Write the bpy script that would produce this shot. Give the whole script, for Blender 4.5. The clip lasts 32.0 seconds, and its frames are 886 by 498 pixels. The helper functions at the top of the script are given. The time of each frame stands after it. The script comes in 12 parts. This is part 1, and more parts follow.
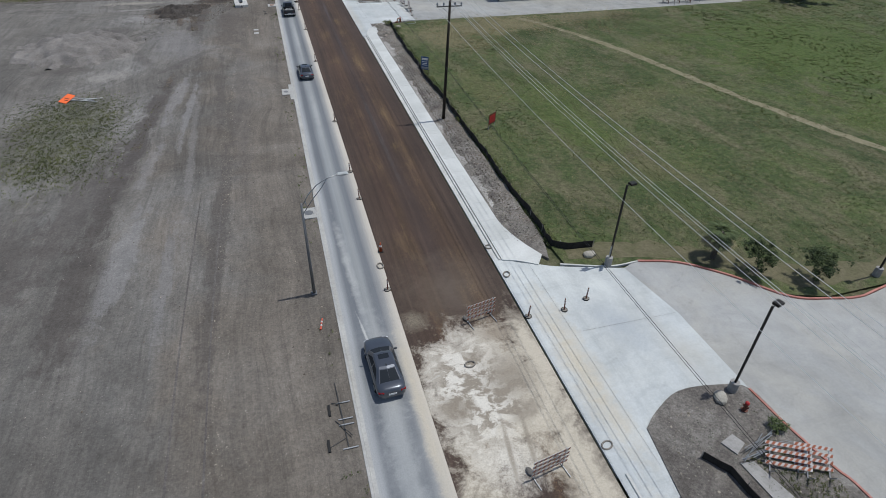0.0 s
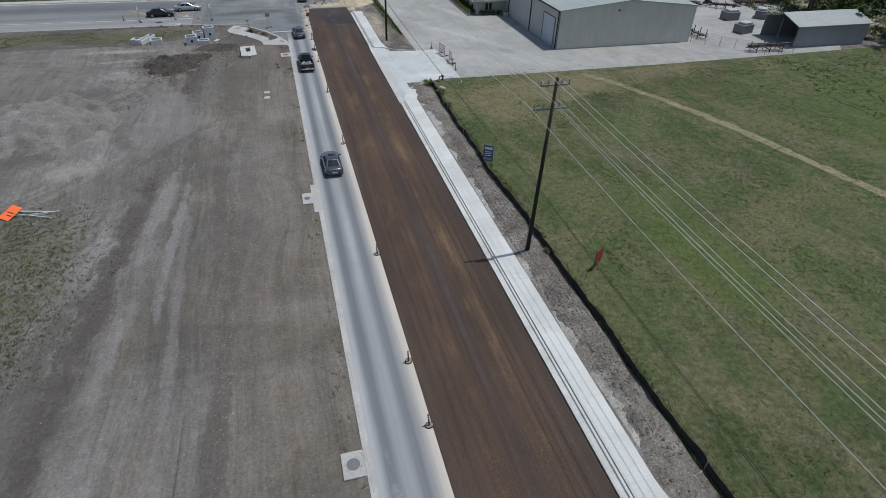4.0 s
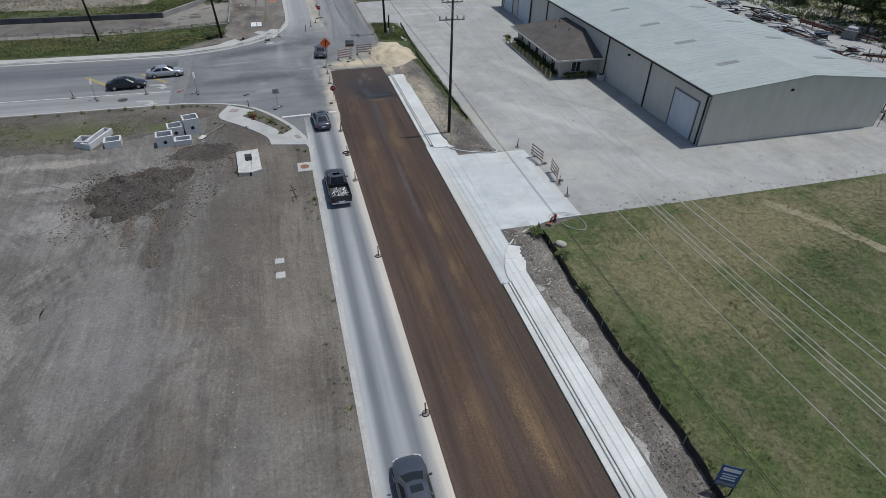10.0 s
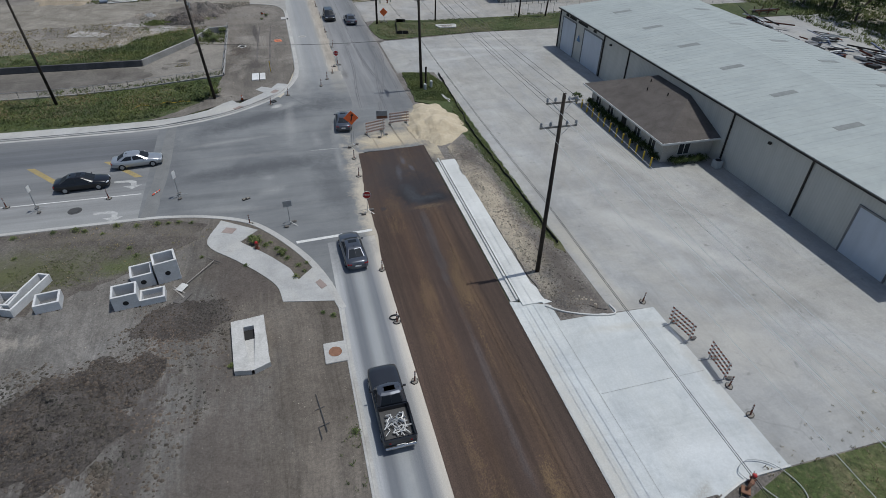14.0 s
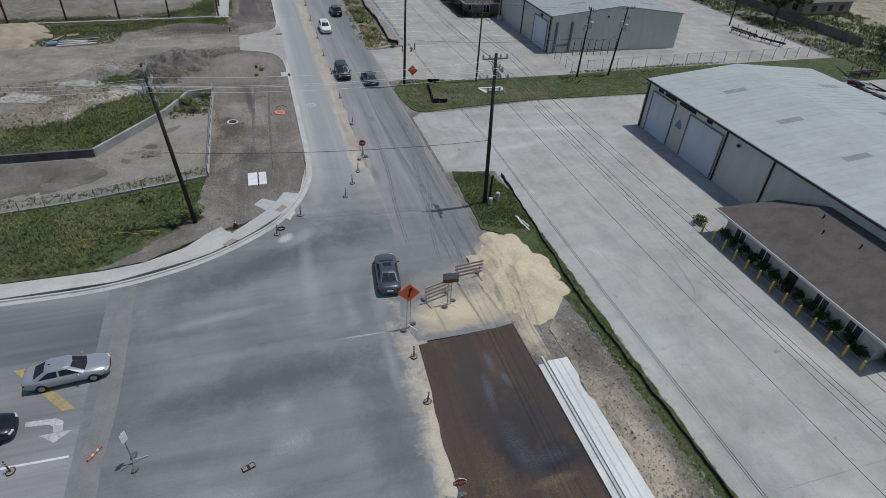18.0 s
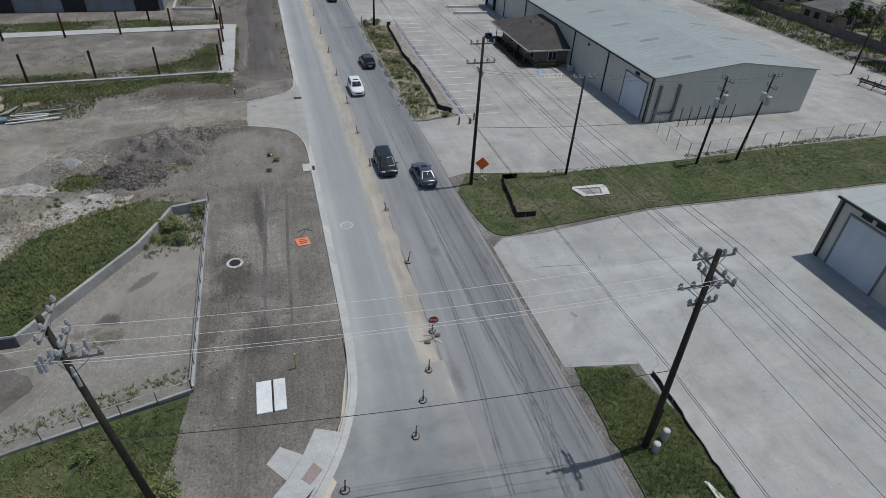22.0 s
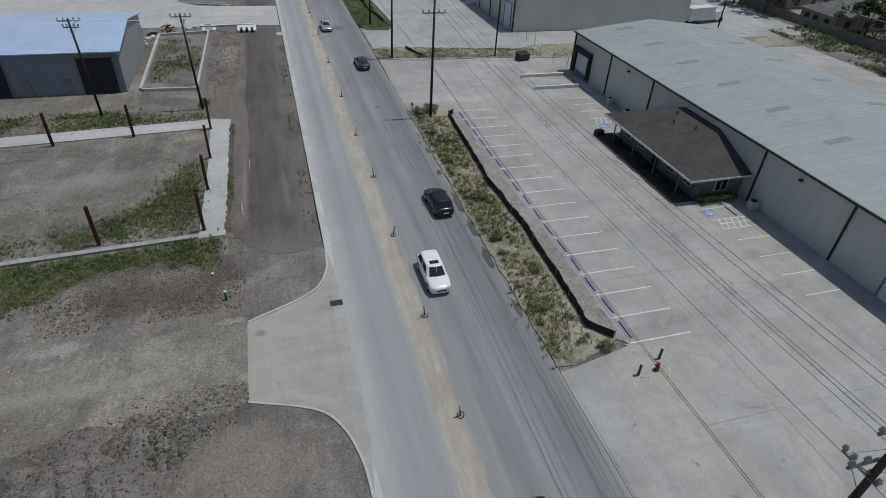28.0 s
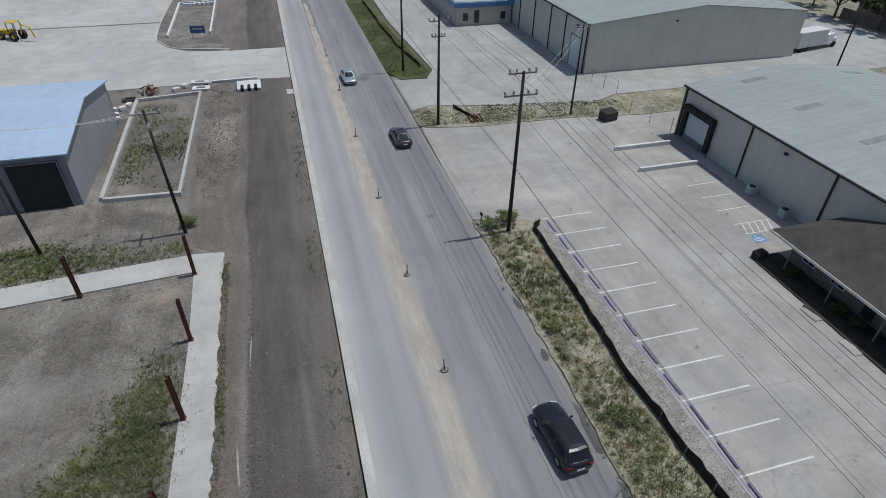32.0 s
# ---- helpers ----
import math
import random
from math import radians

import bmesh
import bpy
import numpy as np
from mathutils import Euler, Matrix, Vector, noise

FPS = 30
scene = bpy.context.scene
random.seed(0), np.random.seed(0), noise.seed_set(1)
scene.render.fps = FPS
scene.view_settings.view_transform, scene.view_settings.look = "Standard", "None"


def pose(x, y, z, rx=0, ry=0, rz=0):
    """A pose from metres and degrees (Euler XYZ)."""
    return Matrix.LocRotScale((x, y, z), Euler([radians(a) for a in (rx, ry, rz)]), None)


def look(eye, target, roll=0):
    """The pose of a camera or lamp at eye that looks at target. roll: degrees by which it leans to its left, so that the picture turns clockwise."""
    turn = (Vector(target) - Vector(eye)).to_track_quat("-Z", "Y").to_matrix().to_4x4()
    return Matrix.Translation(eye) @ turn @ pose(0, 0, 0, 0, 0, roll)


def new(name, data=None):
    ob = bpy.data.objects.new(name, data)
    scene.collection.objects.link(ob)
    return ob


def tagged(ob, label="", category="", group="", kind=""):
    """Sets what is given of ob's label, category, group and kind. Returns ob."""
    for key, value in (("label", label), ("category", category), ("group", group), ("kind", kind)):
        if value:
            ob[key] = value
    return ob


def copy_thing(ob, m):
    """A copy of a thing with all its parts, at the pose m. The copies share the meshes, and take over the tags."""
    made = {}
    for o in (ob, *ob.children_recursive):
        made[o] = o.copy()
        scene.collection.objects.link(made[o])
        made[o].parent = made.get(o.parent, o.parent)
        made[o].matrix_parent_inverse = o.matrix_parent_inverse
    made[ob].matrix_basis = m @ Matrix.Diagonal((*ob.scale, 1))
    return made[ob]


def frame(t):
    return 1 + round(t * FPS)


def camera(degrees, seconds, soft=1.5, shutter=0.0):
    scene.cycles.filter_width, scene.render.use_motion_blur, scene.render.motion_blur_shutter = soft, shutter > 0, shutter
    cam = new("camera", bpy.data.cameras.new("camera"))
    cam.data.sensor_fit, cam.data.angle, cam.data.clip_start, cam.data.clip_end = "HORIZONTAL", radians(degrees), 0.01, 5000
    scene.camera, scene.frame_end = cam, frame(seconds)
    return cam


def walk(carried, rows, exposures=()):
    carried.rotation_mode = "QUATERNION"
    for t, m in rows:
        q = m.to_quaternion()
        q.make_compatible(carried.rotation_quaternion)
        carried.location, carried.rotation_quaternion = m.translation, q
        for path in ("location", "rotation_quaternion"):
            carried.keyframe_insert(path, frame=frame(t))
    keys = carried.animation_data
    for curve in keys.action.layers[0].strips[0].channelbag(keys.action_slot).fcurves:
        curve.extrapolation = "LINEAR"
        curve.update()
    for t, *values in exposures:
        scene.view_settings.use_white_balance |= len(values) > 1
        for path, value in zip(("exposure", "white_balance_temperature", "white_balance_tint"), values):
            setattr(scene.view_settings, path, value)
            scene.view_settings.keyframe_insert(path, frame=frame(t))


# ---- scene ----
cam = camera(75.8, 32.0, 0.7)
PATH = [
    (0, (1.246, 0.159, 27.812), (1.713, 1.697, 26.622), 1.6),
    (0.5, (1.319, 3.241, 27.814), (1.784, 4.787, 26.632), 1.7),
    (1, (1.415, 6.306, 27.882), (1.876, 7.858, 26.707), 1.5),
    (1.5, (1.466, 9.409, 28.016), (1.926, 10.963, 26.844), 1.4),
    (2, (1.456, 12.528, 28.224), (1.916, 14.081, 27.051), 1.4),
    (2.5, (1.35, 15.73, 28.431), (1.813, 17.279, 27.255), 1.6),
    (3, (1.138, 18.809, 28.498), (1.602, 20.361, 27.324), 2.0),
    (3.5, (1.136, 21.919, 28.459), (1.599, 23.472, 27.287), 2.1),
    (5.5, (1.561, 33.885, 28.567), (2.001, 35.441, 27.391), 0.8),
    (6, (1.486, 37.147, 28.629), (1.93, 38.701, 27.451), 1.2),
    (6.5, (1.371, 40.534, 28.68), (1.819, 42.087, 27.502), 1.3),
    (7, (1.211, 43.966, 28.676), (1.666, 45.517, 27.497), 1.5),
    (7.5, (1.205, 47.359, 28.637), (1.662, 48.908, 27.458), 1.6),
    (8, (1.224, 50.623, 28.564), (1.683, 52.171, 27.384), 1.7),
    (8.5, (1.252, 53.842, 28.521), (1.709, 55.39, 27.34), 1.7),
    (9, (1.298, 57.072, 28.523), (1.751, 58.621, 27.341), 1.8),
    (9.5, (1.322, 60.358, 28.582), (1.773, 61.906, 27.398), 1.7),
    (10, (1.316, 63.547, 28.67), (1.767, 65.094, 27.486), 1.6),
    (10.5, (1.316, 66.837, 28.7), (1.764, 68.383, 27.513), 1.5),
    (11, (1.305, 70.131, 28.707), (1.752, 71.677, 27.52), 1.5),
    (11.5, (1.246, 73.48, 28.759), (1.694, 75.023, 27.568), 1.5),
    (12, (1.192, 76.689, 28.859), (1.642, 78.23, 27.667), 1.6),
    (12.5, (1.237, 79.985, 28.964), (1.684, 81.527, 27.771), 1.5),
    (13, (1.35, 83.377, 29.04), (1.797, 84.917, 27.845), 1.6),
    (13.5, (1.37, 86.747, 29.095), (1.817, 88.289, 27.903), 1.6),
    (14, (1.341, 90.212, 29.14), (1.79, 91.755, 27.95), 1.6),
    (14.5, (1.22, 93.745, 29.234), (1.675, 95.288, 28.047), 1.7),
    (16.5, (0.241, 108.34, 29.902), (0.737, 109.868, 28.711), 3.3),
    (17, (0.104, 112.085, 29.94), (0.611, 113.61, 28.749), 3.5),
    (17.5, (-0.076, 115.851, 29.934), (0.441, 117.374, 28.746), 3.7),
    (18, (-0.161, 119.488, 29.929), (0.358, 121.014, 28.744), 3.8),
    (18.5, (-0.177, 123.072, 29.892), (0.345, 124.6, 28.712), 3.8),
    (19, (-0.048, 126.609, 29.872), (0.472, 128.141, 28.696), 3.6),
    (19.5, (0.168, 130.165, 29.824), (0.677, 131.703, 28.652), 3.4),
    (20, (0.357, 133.672, 29.709), (0.858, 135.215, 28.539), 3.5),
    (20.5, (0.442, 137.125, 29.582), (0.932, 138.67, 28.411), 3.5),
    (21, (0.461, 140.716, 29.479), (0.95, 142.26, 28.307), 3.4),
    (21.5, (0.43, 144.337, 29.475), (0.918, 145.881, 28.301), 3.4),
    (22, (0.381, 148.015, 29.501), (0.874, 149.557, 28.327), 3.4),
    (22.5, (0.366, 151.823, 29.5), (0.869, 153.362, 28.326), 3.4),
    (23, (0.428, 155.527, 29.497), (0.934, 157.064, 28.321), 3.3),
    (23.5, (0.44, 159.123, 29.526), (0.947, 160.659, 28.351), 3.2),
    (24, (0.499, 162.654, 29.582), (1.006, 164.19, 28.406), 3.1),
    (24.5, (0.609, 166.05, 29.672), (1.114, 167.586, 28.494), 2.9),
    (25, (0.7, 169.551, 29.74), (1.203, 171.086, 28.56), 2.8),
    (25.5, (0.806, 173.063, 29.727), (1.305, 174.598, 28.545), 2.8),
    (27.5, (0.369, 186.977, 29.325), (0.871, 188.522, 28.157), 3.4),
    (28, (0.425, 190.515, 29.254), (0.924, 192.06, 28.086), 3.4),
    (28.5, (0.476, 194.143, 29.168), (0.972, 195.689, 27.999), 3.3),
    (29, (0.483, 197.655, 29.039), (0.978, 199.204, 27.874), 3.2),
    (29.5, (0.545, 201.117, 28.925), (1.038, 202.667, 27.76), 3.0),
    (30, (0.646, 204.571, 28.95), (1.136, 206.119, 27.782), 2.8),
    (30.5, (0.849, 208.057, 29.059), (1.33, 209.606, 27.889), 2.5),
    (31, (1.216, 211.599, 29.064), (1.687, 213.147, 27.889), 2.1),
    (31.5, (1.556, 214.991, 29.07), (2.017, 216.54, 27.893), 1.5),
    (32, (1.822, 218.37, 29.078), (2.272, 219.922, 27.899), 1.0),
]
walk(cam, [(t, look(eye, target, roll)) for t, eye, target, roll in PATH],
     [(0, 0.0), (8, 0.0), (10, 0.02), (11, 0.1), (12, 0.14), (13, 0.1), (14, -0.07), (17, -0.11), (18, -0.05), (20, -0.11), (22, -0.03), (24, 0.05), (25, -0.03), (28, -0.2), (29, -0.03), (30, 0.11), (31, 0.01), (32, 0.02)])
from mathutils import geometry

# ---- world, sun ----
world = bpy.data.worlds.new("sky")
scene.world = world
world.use_nodes = True
wn = world.node_tree.nodes
sky = wn.new("ShaderNodeTexSky")
sky.sky_type, sky.sun_disc = "NISHITA", False
sky.sun_elevation, sky.sun_rotation = radians(71), radians(87)
sky.air_density, sky.dust_density, sky.ozone_density = 1.0, 1.2, 1.0
world.node_tree.links.new(sky.outputs[0], wn["Background"].inputs[0])
wn["Background"].inputs[1].default_value = 0.1
sun = new("sun", bpy.data.lights.new("sun", "SUN"))
sun.data.energy, sun.data.angle, sun.data.color = 2.9, radians(0.53), (0.985, 0.985, 0.955)
sun.matrix_world = look((0, 0, 50), (-0.335 * 50, -0.02 * 50, 0))
scene.view_settings.exposure = 0.0

# ---- helpers for shapes ----
def part(name, bm, material, parent, label="", smooth=False):
    me = bpy.data.meshes.new(name)
    if smooth:
        for f in bm.faces:
            f.smooth = True
    bm.to_mesh(me)
    bm.free()
    me.materials.append(material)
    ob = new(name, me)
    ob.parent = parent
    if label:
        ob["label"] = label
    return ob


def thing(name, at=(0, 0, 0), rz=0.0, label="", category="", group="", kind=""):
    ob = new(name)
    ob.empty_display_size = 0.3
    ob.matrix_basis = pose(at[0], at[1], at[2], 0, 0, rz)
    return tagged(ob, label, category, group, kind)


def solid(name, bm, material, label="", category="", group="", kind="", at=(0, 0, 0), rz=0.0, smooth=False):
    ob = part(name, bm, material, None, "", smooth)
    ob.matrix_basis = pose(at[0], at[1], at[2], 0, 0, rz)
    return tagged(ob, label, category, group, kind)


def box(bm, c, s, rot=(0, 0, 0), bev=0.0):
    m = Matrix.LocRotScale(c, Euler([radians(a) for a in rot]), None)
    hx, hy, hz = s[0] / 2, s[1] / 2, s[2] / 2
    if bev <= 0:
        v = [bm.verts.new(m @ Vector((x, y, z))) for z in (-hz, hz) for y in (-hy, hy) for x in (-hx, hx)]
        for f in ((0, 2, 3, 1), (4, 5, 7, 6), (0, 1, 5, 4), (2, 6, 7, 3), (0, 4, 6, 2), (1, 3, 7, 5)):
            bm.faces.new([v[i] for i in f])
        return
    b = min(bev, hx * 0.95, hy * 0.95, hz * 0.95)
    lo = []
    for z, k in ((-hz, b), (-hz + b, 0), (hz - b, 0), (hz, b)):
        x, y = hx - k, hy - k
        c8 = ((-x + b, -y), (x - b, -y), (x, -y + b), (x, y - b), (x - b, y), (-x + b, y), (-x, y - b), (-x, -y + b))
        lo.append([bm.verts.new(m @ Vector((p[0], p[1], z))) for p in c8])
    bm.faces.new(lo[0][::-1])
    bm.faces.new(lo[3])
    for a, d in zip(lo, lo[1:]):
        for i in range(8):
            j = (i + 1) % 8
            bm.faces.new((a[i], a[j], d[j], d[i]))


def cyl(bm, p0, p1, r0, r1=None, n=10, caps=True):
    r1 = r0 if r1 is None else r1
    p0, p1 = Vector(p0), Vector(p1)
    q = (p1 - p0).to_track_quat("Z", "Y")
    ring = [q @ Vector((math.cos(2 * math.pi * i / n), math.sin(2 * math.pi * i / n), 0)) for i in range(n)]
    a = [bm.verts.new(p0 + d * r0) for d in ring]
    b = [bm.verts.new(p1 + d * r1) for d in ring]
    for i in range(n):
        j = (i + 1) % n
        bm.faces.new((a[i], a[j], b[j], b[i]))
    if caps:
        bm.faces.new(a[::-1])
        bm.faces.new(b)


def tube(bm, pts, r, n=4):
    pts = [Vector(p) for p in pts]
    rings = []
    for i, p in enumerate(pts):
        d = pts[min(i + 1, len(pts) - 1)] - pts[max(i - 1, 0)]
        q = d.to_track_quat("Z", "Y")
        rings.append([bm.verts.new(p + q @ Vector((math.cos(2 * math.pi * k / n) * r, math.sin(2 * math.pi * k / n) * r, 0))) for k in range(n)])
    for a, b in zip(rings, rings[1:]):
        for k in range(n):
            j = (k + 1) % n
            bm.faces.new((a[k], a[j], b[j], b[k]))
    bm.faces.new(rings[0][::-1])
    bm.faces.new(rings[-1])


def prism(bm, pts, z0, z1):
    pts = [p for i, p in enumerate(pts) if math.hypot(p[0] - pts[i - 1][0], p[1] - pts[i - 1][1]) > 1e-4]
    if sum(pts[i - 1][0] * p[1] - p[0] * pts[i - 1][1] for i, p in enumerate(pts)) < 0:
        pts = pts[::-1]
    a = [bm.verts.new((p[0], p[1], z0)) for p in pts]
    b = [bm.verts.new((p[0], p[1], z1)) for p in pts]
    n = len(pts)
    for i in range(n):
        j = (i + 1) % n
        bm.faces.new((a[i], a[j], b[j], b[i]))
    for tri in geometry.tessellate_polygon([[Vector((p[0], p[1], 0)) for p in pts]]):
        p, q, r = (pts[k] for k in tri)
        up = (q[0] - p[0]) * (r[1] - p[1]) - (q[1] - p[1]) * (r[0] - p[0])
        i, j, k = tri if up > 0 else tri[::-1]
        bm.faces.new((b[i], b[j], b[k]))
        bm.faces.new((a[k], a[j], a[i]))


def ball(bm, c, r, sub=2, jag=0.0, seed=0):
    m = Matrix.LocRotScale(c, None, (r, r, r) if not isinstance(r, tuple) else r)
    out = bmesh.ops.create_icosphere(bm, subdivisions=sub, radius=1.0, matrix=m)
    if jag:
        rnd = random.Random(seed)
        cv = Vector(c)
        for v in out["verts"]:
            v.co = cv + (v.co - cv) * (1 + rnd.uniform(-jag, jag))


def smooth_line(pts, n=5):
    """A Catmull-Rom curve through the points."""
    p = [Vector((a[0], a[1], 0)) for a in pts]
    p = [2 * p[0] - p[1]] + p + [2 * p[-1] - p[-2]]
    out = []
    for i in range(1, len(p) - 2):
        for k in range(n):
            t = k / n
            a, b, c, d = p[i - 1], p[i], p[i + 1], p[i + 2]
            q = 0.5 * (2 * b + (c - a) * t + (2 * a - 5 * b + 4 * c - d) * t * t + (3 * b - a - 3 * c + d) * t ** 3)
            out.append((q.x, q.y))
    return out + [(pts[-1][0], pts[-1][1])]


def rough_line(pts, step=0.4, amp=0.12, seed=1):
    """The same line with a frayed edge."""
    rnd = random.Random(seed)
    out = []
    for a, b in zip(pts, pts[1:]):
        d = math.hypot(b[0] - a[0], b[1] - a[1])
        k = max(1, int(d / step))
        for i in range(k):
            t = i / k
            out.append((a[0] + (b[0] - a[0]) * t + rnd.uniform(-amp, amp), a[1] + (b[1] - a[1]) * t + rnd.uniform(-amp, amp)))
    return out + [pts[-1]]


LEVELS = {}


def slab(name, pts, top, depth, material, label="", category="", kind="structure", parent=None):
    bm = bmesh.new()
    step = LEVELS.get(round(top, 3), 0)
    LEVELS[round(top, 3)] = step + 1
    top += 0.0022 * (step % 9)
    prism(bm, pts, top - depth, top)
    ob = part(name, bm, material, parent)
    return tagged(ob, label, category, "", kind if parent is None else "")


def sweep(bm, path, profile):
    """A profile of (offset to the right of the way, height) along a flat path."""
    rows = []
    n = len(path)
    for i, p in enumerate(path):
        a, b = path[max(i - 1, 0)], path[min(i + 1, n - 1)]
        dx, dy = b[0] - a[0], b[1] - a[1]
        k = math.hypot(dx, dy) or 1
        nx, ny = dy / k, -dx / k
        rows.append([bm.verts.new((p[0] + nx * o, p[1] + ny * o, z)) for o, z in profile])
    m = len(profile)
    for a, b in zip(rows, rows[1:]):
        for k in range(m):
            j = (k + 1) % m
            bm.faces.new((a[k], a[j], b[j], b[k]))
    bm.faces.new(rows[0])
    bm.faces.new(rows[-1][::-1])


def heap(name, cx, cy, rx, ry, h, material, label, category, base=0.1, step=0.3, rough=0.25, seed=1, clod=0.0, turn=0.0, kind="stuff", lumps=0, size=(0.05, 0.22), lump_mat=None):
    """A heap of loose earth as one uneven sheet that dips under the ground at its rim."""
    nx, ny = max(8, int(2 * rx / step)), max(8, int(2 * ry / step))
    u, v = np.meshgrid(np.linspace(-1.1, 1.1, nx), np.linspace(-1.1, 1.1, ny))
    r = np.sqrt(u * u + v * v)
    z = np.zeros_like(u)
    for i in range(ny):
        for j in range(nx):
            p = Vector((u[i, j] * rx * 0.35 + seed * 7.1, v[i, j] * ry * 0.35, 0))
            edge = 1 + 0.55 * noise.noise(p * 1.6 + Vector((9, 0, 0)))
            f = max(0.0, 1 - (r[i, j] / edge) ** 1.6)
            q = Vector((u[i, j] * rx * 1.7 + seed, v[i, j] * ry * 1.7, 3))
            z[i, j] = base - 0.06 + h * f * (1 + rough * noise.noise(p * 2.5)) + 0.06 * f ** 0.2
            if clod and f > 0.02:
                z[i, j] += clod * max(0, noise.noise(q * 1.6)) + clod * 0.5 * noise.noise(q * 3.1)
    ca, sa = math.cos(radians(turn)), math.sin(radians(turn))
    x, y = u * rx, v * ry
    co = np.stack([cx + ca * x - sa * y, cy + sa * x + ca * y, z], -1).reshape(-1, 3)
    idx = np.arange(nx * ny).reshape(ny, nx)
    q = np.stack([idx[:-1, :-1], idx[:-1, 1:], idx[1:, 1:], idx[1:, :-1]], -1).reshape(-1, 4)
    me = bpy.data.meshes.new(name)
    me.from_pydata(co.tolist(), [], q.tolist())
    me.polygons.foreach_set("use_smooth", [not clod] * len(me.polygons))
    me.materials.append(material)
    if lumps:
        rnd = random.Random(seed + 500)
        base_v = [(0, 0, 1), (0.89, 0, 0.3), (0.2, 0.9, 0.2), (-0.8, 0.4, 0.3), (-0.6, -0.7, 0.2), (0.4, -0.85, 0.25)]
        tri = [(0, 1, 2), (0, 2, 3), (0, 3, 4), (0, 4, 5), (0, 5, 1)]
        pts, faces = [], []
        while len(pts) < lumps * 6:
            i, j = rnd.randrange(1, ny - 1), rnd.randrange(1, nx - 1)
            loose = z[i, j] < base + 0.02
            if loose and rnd.random() < 0.75:
                continue
            c = co[i * nx + j] + np.array((rnd.uniform(-0.5, 0.5) * step, rnd.uniform(-0.5, 0.5) * step, 0))
            rr = size[0] + (size[1] - size[0]) * rnd.random() ** 2.5
            a, n0 = rnd.uniform(0, 6.28), len(pts)
            for p in base_v:
                k = rr * rnd.uniform(0.65, 1.25)
                pts.append((c[0] + (p[0] * math.cos(a) - p[1] * math.sin(a)) * k, c[1] + (p[0] * math.sin(a) + p[1] * math.cos(a)) * k, max(c[2], base) + p[2] * k * 0.8 - rr * 0.25))
            faces += [(n0 + q[0], n0 + q[1], n0 + q[2]) for q in tri]
        ml = bpy.data.meshes.new("lumps")
        ml.from_pydata(pts, [], faces)
        ml.materials.append(lump_mat or (DARKMIX if material is DARKSOIL else CLODMIX))
        tagged(new("lumps", ml), "angular broken lumps lying on the heap", "lumps", "", "stuff")
    return tagged(new(name, me), label, category, "", kind)


def inside(poly, x, y):
    c, j = False, len(poly) - 1
    for i in range(len(poly)):
        (xi, yi), (xj, yj) = poly[i], poly[j]
        if (yi > y) != (yj > y) and x < (xj - xi) * (y - yi) / (yj - yi) + xi:
            c = not c
        j = i
    return c


def tufts(name, poly, count, h, w, material, label, category="grass", z=0.1, seed=1, patch=0.0, blades=6, holes=(), soft=0.0):
    """Tufts of blades strewn over a polygon, thinned out in patches, as one mesh."""
    rnd = random.Random(seed)
    x0, x1 = min(p[0] for p in poly), max(p[0] for p in poly)
    y0, y1 = min(p[1] for p in poly), max(p[1] for p in poly)
    co, fa, made, tries = [], [], 0, 0
    while made < count and tries < count * 12:
        tries += 1
        x, y = rnd.uniform(x0, x1), rnd.uniform(y0, y1)
        if not inside(poly, x, y) or any(inside(k, x, y) for k in holes):
            continue
        g = noise.noise(Vector((x * 0.13 + seed, y * 0.13, 0))) + 0.5 * noise.noise(Vector((x * 0.6, y * 0.6, seed)))
        if patch and g < patch - rnd.random() * 0.35:
            continue
        made += 1
        if soft:
            x, y = x + rnd.gauss(0, soft), y + rnd.gauss(0, soft)
        s = rnd.uniform(0.5, 1.25) * (1 + 0.6 * max(0, g))
        for b in range(blades):
            a = rnd.uniform(0, 6.283)
            lean = rnd.uniform(0.3, 1.1) * h * s
            px, py = x + rnd.uniform(-w, w) * s, y + rnd.uniform(-w, w) * s
            wx, wy = -math.sin(a) * w * 0.26 * s, math.cos(a) * w * 0.26 * s
            i = len(co)
            co += [(px - wx, py - wy, z - 0.02), (px + wx, py + wy, z - 0.02), (px + math.cos(a) * lean, py + math.sin(a) * lean, z + h * s * rnd.uniform(0.6, 1.1))]
            fa.append((i, i + 1, i + 2))
    me = bpy.data.meshes.new(name)
    me.from_pydata(co, [], fa)
    me.materials.append(material)
    return tagged(new(name, me), label, category, "", "stuff")


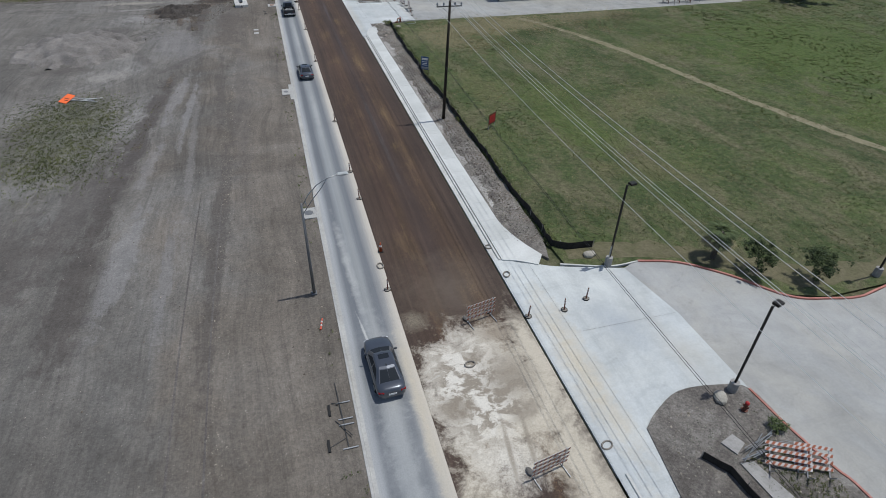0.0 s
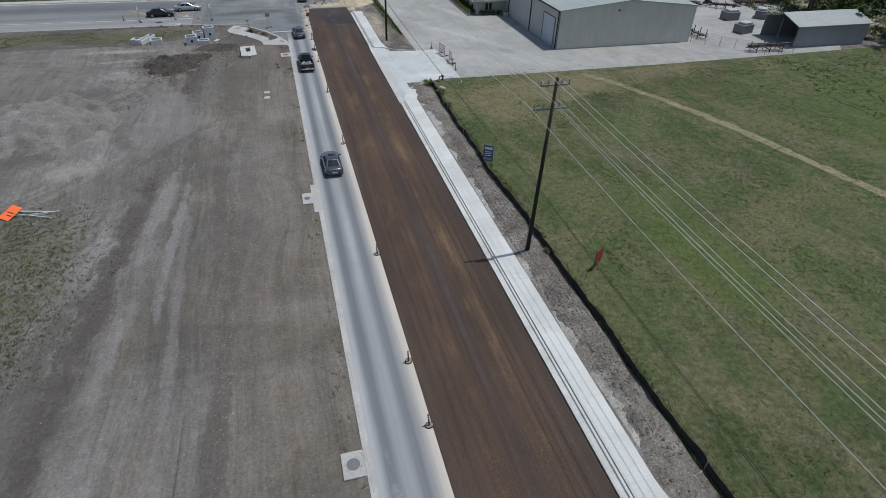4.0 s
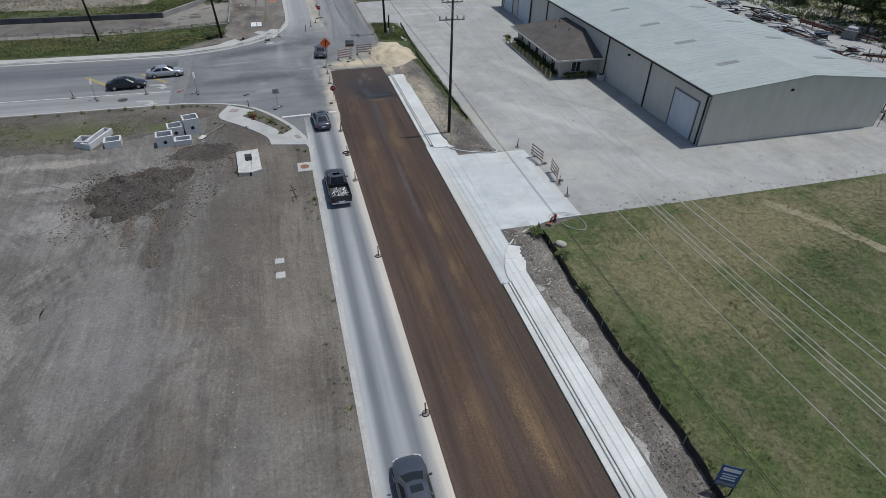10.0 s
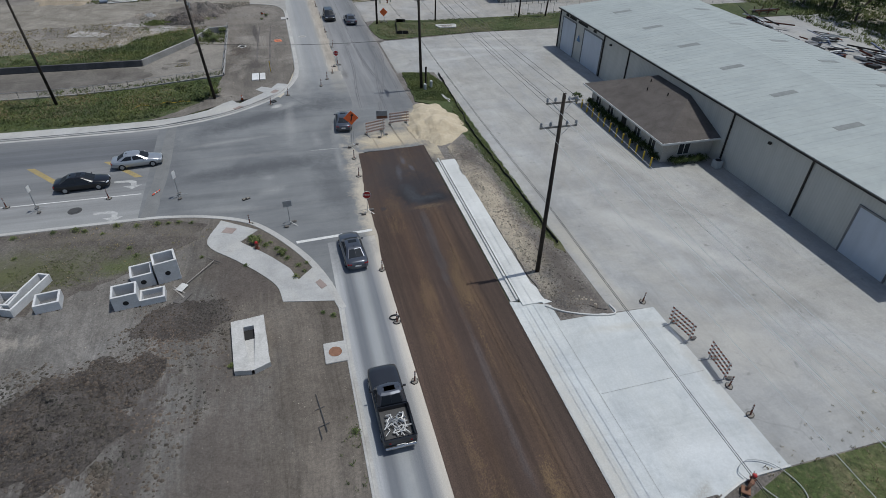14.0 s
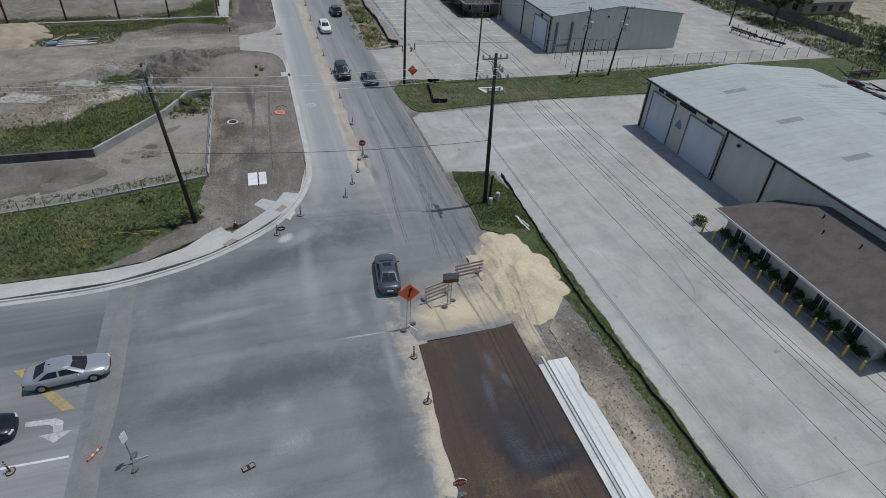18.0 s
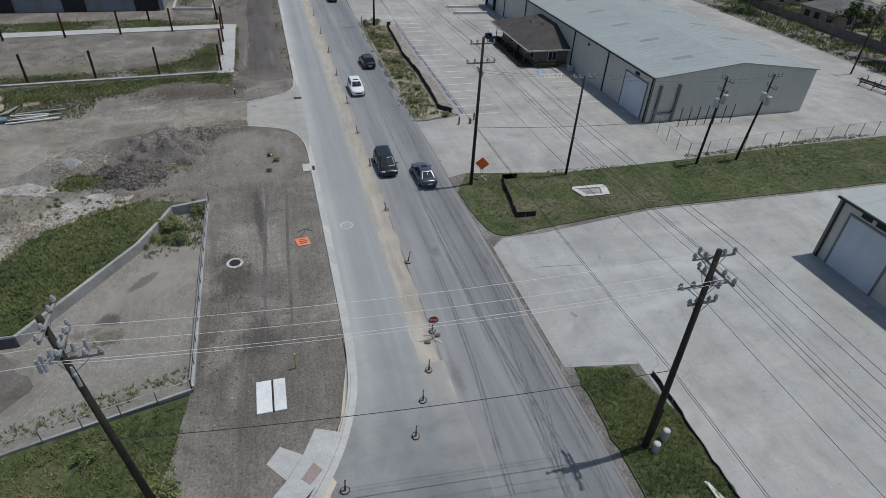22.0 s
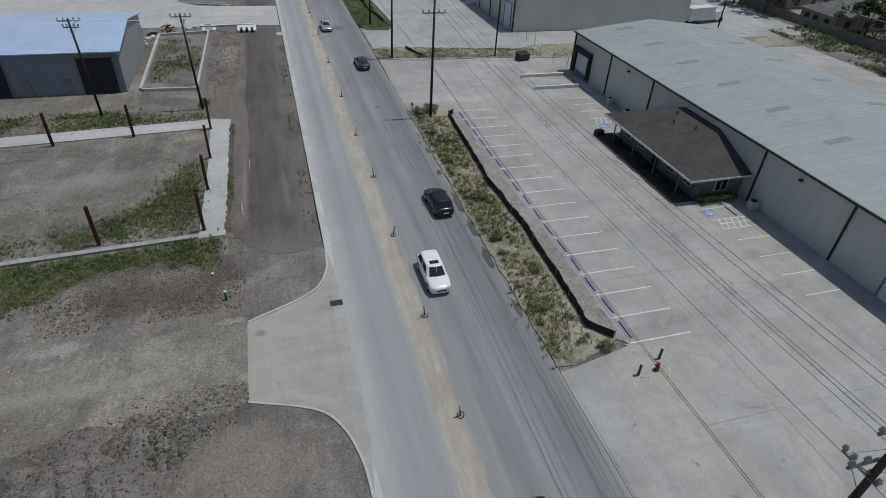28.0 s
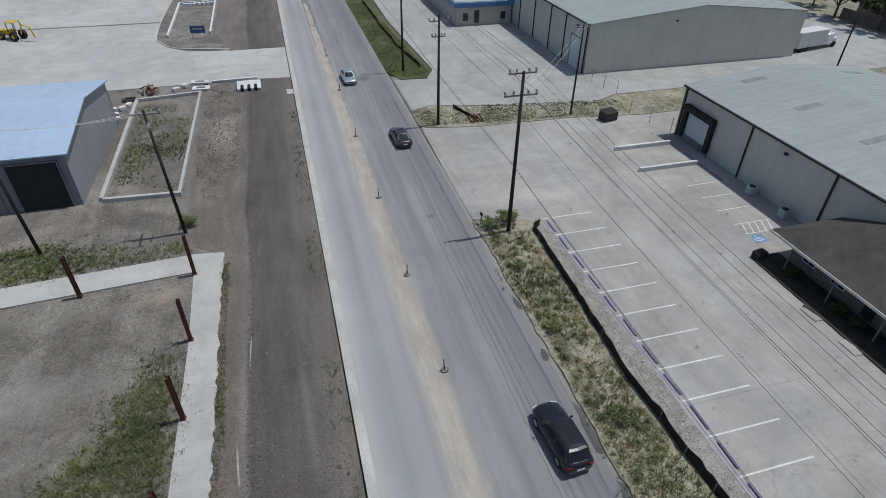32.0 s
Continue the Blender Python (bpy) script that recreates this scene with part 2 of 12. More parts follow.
def weed_clumps(name, spots, material, label, seed=1, z=0.1):
    """Small leafy weeds at given places (x, y, radius), as one mesh."""
    rnd = random.Random(seed)
    co, fa = [], []
    for x, y, r in spots:
        for b in range(int(190 * (r / 0.4) ** 1.7)):
            a, d, up = rnd.uniform(0, 6.283), r * abs(rnd.gauss(0, 0.5)), rnd.random()
            px, py, pz = x + d * math.cos(a), y + d * math.sin(a), z + up * r * 0.8 * max(0.2, 1 - d / r)
            a, w, ln = rnd.uniform(0, 6.283), rnd.uniform(0.012, 0.03), rnd.uniform(0.06, 0.16)
            wx, wy, dz = -math.sin(a) * w, math.cos(a) * w, rnd.uniform(-0.03, 0.06)
            i, ex, ey = len(co), px + math.cos(a) * ln, py + math.sin(a) * ln
            co += [(px, py, pz), (px + wx + (ex - px) * 0.5, py + wy + (ey - py) * 0.5, pz + dz), (ex, ey, pz + dz * 0.5), (px - wx + (ex - px) * 0.5, py - wy + (ey - py) * 0.5, pz + dz)]
            fa.append((i, i + 1, i + 2, i + 3))
    me = bpy.data.meshes.new(name)
    me.from_pydata(co, [], fa)
    me.materials.append(material)
    return tagged(new(name, me), label, "weeds", "", "stuff")


# ---- materials ----
def ramp(nt, fac, stops):
    r = nt.nodes.new("ShaderNodeValToRGB")
    el = r.color_ramp.elements
    while len(el) < len(stops):
        el.new(0.5)
    for e, (p, c) in zip(el, stops):
        e.position, e.color = p, (*c, 1) if len(c) == 3 else c
    nt.links.new(fac, r.inputs[0])
    return r.outputs[0]


def tex(nt, vec, scale, detail=6, rough=0.6, distort=0.0):
    t = nt.nodes.new("ShaderNodeTexNoise")
    t.inputs["Scale"].default_value, t.inputs["Detail"].default_value = scale, detail
    t.inputs["Roughness"].default_value, t.inputs["Distortion"].default_value = rough, distort
    nt.links.new(vec, t.inputs["Vector"])
    return t.outputs["Fac"]


def mix(nt, kind, fac, a, b):
    m = nt.nodes.new("ShaderNodeMix")
    m.data_type, m.blend_type = "RGBA", kind
    m.clamp_factor = True
    for sock, val in ((m.inputs[0], fac), (m.inputs[6], a), (m.inputs[7], b)):
        if isinstance(val, (int, float)):
            sock.default_value = val
        elif isinstance(val, tuple):
            sock.default_value = (*val, 1)
        else:
            nt.links.new(val, sock)
    return m.outputs[2]


def mapped(nt, vec, scale, rz=0.0):
    m = nt.nodes.new("ShaderNodeMapping")
    m.inputs["Scale"].default_value = scale
    m.inputs["Rotation"].default_value = (0, 0, radians(rz))
    nt.links.new(vec, m.inputs[0])
    return m.outputs[0]


def sums(nt, op, a, b, clamp=False):
    m = nt.nodes.new("ShaderNodeMath")
    m.operation, m.use_clamp = op, clamp
    for i, val in enumerate((a, b)):
        if isinstance(val, (int, float)):
            m.inputs[i].default_value = val
        else:
            nt.links.new(val, m.inputs[i])
    return m.outputs[0]


def begin(name, rough=0.9, metal=0.0, where="world"):
    m = bpy.data.materials.new(name)
    m.use_nodes = True
    nt = m.node_tree
    b = nt.nodes["Principled BSDF"]
    b.inputs["Roughness"].default_value, b.inputs["Metallic"].default_value = rough, metal
    b.inputs["Specular IOR Level"].default_value = 0.3
    if where == "world":
        vec = nt.nodes.new("ShaderNodeNewGeometry").outputs["Position"]
    else:
        vec = nt.nodes.new("ShaderNodeTexCoord").outputs["Object"]
    return m, nt, b, vec


def relief(nt, b, height, strength, dist=0.05):
    n = nt.nodes.new("ShaderNodeBump")
    n.inputs["Strength"].default_value, n.inputs["Distance"].default_value = strength, dist
    nt.links.new(height, n.inputs["Height"])
    nt.links.new(n.outputs[0], b.inputs["Normal"])


def surface(name, dark, light, big=0.25, fine=9.0, amount=0.5, rough=0.9, metal=0.0, bump=0.25, dist=0.03, where="world", vary=0.0, low=0.3, high=0.7):
    """A two-scale mottled surface: broad stains between dark and light, and a fine grain."""
    m, nt, b, vec = begin(name, rough, metal, where)
    col = ramp(nt, tex(nt, vec, big, 8, 0.65, 0.6), [(low, dark), (high, light)])
    g = tex(nt, vec, fine, 5, 0.7)
    grain = ramp(nt, g, [(0.25, (1 - amount,) * 3), (0.75, (1 + amount * 0.35,) * 3)])
    col = mix(nt, "MULTIPLY", 1.0, col, grain)
    if vary:
        info = nt.nodes.new("ShaderNodeObjectInfo")
        k = ramp(nt, info.outputs["Random"], [(0, (1 - vary,) * 3), (1, (1 + vary * 0.5,) * 3)])
        col = mix(nt, "MULTIPLY", 1.0, col, k)
    nt.links.new(col, b.inputs["Base Color"])
    if bump:
        relief(nt, b, g, bump, dist)
    return m


def plain(name, colour, rough=0.5, metal=0.0, grime=0.25, where="object"):
    """Paint, metal or plastic with a little dirt on it."""
    c = tuple(colour)
    return surface(name, tuple(v * (1 - grime) for v in c), c, 1.3, 14.0, grime * 0.6, rough, metal, 0.06, 0.01, where)


def crossing_colour(nt, vec, sweeps=True):
    """Asphalt of the crossing: broad sweeps of turning wheels, pale dust and small white specks."""
    col = ramp(nt, tex(nt, vec, 0.16, 8, 0.62, 0.5), [(0.32, (0.132, 0.139, 0.146)), (0.7, (0.206, 0.215, 0.216))])
    sw = tex(nt, mapped(nt, vec, (0.06, 1, 1), -10), 0.9, 8, 0.72, 0.3)
    col = mix(nt, "MULTIPLY", 0.8, col, ramp(nt, sw, [(0.3, (0.8,) * 3), (0.5, (1,) * 3), (0.72, (1.14,) * 3)]))
    if not sweeps:
        return mix(nt, "MULTIPLY", 1.0, col, ramp(nt, tex(nt, vec, 9, 5, 0.75), [(0.25, (0.82,) * 3), (0.75, (1.08,) * 3)]))
    dark, pale, chalk = (0.09, 0.095, 0.102), (0.28, 0.285, 0.28), (0.44, 0.44, 0.425)
    col = overlay(nt, vec, col, [
        (-3.2, 146.2, 11, 2.0, 6, dark, 0.85, 0.6, 0), (-2.4, 159.2, 11.5, 2.1, 24, dark, 0.85, 0.6, 0), (5.4, 162.2, 2.8, 3.4, 0, dark, 0.7, 0.6, 0), (4.4, 140.5, 2.1, 7.5, 3, dark, 0.6, 0.6, 0), (-12.2, 149, 1.6, 12, 0, (0.13, 0.136, 0.144), 0.5, 0.7, 0),
        (-9.5, 152.4, 7, 1.0, -3, dark, 0.45, 0.6, 0), (11.6, 163.5, 1.3, 7, -14, dark, 0.4, 0.6, 0), (-7.5, 141.5, 5.5, 0.7, -4, dark, 0.4, 0.6, 0),
        (6.5, 154.2, 1.0, 5.5, -10, pale, 0.75, 0.6, 0), (1.4, 155.6, 3.2, 2.0, 20, pale, 0.45, 0.8, 0), (-4.4, 149.3, 6, 0.7, 0, pale, 0.4, 0.6, 0), (3.2, 170.0, 1.0, 6, -8, pale, 0.6, 0.6, 0), (1.0, 162.4, 2.6, 0.9, 40, pale, 0.7, 0.6, 0),
        (5.7, 146.3, 0.5, 4.0, 0, pale, 0.6, 0.6, 0), (-5.5, 153.4, 6.5, 0.6, 8, pale, 0.7, 0.7, 0), (1.1, 157, 0.8, 8, -2, pale, 0.75, 0.8, 0.3), (-1.4, 141.4, 1.6, 0.9, 20, chalk, 0.35, 0.8, 0.97), (-1.7, 144.0, 0.8, 0.7, 0, chalk, 0.3, 0.8, 0.97), (4.4, 149.1, 2.6, 0.1, -1, chalk, 0.7, 0.4, 0.6), (3.8, 151.6, 0.7, 2.4, 8, chalk, 0.3, 0.8, 0.9), (-5, 138.6, 4, 0.7, -8, pale, 0.6, 0.7, 0), (-0.3, 162.6, 1.0, 0.6, 45, (0.5, 0.49, 0.46), 0.85, 0.5, 0.5),
        (7.5, 133, 1.7, 22, 0, (0.47, 0.42, 0.34), 0.95, 0.4, 0)], 0.6)
    return mix(nt, "MULTIPLY", 1.0, col, ramp(nt, tex(nt, vec, 9, 5, 0.75), [(0.25, (0.82,) * 3), (0.75, (1.08,) * 3)]))


def crossing_material(name):
    m, nt, b, vec = begin(name, 0.85)
    nt.links.new(crossing_colour(nt, vec), b.inputs["Base Color"])
    relief(nt, b, tex(nt, vec, 14, 4, 0.75), 0.2, 0.015)
    return m


def banded(name, stops, x0, x1, streak, grain=0.4, rough=0.85, along=0.02, wob=0.03, big=0.12, stain=0.35, bump=0.2, axis=0, fade=None, fleck=None, patches=(), over=(), ragged=0.5):
    """A roadway whose colour changes across its width, streaked along its length."""
    m, nt, b, vec = begin(name, rough)
    sep = nt.nodes.new("ShaderNodeSeparateXYZ")
    nt.links.new(vec, sep.inputs[0])
    u = sums(nt, "DIVIDE", sums(nt, "SUBTRACT", sep.outputs[axis], x0), x1 - x0)
    wv = tex(nt, mapped(nt, vec, (0.08, 0.6, 1) if axis else (0.6, 0.08, 1)), 1.0, 5)
    u = sums(nt, "ADD", u, sums(nt, "MULTIPLY", sums(nt, "SUBTRACT", wv, 0.5), wob * 2))
    col = ramp(nt, u, stops)
    if fleck:
        tone, bands = fleck
        wide = ramp(nt, u, bands)
        sp = tex(nt, mapped(nt, vec, (1.6, 0.8, 1)), 7.5, 4, 0.8)
        patchy = tex(nt, mapped(nt, vec, (1, 0.3, 1)), 0.5, 5, 0.6)
        sp = ramp(nt, sums(nt, "ADD", sums(nt, "MULTIPLY", patchy, 0.9), sums(nt, "MULTIPLY", sp, 0.9)), [(0.93, (0, 0, 0)), (1.0, (1, 1, 1))])
        col = mix(nt, "MIX", mix(nt, "MULTIPLY", 1.0, wide, sp), col, tone)
    if patches:
        col = patched(nt, vec, col, patches, 0.7)
    st = tex(nt, mapped(nt, vec, (along, 1, 1) if axis else (1, along, 1)), streak, 6, 0.7)
    col = mix(nt, "MULTIPLY", 1.0, col, ramp(nt, st, [(0.3, (1 - stain,) * 3), (0.7, (1 + stain * 0.45,) * 3)]))
    bg = tex(nt, vec, big, 6, 0.6, 0.5)
    col = mix(nt, "MULTIPLY", 1.0, col, ramp(nt, bg, [(0.3, (1 - stain * 0.6,) * 3), (0.7, (1 + stain * 0.25,) * 3)]))
    g = tex(nt, vec, 14, 4, 0.75)
    col = mix(nt, "MULTIPLY", 1.0, col, ramp(nt, g, [(0.36, (1 - grain * 0.6,) * 3), (0.64, (1 + grain * 0.36,) * 3)]))
    if fade:
        y0, y1, sweeps = fade
        fy = sums(nt, "DIVIDE", sums(nt, "SUBTRACT", sep.outputs[1], y0), y1 - y0)
        fy = sums(nt, "ADD", fy, sums(nt, "MULTIPLY", sums(nt, "SUBTRACT", tex(nt, vec, 0.35, 6, 0.65, 0.5), 0.5), 1.2), True)
        fy = sums(nt, "MULTIPLY", fy, sums(nt, "MULTIPLY", sums(nt, "SUBTRACT", sep.outputs[1], y0 - 4), 0.25, True), True)
        worn = crossing_colour(nt, vec, sweeps)
        col = mix(nt, "MIX", fy, worn, col)
    if over:
        col = overlay(nt, vec, col, over, ragged)
    nt.links.new(col, b.inputs["Base Color"])
    relief(nt, b, g, bump, 0.02)
    return m


def overlay(nt, vec, col, spots, ragged=0.5, fine=3.2):
    """Loose matter or painted sheen over a surface, with a frayed edge: (x, y, half width, half length, turn, colour,
    amount, softness, specks) each.
    """
    wob = sums(nt, "MULTIPLY", sums(nt, "SUBTRACT", tex(nt, vec, 0.55, 8, 0.7, 0.6), 0.5), ragged * 2.6)
    wob = sums(nt, "ADD", wob, sums(nt, "MULTIPLY", sums(nt, "SUBTRACT", tex(nt, vec, fine, 6, 0.75), 0.5), ragged * 1.2))
    grain = ramp(nt, tex(nt, vec, 11, 5, 0.75), [(0.3, (0.8,) * 3), (0.7, (1.12,) * 3)])
    speck, blots = tex(nt, vec, 11.0, 4, 0.75), tex(nt, mapped(nt, vec, (1, 1.3, 1), 20), 0.95, 8, 0.68, 0.4)
    for x, y, rx, ry, turn, tone, amount, soft, specks in spots:
        mp = nt.nodes.new("ShaderNodeMapping")
        mp.vector_type = "TEXTURE"
        mp.inputs["Location"].default_value = (x, y, 0)
        mp.inputs["Rotation"].default_value = (0, 0, radians(turn))
        mp.inputs["Scale"].default_value = (rx, ry, 1000)
        nt.links.new(vec, mp.inputs["Vector"])
        ln = nt.nodes.new("ShaderNodeVectorMath")
        ln.operation = "LENGTH"
        nt.links.new(mp.outputs[0], ln.inputs[0])
        d = sums(nt, "ADD", ln.outputs["Value"], wob)
        mask = ramp(nt, d, [(max(0.0, 0.8 - soft), (amount,) * 3), (min(1.0, 0.8 + soft * 0.5), (0, 0, 0))])
        if specks < 0:
            mask = mix(nt, "MULTIPLY", 1.0, mask, ramp(nt, blots, [(0.47, (0, 0, 0)), (0.54, (1, 1, 1))]))
        elif specks:
            mask = mix(nt, "MULTIPLY", 1.0, mask, ramp(nt, speck, [(0.5 - 0.12 * specks, (1 - specks,) * 3), (0.52, (1, 1, 1))]))
        col = mix(nt, "MIX", mask, col, mix(nt, "MULTIPLY", 1.0, grain, tone))
    return col


def patched(nt, vec, col, patches, ragged=1.1):
    """Soft-edged stains of other soil or tar: (x, y, half width, half length, turn, colour, amount) each."""
    wob = sums(nt, "MULTIPLY", sums(nt, "SUBTRACT", tex(nt, vec, 0.35, 9, 0.72, 0.9), 0.5), ragged * 2.4)
    wob = sums(nt, "ADD", wob, sums(nt, "MULTIPLY", sums(nt, "SUBTRACT", tex(nt, mapped(nt, vec, (1, 0.15, 1), 5), 2.2, 7, 0.75), 0.5), ragged * 1.8))
    for x, y, rx, ry, turn, tone, amount in patches:
        mp = nt.nodes.new("ShaderNodeMapping")
        mp.vector_type = "TEXTURE"
        mp.inputs["Location"].default_value = (x, y, 0)
        mp.inputs["Rotation"].default_value = (0, 0, radians(turn))
        mp.inputs["Scale"].default_value = (rx, ry, 1000)
        nt.links.new(vec, mp.inputs["Vector"])
        ln = nt.nodes.new("ShaderNodeVectorMath")
        ln.operation = "LENGTH"
        nt.links.new(mp.outputs[0], ln.inputs[0])
        d = sums(nt, "ADD", ln.outputs["Value"], wob)
        col = mix(nt, "MIX", ramp(nt, d, [(0.5, (amount,) * 3), (1.1, (0, 0, 0))]), col, tone)
    return col


def dirt_material(name, a, b2, c, tracks=0.5, big=0.06, pebbles=0.5, grit=1.0, warm=None, patches=(), over=(), sweeps=()):
    """Bare earth: broad stains, pebbles, the faint stretched marks of machines and their turning sweeps (x, y, radius from, to)."""
    m, nt, b, vec = begin(name, 0.95)
    col = ramp(nt, tex(nt, vec, big, 10, 0.66, 1.0), [(0.32, a), (0.5, b2), (0.7, c)])
    if tracks:
        bent = nt.nodes.new("ShaderNodeVectorMath")
        bent.operation = "ADD"
        wob = nt.nodes.new("ShaderNodeTexNoise")
        wob.inputs["Scale"].default_value, wob.inputs["Detail"].default_value = 0.03, 3
        nt.links.new(vec, wob.inputs["Vector"])
        push = nt.nodes.new("ShaderNodeVectorMath")
        push.operation = "SCALE"
        push.inputs["Scale"].default_value = 7
        nt.links.new(wob.outputs["Color"], push.inputs[0])
        nt.links.new(vec, bent.inputs[0])
        nt.links.new(push.outputs[0], bent.inputs[1])
        tr = tex(nt, mapped(nt, bent.outputs[0], (1, 0.035, 1), 1), 1.1, 10, 0.78, 0.15)
        col = mix(nt, "MULTIPLY", tracks, col, ramp(nt, tr, [(0.3, (0.66, 0.65, 0.65)), (0.5, (1, 1, 1)), (0.7, (1.2, 1.2, 1.2))]))
        t3 = tex(nt, mapped(nt, bent.outputs[0], (1, 0.022, 1), 2), 4.6, 6, 0.7, 0.1)
        col = mix(nt, "MULTIPLY", tracks, col, ramp(nt, t3, [(0.3, (0.79, 0.785, 0.78)), (0.47, (1, 1, 1)), (0.7, (1.14, 1.135, 1.13))]))
        t2 = tex(nt, mapped(nt, bent.outputs[0], (1, 0.05, 1), 28), 0.45, 7, 0.7, 0.6)
        col = mix(nt, "MULTIPLY", tracks * 0.7, col, ramp(nt, t2, [(0.35, (0.72, 0.72, 0.74)), (0.62, (1.14, 1.12, 1.12))]))
    g = tex(nt, vec, 6.5, 9, 0.8)
    if warm:
        sep = nt.nodes.new("ShaderNodeSeparateXYZ")
        nt.links.new(vec, sep.inputs[0])
        w = sums(nt, "DIVIDE", sums(nt, "SUBTRACT", sep.outputs[0], warm[0]), warm[1] - warm[0])
        w = sums(nt, "ADD", w, sums(nt, "MULTIPLY", sums(nt, "SUBTRACT", tex(nt, vec, 0.07, 7, 0.65, 1.0), 0.5), 5.0), True)
        col = mix(nt, "MULTIPLY", sums(nt, "MULTIPLY", w, 0.9), col, (1.0, 0.93, 0.86))
    for x, y, r0, r1 in sweeps:
        off = nt.nodes.new("ShaderNodeVectorMath")
        off.operation = "SUBTRACT"
        off.inputs[1].default_value = (x, y, 0)
        nt.links.new(vec, off.inputs[0])
        ln = nt.nodes.new("ShaderNodeVectorMath")
        ln.operation = "LENGTH"
        nt.links.new(off.outputs[0], ln.inputs[0])
        r = ln.outputs["Value"]
        xyz = nt.nodes.new("ShaderNodeCombineXYZ")
        nt.links.new(r, xyz.inputs[0])
        nt.links.new(sums(nt, "MULTIPLY", tex(nt, vec, 0.12, 4), 3.0), xyz.inputs[1])
        ring = tex(nt, xyz.outputs[0], 1.3, 7, 0.72)
        band = ramp(nt, sums(nt, "DIVIDE", sums(nt, "SUBTRACT", r, r0), r1 - r0), [(0.0, (0, 0, 0)), (0.25, (1, 1, 1)), (0.8, (1, 1, 1)), (1.0, (0, 0, 0))])
        band = mix(nt, "MULTIPLY", 1.0, band, ramp(nt, tex(nt, vec, 0.16, 5, 0.6), [(0.4, (0, 0, 0)), (0.58, (1, 1, 1))]))
        col = mix(nt, "MULTIPLY", band, col, ramp(nt, ring, [(0.34, (0.7, 0.69, 0.68)), (0.5, (1, 1, 1)), (0.66, (1.28, 1.28, 1.28))]))
    if patches:
        col = patched(nt, vec, col, patches)
    md = tex(nt, vec, 0.45, 8, 0.7, 0.8)
    col = mix(nt, "MULTIPLY", 0.5, col, ramp(nt, md, [(0.3, (0.7,) * 3), (0.7, (1.22,) * 3)]))
    col = mix(nt, "MULTIPLY", grit, col, ramp(nt, g, [(0.34, (0.52,) * 3), (0.66, (1.34,) * 3)]))
    vo = nt.nodes.new("ShaderNodeTexVoronoi")
    vo.inputs["Scale"].default_value = 2.6
    nt.links.new(vec, vo.inputs["Vector"])
    peb = ramp(nt, vo.outputs["Distance"], [(0.06, (1.9,) * 3), (0.12, (1,) * 3)])
    v2 = nt.nodes.new("ShaderNodeTexVoronoi")
    v2.inputs["Scale"].default_value = 5.2
    nt.links.new(vec, v2.inputs["Vector"])
    clod = ramp(nt, v2.outputs["Color"], [(0.2, (0.88,) * 3), (0.5, (1,) * 3), (0.85, (1.08,) * 3)])
    col = mix(nt, "MULTIPLY", pebbles, col, clod)
    col = mix(nt, "MULTIPLY", pebbles, col, peb)
    if over:
        col = overlay(nt, vec, col, over, 0.6)
    nt.links.new(col, b.inputs["Base Color"])
    relief(nt, b, g, 0.8, 0.09)
    return m


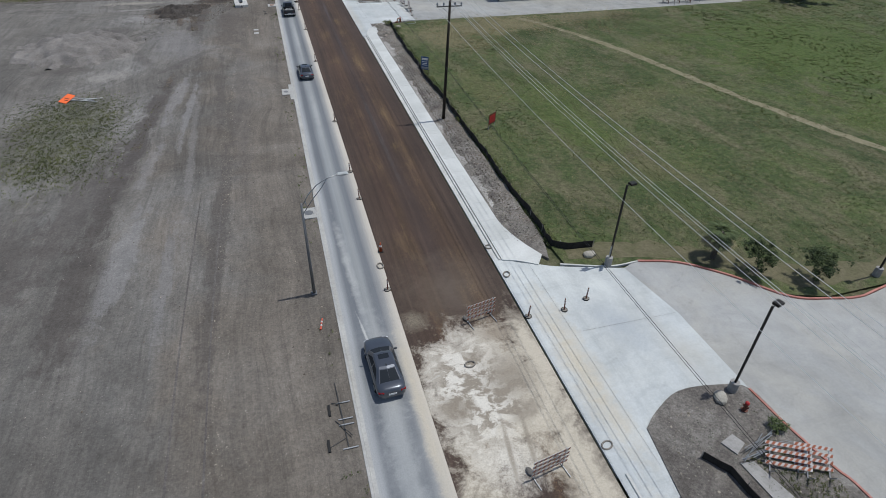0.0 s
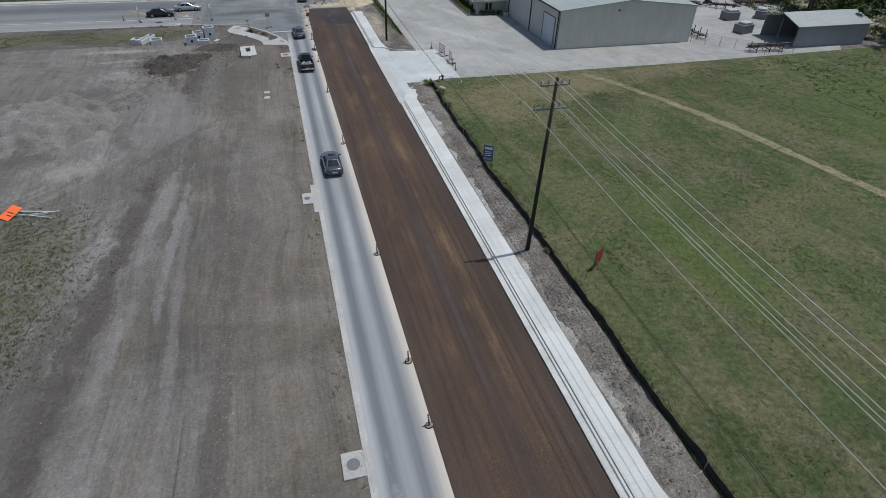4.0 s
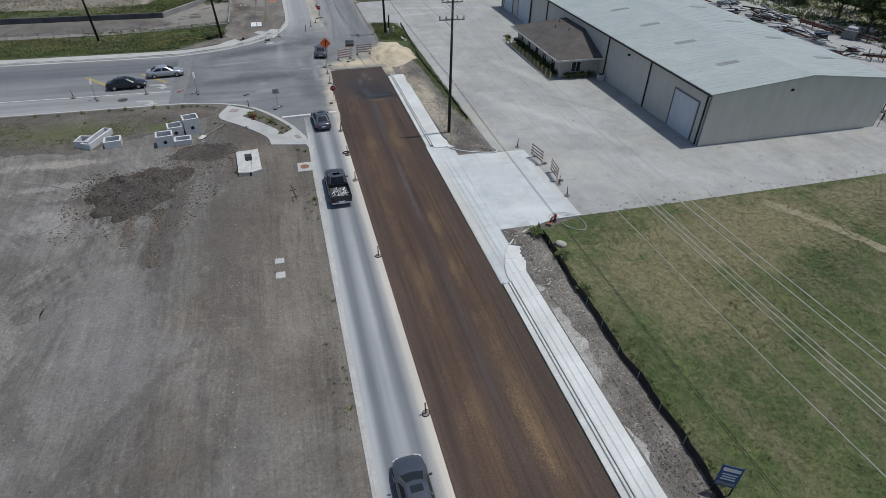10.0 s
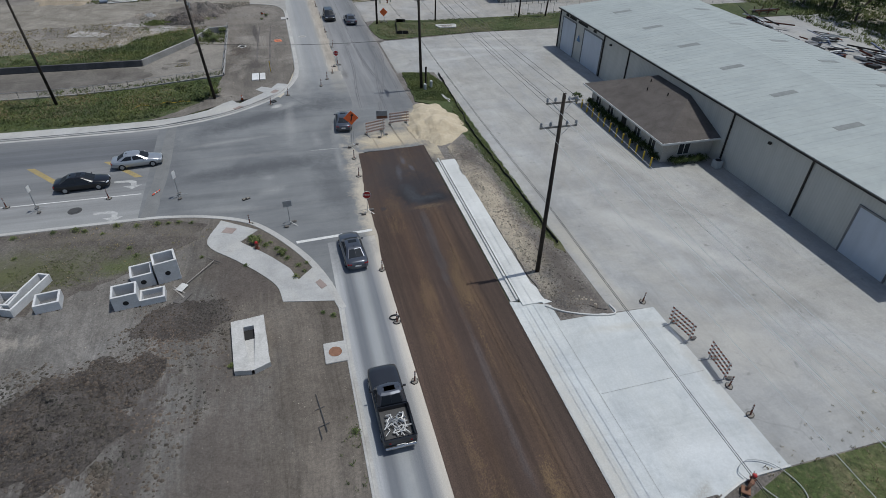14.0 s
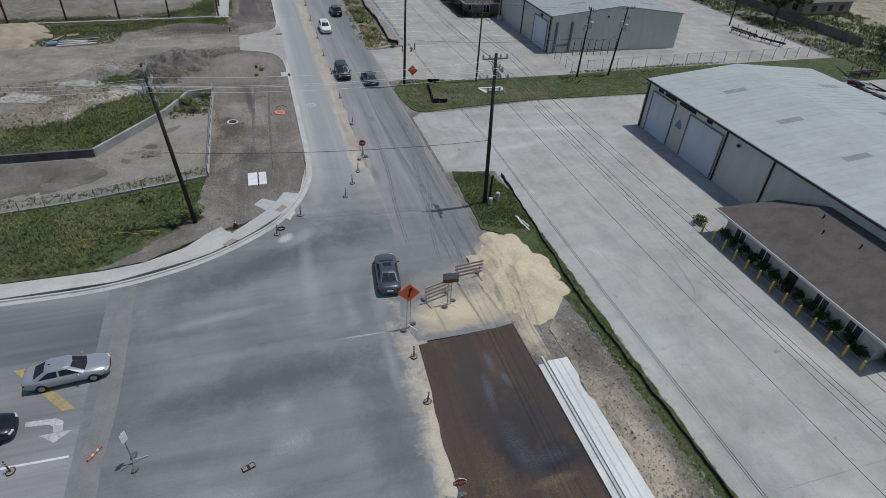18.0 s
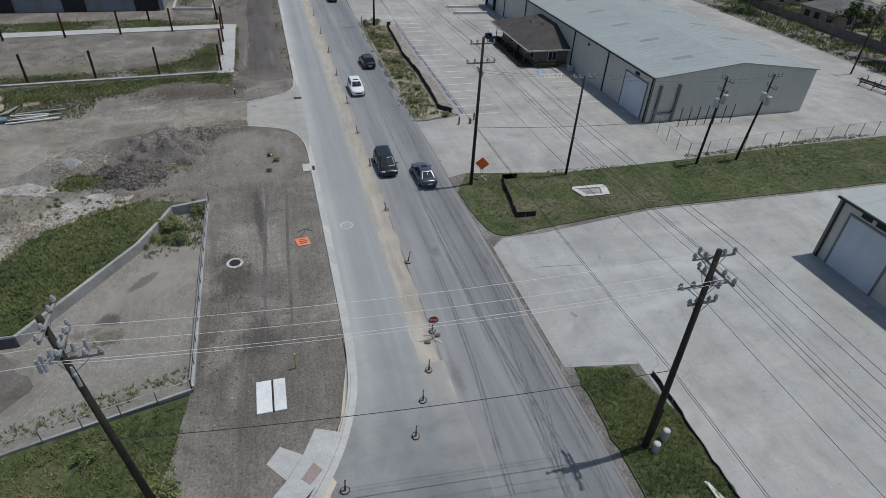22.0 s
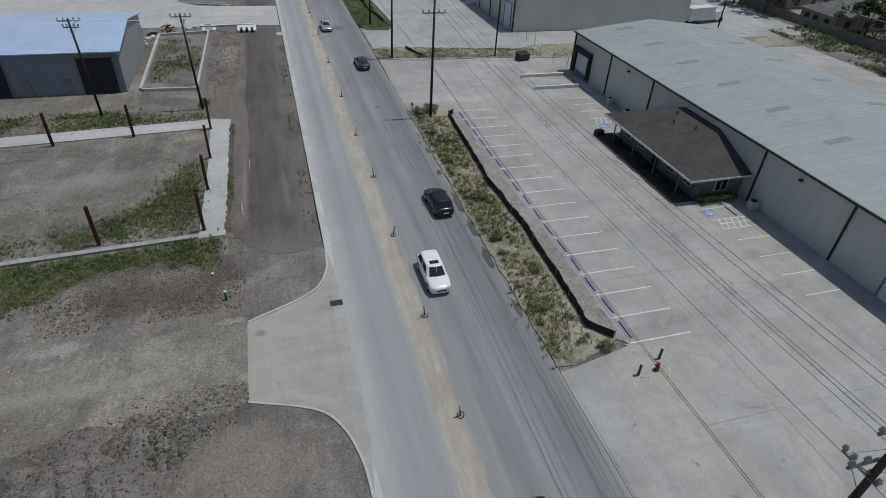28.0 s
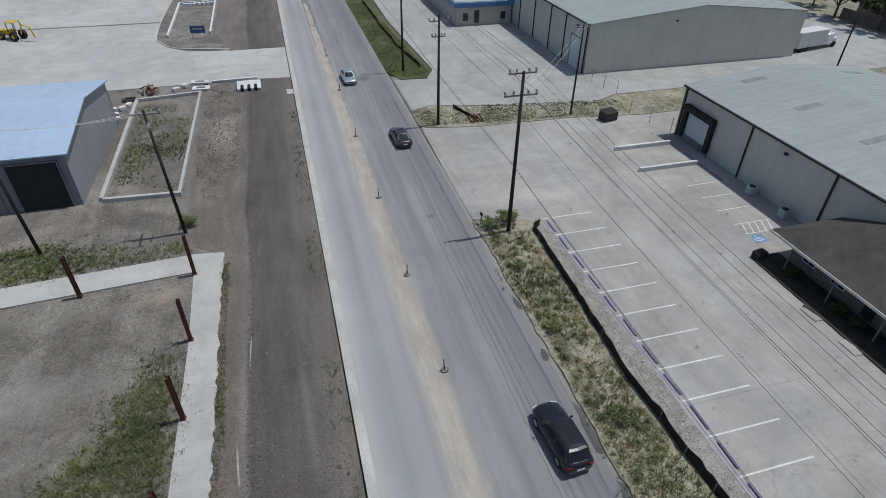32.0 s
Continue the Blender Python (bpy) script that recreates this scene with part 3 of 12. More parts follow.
def stained(name, dark, light, along=1, spots=0.5, streaks=0.5, cracks=0.35, fine=0.22, dust=0.5, over=()):
    """Old outdoor concrete: broad clouds, tyre streaks, oil spots, hairline cracks and grain."""
    m, nt, b, vec = begin(name, 0.88)
    col = ramp(nt, tex(nt, vec, 0.1, 9, 0.66, 0.8), [(0.3, dark), (0.7, light)])
    st = tex(nt, mapped(nt, vec, (1, 0.05, 1) if along else (0.05, 1, 1), 7), 0.8, 8, 0.75, 0.4)
    col = mix(nt, "MULTIPLY", streaks, col, ramp(nt, st, [(0.3, (0.72,) * 3), (0.5, (1,) * 3), (0.72, (1.12,) * 3)]))
    st = tex(nt, mapped(nt, vec, (0.06, 1, 1) if along else (1, 0.06, 1), -16), 0.7, 8, 0.75, 0.5)
    col = mix(nt, "MULTIPLY", streaks * 0.7, col, ramp(nt, st, [(0.33, (0.74,) * 3), (0.5, (1,) * 3)]))
    du = tex(nt, mapped(nt, vec, (1, 0.6, 1), 20), 0.13, 9, 0.7, 1.2)
    col = mix(nt, "MULTIPLY", dust, col, ramp(nt, du, [(0.42, (1, 1, 1)), (0.55, (1.03, 0.99, 0.92)), (0.68, (1.14, 1.09, 0.99))]))
    col = mix(nt, "MULTIPLY", 0.8, col, ramp(nt, tex(nt, vec, 0.4, 8, 0.68, 0.7), [(0.32, (0.84, 0.845, 0.85)), (0.5, (1,) * 3), (0.68, (1.1, 1.09, 1.07))]))
    sp = tex(nt, vec, 0.9, 5, 0.6, 0.3)
    col = mix(nt, "MULTIPLY", spots, col, ramp(nt, sp, [(0.27, (0.45,) * 3), (0.36, (1,) * 3)]))
    vo = nt.nodes.new("ShaderNodeTexVoronoi")
    vo.feature = "DISTANCE_TO_EDGE"
    vo.inputs["Scale"].default_value = 0.16
    wob = nt.nodes.new("ShaderNodeTexNoise")
    wob.inputs["Scale"].default_value, wob.inputs["Detail"].default_value = 0.7, 6
    nt.links.new(vec, wob.inputs["Vector"])
    add = nt.nodes.new("ShaderNodeVectorMath")
    add.operation = "MULTIPLY_ADD"
    add.inputs[1].default_value = (1.6, 1.6, 0)
    nt.links.new(wob.outputs["Color"], add.inputs[0])
    nt.links.new(vec, add.inputs[2])
    nt.links.new(add.outputs[0], vo.inputs["Vector"])
    keep = ramp(nt, tex(nt, vec, 0.12, 3), [(0.5, (0, 0, 0)), (0.6, (cracks,) * 3)])
    col = mix(nt, "MULTIPLY", keep, col, ramp(nt, vo.outputs["Distance"], [(0.004, (0.35,) * 3), (0.008, (1,) * 3)]))
    g = tex(nt, vec, 9, 6, 0.8)
    col = mix(nt, "MULTIPLY", 1.0, col, ramp(nt, g, [(0.36, (1 - fine,) * 3), (0.64, (1 + fine * 0.6,) * 3)]))
    if over:
        col = overlay(nt, vec, col, over, 0.6)
    nt.links.new(col, b.inputs["Base Color"])
    relief(nt, b, g, 0.15, 0.01)
    return m


def grass_material(name, a, b2, c, dry, dryness=0.5, scale=0.09, patches=()):
    m, nt, b, vec = begin(name, 0.9)
    col = ramp(nt, tex(nt, vec, scale, 9, 0.65, 0.7), [(0.3, a), (0.5, b2), (0.7, c)])
    d = tex(nt, mapped(nt, vec, (1, 0.5, 1), 10), 0.22, 10, 0.75, 0.5)
    col = mix(nt, "MIX", ramp(nt, d, [(dryness, (0, 0, 0)), (dryness + 0.16, (0.75,) * 3)]), col, dry)
    if patches:
        col = patched(nt, vec, col, patches)
    sm = tex(nt, vec, 1.5, 6, 0.7, 0.3)
    col = mix(nt, "MIX", ramp(nt, sm, [(0.54, (0, 0, 0)), (0.66, (0.55,) * 3)]), col, dry)
    col = mix(nt, "MULTIPLY", 1.0, col, ramp(nt, sm, [(0.34, (0.62, 0.68, 0.6)), (0.5, (1, 1, 1))]))
    g = tex(nt, vec, 4.0, 8, 0.8)
    col = mix(nt, "MULTIPLY", 1.0, col, ramp(nt, g, [(0.34, (0.5,) * 3), (0.66, (1.42,) * 3)]))
    nt.links.new(col, b.inputs["Base Color"])
    relief(nt, b, g, 0.7, 0.1)
    return m


def leaf_material(name, a, b2):
    m, nt, b, vec = begin(name, 0.75)
    geo = nt.nodes.new("ShaderNodeNewGeometry")
    col = ramp(nt, geo.outputs["Random Per Island"], [(0, a), (1, b2)])
    col = mix(nt, "MULTIPLY", 1.0, col, ramp(nt, tex(nt, vec, 0.25, 5), [(0.35, (0.6, 0.65, 0.6)), (0.65, (1.3, 1.15, 1.0))]))
    nt.links.new(col, b.inputs["Base Color"])
    return m


CLODMIX = leaf_material("mixed_clods", (0.05, 0.043, 0.038), (0.165, 0.147, 0.13))
DARKMIX = leaf_material("dark_heap_clods", (0.04, 0.034, 0.03), (0.115, 0.1, 0.09))
LOT = dirt_material("bare_earth", (0.112, 0.104, 0.093), (0.162, 0.153, 0.139), (0.222, 0.216, 0.203), 0.8, 0.045, 0.7, 0.6, (-11, -3), [
    (-14.0, 64, 1.5, 25, -4.8, (0.088, 0.077, 0.071), 0.85), (-11.3, 74, 0.9, 10, -6, (0.25, 0.242, 0.238), 0.6), (-12.4, 56, 0.8, 7, -8, (0.235, 0.227, 0.223), 0.5), (-9.6, 70, 0.5, 12, -2, (0.26, 0.252, 0.248), 0.6), (-17.6, 50, 2.0, 16, -8, (0.105, 0.094, 0.087), 0.7),
    (-12.6, 41, 1.3, 9, -6, (0.245, 0.237, 0.232), 0.7), (-5.4, 44, 0.9, 24, -2, (0.095, 0.084, 0.076), 0.7), (-15.4, 37, 1.8, 10, 0, (0.09, 0.079, 0.072), 0.75), (-9.2, 38, 0.6, 9, 0, (0.22, 0.212, 0.207), 0.6), (-22, 40, 4, 12, 0, (0.105, 0.093, 0.085), 0.6),
    (-6.2, 76, 0.7, 15, 0, (0.105, 0.093, 0.084), 0.7), (-3.4, 70, 1.2, 30, 0, (0.15, 0.134, 0.121), 0.5), (-20.5, 84, 3.4, 2.4, 20, (0.28, 0.263, 0.242), 0.75), (-20.8, 94.0, 1.8, 4.0, 25, (0.27, 0.253, 0.233), 0.65), (-27, 87.5, 5, 1.8, 0, (0.11, 0.099, 0.091), 0.7), (-17, 90, 1.0, 7, 20, (0.11, 0.099, 0.092), 0.6),
    (-13, 97, 4.2, 10, 15, (0.2, 0.191, 0.187), 0.6), (-11.5, 88, 0.7, 8, -35, (0.11, 0.099, 0.092), 0.6), (-14.5, 115.8, 4.8, 5.4, -30, (0.088, 0.077, 0.07), 0.9), (-11.3, 108, 0.8, 5.5, -8, (0.09, 0.079, 0.072), 0.8), (-13.5, 109, 0.6, 3.5, 5, (0.095, 0.084, 0.077), 0.7),
    (-20.6, 112.4, 2.4, 2.2, 0, (0.28, 0.268, 0.259), 0.75), (-23, 124.2, 6, 1.0, 0, (0.3, 0.275, 0.24), 0.85), (-22, 119.2, 4, 0.8, 6, (0.28, 0.266, 0.25), 0.75), (-20, 116.2, 3, 0.6, -4, (0.1, 0.09, 0.083), 0.7), (-24, 106, 5, 2.2, 10, (0.11, 0.1, 0.093), 0.7), (-5.4, 108, 3.0, 15, 0, (0.115, 0.099, 0.087), 0.75), (-4, 128, 3.5, 4.5, 0, (0.095, 0.081, 0.072), 0.75), (-22.6, 66, 5.6, 13, -6, (0.11, 0.11, 0.075), 0.55), (-33, 48, 6, 9, 0, (0.1, 0.105, 0.06), 0.6), (-10.2, 112, 1.2, 12, -3, (0.088, 0.077, 0.07), 0.8), (-8.6, 60, 0.5, 20, 1, (0.21, 0.2, 0.193), 0.5)], (), [(-38.2, 95.3, 17, 31), (-31, 78, 6, 20), (-30, 113, 8, 21)])
DARKSOIL = dirt_material("dark_soil", (0.05, 0.043, 0.039), (0.085, 0.074, 0.067), (0.15, 0.134, 0.123), 0, 0.5, 0.8)
VERGE = dirt_material("rough_verge_soil", (0.105, 0.094, 0.085), (0.17, 0.155, 0.14), (0.285, 0.268, 0.245), 0, 0.3, 0.9)
SOILISLE = dirt_material("island_soil", (0.105, 0.094, 0.085), (0.16, 0.146, 0.132), (0.25, 0.232, 0.21), 0, 0.3, 0.9, 1.0, None, (), [
    (18.8, 133.5, 1.7, 13, 1, (0.4, 0.35, 0.27), 0.95, 0.5, 0), (16.9, 146.4, 2.0, 2.8, 0, (0.46, 0.4, 0.295), 0.9, 0.5, 0), (19.2, 126, 1.1, 4.6, 14, (0.38, 0.335, 0.26), 0.9, 0.5, 0.3), (18.9, 121.4, 0.8, 2.2, 0, (0.34, 0.3, 0.235), 0.7, 0.5, 0.3), (20.8, 122.5, 1.6, 5.5, 4, (0.1, 0.088, 0.078), 0.8, 0.5, 0), (19.3, 143.6, 1.3, 3.4, 10, (0.115, 0.1, 0.088), 0.75, 0.5, 0), (21.2, 133, 0.8, 8, 2, (0.1, 0.11, 0.05), 0.7, 0.6, 0)])
ROADBED = banded("haul_strip", [(0, (0.18, 0.158, 0.138)), (0.3, (0.172, 0.15, 0.131)), (0.385, (0.16, 0.14, 0.123)), (0.415, (0.09, 0.081, 0.077)), (0.44, (0.105, 0.094, 0.09)), (0.66, (0.112, 0.1, 0.096)), (0.8, (0.128, 0.114, 0.106)), (0.9, (0.15, 0.132, 0.118)), (1, (0.165, 0.145, 0.127))], -7.2, 2.7, 0.8, 0.75, 0.95, 0.12, 0.09, 0.16, 0.3, 0.7, patches=[
    (-0.6, 235, 2.2, 3.4, 10, (0.092, 0.08, 0.073), 0.8), (-4.2, 234.6, 1.6, 3.2, 0, (0.1, 0.083, 0.071), 0.7), (-1, 275, 1.5, 12, 0, (0.1, 0.088, 0.081), 0.7), (-6.5, 280, 1.5, 12, 0, (0.19, 0.165, 0.142), 0.6)], over=[
    (-3.9, 239.4, 0.07, 1.6, 3, (0.42, 0.4, 0.36), 0.9, 0.4, 0.6), (-3.15, 248.4, 0.07, 2.2, -2, (0.42, 0.4, 0.36), 0.9, 0.4, 0.6), (-3.6, 244, 0.5, 7, 0, (0.24, 0.215, 0.185), 0.5, 0.7, 0.5), (0.2, 243, 0.4, 6, 2, (0.19, 0.172, 0.158), 0.5, 0.7, 0.4), (-1.3, 249, 0.5, 4, -3, (0.075, 0.068, 0.066), 0.6, 0.7, 0.3), (-1.2, 231.6, 5.5, 4.6, 0, (0.15, 0.136, 0.12), 0.95, 0.6, 0.2)])
CORNERSOIL = dirt_material("worked_corner_soil", (0.11, 0.1, 0.087), (0.17, 0.155, 0.135), (0.268, 0.248, 0.218), 0.6, 0.11, 0.35, 1.0, None, [
    (-4.8, 186.6, 2.0, 3.2, 10, (0.07, 0.061, 0.055), 0.85), (-2.9, 179, 0.9, 3.2, 0, (0.082, 0.072, 0.066), 0.8), (-0.3, 187, 0.8, 10, 0, (0.2, 0.18, 0.157), 0.6),
    (-6.2, 193, 1.0, 2.0, 0, (0.165, 0.146, 0.125), 0.6), (-5.2, 179, 1.2, 3.0, -20, (0.23, 0.21, 0.185), 0.7), (-3.5, 204, 5, 3, 10, (0.2, 0.178, 0.152), 0.6), (-11, 203, 3, 1.8, 0, (0.18, 0.16, 0.137), 0.6),
    (-11, 220.4, 12, 2.4, -2, (0.275, 0.252, 0.222), 0.9), (-22, 218, 8, 4.5, 12, (0.25, 0.228, 0.2), 0.8), (-42, 217, 20, 9, 0, (0.24, 0.22, 0.195), 0.8),
    (-16, 223.2, 2.2, 0.8, 0, (0.33, 0.305, 0.27), 0.7), (-7.4, 220, 2.2, 0.6, -8, (0.34, 0.315, 0.275), 0.7), (-5.2, 223.6, 1.8, 0.4, 5, (0.32, 0.295, 0.255), 0.7), (-16, 216.4, 2.6, 0.7, 25, (0.32, 0.295, 0.26), 0.7),
    (-11.5, 227.4, 7, 2.2, -4, (0.09, 0.078, 0.068), 0.75), (-5.6, 230, 1.8, 4, 0, (0.088, 0.076, 0.067), 0.7), (-7.4, 216.9, 5, 0.9, 0, (0.105, 0.092, 0.08), 0.6), (-13.5, 212.6, 4.5, 3.4, 20, (0.1, 0.09, 0.08), 0.6),
    (-3.2, 211.0, 5, 3.4, -20, (0.215, 0.194, 0.168), 0.8), (-18, 231, 8, 2.6, 4, (0.115, 0.105, 0.075), 0.6)], [(-2.65, 195.8, 0.55, 6.2, 2.5, (0.075, 0.068, 0.063), 0.92, 0.25, 0), (-1.98, 194.5, 0.12, 7.5, 2, (0.26, 0.24, 0.212), 0.8, 0.4, 0.3)])
MOUND = dirt_material("pale_spoil", (0.145, 0.128, 0.116), (0.175, 0.157, 0.144), (0.24, 0.22, 0.2), 0, 0.2, 0.5)
SAND = surface("yellow_sand", (0.43, 0.36, 0.25), (0.57, 0.495, 0.37), 0.4, 8, 0.3, 0.95, 0, 0.4, 0.04)
FIELD = grass_material("field_grass", (0.042, 0.06, 0.02), (0.062, 0.085, 0.028), (0.088, 0.113, 0.036), (0.14, 0.123, 0.074), 0.45, 0.09, [
    (38, 97, 17, 6, 6, (0.17, 0.15, 0.083), 0.95), (29, 91, 5, 8, 20, (0.16, 0.142, 0.077), 0.85), (58, 100, 14, 3, 0, (0.16, 0.142, 0.083), 0.8), (27, 70, 3, 9, 0, (0.12, 0.118, 0.05), 0.5), (44, 60, 9, 3, 30, (0.125, 0.118, 0.054), 0.5), (36, 44, 8, 3, -20, (0.125, 0.116, 0.055), 0.5), (60, 80, 8, 4, 20, (0.12, 0.116, 0.052), 0.5), (86, 74, 26, 24, 0, (0.062, 0.096, 0.018), 0.85), (74, 46, 10, 14, 10, (0.07, 0.1, 0.02), 0.7), (34, 60, 5, 14, 0, (0.075, 0.105, 0.024), 0.6)])
LUSH = grass_material("lush_grass", (0.037, 0.053, 0.018), (0.053, 0.073, 0.025), (0.072, 0.096, 0.034), (0.13, 0.116, 0.07), 0.48, 0.2, [(23, 191.5, 5, 2.2, 0, (0.145, 0.126, 0.085), 0.7), (33, 191, 6, 1.8, -4, (0.135, 0.12, 0.08), 0.6), (27, 196, 4, 1.2, 0, (0.125, 0.114, 0.07), 0.5)])
SCRUB = grass_material("scrub_grass", (0.11, 0.11, 0.065), (0.18, 0.168, 0.115), (0.27, 0.25, 0.19), (0.36, 0.325, 0.26), 0.42, 0.3)
MEADOW = grass_material("far_meadow", (0.06, 0.07, 0.035), (0.09, 0.095, 0.045), (0.12, 0.12, 0.06), (0.16, 0.14, 0.09), 0.5, 0.05)
BLADE = leaf_material("grass_blade", (0.042, 0.06, 0.017), (0.108, 0.138, 0.042))
BLADE_LUSH = leaf_material("lush_blade", (0.056, 0.08, 0.028), (0.148, 0.188, 0.072))
BLADE_MID = leaf_material("weed_blade", (0.06, 0.078, 0.03), (0.15, 0.175, 0.08))
STRAW = leaf_material("dry_blade", (0.13, 0.12, 0.06), (0.33, 0.29, 0.19))
LEAF = leaf_material("tree_leaf", (0.012, 0.028, 0.008), (0.06, 0.10, 0.022))
CONCRETE = surface("new_concrete", (0.47, 0.48, 0.46), (0.63, 0.64, 0.62), 0.22, 7, 0.12, 0.85, 0, 0.1, 0.01, vary=0.06)
YARD = stained("yard_concrete", (0.255, 0.255, 0.246), (0.372, 0.379, 0.374), 1, 0.6, 0.42, 0.2, 0.1, 0.45, [
    (23.6, 124, 1.0, 9, 2, (0.41, 0.385, 0.325), 0.7, 0.8, 0), (33, 124, 1.2, 15, 34, (0.46, 0.455, 0.43), 0.6, 0.8, 0), (38, 128, 0.8, 11, 40, (0.25, 0.245, 0.232), 0.6, 0.8, 0.3), (30, 112, 4, 4.5, 10, (0.44, 0.425, 0.385), 0.6, 0.8, 0), (29.5, 131, 1.6, 1.2, 20, (0.24, 0.236, 0.225), 0.6, 0.6, 0.6), (35.5, 140, 1.4, 12, 22, (0.45, 0.445, 0.425), 0.55, 0.8, 0), (27.4, 143, 1.6, 7, 4, (0.27, 0.265, 0.255), 0.5, 0.8, 0.3),
    (33, 180, 13, 1.2, -7, (0.46, 0.463, 0.452), 0.6, 0.8, 0), (36, 185, 9, 0.8, -4, (0.44, 0.43, 0.4), 0.6, 0.8, 0), (28, 176, 8, 1.0, 12, (0.44, 0.445, 0.44), 0.5, 0.8, 0)])
YARD2 = stained("grey_yard_concrete", (0.29, 0.293, 0.286), (0.385, 0.39, 0.383), 1, 0.3, 0.3, 0.1, 0.08)
PARK = stained("weathered_parking_concrete", (0.235, 0.232, 0.223), (0.368, 0.363, 0.351), 1, 0.7, 0.5, 0.2, 0.12, 0.6, [(36, 221, 6, 2.4, 10, (0.37, 0.35, 0.315), 0.6, 0.8, 0), (41, 231, 2.4, 4.6, 20, (0.36, 0.34, 0.31), 0.6, 0.8, 0), (31, 210, 8, 2.0, 0, (0.36, 0.345, 0.315), 0.6, 0.8, 0), (40.6, 222.5, 1.3, 0.9, 0, (0.2, 0.197, 0.19), 0.7, 0.6, 0.6), (33.6, 219.6, 1.6, 0.5, 20, (0.23, 0.226, 0.217), 0.6, 0.6, 0.5), (27, 236, 2.2, 7, 0, (0.26, 0.257, 0.25), 0.5, 0.8, 0.3), (30, 254, 3, 5, 15, (0.385, 0.378, 0.36), 0.5, 0.8, 0)])
DRIVECON = stained("driveway_slab", (0.395, 0.416, 0.42), (0.548, 0.578, 0.58), 1, 0.2, 0.45, 0.0, 0.1, 0.25, [
    (15.9, 107, 1.1, 14, 0, (0.47, 0.45, 0.4), 0.7, 0.8, 0), (20.6, 112.6, 4.4, 4.0, 10, (0.43, 0.452, 0.45), 0.7, 0.8, 0), (21.8, 105.2, 3.6, 1.8, -14, (0.6, 0.62, 0.62), 0.6, 0.8, 0), (20.2, 102.8, 1.6, 0.5, 30, (0.3, 0.29, 0.26), 0.7, 0.6, 0.8), (22.6, 115.6, 3.4, 0.6, -6, (0.42, 0.4, 0.35), 0.6, 0.7, 0.3), (25.8, 110, 0.7, 7, 0, (0.42, 0.4, 0.36), 0.6, 0.7, 0.4),
    (17.3, 22, 1.5, 10, 0, (0.52, 0.465, 0.365), 0.85, 0.7, 0), (21.6, 24.5, 1.8, 4.2, 25, (0.37, 0.4, 0.425), 0.75, 0.7, 0), (24.6, 21, 1.6, 3.4, 0, (0.44, 0.42, 0.37), 0.6, 0.8, 0)])
CORNERCON = stained("corner_concrete", (0.33, 0.333, 0.325), (0.43, 0.433, 0.423), 0, 0.3, 0.3, 0.0, 0.14)
TACTILE = surface("faded_red_paver", (0.25, 0.2, 0.18), (0.33, 0.27, 0.245), 0.6, 9, 0.2, 0.9, 0, 0.3, 0.01)
LIMESTONE = dirt_material("crushed_limestone", (0.22, 0.205, 0.185), (0.34, 0.325, 0.3), (0.48, 0.465, 0.44), 0, 0.4, 0.7)
PALEASH, DUSTY, SANDY, CALI, DAMP = (0.4, 0.405, 0.395), (0.5, 0.45, 0.365), (0.5, 0.43, 0.31), (0.62, 0.59, 0.53), (0.25, 0.215, 0.17)
LANE_OVER = [(4.3, 36, 0.4, 8, 2, PALEASH, 0.75, 0.6, 0), (4.9, 23, 1.0, 8, -2, PALEASH, 0.55, 0.7, 0), (5.2, 12, 0.6, 5, 0, PALEASH, 0.6, 0.6, 0), (4.4, 27.5, 0.12, 3, 6, (0.5, 0.5, 0.48), 0.8, 0.4, 0), (4.9, 66, 0.35, 9, 0, PALEASH, 0.45, 0.6, 0), (5.0, 97, 0.35, 12, 0, PALEASH, 0.4, 0.6, 0), (4.2, 131, 3.6, 5.5, 0, (0.165, 0.173, 0.183), 0.92, 0.8, 0), (4.9, 11, 2.0, 22, 0, (0.3, 0.312, 0.316), 0.6, 0.8, 0), (6.5, 21, 0.5, 9, 0, DUSTY, 0.85, 0.6, 0)]
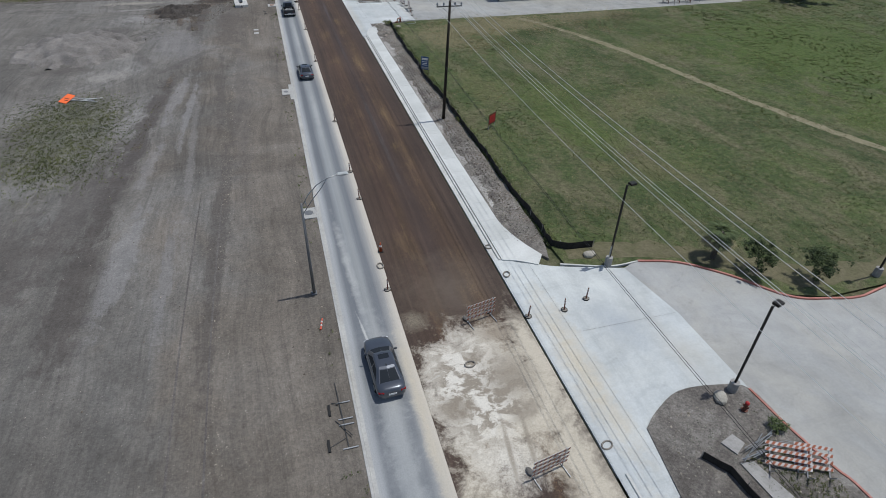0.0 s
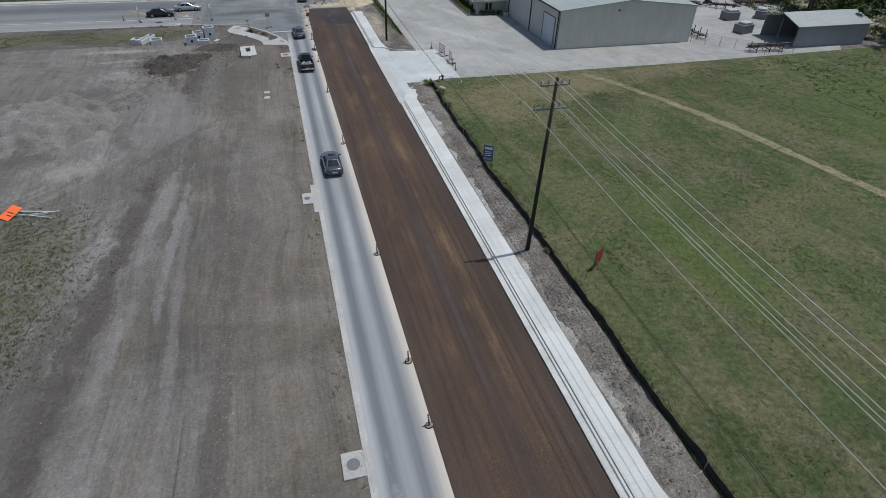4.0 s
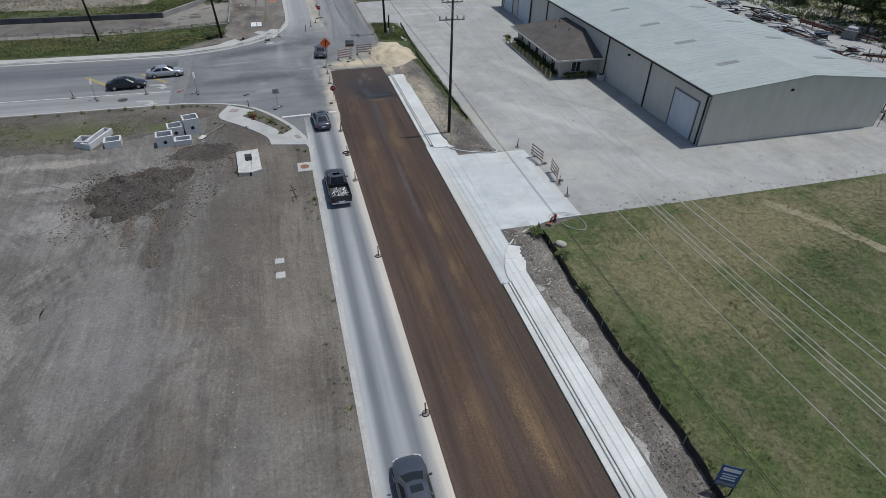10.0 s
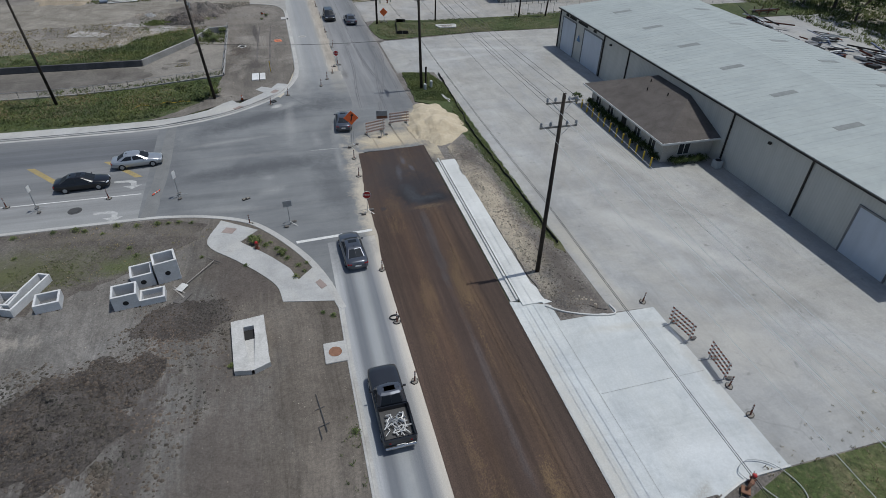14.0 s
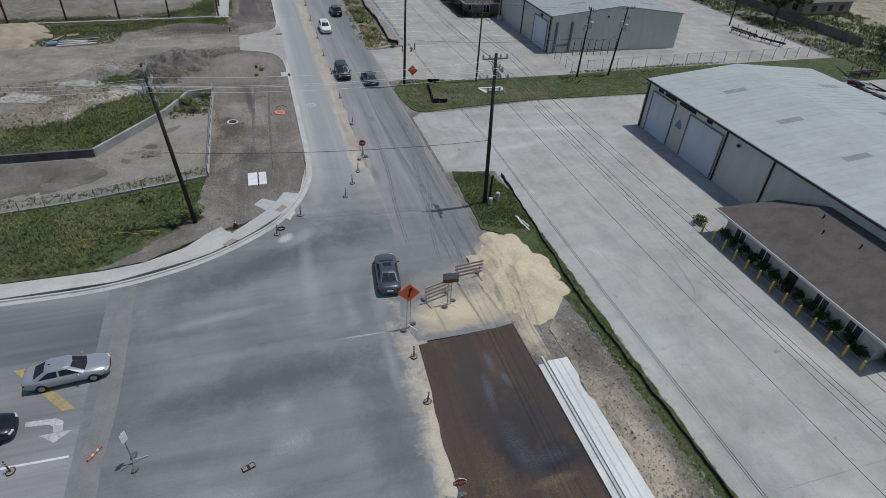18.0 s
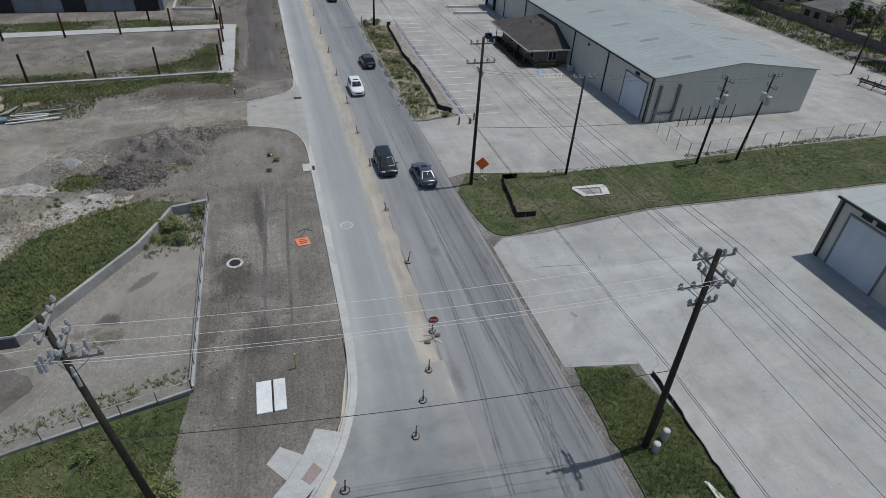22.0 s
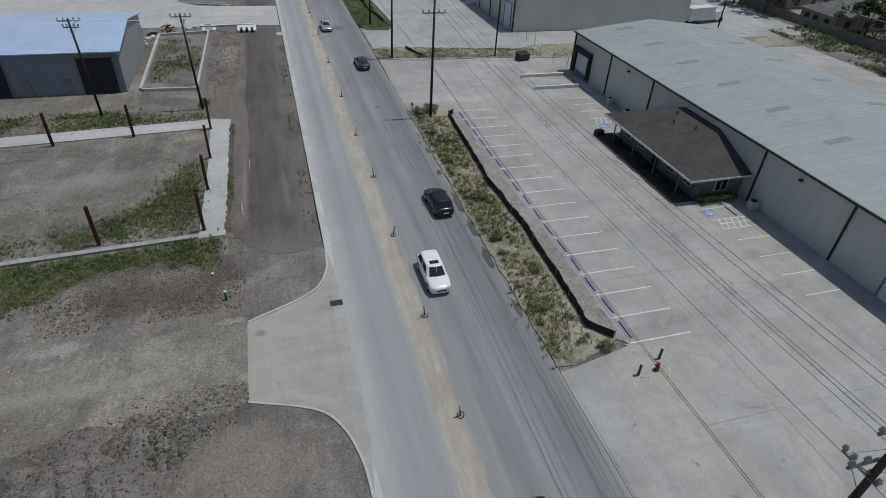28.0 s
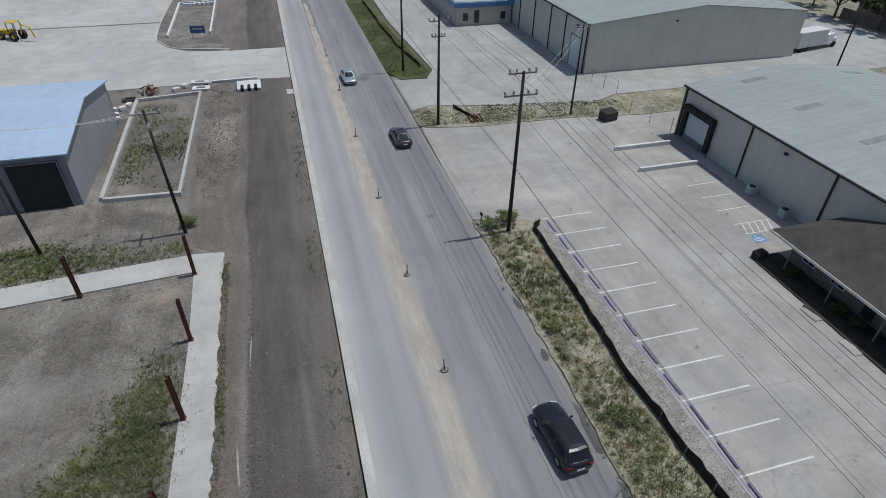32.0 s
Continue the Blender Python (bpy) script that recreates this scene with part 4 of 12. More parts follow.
OLDROAD_OVER = [
    (12.6, 150.2, 6.2, 2.6, 4, SANDY, 0.95, 0.55, 0), (18.0, 152.6, 4.2, 6.6, 0, SANDY, 0.95, 0.4, 0), (13.4, 153.8, 5.0, 2.8, 8, (0.36, 0.33, 0.275), 0.6, 0.8, 0), (11.2, 148.6, 3.6, 0.8, 4, (0.4, 0.33, 0.23), 0.7, 0.6, 0), (14.6, 149.6, 1.9, 1.4, 0, (0.4, 0.345, 0.255), 0.8, 0.5, 0),
    (12.9, 151.6, 0.17, 4.4, 6, (0.13, 0.108, 0.08), 0.85, 0.5, 0.7), (14.7, 151.0, 0.2, 3.4, 8, (0.17, 0.142, 0.1), 0.8, 0.5, 0.7), (15.7, 150.2, 0.12, 2.8, 8, (0.2, 0.165, 0.12), 0.7, 0.5, 0.6), (10.2, 149.2, 0.14, 2.2, 4, (0.22, 0.18, 0.13), 0.7, 0.5, 0.6), (16.2, 148.4, 1.4, 0.7, 0, (0.3, 0.26, 0.2), 0.7, 0.6, 0),
    (15.9, 184.2, 0.3, 0.9, 0, (0.1, 0.1, 0.1), 0.85, 0.5, 0.4), (12.0, 186.5, 0.6, 1.1, 0, (0.12, 0.12, 0.12), 0.8, 0.5, 0.7), (9.7, 172.6, 0.5, 2.2, 0, (0.13, 0.128, 0.124), 0.8, 0.5, 0.3), 
    (13.2, 262, 0.5, 0.5, 0, (0.1, 0.1, 0.1), 0.8, 0.5, 0.3), (13.0, 300.5, 1.3, 1.8, 0, (0.1, 0.1, 0.1), 0.8, 0.5, 0.4), (11.0, 232, 0.7, 9, 2, (0.25, 0.255, 0.258), 0.5, 0.7, 0), (13.4, 205, 0.9, 14, 3, (0.25, 0.255, 0.258), 0.5, 0.7, 0), (10.6, 189, 0.8, 8, 0, (0.27, 0.272, 0.272), 0.6, 0.7, 0)]
# the blue-grey spots past y 136 paint sky sheen onto the tar
BROWN_OVER = [
    (11.2, 21.2, 5.6, 7.4, 0, DUSTY, 0.97, 0.3, 0), (8.0, 6, 2.2, 16, -4, DUSTY, 0.97, 0.35, 0), (14.9, 23.4, 1.4, 5.4, 0, DUSTY, 0.95, 0.5, 0), (14.2, 14.5, 1.9, 8.5, 0, DUSTY, 0.95, 0.5, 0), (10.1, 22.0, 3.6, 5.6, -6, CALI, 0.95, 0.4, 0), (10.4, 16.4, 2.4, 2.6, 0, CALI, 0.7, 0.6, 0.4),
    (10.4, 21.6, 3.6, 5.2, 0, DAMP, 0.95, 0.3, -1), (8.6, 20.4, 1.3, 1.3, 10, DAMP, 0.8, 0.4, 0), (12.4, 22.2, 2.4, 2.6, 10, DAMP, 0.85, 0.5, 0), (13.0, 25.8, 1.6, 0.9, 0, (0.3, 0.255, 0.2), 0.8, 0.5, 0.3), (12.6, 19.3, 1.6, 0.7, 30, DAMP, 0.8, 0.4, 0.3),
    (10.6, 17.2, 0.2, 2.6, -8, DAMP, 0.85, 0.4, 0.8), (11.9, 17.6, 0.2, 2.4, -8, DAMP, 0.85, 0.4, 0.8), (7.9, 28.4, 1.3, 1.3, 0, (0.3, 0.265, 0.2), 0.6, 0.6, 0.8), (11.2, 31, 5, 5.5, 0, (0.15, 0.12, 0.092), 0.5, 0.8, 0), (11.4, 142, 6, 9, 0, (0.044, 0.036, 0.035), 0.94, 0.7, 0),
    (12.3, 139.0, 3.6, 3.6, 0, (0.026, 0.024, 0.027), 0.9, 0.6, 0), (13.4, 136.4, 3.2, 1.8, 0, (0.022, 0.021, 0.025), 0.95, 0.5, 0), (11.6, 137.4, 1.6, 2.1, 8, (0.014, 0.015, 0.018), 0.97, 0.3, 0.5), (13.6, 136.5, 2.2, 1.0, 0, (0.014, 0.015, 0.018), 0.97, 0.3, 0.5), (11.7, 137.6, 1.0, 2.4, 8, (0.085, 0.092, 0.105), 0.4, 0.5, 0.96), (13.4, 136.6, 1.5, 0.7, 0, (0.085, 0.092, 0.105), 0.4, 0.5, 0.96), (11.4, 142.0, 0.4, 2.2, -8, (0.1, 0.107, 0.125), 0.5, 0.6, 0.6), (12.3, 144.4, 0.35, 1.4, 0, (0.1, 0.105, 0.125), 0.7, 0.6, 0.4), (12.9, 142.8, 0.3, 0.9, 10, (0.1, 0.105, 0.125), 0.6, 0.6, 0.4),
    (8.5, 135.4, 0.35, 0.4, 0, (0.03, 0.03, 0.033), 0.8, 0.3, 0.4), (12.9, 135.0, 2.0, 0.4, 4, (0.17, 0.12, 0.07), 0.5, 0.5, 0.9)]
KERBDUSTY = surface("dusty_kerb_concrete", (0.34, 0.335, 0.32), (0.48, 0.475, 0.455), 0.4, 6, 0.22, 0.9, 0, 0.12, 0.01)
KERB = surface("kerb_concrete", (0.43, 0.43, 0.41), (0.60, 0.60, 0.575), 0.4, 6, 0.18, 0.85, 0, 0.12, 0.01)
CASTWORN = surface("worn_precast_concrete", (0.40, 0.395, 0.375), (0.56, 0.555, 0.535), 0.9, 7, 0.25, 0.9, 0, 0.2, 0.02, "object")
CAST = surface("precast_concrete", (0.50, 0.505, 0.50), (0.68, 0.685, 0.68), 0.7, 8, 0.16, 0.8, 0, 0.1, 0.01, "object", 0.08)
BLOCKWALL = surface("retaining_concrete", (0.22, 0.215, 0.205), (0.40, 0.39, 0.375), 0.35, 5, 0.25, 0.9, 0, 0.2, 0.02)
LANE = banded("worn_asphalt_lane", [(0.0, (0.40, 0.405, 0.40)), (0.1, (0.35, 0.362, 0.37)), (0.2, (0.17, 0.182, 0.197)), (0.29, (0.15, 0.161, 0.176)), (0.41, (0.27, 0.283, 0.29)), (0.52, (0.3, 0.312, 0.314)), (0.62, (0.185, 0.197, 0.21)), (0.71, (0.165, 0.176, 0.19)), (0.82, (0.32, 0.317, 0.31)), (0.9, (0.48, 0.452, 0.405)), (1.0, (0.54, 0.495, 0.425))], 2.95, 6.98, 1.2, 0.2, 0.8, 0.015, 0.03, 0.1, 0.18, over=LANE_OVER, ragged=0.7)
BROWN = banded("primed_base_course", [(0.0, (0.086, 0.057, 0.044)), (0.08, (0.074, 0.049, 0.036)), (0.25, (0.079, 0.048, 0.034)), (0.34, (0.089, 0.054, 0.035)), (0.42, (0.071, 0.046, 0.035)), (0.52, (0.069, 0.046, 0.037)), (0.62, (0.080, 0.050, 0.035)), (0.74, (0.093, 0.057, 0.036)), (0.84, (0.075, 0.049, 0.036)), (1.0, (0.066, 0.045, 0.035))], 7.0, 15.45, 2.2, 0.55, 0.75, 0.02, 0.05, 0.07, 0.4, 0.35, fleck=((0.165, 0.108, 0.056), [(0.1, (0, 0, 0)), (0.24, (0.5,) * 3), (0.34, (0.5,) * 3), (0.42, (0, 0, 0)), (0.56, (0, 0, 0)), (0.63, (0.85,) * 3), (0.7, (0.85,) * 3), (0.8, (0, 0, 0)), (1, (0, 0, 0))]), patches=[
    (11.3, 92, 0.28, 11, 0, (0.09, 0.083, 0.087), 0.25), (11.55, 113, 0.34, 9, -1, (0.09, 0.084, 0.089), 0.35), (11.8, 129, 0.5, 7, -2, (0.08, 0.076, 0.082), 0.45), (11.1, 60, 0.3, 15, 0, (0.085, 0.072, 0.07), 0.5)], over=BROWN_OVER, ragged=0.55)
OLDROAD = banded("old_asphalt", [(0.0, (0.26, 0.258, 0.25)), (0.14, (0.24, 0.242, 0.243)), (0.3, (0.2, 0.205, 0.21)), (0.45, (0.24, 0.243, 0.245)), (0.58, (0.21, 0.215, 0.22)), (0.78, (0.175, 0.181, 0.187)), (0.92, (0.21, 0.212, 0.212)), (1.0, (0.26, 0.25, 0.235))], 9.2, 16.8, 2.0, 0.18, 0.85, 0.035, 0.05, 0.09, 0.2, fade=(157, 170, False), over=OLDROAD_OVER)
NEWLANE = banded("new_pavement", [(0.0, (0.36, 0.36, 0.345)), (0.2, (0.32, 0.325, 0.32)), (0.45, (0.255, 0.265, 0.27)), (0.6, (0.29, 0.295, 0.295)), (0.85, (0.275, 0.28, 0.28)), (1.0, (0.35, 0.335, 0.30))], 3.2, 7.8, 0.9, 0.16, 0.85, 0.02, 0.04, 0.08, 0.16, fade=(163, 178, True))
SANDSTRIP = banded("sand_strip", [(0.0, (0.35, 0.338, 0.312)), (0.25, (0.395, 0.36, 0.31)), (0.7, (0.38, 0.34, 0.285)), (1.0, (0.3, 0.288, 0.265))], 7.5, 9.4, 1.5, 0.24, 0.95, 0.12, 0.16, 0.3, 0.25)
CROSSROAD = crossing_material("crossing_asphalt")
CROSSWEST = banded("older_crossing_asphalt", [(0, (0.28, 0.285, 0.282)), (0.22, (0.265, 0.27, 0.27)), (0.38, (0.19, 0.197, 0.202)), (0.52, (0.215, 0.221, 0.225)), (0.68, (0.125, 0.132, 0.142)), (0.84, (0.15, 0.157, 0.165)), (1, (0.24, 0.245, 0.245))], 138.9, 159.2, 0.9, 0.25, 0.85, 0.03, 0.04, 0.1, 0.25, 0.2, 1)
DUST = surface("dusty_edge", (0.42, 0.37, 0.29), (0.54, 0.49, 0.40), 0.4, 6, 0.2, 0.95, 0, 0.2, 0.02)
GRAVEL = surface("gravel", (0.24, 0.225, 0.2), (0.46, 0.435, 0.4), 1.2, 9, 0.7, 0.95, 0, 1.0, 0.08)
REDKERB = surface("red_kerb_paint", (0.36, 0.13, 0.1), (0.52, 0.24, 0.2), 0.8, 8, 0.3, 0.7, 0, 0.1, 0.01)
WHITEPAINT = surface("road_paint", (0.50, 0.50, 0.48), (0.72, 0.72, 0.70), 0.9, 6, 0.3, 0.7, 0, 0.05, 0.01)
WHITEWORN = surface("worn_road_paint", (0.3, 0.305, 0.3), (0.55, 0.55, 0.535), 1.4, 6, 0.35, 0.8, 0, 0.05, 0.01)
YELLOWPALE = surface("bleached_yellow_paint", (0.38, 0.35, 0.24), (0.5, 0.46, 0.3), 1.2, 6, 0.35, 0.8, 0, 0.05, 0.01)
YELLOWPAINT = surface("faded_yellow_paint", (0.27, 0.225, 0.13), (0.40, 0.31, 0.13), 0.9, 6, 0.4, 0.8, 0, 0.05, 0.01)
def cracked_mud(name, joint, dark, light, patches=()):
    """Dried mud broken into small plates, with smoother silt over part of it."""
    m, nt, b, vec = begin(name, 0.95)
    vo = nt.nodes.new("ShaderNodeTexVoronoi")
    vo.inputs["Scale"].default_value = 4.6
    nt.links.new(vec, vo.inputs["Vector"])
    ed = nt.nodes.new("ShaderNodeTexVoronoi")
    ed.feature = "DISTANCE_TO_EDGE"
    ed.inputs["Scale"].default_value = 4.6
    nt.links.new(vec, ed.inputs["Vector"])
    bw = nt.nodes.new("ShaderNodeRGBToBW")
    nt.links.new(vo.outputs["Color"], bw.inputs[0])
    col = ramp(nt, bw.outputs[0], [(0.2, dark), (0.8, light)])
    col = mix(nt, "MIX", ramp(nt, ed.outputs["Distance"], [(0.015, (0.8,) * 3), (0.07, (0, 0, 0))]), col, joint)
    col = patched(nt, vec, col, patches)
    col = mix(nt, "MULTIPLY", 0.7, col, ramp(nt, tex(nt, vec, 0.3, 8, 0.65, 0.5), [(0.3, (0.7,) * 3), (0.65, (1.12,) * 3)]))
    nt.links.new(col, b.inputs["Base Color"])
    relief(nt, b, ed.outputs["Distance"], 0.4, 0.05)
    return m
POND = cracked_mud("cracked_pond_mud", (0.135, 0.123, 0.106), (0.2, 0.186, 0.163), (0.24, 0.225, 0.2), [
    (-10, 188.5, 3.0, 6.0, -20, (0.25, 0.23, 0.2), 0.95), (-12.5, 186, 3, 1.6, 50, (0.245, 0.225, 0.196), 0.9), (-9.2, 192, 2.0, 3.0, 0, (0.215, 0.197, 0.168), 0.8), (-11.5, 187.6, 0.4, 1.6, -40, (0.12, 0.108, 0.092), 0.8),
    (-13.4, 183.3, 1.0, 0.8, 10, (0.085, 0.077, 0.067), 0.9), (-15.2, 182.2, 0.8, 0.6, 0, (0.12, 0.108, 0.094), 0.8), (-14.2, 182.4, 0.7, 0.4, 20, (0.13, 0.118, 0.102), 0.8), (-15.4, 180.3, 0.6, 0.8, 20, (0.1, 0.09, 0.08), 0.8), (-19, 178, 3, 3, 0, (0.15, 0.138, 0.12), 0.7)])

# ---- ground, lots and roads ----
slab("ground", [(-900, -900), (900, -900), (900, 1200), (-900, 1200)], -0.12, 0.5, MEADOW, "dry green and brown meadow ground out to the horizon", "ground")

slab("roadside_soil", [(16.9, 100), (112, 100), (112, 300), (16.9, 300)], 0.03, 0.1, VERGE, "stony soil under the roadside strips", "earth")
slab("roadside_soil", [(-100, 199), (2.6, 199), (2.6, 420), (-100, 420)], -0.02, 0.08, VERGE, "stony soil under the building site", "earth")
SW_CURVE = smooth_line([(-60, 138.7), (-30, 138.5), (-14.7, 138.4), (-10.3, 138.1), (-6.5, 137.1), (-3.3, 135.2), (-0.2, 130.9), (1.6, 127.0), (2.75, 122.5)], 6)
NW_CURVE = smooth_line([(-90, 159.3), (-40, 159.0), (-21.2, 158.8), (-13.6, 159.1), (-7.5, 160.9), (-2.9, 163.8), (-0.3, 166.5), (1.7, 170.4), (2.7, 175.2), (2.85, 185), (2.8, 207)], 6)
DRV_S = smooth_line([(2.8, 207), (2.6, 210), (1.8, 212.6), (0.3, 214.3), (-3.6, 215.8)], 5)
DRV_N = smooth_line([(-3.6, 223.4), (0.9, 225.6), (2.5, 228.0), (2.85, 231.5)], 5)

slab("earth_lot", [(-120, -60), (2.68, -60)] + SW_CURVE[::-1] + [(-120, 138.9)], 0.10, 0.3, LOT, "bare graded grey-brown earth lot with tyre tracks", "earth lot")
slab("crossroad", [(-120, 138.6)] + SW_CURVE + [(2.75, 60), (8.6, 60), (8.6, 147.5), (16.0, 147.5), (17.2, 158), (17.0, 180), (16.8, 200), (16.7, 362), (2.8, 362), (2.85, 231.5)] + DRV_N[::-1] + [(-3.6, 215.8)] + DRV_S[::-1] + NW_CURVE[::-1] + [(-120, 159.3)], 0.0, 0.25, CROSSROAD, "patchy blue-grey asphalt crossing with pale dust", "road")
slab("crossroad_west", [(-120, 138.9), (-30, 138.9), (-13.4, 138.9), (-13.8, 159.0), (-30, 158.9), (-120, 159.2)], 0.005, 0.02, CROSSWEST, "weathered pale grey asphalt of the side road", "road")
slab("lane", [(2.85, -60), (6.98, -60), (6.98, 131.4), (2.85, 131.2)], 0.006, 0.2, LANE, "grey asphalt lane with dark wheel tracks and dusty edges", "road")
slab("old_road", [(7.95, 147.62), (15.5, 147.72), (17.0, 147.4), (17.2, 158), (17.0, 180), (16.85, 200), (16.85, 362), (9.2, 362), (9.2, 162), (8.6, 156), (7.2, 150)], 0.006, 0.02, OLDROAD, "old streaked grey asphalt carriageway with sand at its end", "road")
slab("new_lane", [(2.75, 176), (2.0, 171.2), (0.4, 167.6), (3.2, 162.5), (7.7, 160), (9.25, 162), (9.25, 174), (7.7, 175), (7.7, 362), (2.85, 362), (2.85, 231.5), (-3.6, 223.4), (-3.6, 215.8), (2.8, 207)], 0.006, 0.02, NEWLANE, "smooth pale grey new pavement lane", "road")
strip = rough_line([(7.55, 174), (7.6, 200), (7.5, 240), (7.6, 300), (8.0, 348)], 0.9, 0.13, 3) + rough_line([(8.6, 348), (9.2, 300), (9.35, 240), (9.3, 200), (9.0, 174)], 0.9, 0.16, 4)
slab("sand_strip", strip, 0.02, 0.05, SANDSTRIP, "loose yellow sand strip between the two carriageways", "sand")
slab("base_course", [(6.98, -60), (15.46, -60), (15.46, 147.6)] + rough_line([(15.4, 147.7), (12, 147.5), (7.9, 147.2)], 0.5, 0.06, 8) + rough_line([(7.7, 143), (7.3, 139.5), (7.25, 131), (6.98, 128)], 0.8, 0.05, 9), 0.02, 0.2, BROWN, "dark brown tar-primed road base with caliche fill at its south end", "road")
slab("dust_edge", rough_line([(0.2, 165.5), (2.2, 169.5), (3.4, 175), (3.6, 190)], 0.6, 0.12, 15) + [(2.9, 190), (2.75, 176), (1.4, 170), (-0.4, 166.4)], 0.009, 0.02, DUST, "pale dust in the gutter of the corner", "dust")

# kerbs
UP = [(0.0, -0.15), (0.0, 0.13), (0.02, 0.15), (0.14, 0.15), (0.17, 0.13), (0.20, 0.02), (0.62, 0.012), (0.62, -0.15)]
def kerb(path, profile, label, material=KERB, name="kerb"):
    bm = bmesh.new()
    sweep(bm, path, profile)
    bmesh.ops.recalc_face_normals(bm, faces=bm.faces)
    return tagged(part(name, bm, material, None), label, "kerb", "", "structure")

NARROW = [(0.0, -0.15), (0.0, 0.13), (0.02, 0.15), (0.13, 0.15), (0.16, 0.13), (0.19, 0.02), (0.42, 0.012), (0.42, -0.15)]
LEFTWARD = [(-o, z) for o, z in UP]
kerb([(2.68, -60), (2.68, 60), (2.68, 118), (2.75, 122.5)], NARROW, "dusty concrete kerb and gutter beside the earth lot", KERBDUSTY)
kerb(SW_CURVE, [(-o, z) for o, z in UP], "curved concrete kerb at the corner of the earth lot", KERBDUSTY)
kerb(NW_CURVE, UP, "concrete kerb and gutter round the far corner", KERBDUSTY)
kerb(DRV_S, UP, "concrete kerb curving into the driveway", KERBDUSTY)
kerb(DRV_N, UP, "concrete kerb curving out of the driveway", KERBDUSTY)
kerb([(2.85, 231.5), (2.85, 300), (2.8, 362)], UP, "concrete kerb and gutter beside the haul strip", KERBDUSTY)
kerb([(16.22, 33.5), (16.22, 95.4)], LEFTWARD, "new concrete kerb and gutter beside the brown base")
kerb([(16.22, 120.2), (16.22, 144)], LEFTWARD, "new concrete kerb and gutter beside the brown base")
kerb([(16.22, -60), (16.22, 14)], LEFTWARD, "new concrete kerb and gutter beside the brown base")

slab("verge_turf", rough_line([(-80, 127), (-26, 127.4), (-21, 126.6), (-16, 128.9), (-11.5, 131.4), (-8.6, 133.6), (-7.2, 136.4)], 0.7, 0.4, 44) + [(-10.4, 138.0), (-14.7, 138.3), (-30, 138.4), (-80, 138.6)], 0.108, 0.05, dirt_material("bare_verge_soil", (0.085, 0.074, 0.064), (0.115, 0.102, 0.09), (0.16, 0.146, 0.13), 0, 0.25, 0.9, 1.0, None, (), [
    (-23, 132.4, 10, 4.2, 2, (0.1, 0.108, 0.048), 0.92, 0.7, 0.15), (-13.6, 131.8, 3.4, 1.5, 24, (0.088, 0.108, 0.04), 0.85, 0.7, 0.2), (-45, 133, 18, 4.4, 0, (0.11, 0.118, 0.055), 0.9, 0.7, 0.2), (-17, 136.6, 8, 0.9, -2, (0.15, 0.132, 0.105), 0.6, 0.7, 0.4), (-9.4, 135.8, 2.6, 1.2, -20, (0.16, 0.143, 0.118), 0.6, 0.7, 0.4)]), "bare brown soil with thin turf beside the side road", "turf")
slab("tactile_plate", [(-5.6, 135.4), (-4.7, 135.0), (-5.1, 134.3), (-6.0, 134.7)], 0.166, 0.03, TACTILE, "faded red tactile plate in the corner ramp", "tactile plate")
slab("tactile_plate", [(1.35, 125.9), (1.75, 126.25), (2.2, 125.3), (1.75, 125.0)], 0.166, 0.03, TACTILE, "faded red tactile plate in the corner ramp", "tactile plate")
slab("corner_ramp", smooth_line([(-6.1, 136.7), (-7.1, 133.2), (-4.7, 130.3), (-3.0, 128.3), (-1.6, 126.2), (-1.2, 124.2)], 5) + [(2.62, 123.4), (2.66, 125.6), (1.5, 128.1), (0.1, 126.6)] + smooth_line([(-0.5, 128.2), (-2.2, 130.5), (-4.4, 132.9)], 4) + [(-2.9, 134.4)], 0.148, 0.3, CORNERCON, "pale concrete ramp walk curving round the corner island", "sidewalk")
slab("yard_patch", [(17.2, 171.5), (22.6, 170.6), (22.5, 172), (17.3, 173)], 0.04, 0.1, YARD, "dusty concrete yard edge", "yard")

# sidewalks laid as panels
def walkway(name, x0, x1, y0, y1, pitch, label, z=0.14):
    base = thing(name, label=label, category="sidewalk", kind="structure")
    n = max(1, round((y1 - y0) / pitch))
    d = (y1 - y0) / n
    bm = bmesh.new()
    box(bm, (0, 0, 0), (x1 - x0, d - 0.012, 0.14), bev=0.005)
    first = part("panel", bm, CONCRETE, base)
    first.location = ((x0 + x1) / 2, y0 + d / 2, z - 0.07)
    for i in range(1, n):
        ob = new("panel", first.data)
        ob.parent = base
        ob.location = ((x0 + x1) / 2, y0 + d * (i + 0.5), z - 0.07)
    slab("bed", [(x0 + 0.02, y0), (x1 - 0.02, y0), (x1 - 0.02, y1), (x0 + 0.02, y1)], z - 0.008, 0.2, CONCRETE, parent=base)
    return base
walkway("sidewalk", 16.3, 17.95, 36, 96.4, 3.02, "bright new concrete sidewalk in square panels")
walkway("sidewalk", 16.3, 17.9, 119.5, 143.5, 3.0, "bright new concrete sidewalk in square panels")
walkway("sidewalk", 16.3, 17.95, -60, 12, 3.0, "bright new concrete sidewalk in square panels")
slab("sidewalk_flare", smooth_line([(16.3, 33.4), (17.6, 32.9), (18.9, 32.1)], 4) + smooth_line([(19.7, 33.25), (18.75, 35.4), (18.1, 37.7), (17.95, 39)], 4) + [(17.95, 36), (16.3, 36)], 0.14, 0.2, CONCRETE, "flared new concrete sidewalk end", "sidewalk")
slab("sidewalk_flare", [(17.9, 121.9), (17.9, 119.3), (18.7, 119.4), (18.3, 120.9)], 0.09, 0.2, CONCRETE, "flared new concrete sidewalk end", "sidewalk")
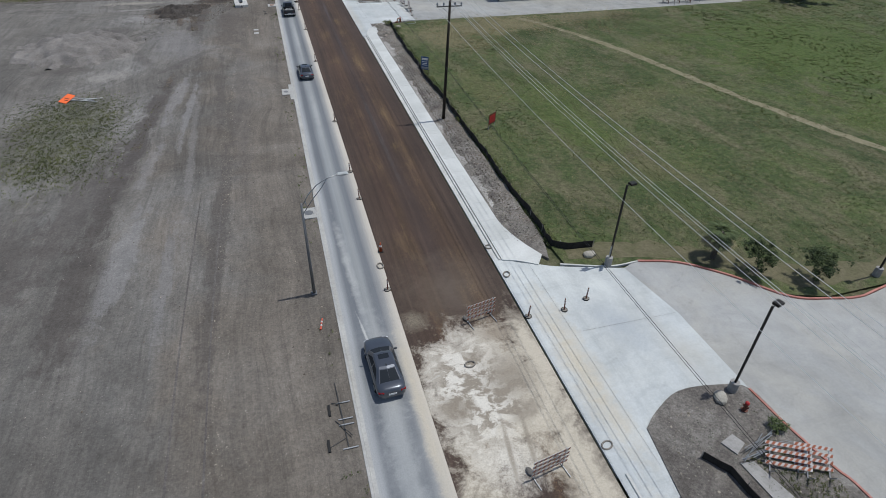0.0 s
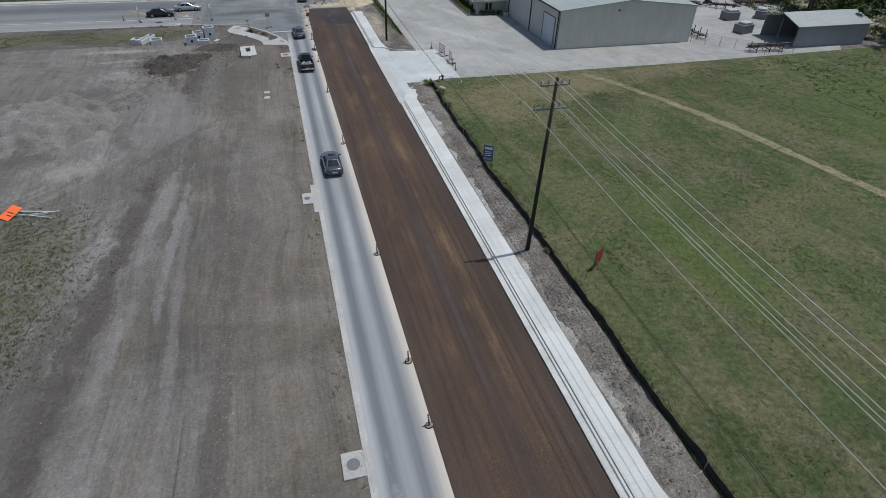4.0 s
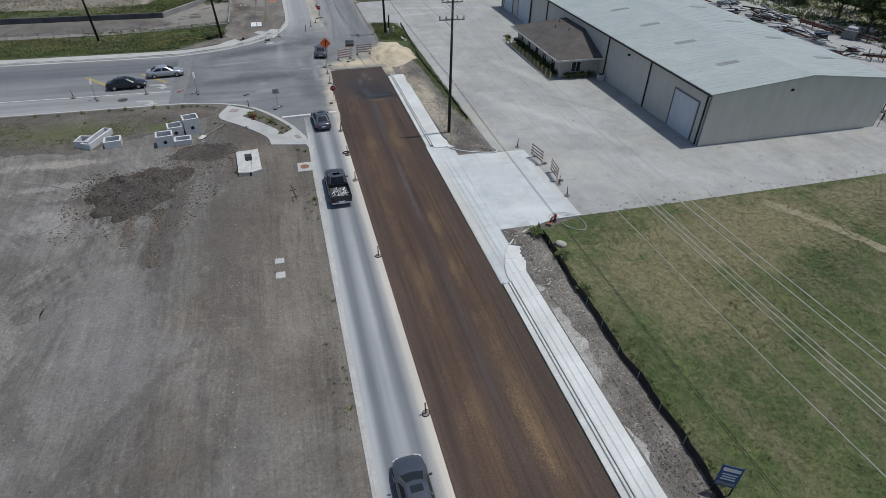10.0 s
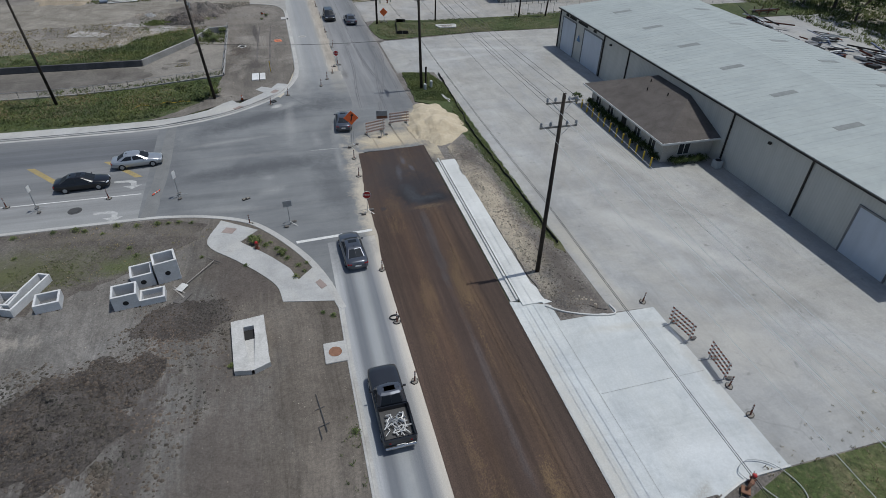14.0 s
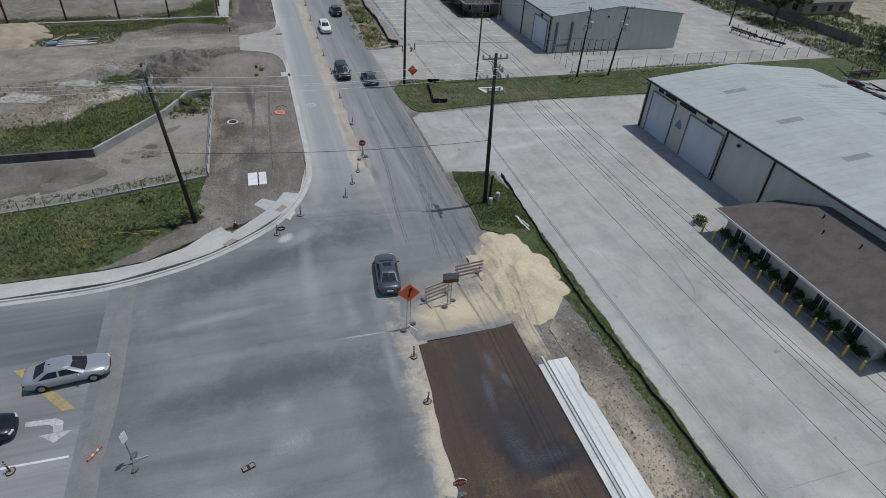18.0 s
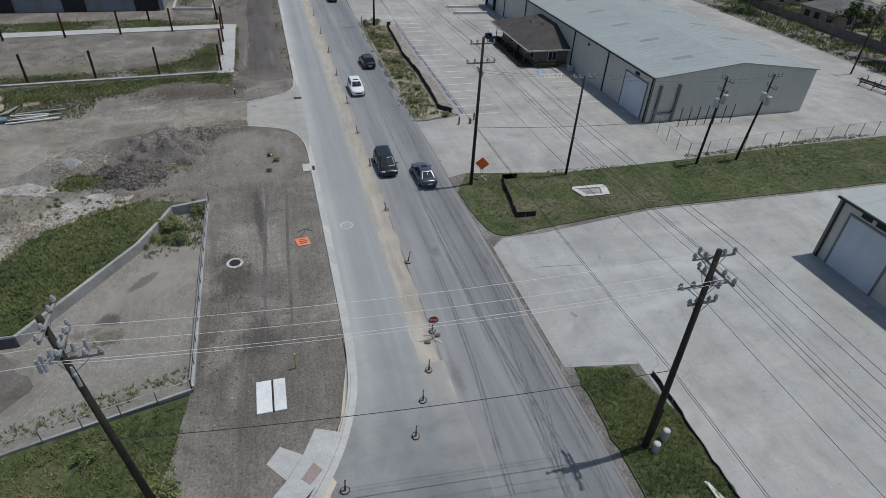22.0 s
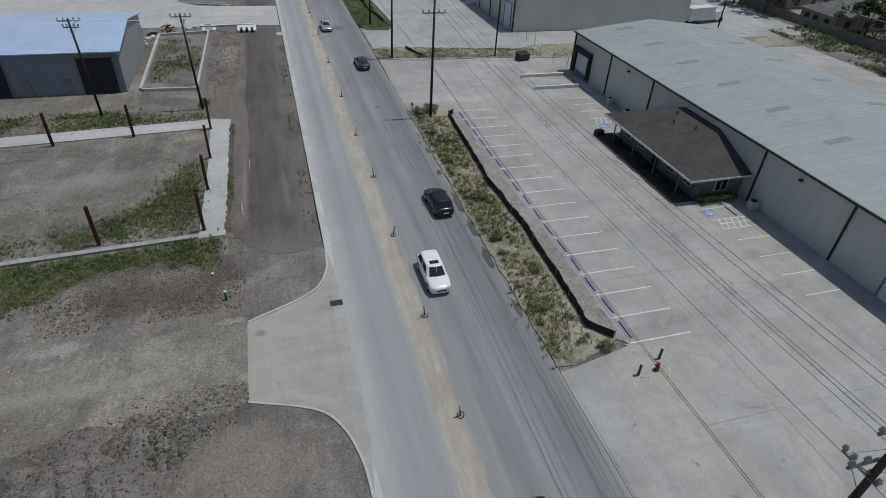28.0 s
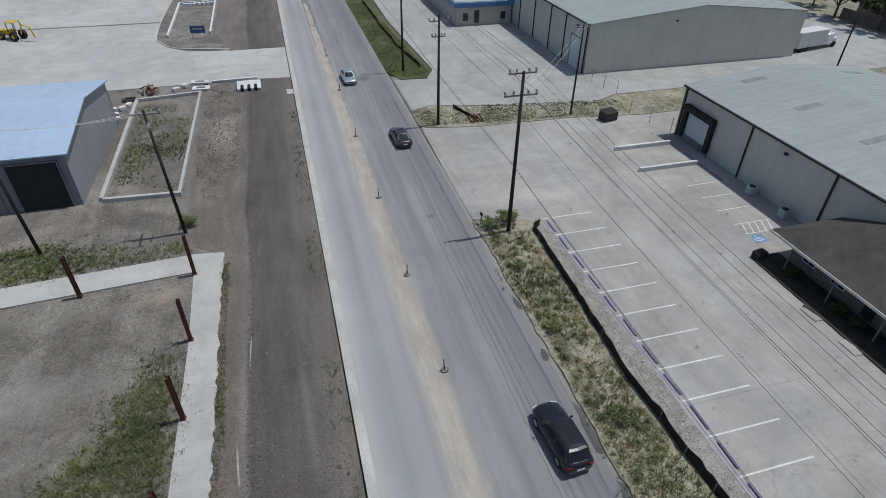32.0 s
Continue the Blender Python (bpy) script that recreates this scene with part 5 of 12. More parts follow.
kerb(smooth_line([(18.0, 119.1), (19.2, 118.1), (21.1, 117.3), (22.7, 117.05), (22.75, 118.0)], 4), [(0.0, -0.1), (0.0, 0.16), (0.02, 0.18), (0.11, 0.18), (0.13, 0.16), (0.13, -0.1)], "thin concrete kerb round the soil island tip")
slab("sidewalk_flare", [(16.3, 96.4), (17.95, 96.4), (18.5, 97.8), (16.85, 98.3)], 0.14, 0.2, CONCRETE, "flared new concrete sidewalk panel", "sidewalk")
slab("sidewalk_flare", [(16.86, 98.32), (18.51, 97.82), (19.2, 99.4), (17.8, 100.1)], 0.14, 0.2, CONCRETE, "flared new concrete sidewalk end", "sidewalk")

# driveway to the south parking lot
slab("driveway", [(15.6, 12.0), (18.2, 12.1)] + smooth_line([(18.8, 16.3), (20, 17.2), (22.2, 18.2), (24.9, 18.0), (26.7, 17.2)], 4) + [(26.5, 24.4)] + smooth_line([(25.4, 30.1), (24.3, 30.4), (20.3, 31.6), (19.0, 32.2), (17.6, 32.8), (15.6, 34)], 3), 0.05, 0.25, DRIVECON, "bright new concrete driveway in large panels", "driveway")
slab("parking_lot_south", [(26.7, 17.2), (27, 14.1), (27.5, 11.3), (27.9, 9.4), (29, -60), (140, -60), (140, 27), (60, 25.5)] + smooth_line([(44.1, 22.9), (41, 22.4), (38.6, 22.8), (35.7, 23.8), (32.9, 27.1), (30, 29.5), (26.9, 30.5), (25.4, 30.1)], 4) + [(26.5, 24.4)], 0.045, 0.25, YARD2, "grey concrete parking lot of the south site", "parking lot")
slab("earth_island", [(18.2, -60), (18.2, 12.1)] + smooth_line([(18.8, 16.3), (20, 17.2), (22.2, 18.2), (24.9, 18.0), (26.7, 17.2), (27, 14.1), (27.5, 11.3), (27.9, 9.4)], 4) + [(29, -60)], 0.11, 0.25, VERGE, "dark stony earth island beside the driveway", "earth")
kerb(smooth_line([(60, 25.5), (44.1, 22.9), (41, 22.4), (38.6, 22.8), (35.7, 23.8), (32.9, 27.1), (30, 29.5), (26.9, 30.5)], 5), [(0.0, -0.05), (0.0, 0.16), (0.02, 0.18), (0.15, 0.18), (0.17, 0.16), (0.17, -0.05)], "red painted concrete kerb of the parking lot", REDKERB)
kerb(smooth_line([(26.7, 17.2), (27, 14.1), (27.5, 11.3), (27.9, 9.4), (28.4, 0)], 5), [(0.0, -0.05), (0.0, 0.16), (0.02, 0.18), (0.13, 0.18), (0.15, 0.16), (0.15, -0.05)], "faded red painted kerb of the earth island", REDKERB)
kerb(smooth_line([(26.9, 30.5), (24.3, 30.5), (20.6, 31.7)], 5), [(0.0, -0.05), (0.0, 0.1), (0.02, 0.12), (0.13, 0.12), (0.15, 0.1), (0.15, -0.05)], "pale concrete kerb at the driveway")

# green field with its bare strips
slab("field", [(20.9, 34), (21.0, 60), (20.9, 95), (21.4, 101.5), (25.9, 102.9), (60, 102.9), (80, 103.5), (160, 106), (160, 28), (60, 25.9), (44.1, 23.2), (38.6, 23.1), (35.7, 24.1), (32.9, 27.4), (30, 29.8), (26.9, 30.55), (24.3, 30.55), (21.0, 31.62)], 0.10, 0.3, FIELD, "mown green field with dry brown patches", "grass field")
slab("sidewalk_end", [(15.45, 143.4), (18.2, 143.4), (18.4, 148), (15.45, 148)], 0.02, 0.2, SOILISLE, "sandy soil at the end of the sidewalk", "earth")
slab("verge", [(17.95, 36)] + rough_line([(20.1, 32.6), (20.8, 36), (20.95, 60), (20.95, 95), (21.2, 102.5)], 1.2, 0.1, 21) + [(20.5, 102.2), (19.3, 101.5), (18.5, 100.9), (18.0, 100.2), (19.2, 99.2), (17.95, 96.5)], 0.115, 0.3, VERGE, "stony grey soil strip between sidewalk and silt fence", "earth")
for k, (y0, y1, wd) in enumerate(((41, 47, 0.7), (49, 53, 0.9), (57, 60, 0.6), (66, 74, 0.8), (78, 81, 0.5), (84, 92, 1.0), (93.5, 96, 0.8))):
    slab("limestone_spill", rough_line([(18.05, y0), (18.05 + wd * 0.5, y0 + 0.3), (18.05 + wd, (y0 + y1) / 2), (18.05 + wd * 0.6, y1 - 0.4), (18.05, y1)], 0.3, 0.16, 70 + k), 0.128, 0.05, LIMESTONE, "pale crushed limestone spilled beside the sidewalk", "rubble")
slab("dirt_path", rough_line([(44.2, 101.2), (46.4, 97.5), (50.0, 90), (53.6, 80), (56.4, 68), (59.2, 57), (62.6, 46.5), (67, 35), (71, 26)], 1.0, 0.22, 22) + rough_line([(72.3, 26), (68.3, 35), (63.9, 46.8), (60.4, 57.4), (57.7, 68.4), (54.9, 80.4), (51.2, 90.4), (47.5, 98), (45.2, 101.6)], 1.0, 0.22, 23), 0.106, 0.05, surface("dry_path", (0.19, 0.17, 0.1), (0.28, 0.252, 0.17), 0.6, 5, 0.4, 0.95, 0, 0.3, 0.03), "faint dry footpath worn through the field", "path")
slab("bare_strip", rough_line([(21.5, 32), (26, 31.2), (30, 30.2), (34, 27.2), (38, 24.2), (46, 24.0), (60, 26.6)], 1.0, 0.2, 24) + rough_line([(60, 28.5), (46, 26), (40, 26.5), (36, 29), (30, 32.6), (22, 34.4)], 1.0, 0.4, 25), 0.108, 0.05, surface("thin_turf", (0.10, 0.10, 0.05), (0.165, 0.145, 0.09), 0.7, 5, 0.4, 0.95, 0, 0.4, 0.04), "thin dry turf along the parking lot kerb", "turf")

# warehouse yards on the east side
CURVE_B = smooth_line([(17.8, 100.1), (18.1, 100.4), (18.5, 100.8), (19.3, 101.4), (20.5, 102.1), (21.8, 102.6), (23.5, 103.0), (26.2, 103.05)], 4)
slab("driveway", [(15.46, 95.42), (16.2, 95.42), (16.28, 96.6), (16.8, 98.4), (17.7, 100.05)] + CURVE_B + [(26.0, 117.0), (22.3, 117.1), (18.2, 119.2), (15.46, 120.2)], 0.05, 0.25, DRIVECON, "bright new concrete driveway to the warehouse yard", "driveway")
kerb(smooth_line([(16.2, 95.4), (16.28, 96.6), (16.8, 98.4), (17.75, 100.1)], 4), [(0.0, -0.1), (0.0, 0.14), (0.02, 0.152), (0.08, 0.152), (0.1, 0.14), (0.1, -0.1)], "thin concrete kerb at the end of the sidewalk")
kerb(CURVE_B, [(0.0, -0.1), (0.0, 0.16), (0.02, 0.18), (0.11, 0.18), (0.13, 0.16), (0.13, -0.1)], "thin concrete kerb round the driveway corner")
slab("yard", [(26.0, 103.0), (60, 103), (96, 103.6), (110, 120), (110, 188), (60, 188.3), (35, 188.8), (22.6, 187.2), (18.6, 187.2), (17.2, 186), (17.2, 172), (22.6, 170.8), (22.6, 126), (22.7, 117.2), (26.0, 117.0)], 0.045, 0.25, YARD, "pale dusty concrete yard round the warehouse", "yard")
slab("soil_island", rough_line([(17.95, 146.5), (17.95, 130), (18.2, 119.8), (22.4, 117.6), (22.3, 126), (21.6, 140), (21.0, 150)], 0.6, 0.12, 31), 0.12, 0.3, SOILISLE, "sandy rubble and dark soil beside the sidewalk", "earth")
slab("ditch_grass", rough_line([(20.6, 150), (21.3, 140), (21.6, 126), (22.5, 125), (22.6, 150), (22.8, 166), (21.6, 170.6), (17.8, 171.2), (17.5, 164), (17.4, 160.2), (20, 158)], 0.7, 0.15, 32), 0.13, 0.3, LUSH, "green roadside grass round the power pole", "grass")
slab("green_strip", smooth_line([(17.0, 196), (17.3, 190.5), (18.6, 187.6), (22.6, 187.9)], 4) + [(35, 189.2), (60, 188.7), (110, 188.4), (110, 199.5), (60, 198.8), (46, 198), (30, 197.7), (22, 199.0), (19.0, 199.6)], 0.10, 0.3, LUSH, "mown green strip between two concrete yards", "grass")
slab("parking_lot_north", [(16.8, 199), (19.0, 199.7), (22, 199.1), (30, 197.8), (46, 198.1), (60, 198.9), (100, 199.5), (100, 280), (46, 280), (35, 280.2), (24.2, 280.2), (17.2, 281.8), (16.85, 270), (16.8, 260.4), (22.6, 258.9), (23.0, 230), (22.9, 214.8), (18.4, 213.8), (16.85, 213.6)], 0.045, 0.25, PARK, "weathered concrete parking lot before the warehouse", "parking lot")
slab("scrub_strip", rough_line([(16.75, 214), (16.8, 230), (16.8, 250), (16.7, 260)], 0.8, 0.15, 33) + [(22.4, 259), (21.4, 255), (20.9, 240), (21.2, 230), (20.8, 218), (22.4, 215.6), (18.4, 213.9)], 0.10, 0.3, SCRUB, "scrubby dry grass strip beside the road", "grass")
slab("gravel_strip", [(20.8, 218), (21.2, 230), (20.9, 240), (21.4, 255), (22.6, 258.8), (23.1, 257.6), (22.9, 230), (22.9, 215), (22.0, 215.8)], 0.09, 0.3, GRAVEL, "grey gravel strip behind the silt fence", "gravel")
slab("green_strip", smooth_line([(17.1, 285.3), (16.9, 282.6), (18, 281.2), (24, 280.1)], 4) + [(36, 279.9), (46, 278.6), (100, 279.5), (100, 286), (46, 285.6), (40, 283), (25, 286.6), (19.7, 287.7)], 0.10, 0.3, SCRUB, "mown grass strip with bare patches", "grass")
slab("yard_north", [(17.2, 287), (19.7, 288), (25, 287), (40, 283.3), (46, 286), (110, 286.4), (110, 420), (24, 420), (22.5, 330), (23.8, 302), (22.0, 298.0), (17.2, 298.4)], 0.045, 0.25, YARD, "pale concrete yard of the northern warehouse", "yard")
slab("green_strip", [(16.8, 302), (18.2, 298.4), (22, 298.1), (23.7, 301.4), (21.2, 315), (20.6, 350), (20.6, 400), (16.9, 400)], 0.10, 0.3, LUSH, "green roadside strip with a ditch", "grass")
slab("far_field", [(96, 103.6), (160, 106), (160, 420), (110, 420), (100, 286)], -0.02, 0.1, SCRUB, "rough scrub behind the warehouse yards", "grass")

slab("patch_strip", rough_line([(-12.9, 159.0), (-11.9, 158.8), (-11.6, 148), (-11.9, 139.0), (-13.2, 139.0), (-12.9, 148)], 1.0, 0.05, 61), 0.0085, 0.006, surface("filled_trench", (0.15, 0.155, 0.155), (0.215, 0.22, 0.217), 0.5, 9, 0.25, 0.9), "grey filled trench across the side road", "road patch")
# north-west corner, pond, driveways and building sites
slab("corner_walk", [(-90, 159.45), (-40, 159.15), (-21.2, 158.95), (-13.6, 159.25), (-8.2, 160.85), (-6.6, 161.5), (-4.2, 163.1), (-5.0, 164.5), (-7.0, 164.4), (-8.6, 162.75), (-11.7, 161.3), (-14.7, 160.85), (-21, 160.75), (-90, 161.3)], 0.145, 0.2, CORNERCON, "bright concrete sidewalk along the side road", "sidewalk")
for pts in ([(-6.95, 164.5), (-5.75, 165.4), (-4.9, 164.05), (-5.5, 162.3), (-6.2, 163.0)], [(-2.8, 168.6), (-2.0, 169.6), (-0.75, 168.75), (-1.75, 167.3)], [(-0.7, 168.8), (0.1, 170.4), (1.5, 169.8), (0.6, 167.8), (-0.1, 166.7), (-1.72, 167.3)], [(-4.9, 164.05), (-1.72, 167.3), (-0.1, 166.7), (-2.8, 164.1), (-4.3, 162.9)]):
    slab("ramp_panel", pts, 0.15, 0.15, CORNERCON, "pale concrete corner ramp panel", "sidewalk")
for pts in ([(-0.2, 168.1), (0.25, 167.5), (-0.5, 166.75), (-0.95, 167.2)], [(-4.8, 163.3), (-4.35, 162.95), (-5.2, 162.15), (-5.6, 162.5)]):
    slab("tactile_plate", pts, 0.175, 0.03, TACTILE, "faded red tactile plate in the corner ramp", "tactile plate")
slab("corner_earth", [(-8.4, 163.4), (-7.0, 164.4), (-2.2, 166.2), (-0.3, 167.0), (1.65, 170.6), (2.66, 175.4), (2.8, 185), (2.76, 207)] + [(x - 0.04, y - 0.02) for x, y in DRV_S[1:]] + [(-9, 217), (-24, 214), (-24, 203), (-7.2, 198.5), (-7.2, 175.2), (-8.0, 170), (-9, 166)], 0.10, 0.3, CORNERSOIL, "grey-brown worked earth strip behind the kerb", "earth")
slab("haul_strip", [(2.72, 234.2), (2.8, 262), (2.74, 303), (-1.8, 303.4), (-9.2, 300), (-9.2, 271.5), (-7.6, 262), (-5.2, 260.4), (-5.2, 236.4)] + rough_line([(-4.6, 234.6), (-3.4, 233.0), (-1.8, 231.6), (0.4, 231.2), (2.0, 232.0), (2.7, 233.8)], 0.5, 0.3, 62), 0.10, 0.3, ROADBED, "dark compacted haul strip of bare earth", "earth")
slab("haul_strip", [(2.74, 318), (2.74, 420), (-9, 420), (-9, 330), (-6, 318)], 0.10, 0.3, ROADBED, "dark compacted haul strip of bare earth", "earth")
slab("driveway", [(-3.6, 215.9), (-3.6, 223.3)] + DRV_N + [(2.95, 231.5), (3.3, 228), (3.3, 211), (2.9, 207)] + DRV_S, 0.02, 0.2, stained("driveway_concrete", (0.26, 0.254, 0.238), (0.345, 0.338, 0.318), 0, 0.4, 0.4, 0.2, 0.1, 0.6, [(-2.4, 219.6, 1.6, 4.2, 0, (0.36, 0.34, 0.3), 0.7, 0.8, 0.2), (-2.7, 222.0, 0.5, 0.4, 0, (0.17, 0.17, 0.168), 0.8, 0.5, 0), (0.2, 215.4, 2.6, 0.5, -30, (0.37, 0.35, 0.31), 0.7, 0.7, 0)]), "grey concrete driveway apron with flared sides", "driveway")
PALEROAD = dirt_material("packed_pale_earth", (0.155, 0.14, 0.116), (0.225, 0.206, 0.173), (0.305, 0.282, 0.243), 0.2, 0.22, 0.9, 1.0, None, (), [(-15, 219.2, 8, 0.9, 2, (0.32, 0.298, 0.26), 0.6, 0.8, 0), (-27, 214, 6, 3.4, 20, (0.27, 0.248, 0.21), 0.6, 0.8, 0), (-24, 218.6, 7, 0.35, 4, (0.15, 0.134, 0.112), 0.6, 0.6, 0.4), (-28, 208.6, 6, 0.5, -12, (0.15, 0.134, 0.112), 0.5, 0.6, 0.4)])
SITESOIL = dirt_material("stony_site_soil", (0.14, 0.126, 0.105), (0.2, 0.182, 0.153), (0.28, 0.26, 0.225), 0, 0.25, 1.0)
slab("dirt_road", [(-3.58, 215.9), (-3.58, 223.3)] + rough_line([(-5, 223.2), (-8, 223.6), (-16, 221.4), (-25, 220.7), (-31, 220.4), (-36, 221), (-60, 224), (-60, 203), (-31, 204.6), (-26, 206.2), (-23.6, 210), (-21.6, 213.6), (-17.8, 214.8), (-13, 215.6), (-9, 215.8), (-5, 215.2)], 0.5, 0.2, 41), 0.118, 0.2, PALEROAD, "pale packed dirt road into the site", "dirt road")
slab("site_earth", [(-120, 262.5), (-120, 198), (-24, 198), (-24, 214), (-18, 216.4), (-9, 217), (-3.65, 217), (-3.65, 223.5)] + [(x - 0.05, y + 0.03) for x, y in DRV_N[1:]] + [(2.7, 236), (-5.2, 236.5), (-5.2, 262.5)], 0.09, 0.3, CORNERSOIL, "weedy stony earth of the building site", "earth")
slab("grass_verge", [(-120, 161.5), (-24.6, 160.9), (-14.7, 161.0), (-11.7, 161.5), (-9.0, 163.0), (-7.0, 165.0), (-7.4, 168), (-7.2, 174.8), (-19, 172.2), (-25, 171.4), (-120, 170)], 0.10, 0.3, LUSH, "lush green verge beside the side road", "grass")
slab("pond_bank", [(-120, 182), (-18.6, 182), (-12.4, 191.8), (-10.9, 195.4), (-10.2, 197.1), (-7.4, 197.8), (-7.4, 199.6)] + rough_line([(-11, 200.1), (-13.9, 199.8), (-19.9, 197.2), (-22.2, 193.7), (-26, 190.5), (-60, 189)], 0.7, 0.35, 43) + [(-120, 190)], 0.104, 0.3, LUSH, "green bank above the pond wall", "grass")
slab("site_soil", [(-120, 188), (-26, 189), (-12, 196), (-7.4, 198.5), (-7.2, 200.5), (-24, 205), (-24, 214), (-60, 207), (-120, 202)], 0.092, 0.3, SITESOIL, "pale stony soil with weeds above the pond bank", "earth")
for k, pts in enumerate(([(-22.1, 197.6), (-20.6, 200.6), (-18, 202.2), (-15.9, 201.8), (-14.2, 201.1), (-14.8, 199.9), (-17, 198.9), (-20.0, 197.3)], [(-24.1, 192.8), (-23.6, 196.7), (-22.4, 194.8), (-23.2, 191.6)], [(-28, 204.5), (-22, 202.5), (-20.5, 203.5), (-24, 205.5)], [(-33, 199), (-27, 197.5), (-26, 199.5), (-31, 202)])):
    slab("limestone_spill", rough_line(pts + pts[:1], 0.35, 0.25, 80 + k)[:-1], 0.122, 0.05, LIMESTONE, "pale limestone rubble in the weeds", "rubble")
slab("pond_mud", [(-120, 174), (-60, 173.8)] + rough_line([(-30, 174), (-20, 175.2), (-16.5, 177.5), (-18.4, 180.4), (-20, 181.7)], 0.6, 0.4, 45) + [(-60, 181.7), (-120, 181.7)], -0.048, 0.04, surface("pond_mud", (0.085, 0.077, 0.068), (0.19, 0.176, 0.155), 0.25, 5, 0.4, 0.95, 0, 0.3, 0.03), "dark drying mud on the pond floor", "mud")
slab("bare_edge", rough_line([(-8.0, 163.7), (-11.7, 161.5), (-15.5, 161.0), (-12.4, 162.9), (-9.6, 165.8), (-7.5, 168.2), (-7.0, 165)], 0.4, 0.12, 47)[:-1], 0.124, 0.05, CORNERSOIL, "bare soil between grass and sidewalk", "earth")
slab("pond_floor", [(-120, 170.1), (-25, 171.5), (-19, 172.4), (-7.0, 175.4), (-7.2, 197.6), (-10.4, 196.8), (-12.4, 191.6), (-18.6, 181.9), (-120, 181.9)], -0.06, 0.06, POND, "cracked pale floor of an empty detention pond", "pond floor")
slab("site_yard", [(-120, 303.2), (-1.8, 303.4), (2.74, 303.2), (2.74, 318), (-6, 318.2), (-12.5, 319)] + smooth_line([(-15.2, 321.5), (-17.3, 324.9), (-18.3, 328.1), (-18.7, 334)], 4) + [(-18.7, 337.8), (-120, 338.3)], 0.07, 0.3, CORNERCON, "bright new concrete yard of the building site", "yard")
slab("site_yard", [(-120, 338.9), (-18.8, 338.6), (-18.4, 356), (-17.4, 420), (-120, 420)], 0.07, 0.3, CORNERCON, "bright new concrete yard of the building site", "yard")
slab("site_earth", [(-120, 262.5), (-7.6, 262.5), (-9.2, 271.5), (-9.2, 303.2), (-120, 303.2)], 0.085, 0.3, CORNERSOIL, "stony brown earth round the new metal building", "earth")
slab("joint_band", [(-120, 337.9), (-18.4, 337.5), (-18.4, 338.9), (-120, 339.2)], 0.05, 0.2, VERGE, "open soil joint between two yard slabs", "earth")
slab("site_earth", [(-9, 330), (-6, 318.2), (-11.6, 319.8), (-15.2, 321.3), (-17.3, 324.7), (-18.3, 328.1), (-18.7, 339.8), (-18.4, 356.3), (-17.4, 420), (-9, 420)], 0.085, 0.3, VERGE, "stony earth beside the site yard", "earth")
kerb(smooth_line([(-6, 318.6), (-11.6, 319.9), (-15.2, 321.4), (-17.3, 324.8), (-18.3, 328.1), (-18.7, 339.8), (-18.4, 356.3)], 5), [(0.0, -0.05), (0.0, 0.2), (0.02, 0.22), (0.13, 0.22), (0.15, 0.2), (0.15, -0.05)], "pale concrete kerb round the site island")

# ---- materials of the things ----
POLEWOOD = surface("creosoted_wood", (0.018, 0.014, 0.011), (0.05, 0.04, 0.032), 0.8, 12, 0.5, 0.85, 0, 0.4, 0.02, "object")
GREYWOOD = surface("weathered_timber", (0.22, 0.20, 0.18), (0.36, 0.34, 0.31), 0.8, 12, 0.4, 0.9, 0, 0.3, 0.02, "object")
GALV = plain("galvanised_steel", (0.42, 0.43, 0.44), 0.45, 0.6)
DARKMETAL = plain("dark_bronze_paint", (0.03, 0.028, 0.026), 0.5, 0.3)
GREYSTEEL = plain("grey_painted_steel", (0.20, 0.205, 0.21), 0.5, 0.3)
PORCELAIN = plain("grey_porcelain", (0.34, 0.35, 0.36), 0.25)
CANGREY = plain("transformer_grey", (0.48, 0.50, 0.50), 0.45)
# same wires in two tones: sun glint painted pale, shade painted dark
WIRE = plain("aluminium_wire", (0.7, 0.71, 0.71), 0.45, 0.1)
SHADEDWIRE = plain("shaded_wire", (0.1, 0.1, 0.1), 0.6, 0.2)
CABLE = plain("black_cable", (0.03, 0.03, 0.03), 0.6)
ORANGE = plain("faded_orange_plastic", (0.42, 0.085, 0.03), 0.6, 0, 0.4)
DUSTYBASE = plain("dusty_rubber", (0.3, 0.275, 0.24), 0.95, 0, 0.4)
RUSTED = plain("dusty_red_brown_plastic", (0.2, 0.075, 0.052), 0.7, 0, 0.5)
SIGNORANGE = plain("orange_sheeting", (0.92, 0.17, 0.05), 0.6, 0, 0.08)
SIGNRED = plain("red_sheeting", (0.40, 0.03, 0.03), 0.45, 0, 0.2)
SIGNWHITE = plain("white_sheeting", (0.72, 0.72, 0.70), 0.45, 0, 0.15)
SIGNBLUE = plain("blue_board", (0.06, 0.11, 0.24), 0.5, 0, 0.2)
SIGNGREY = plain("bare_sign_back", (0.34, 0.36, 0.38), 0.4, 0.5)
SIGNBROWN = plain("brown_board", (0.17, 0.075, 0.045), 0.6, 0, 0.3)
BARWHITE = plain("dusty_white_board", (0.60, 0.57, 0.55), 0.6, 0, 0.3)
BARSTRIPE = plain("dull_orange_stripe", (0.40, 0.13, 0.07), 0.6, 0, 0.35)
BLACKFABRIC = surface("black_geotextile", (0.014, 0.0135, 0.013), (0.042, 0.039, 0.036), 1.5, 12, 0.4, 0.85, 0, 0.5, 0.03)
RUBBER = plain("black_rubber", (0.025, 0.025, 0.025), 0.8)
SANDBAG = plain("grey_sandbag", (0.16, 0.15, 0.14), 0.95, 0, 0.4)
YELLOW = plain("safety_yellow", (0.60, 0.42, 0.05), 0.5, 0, 0.3)
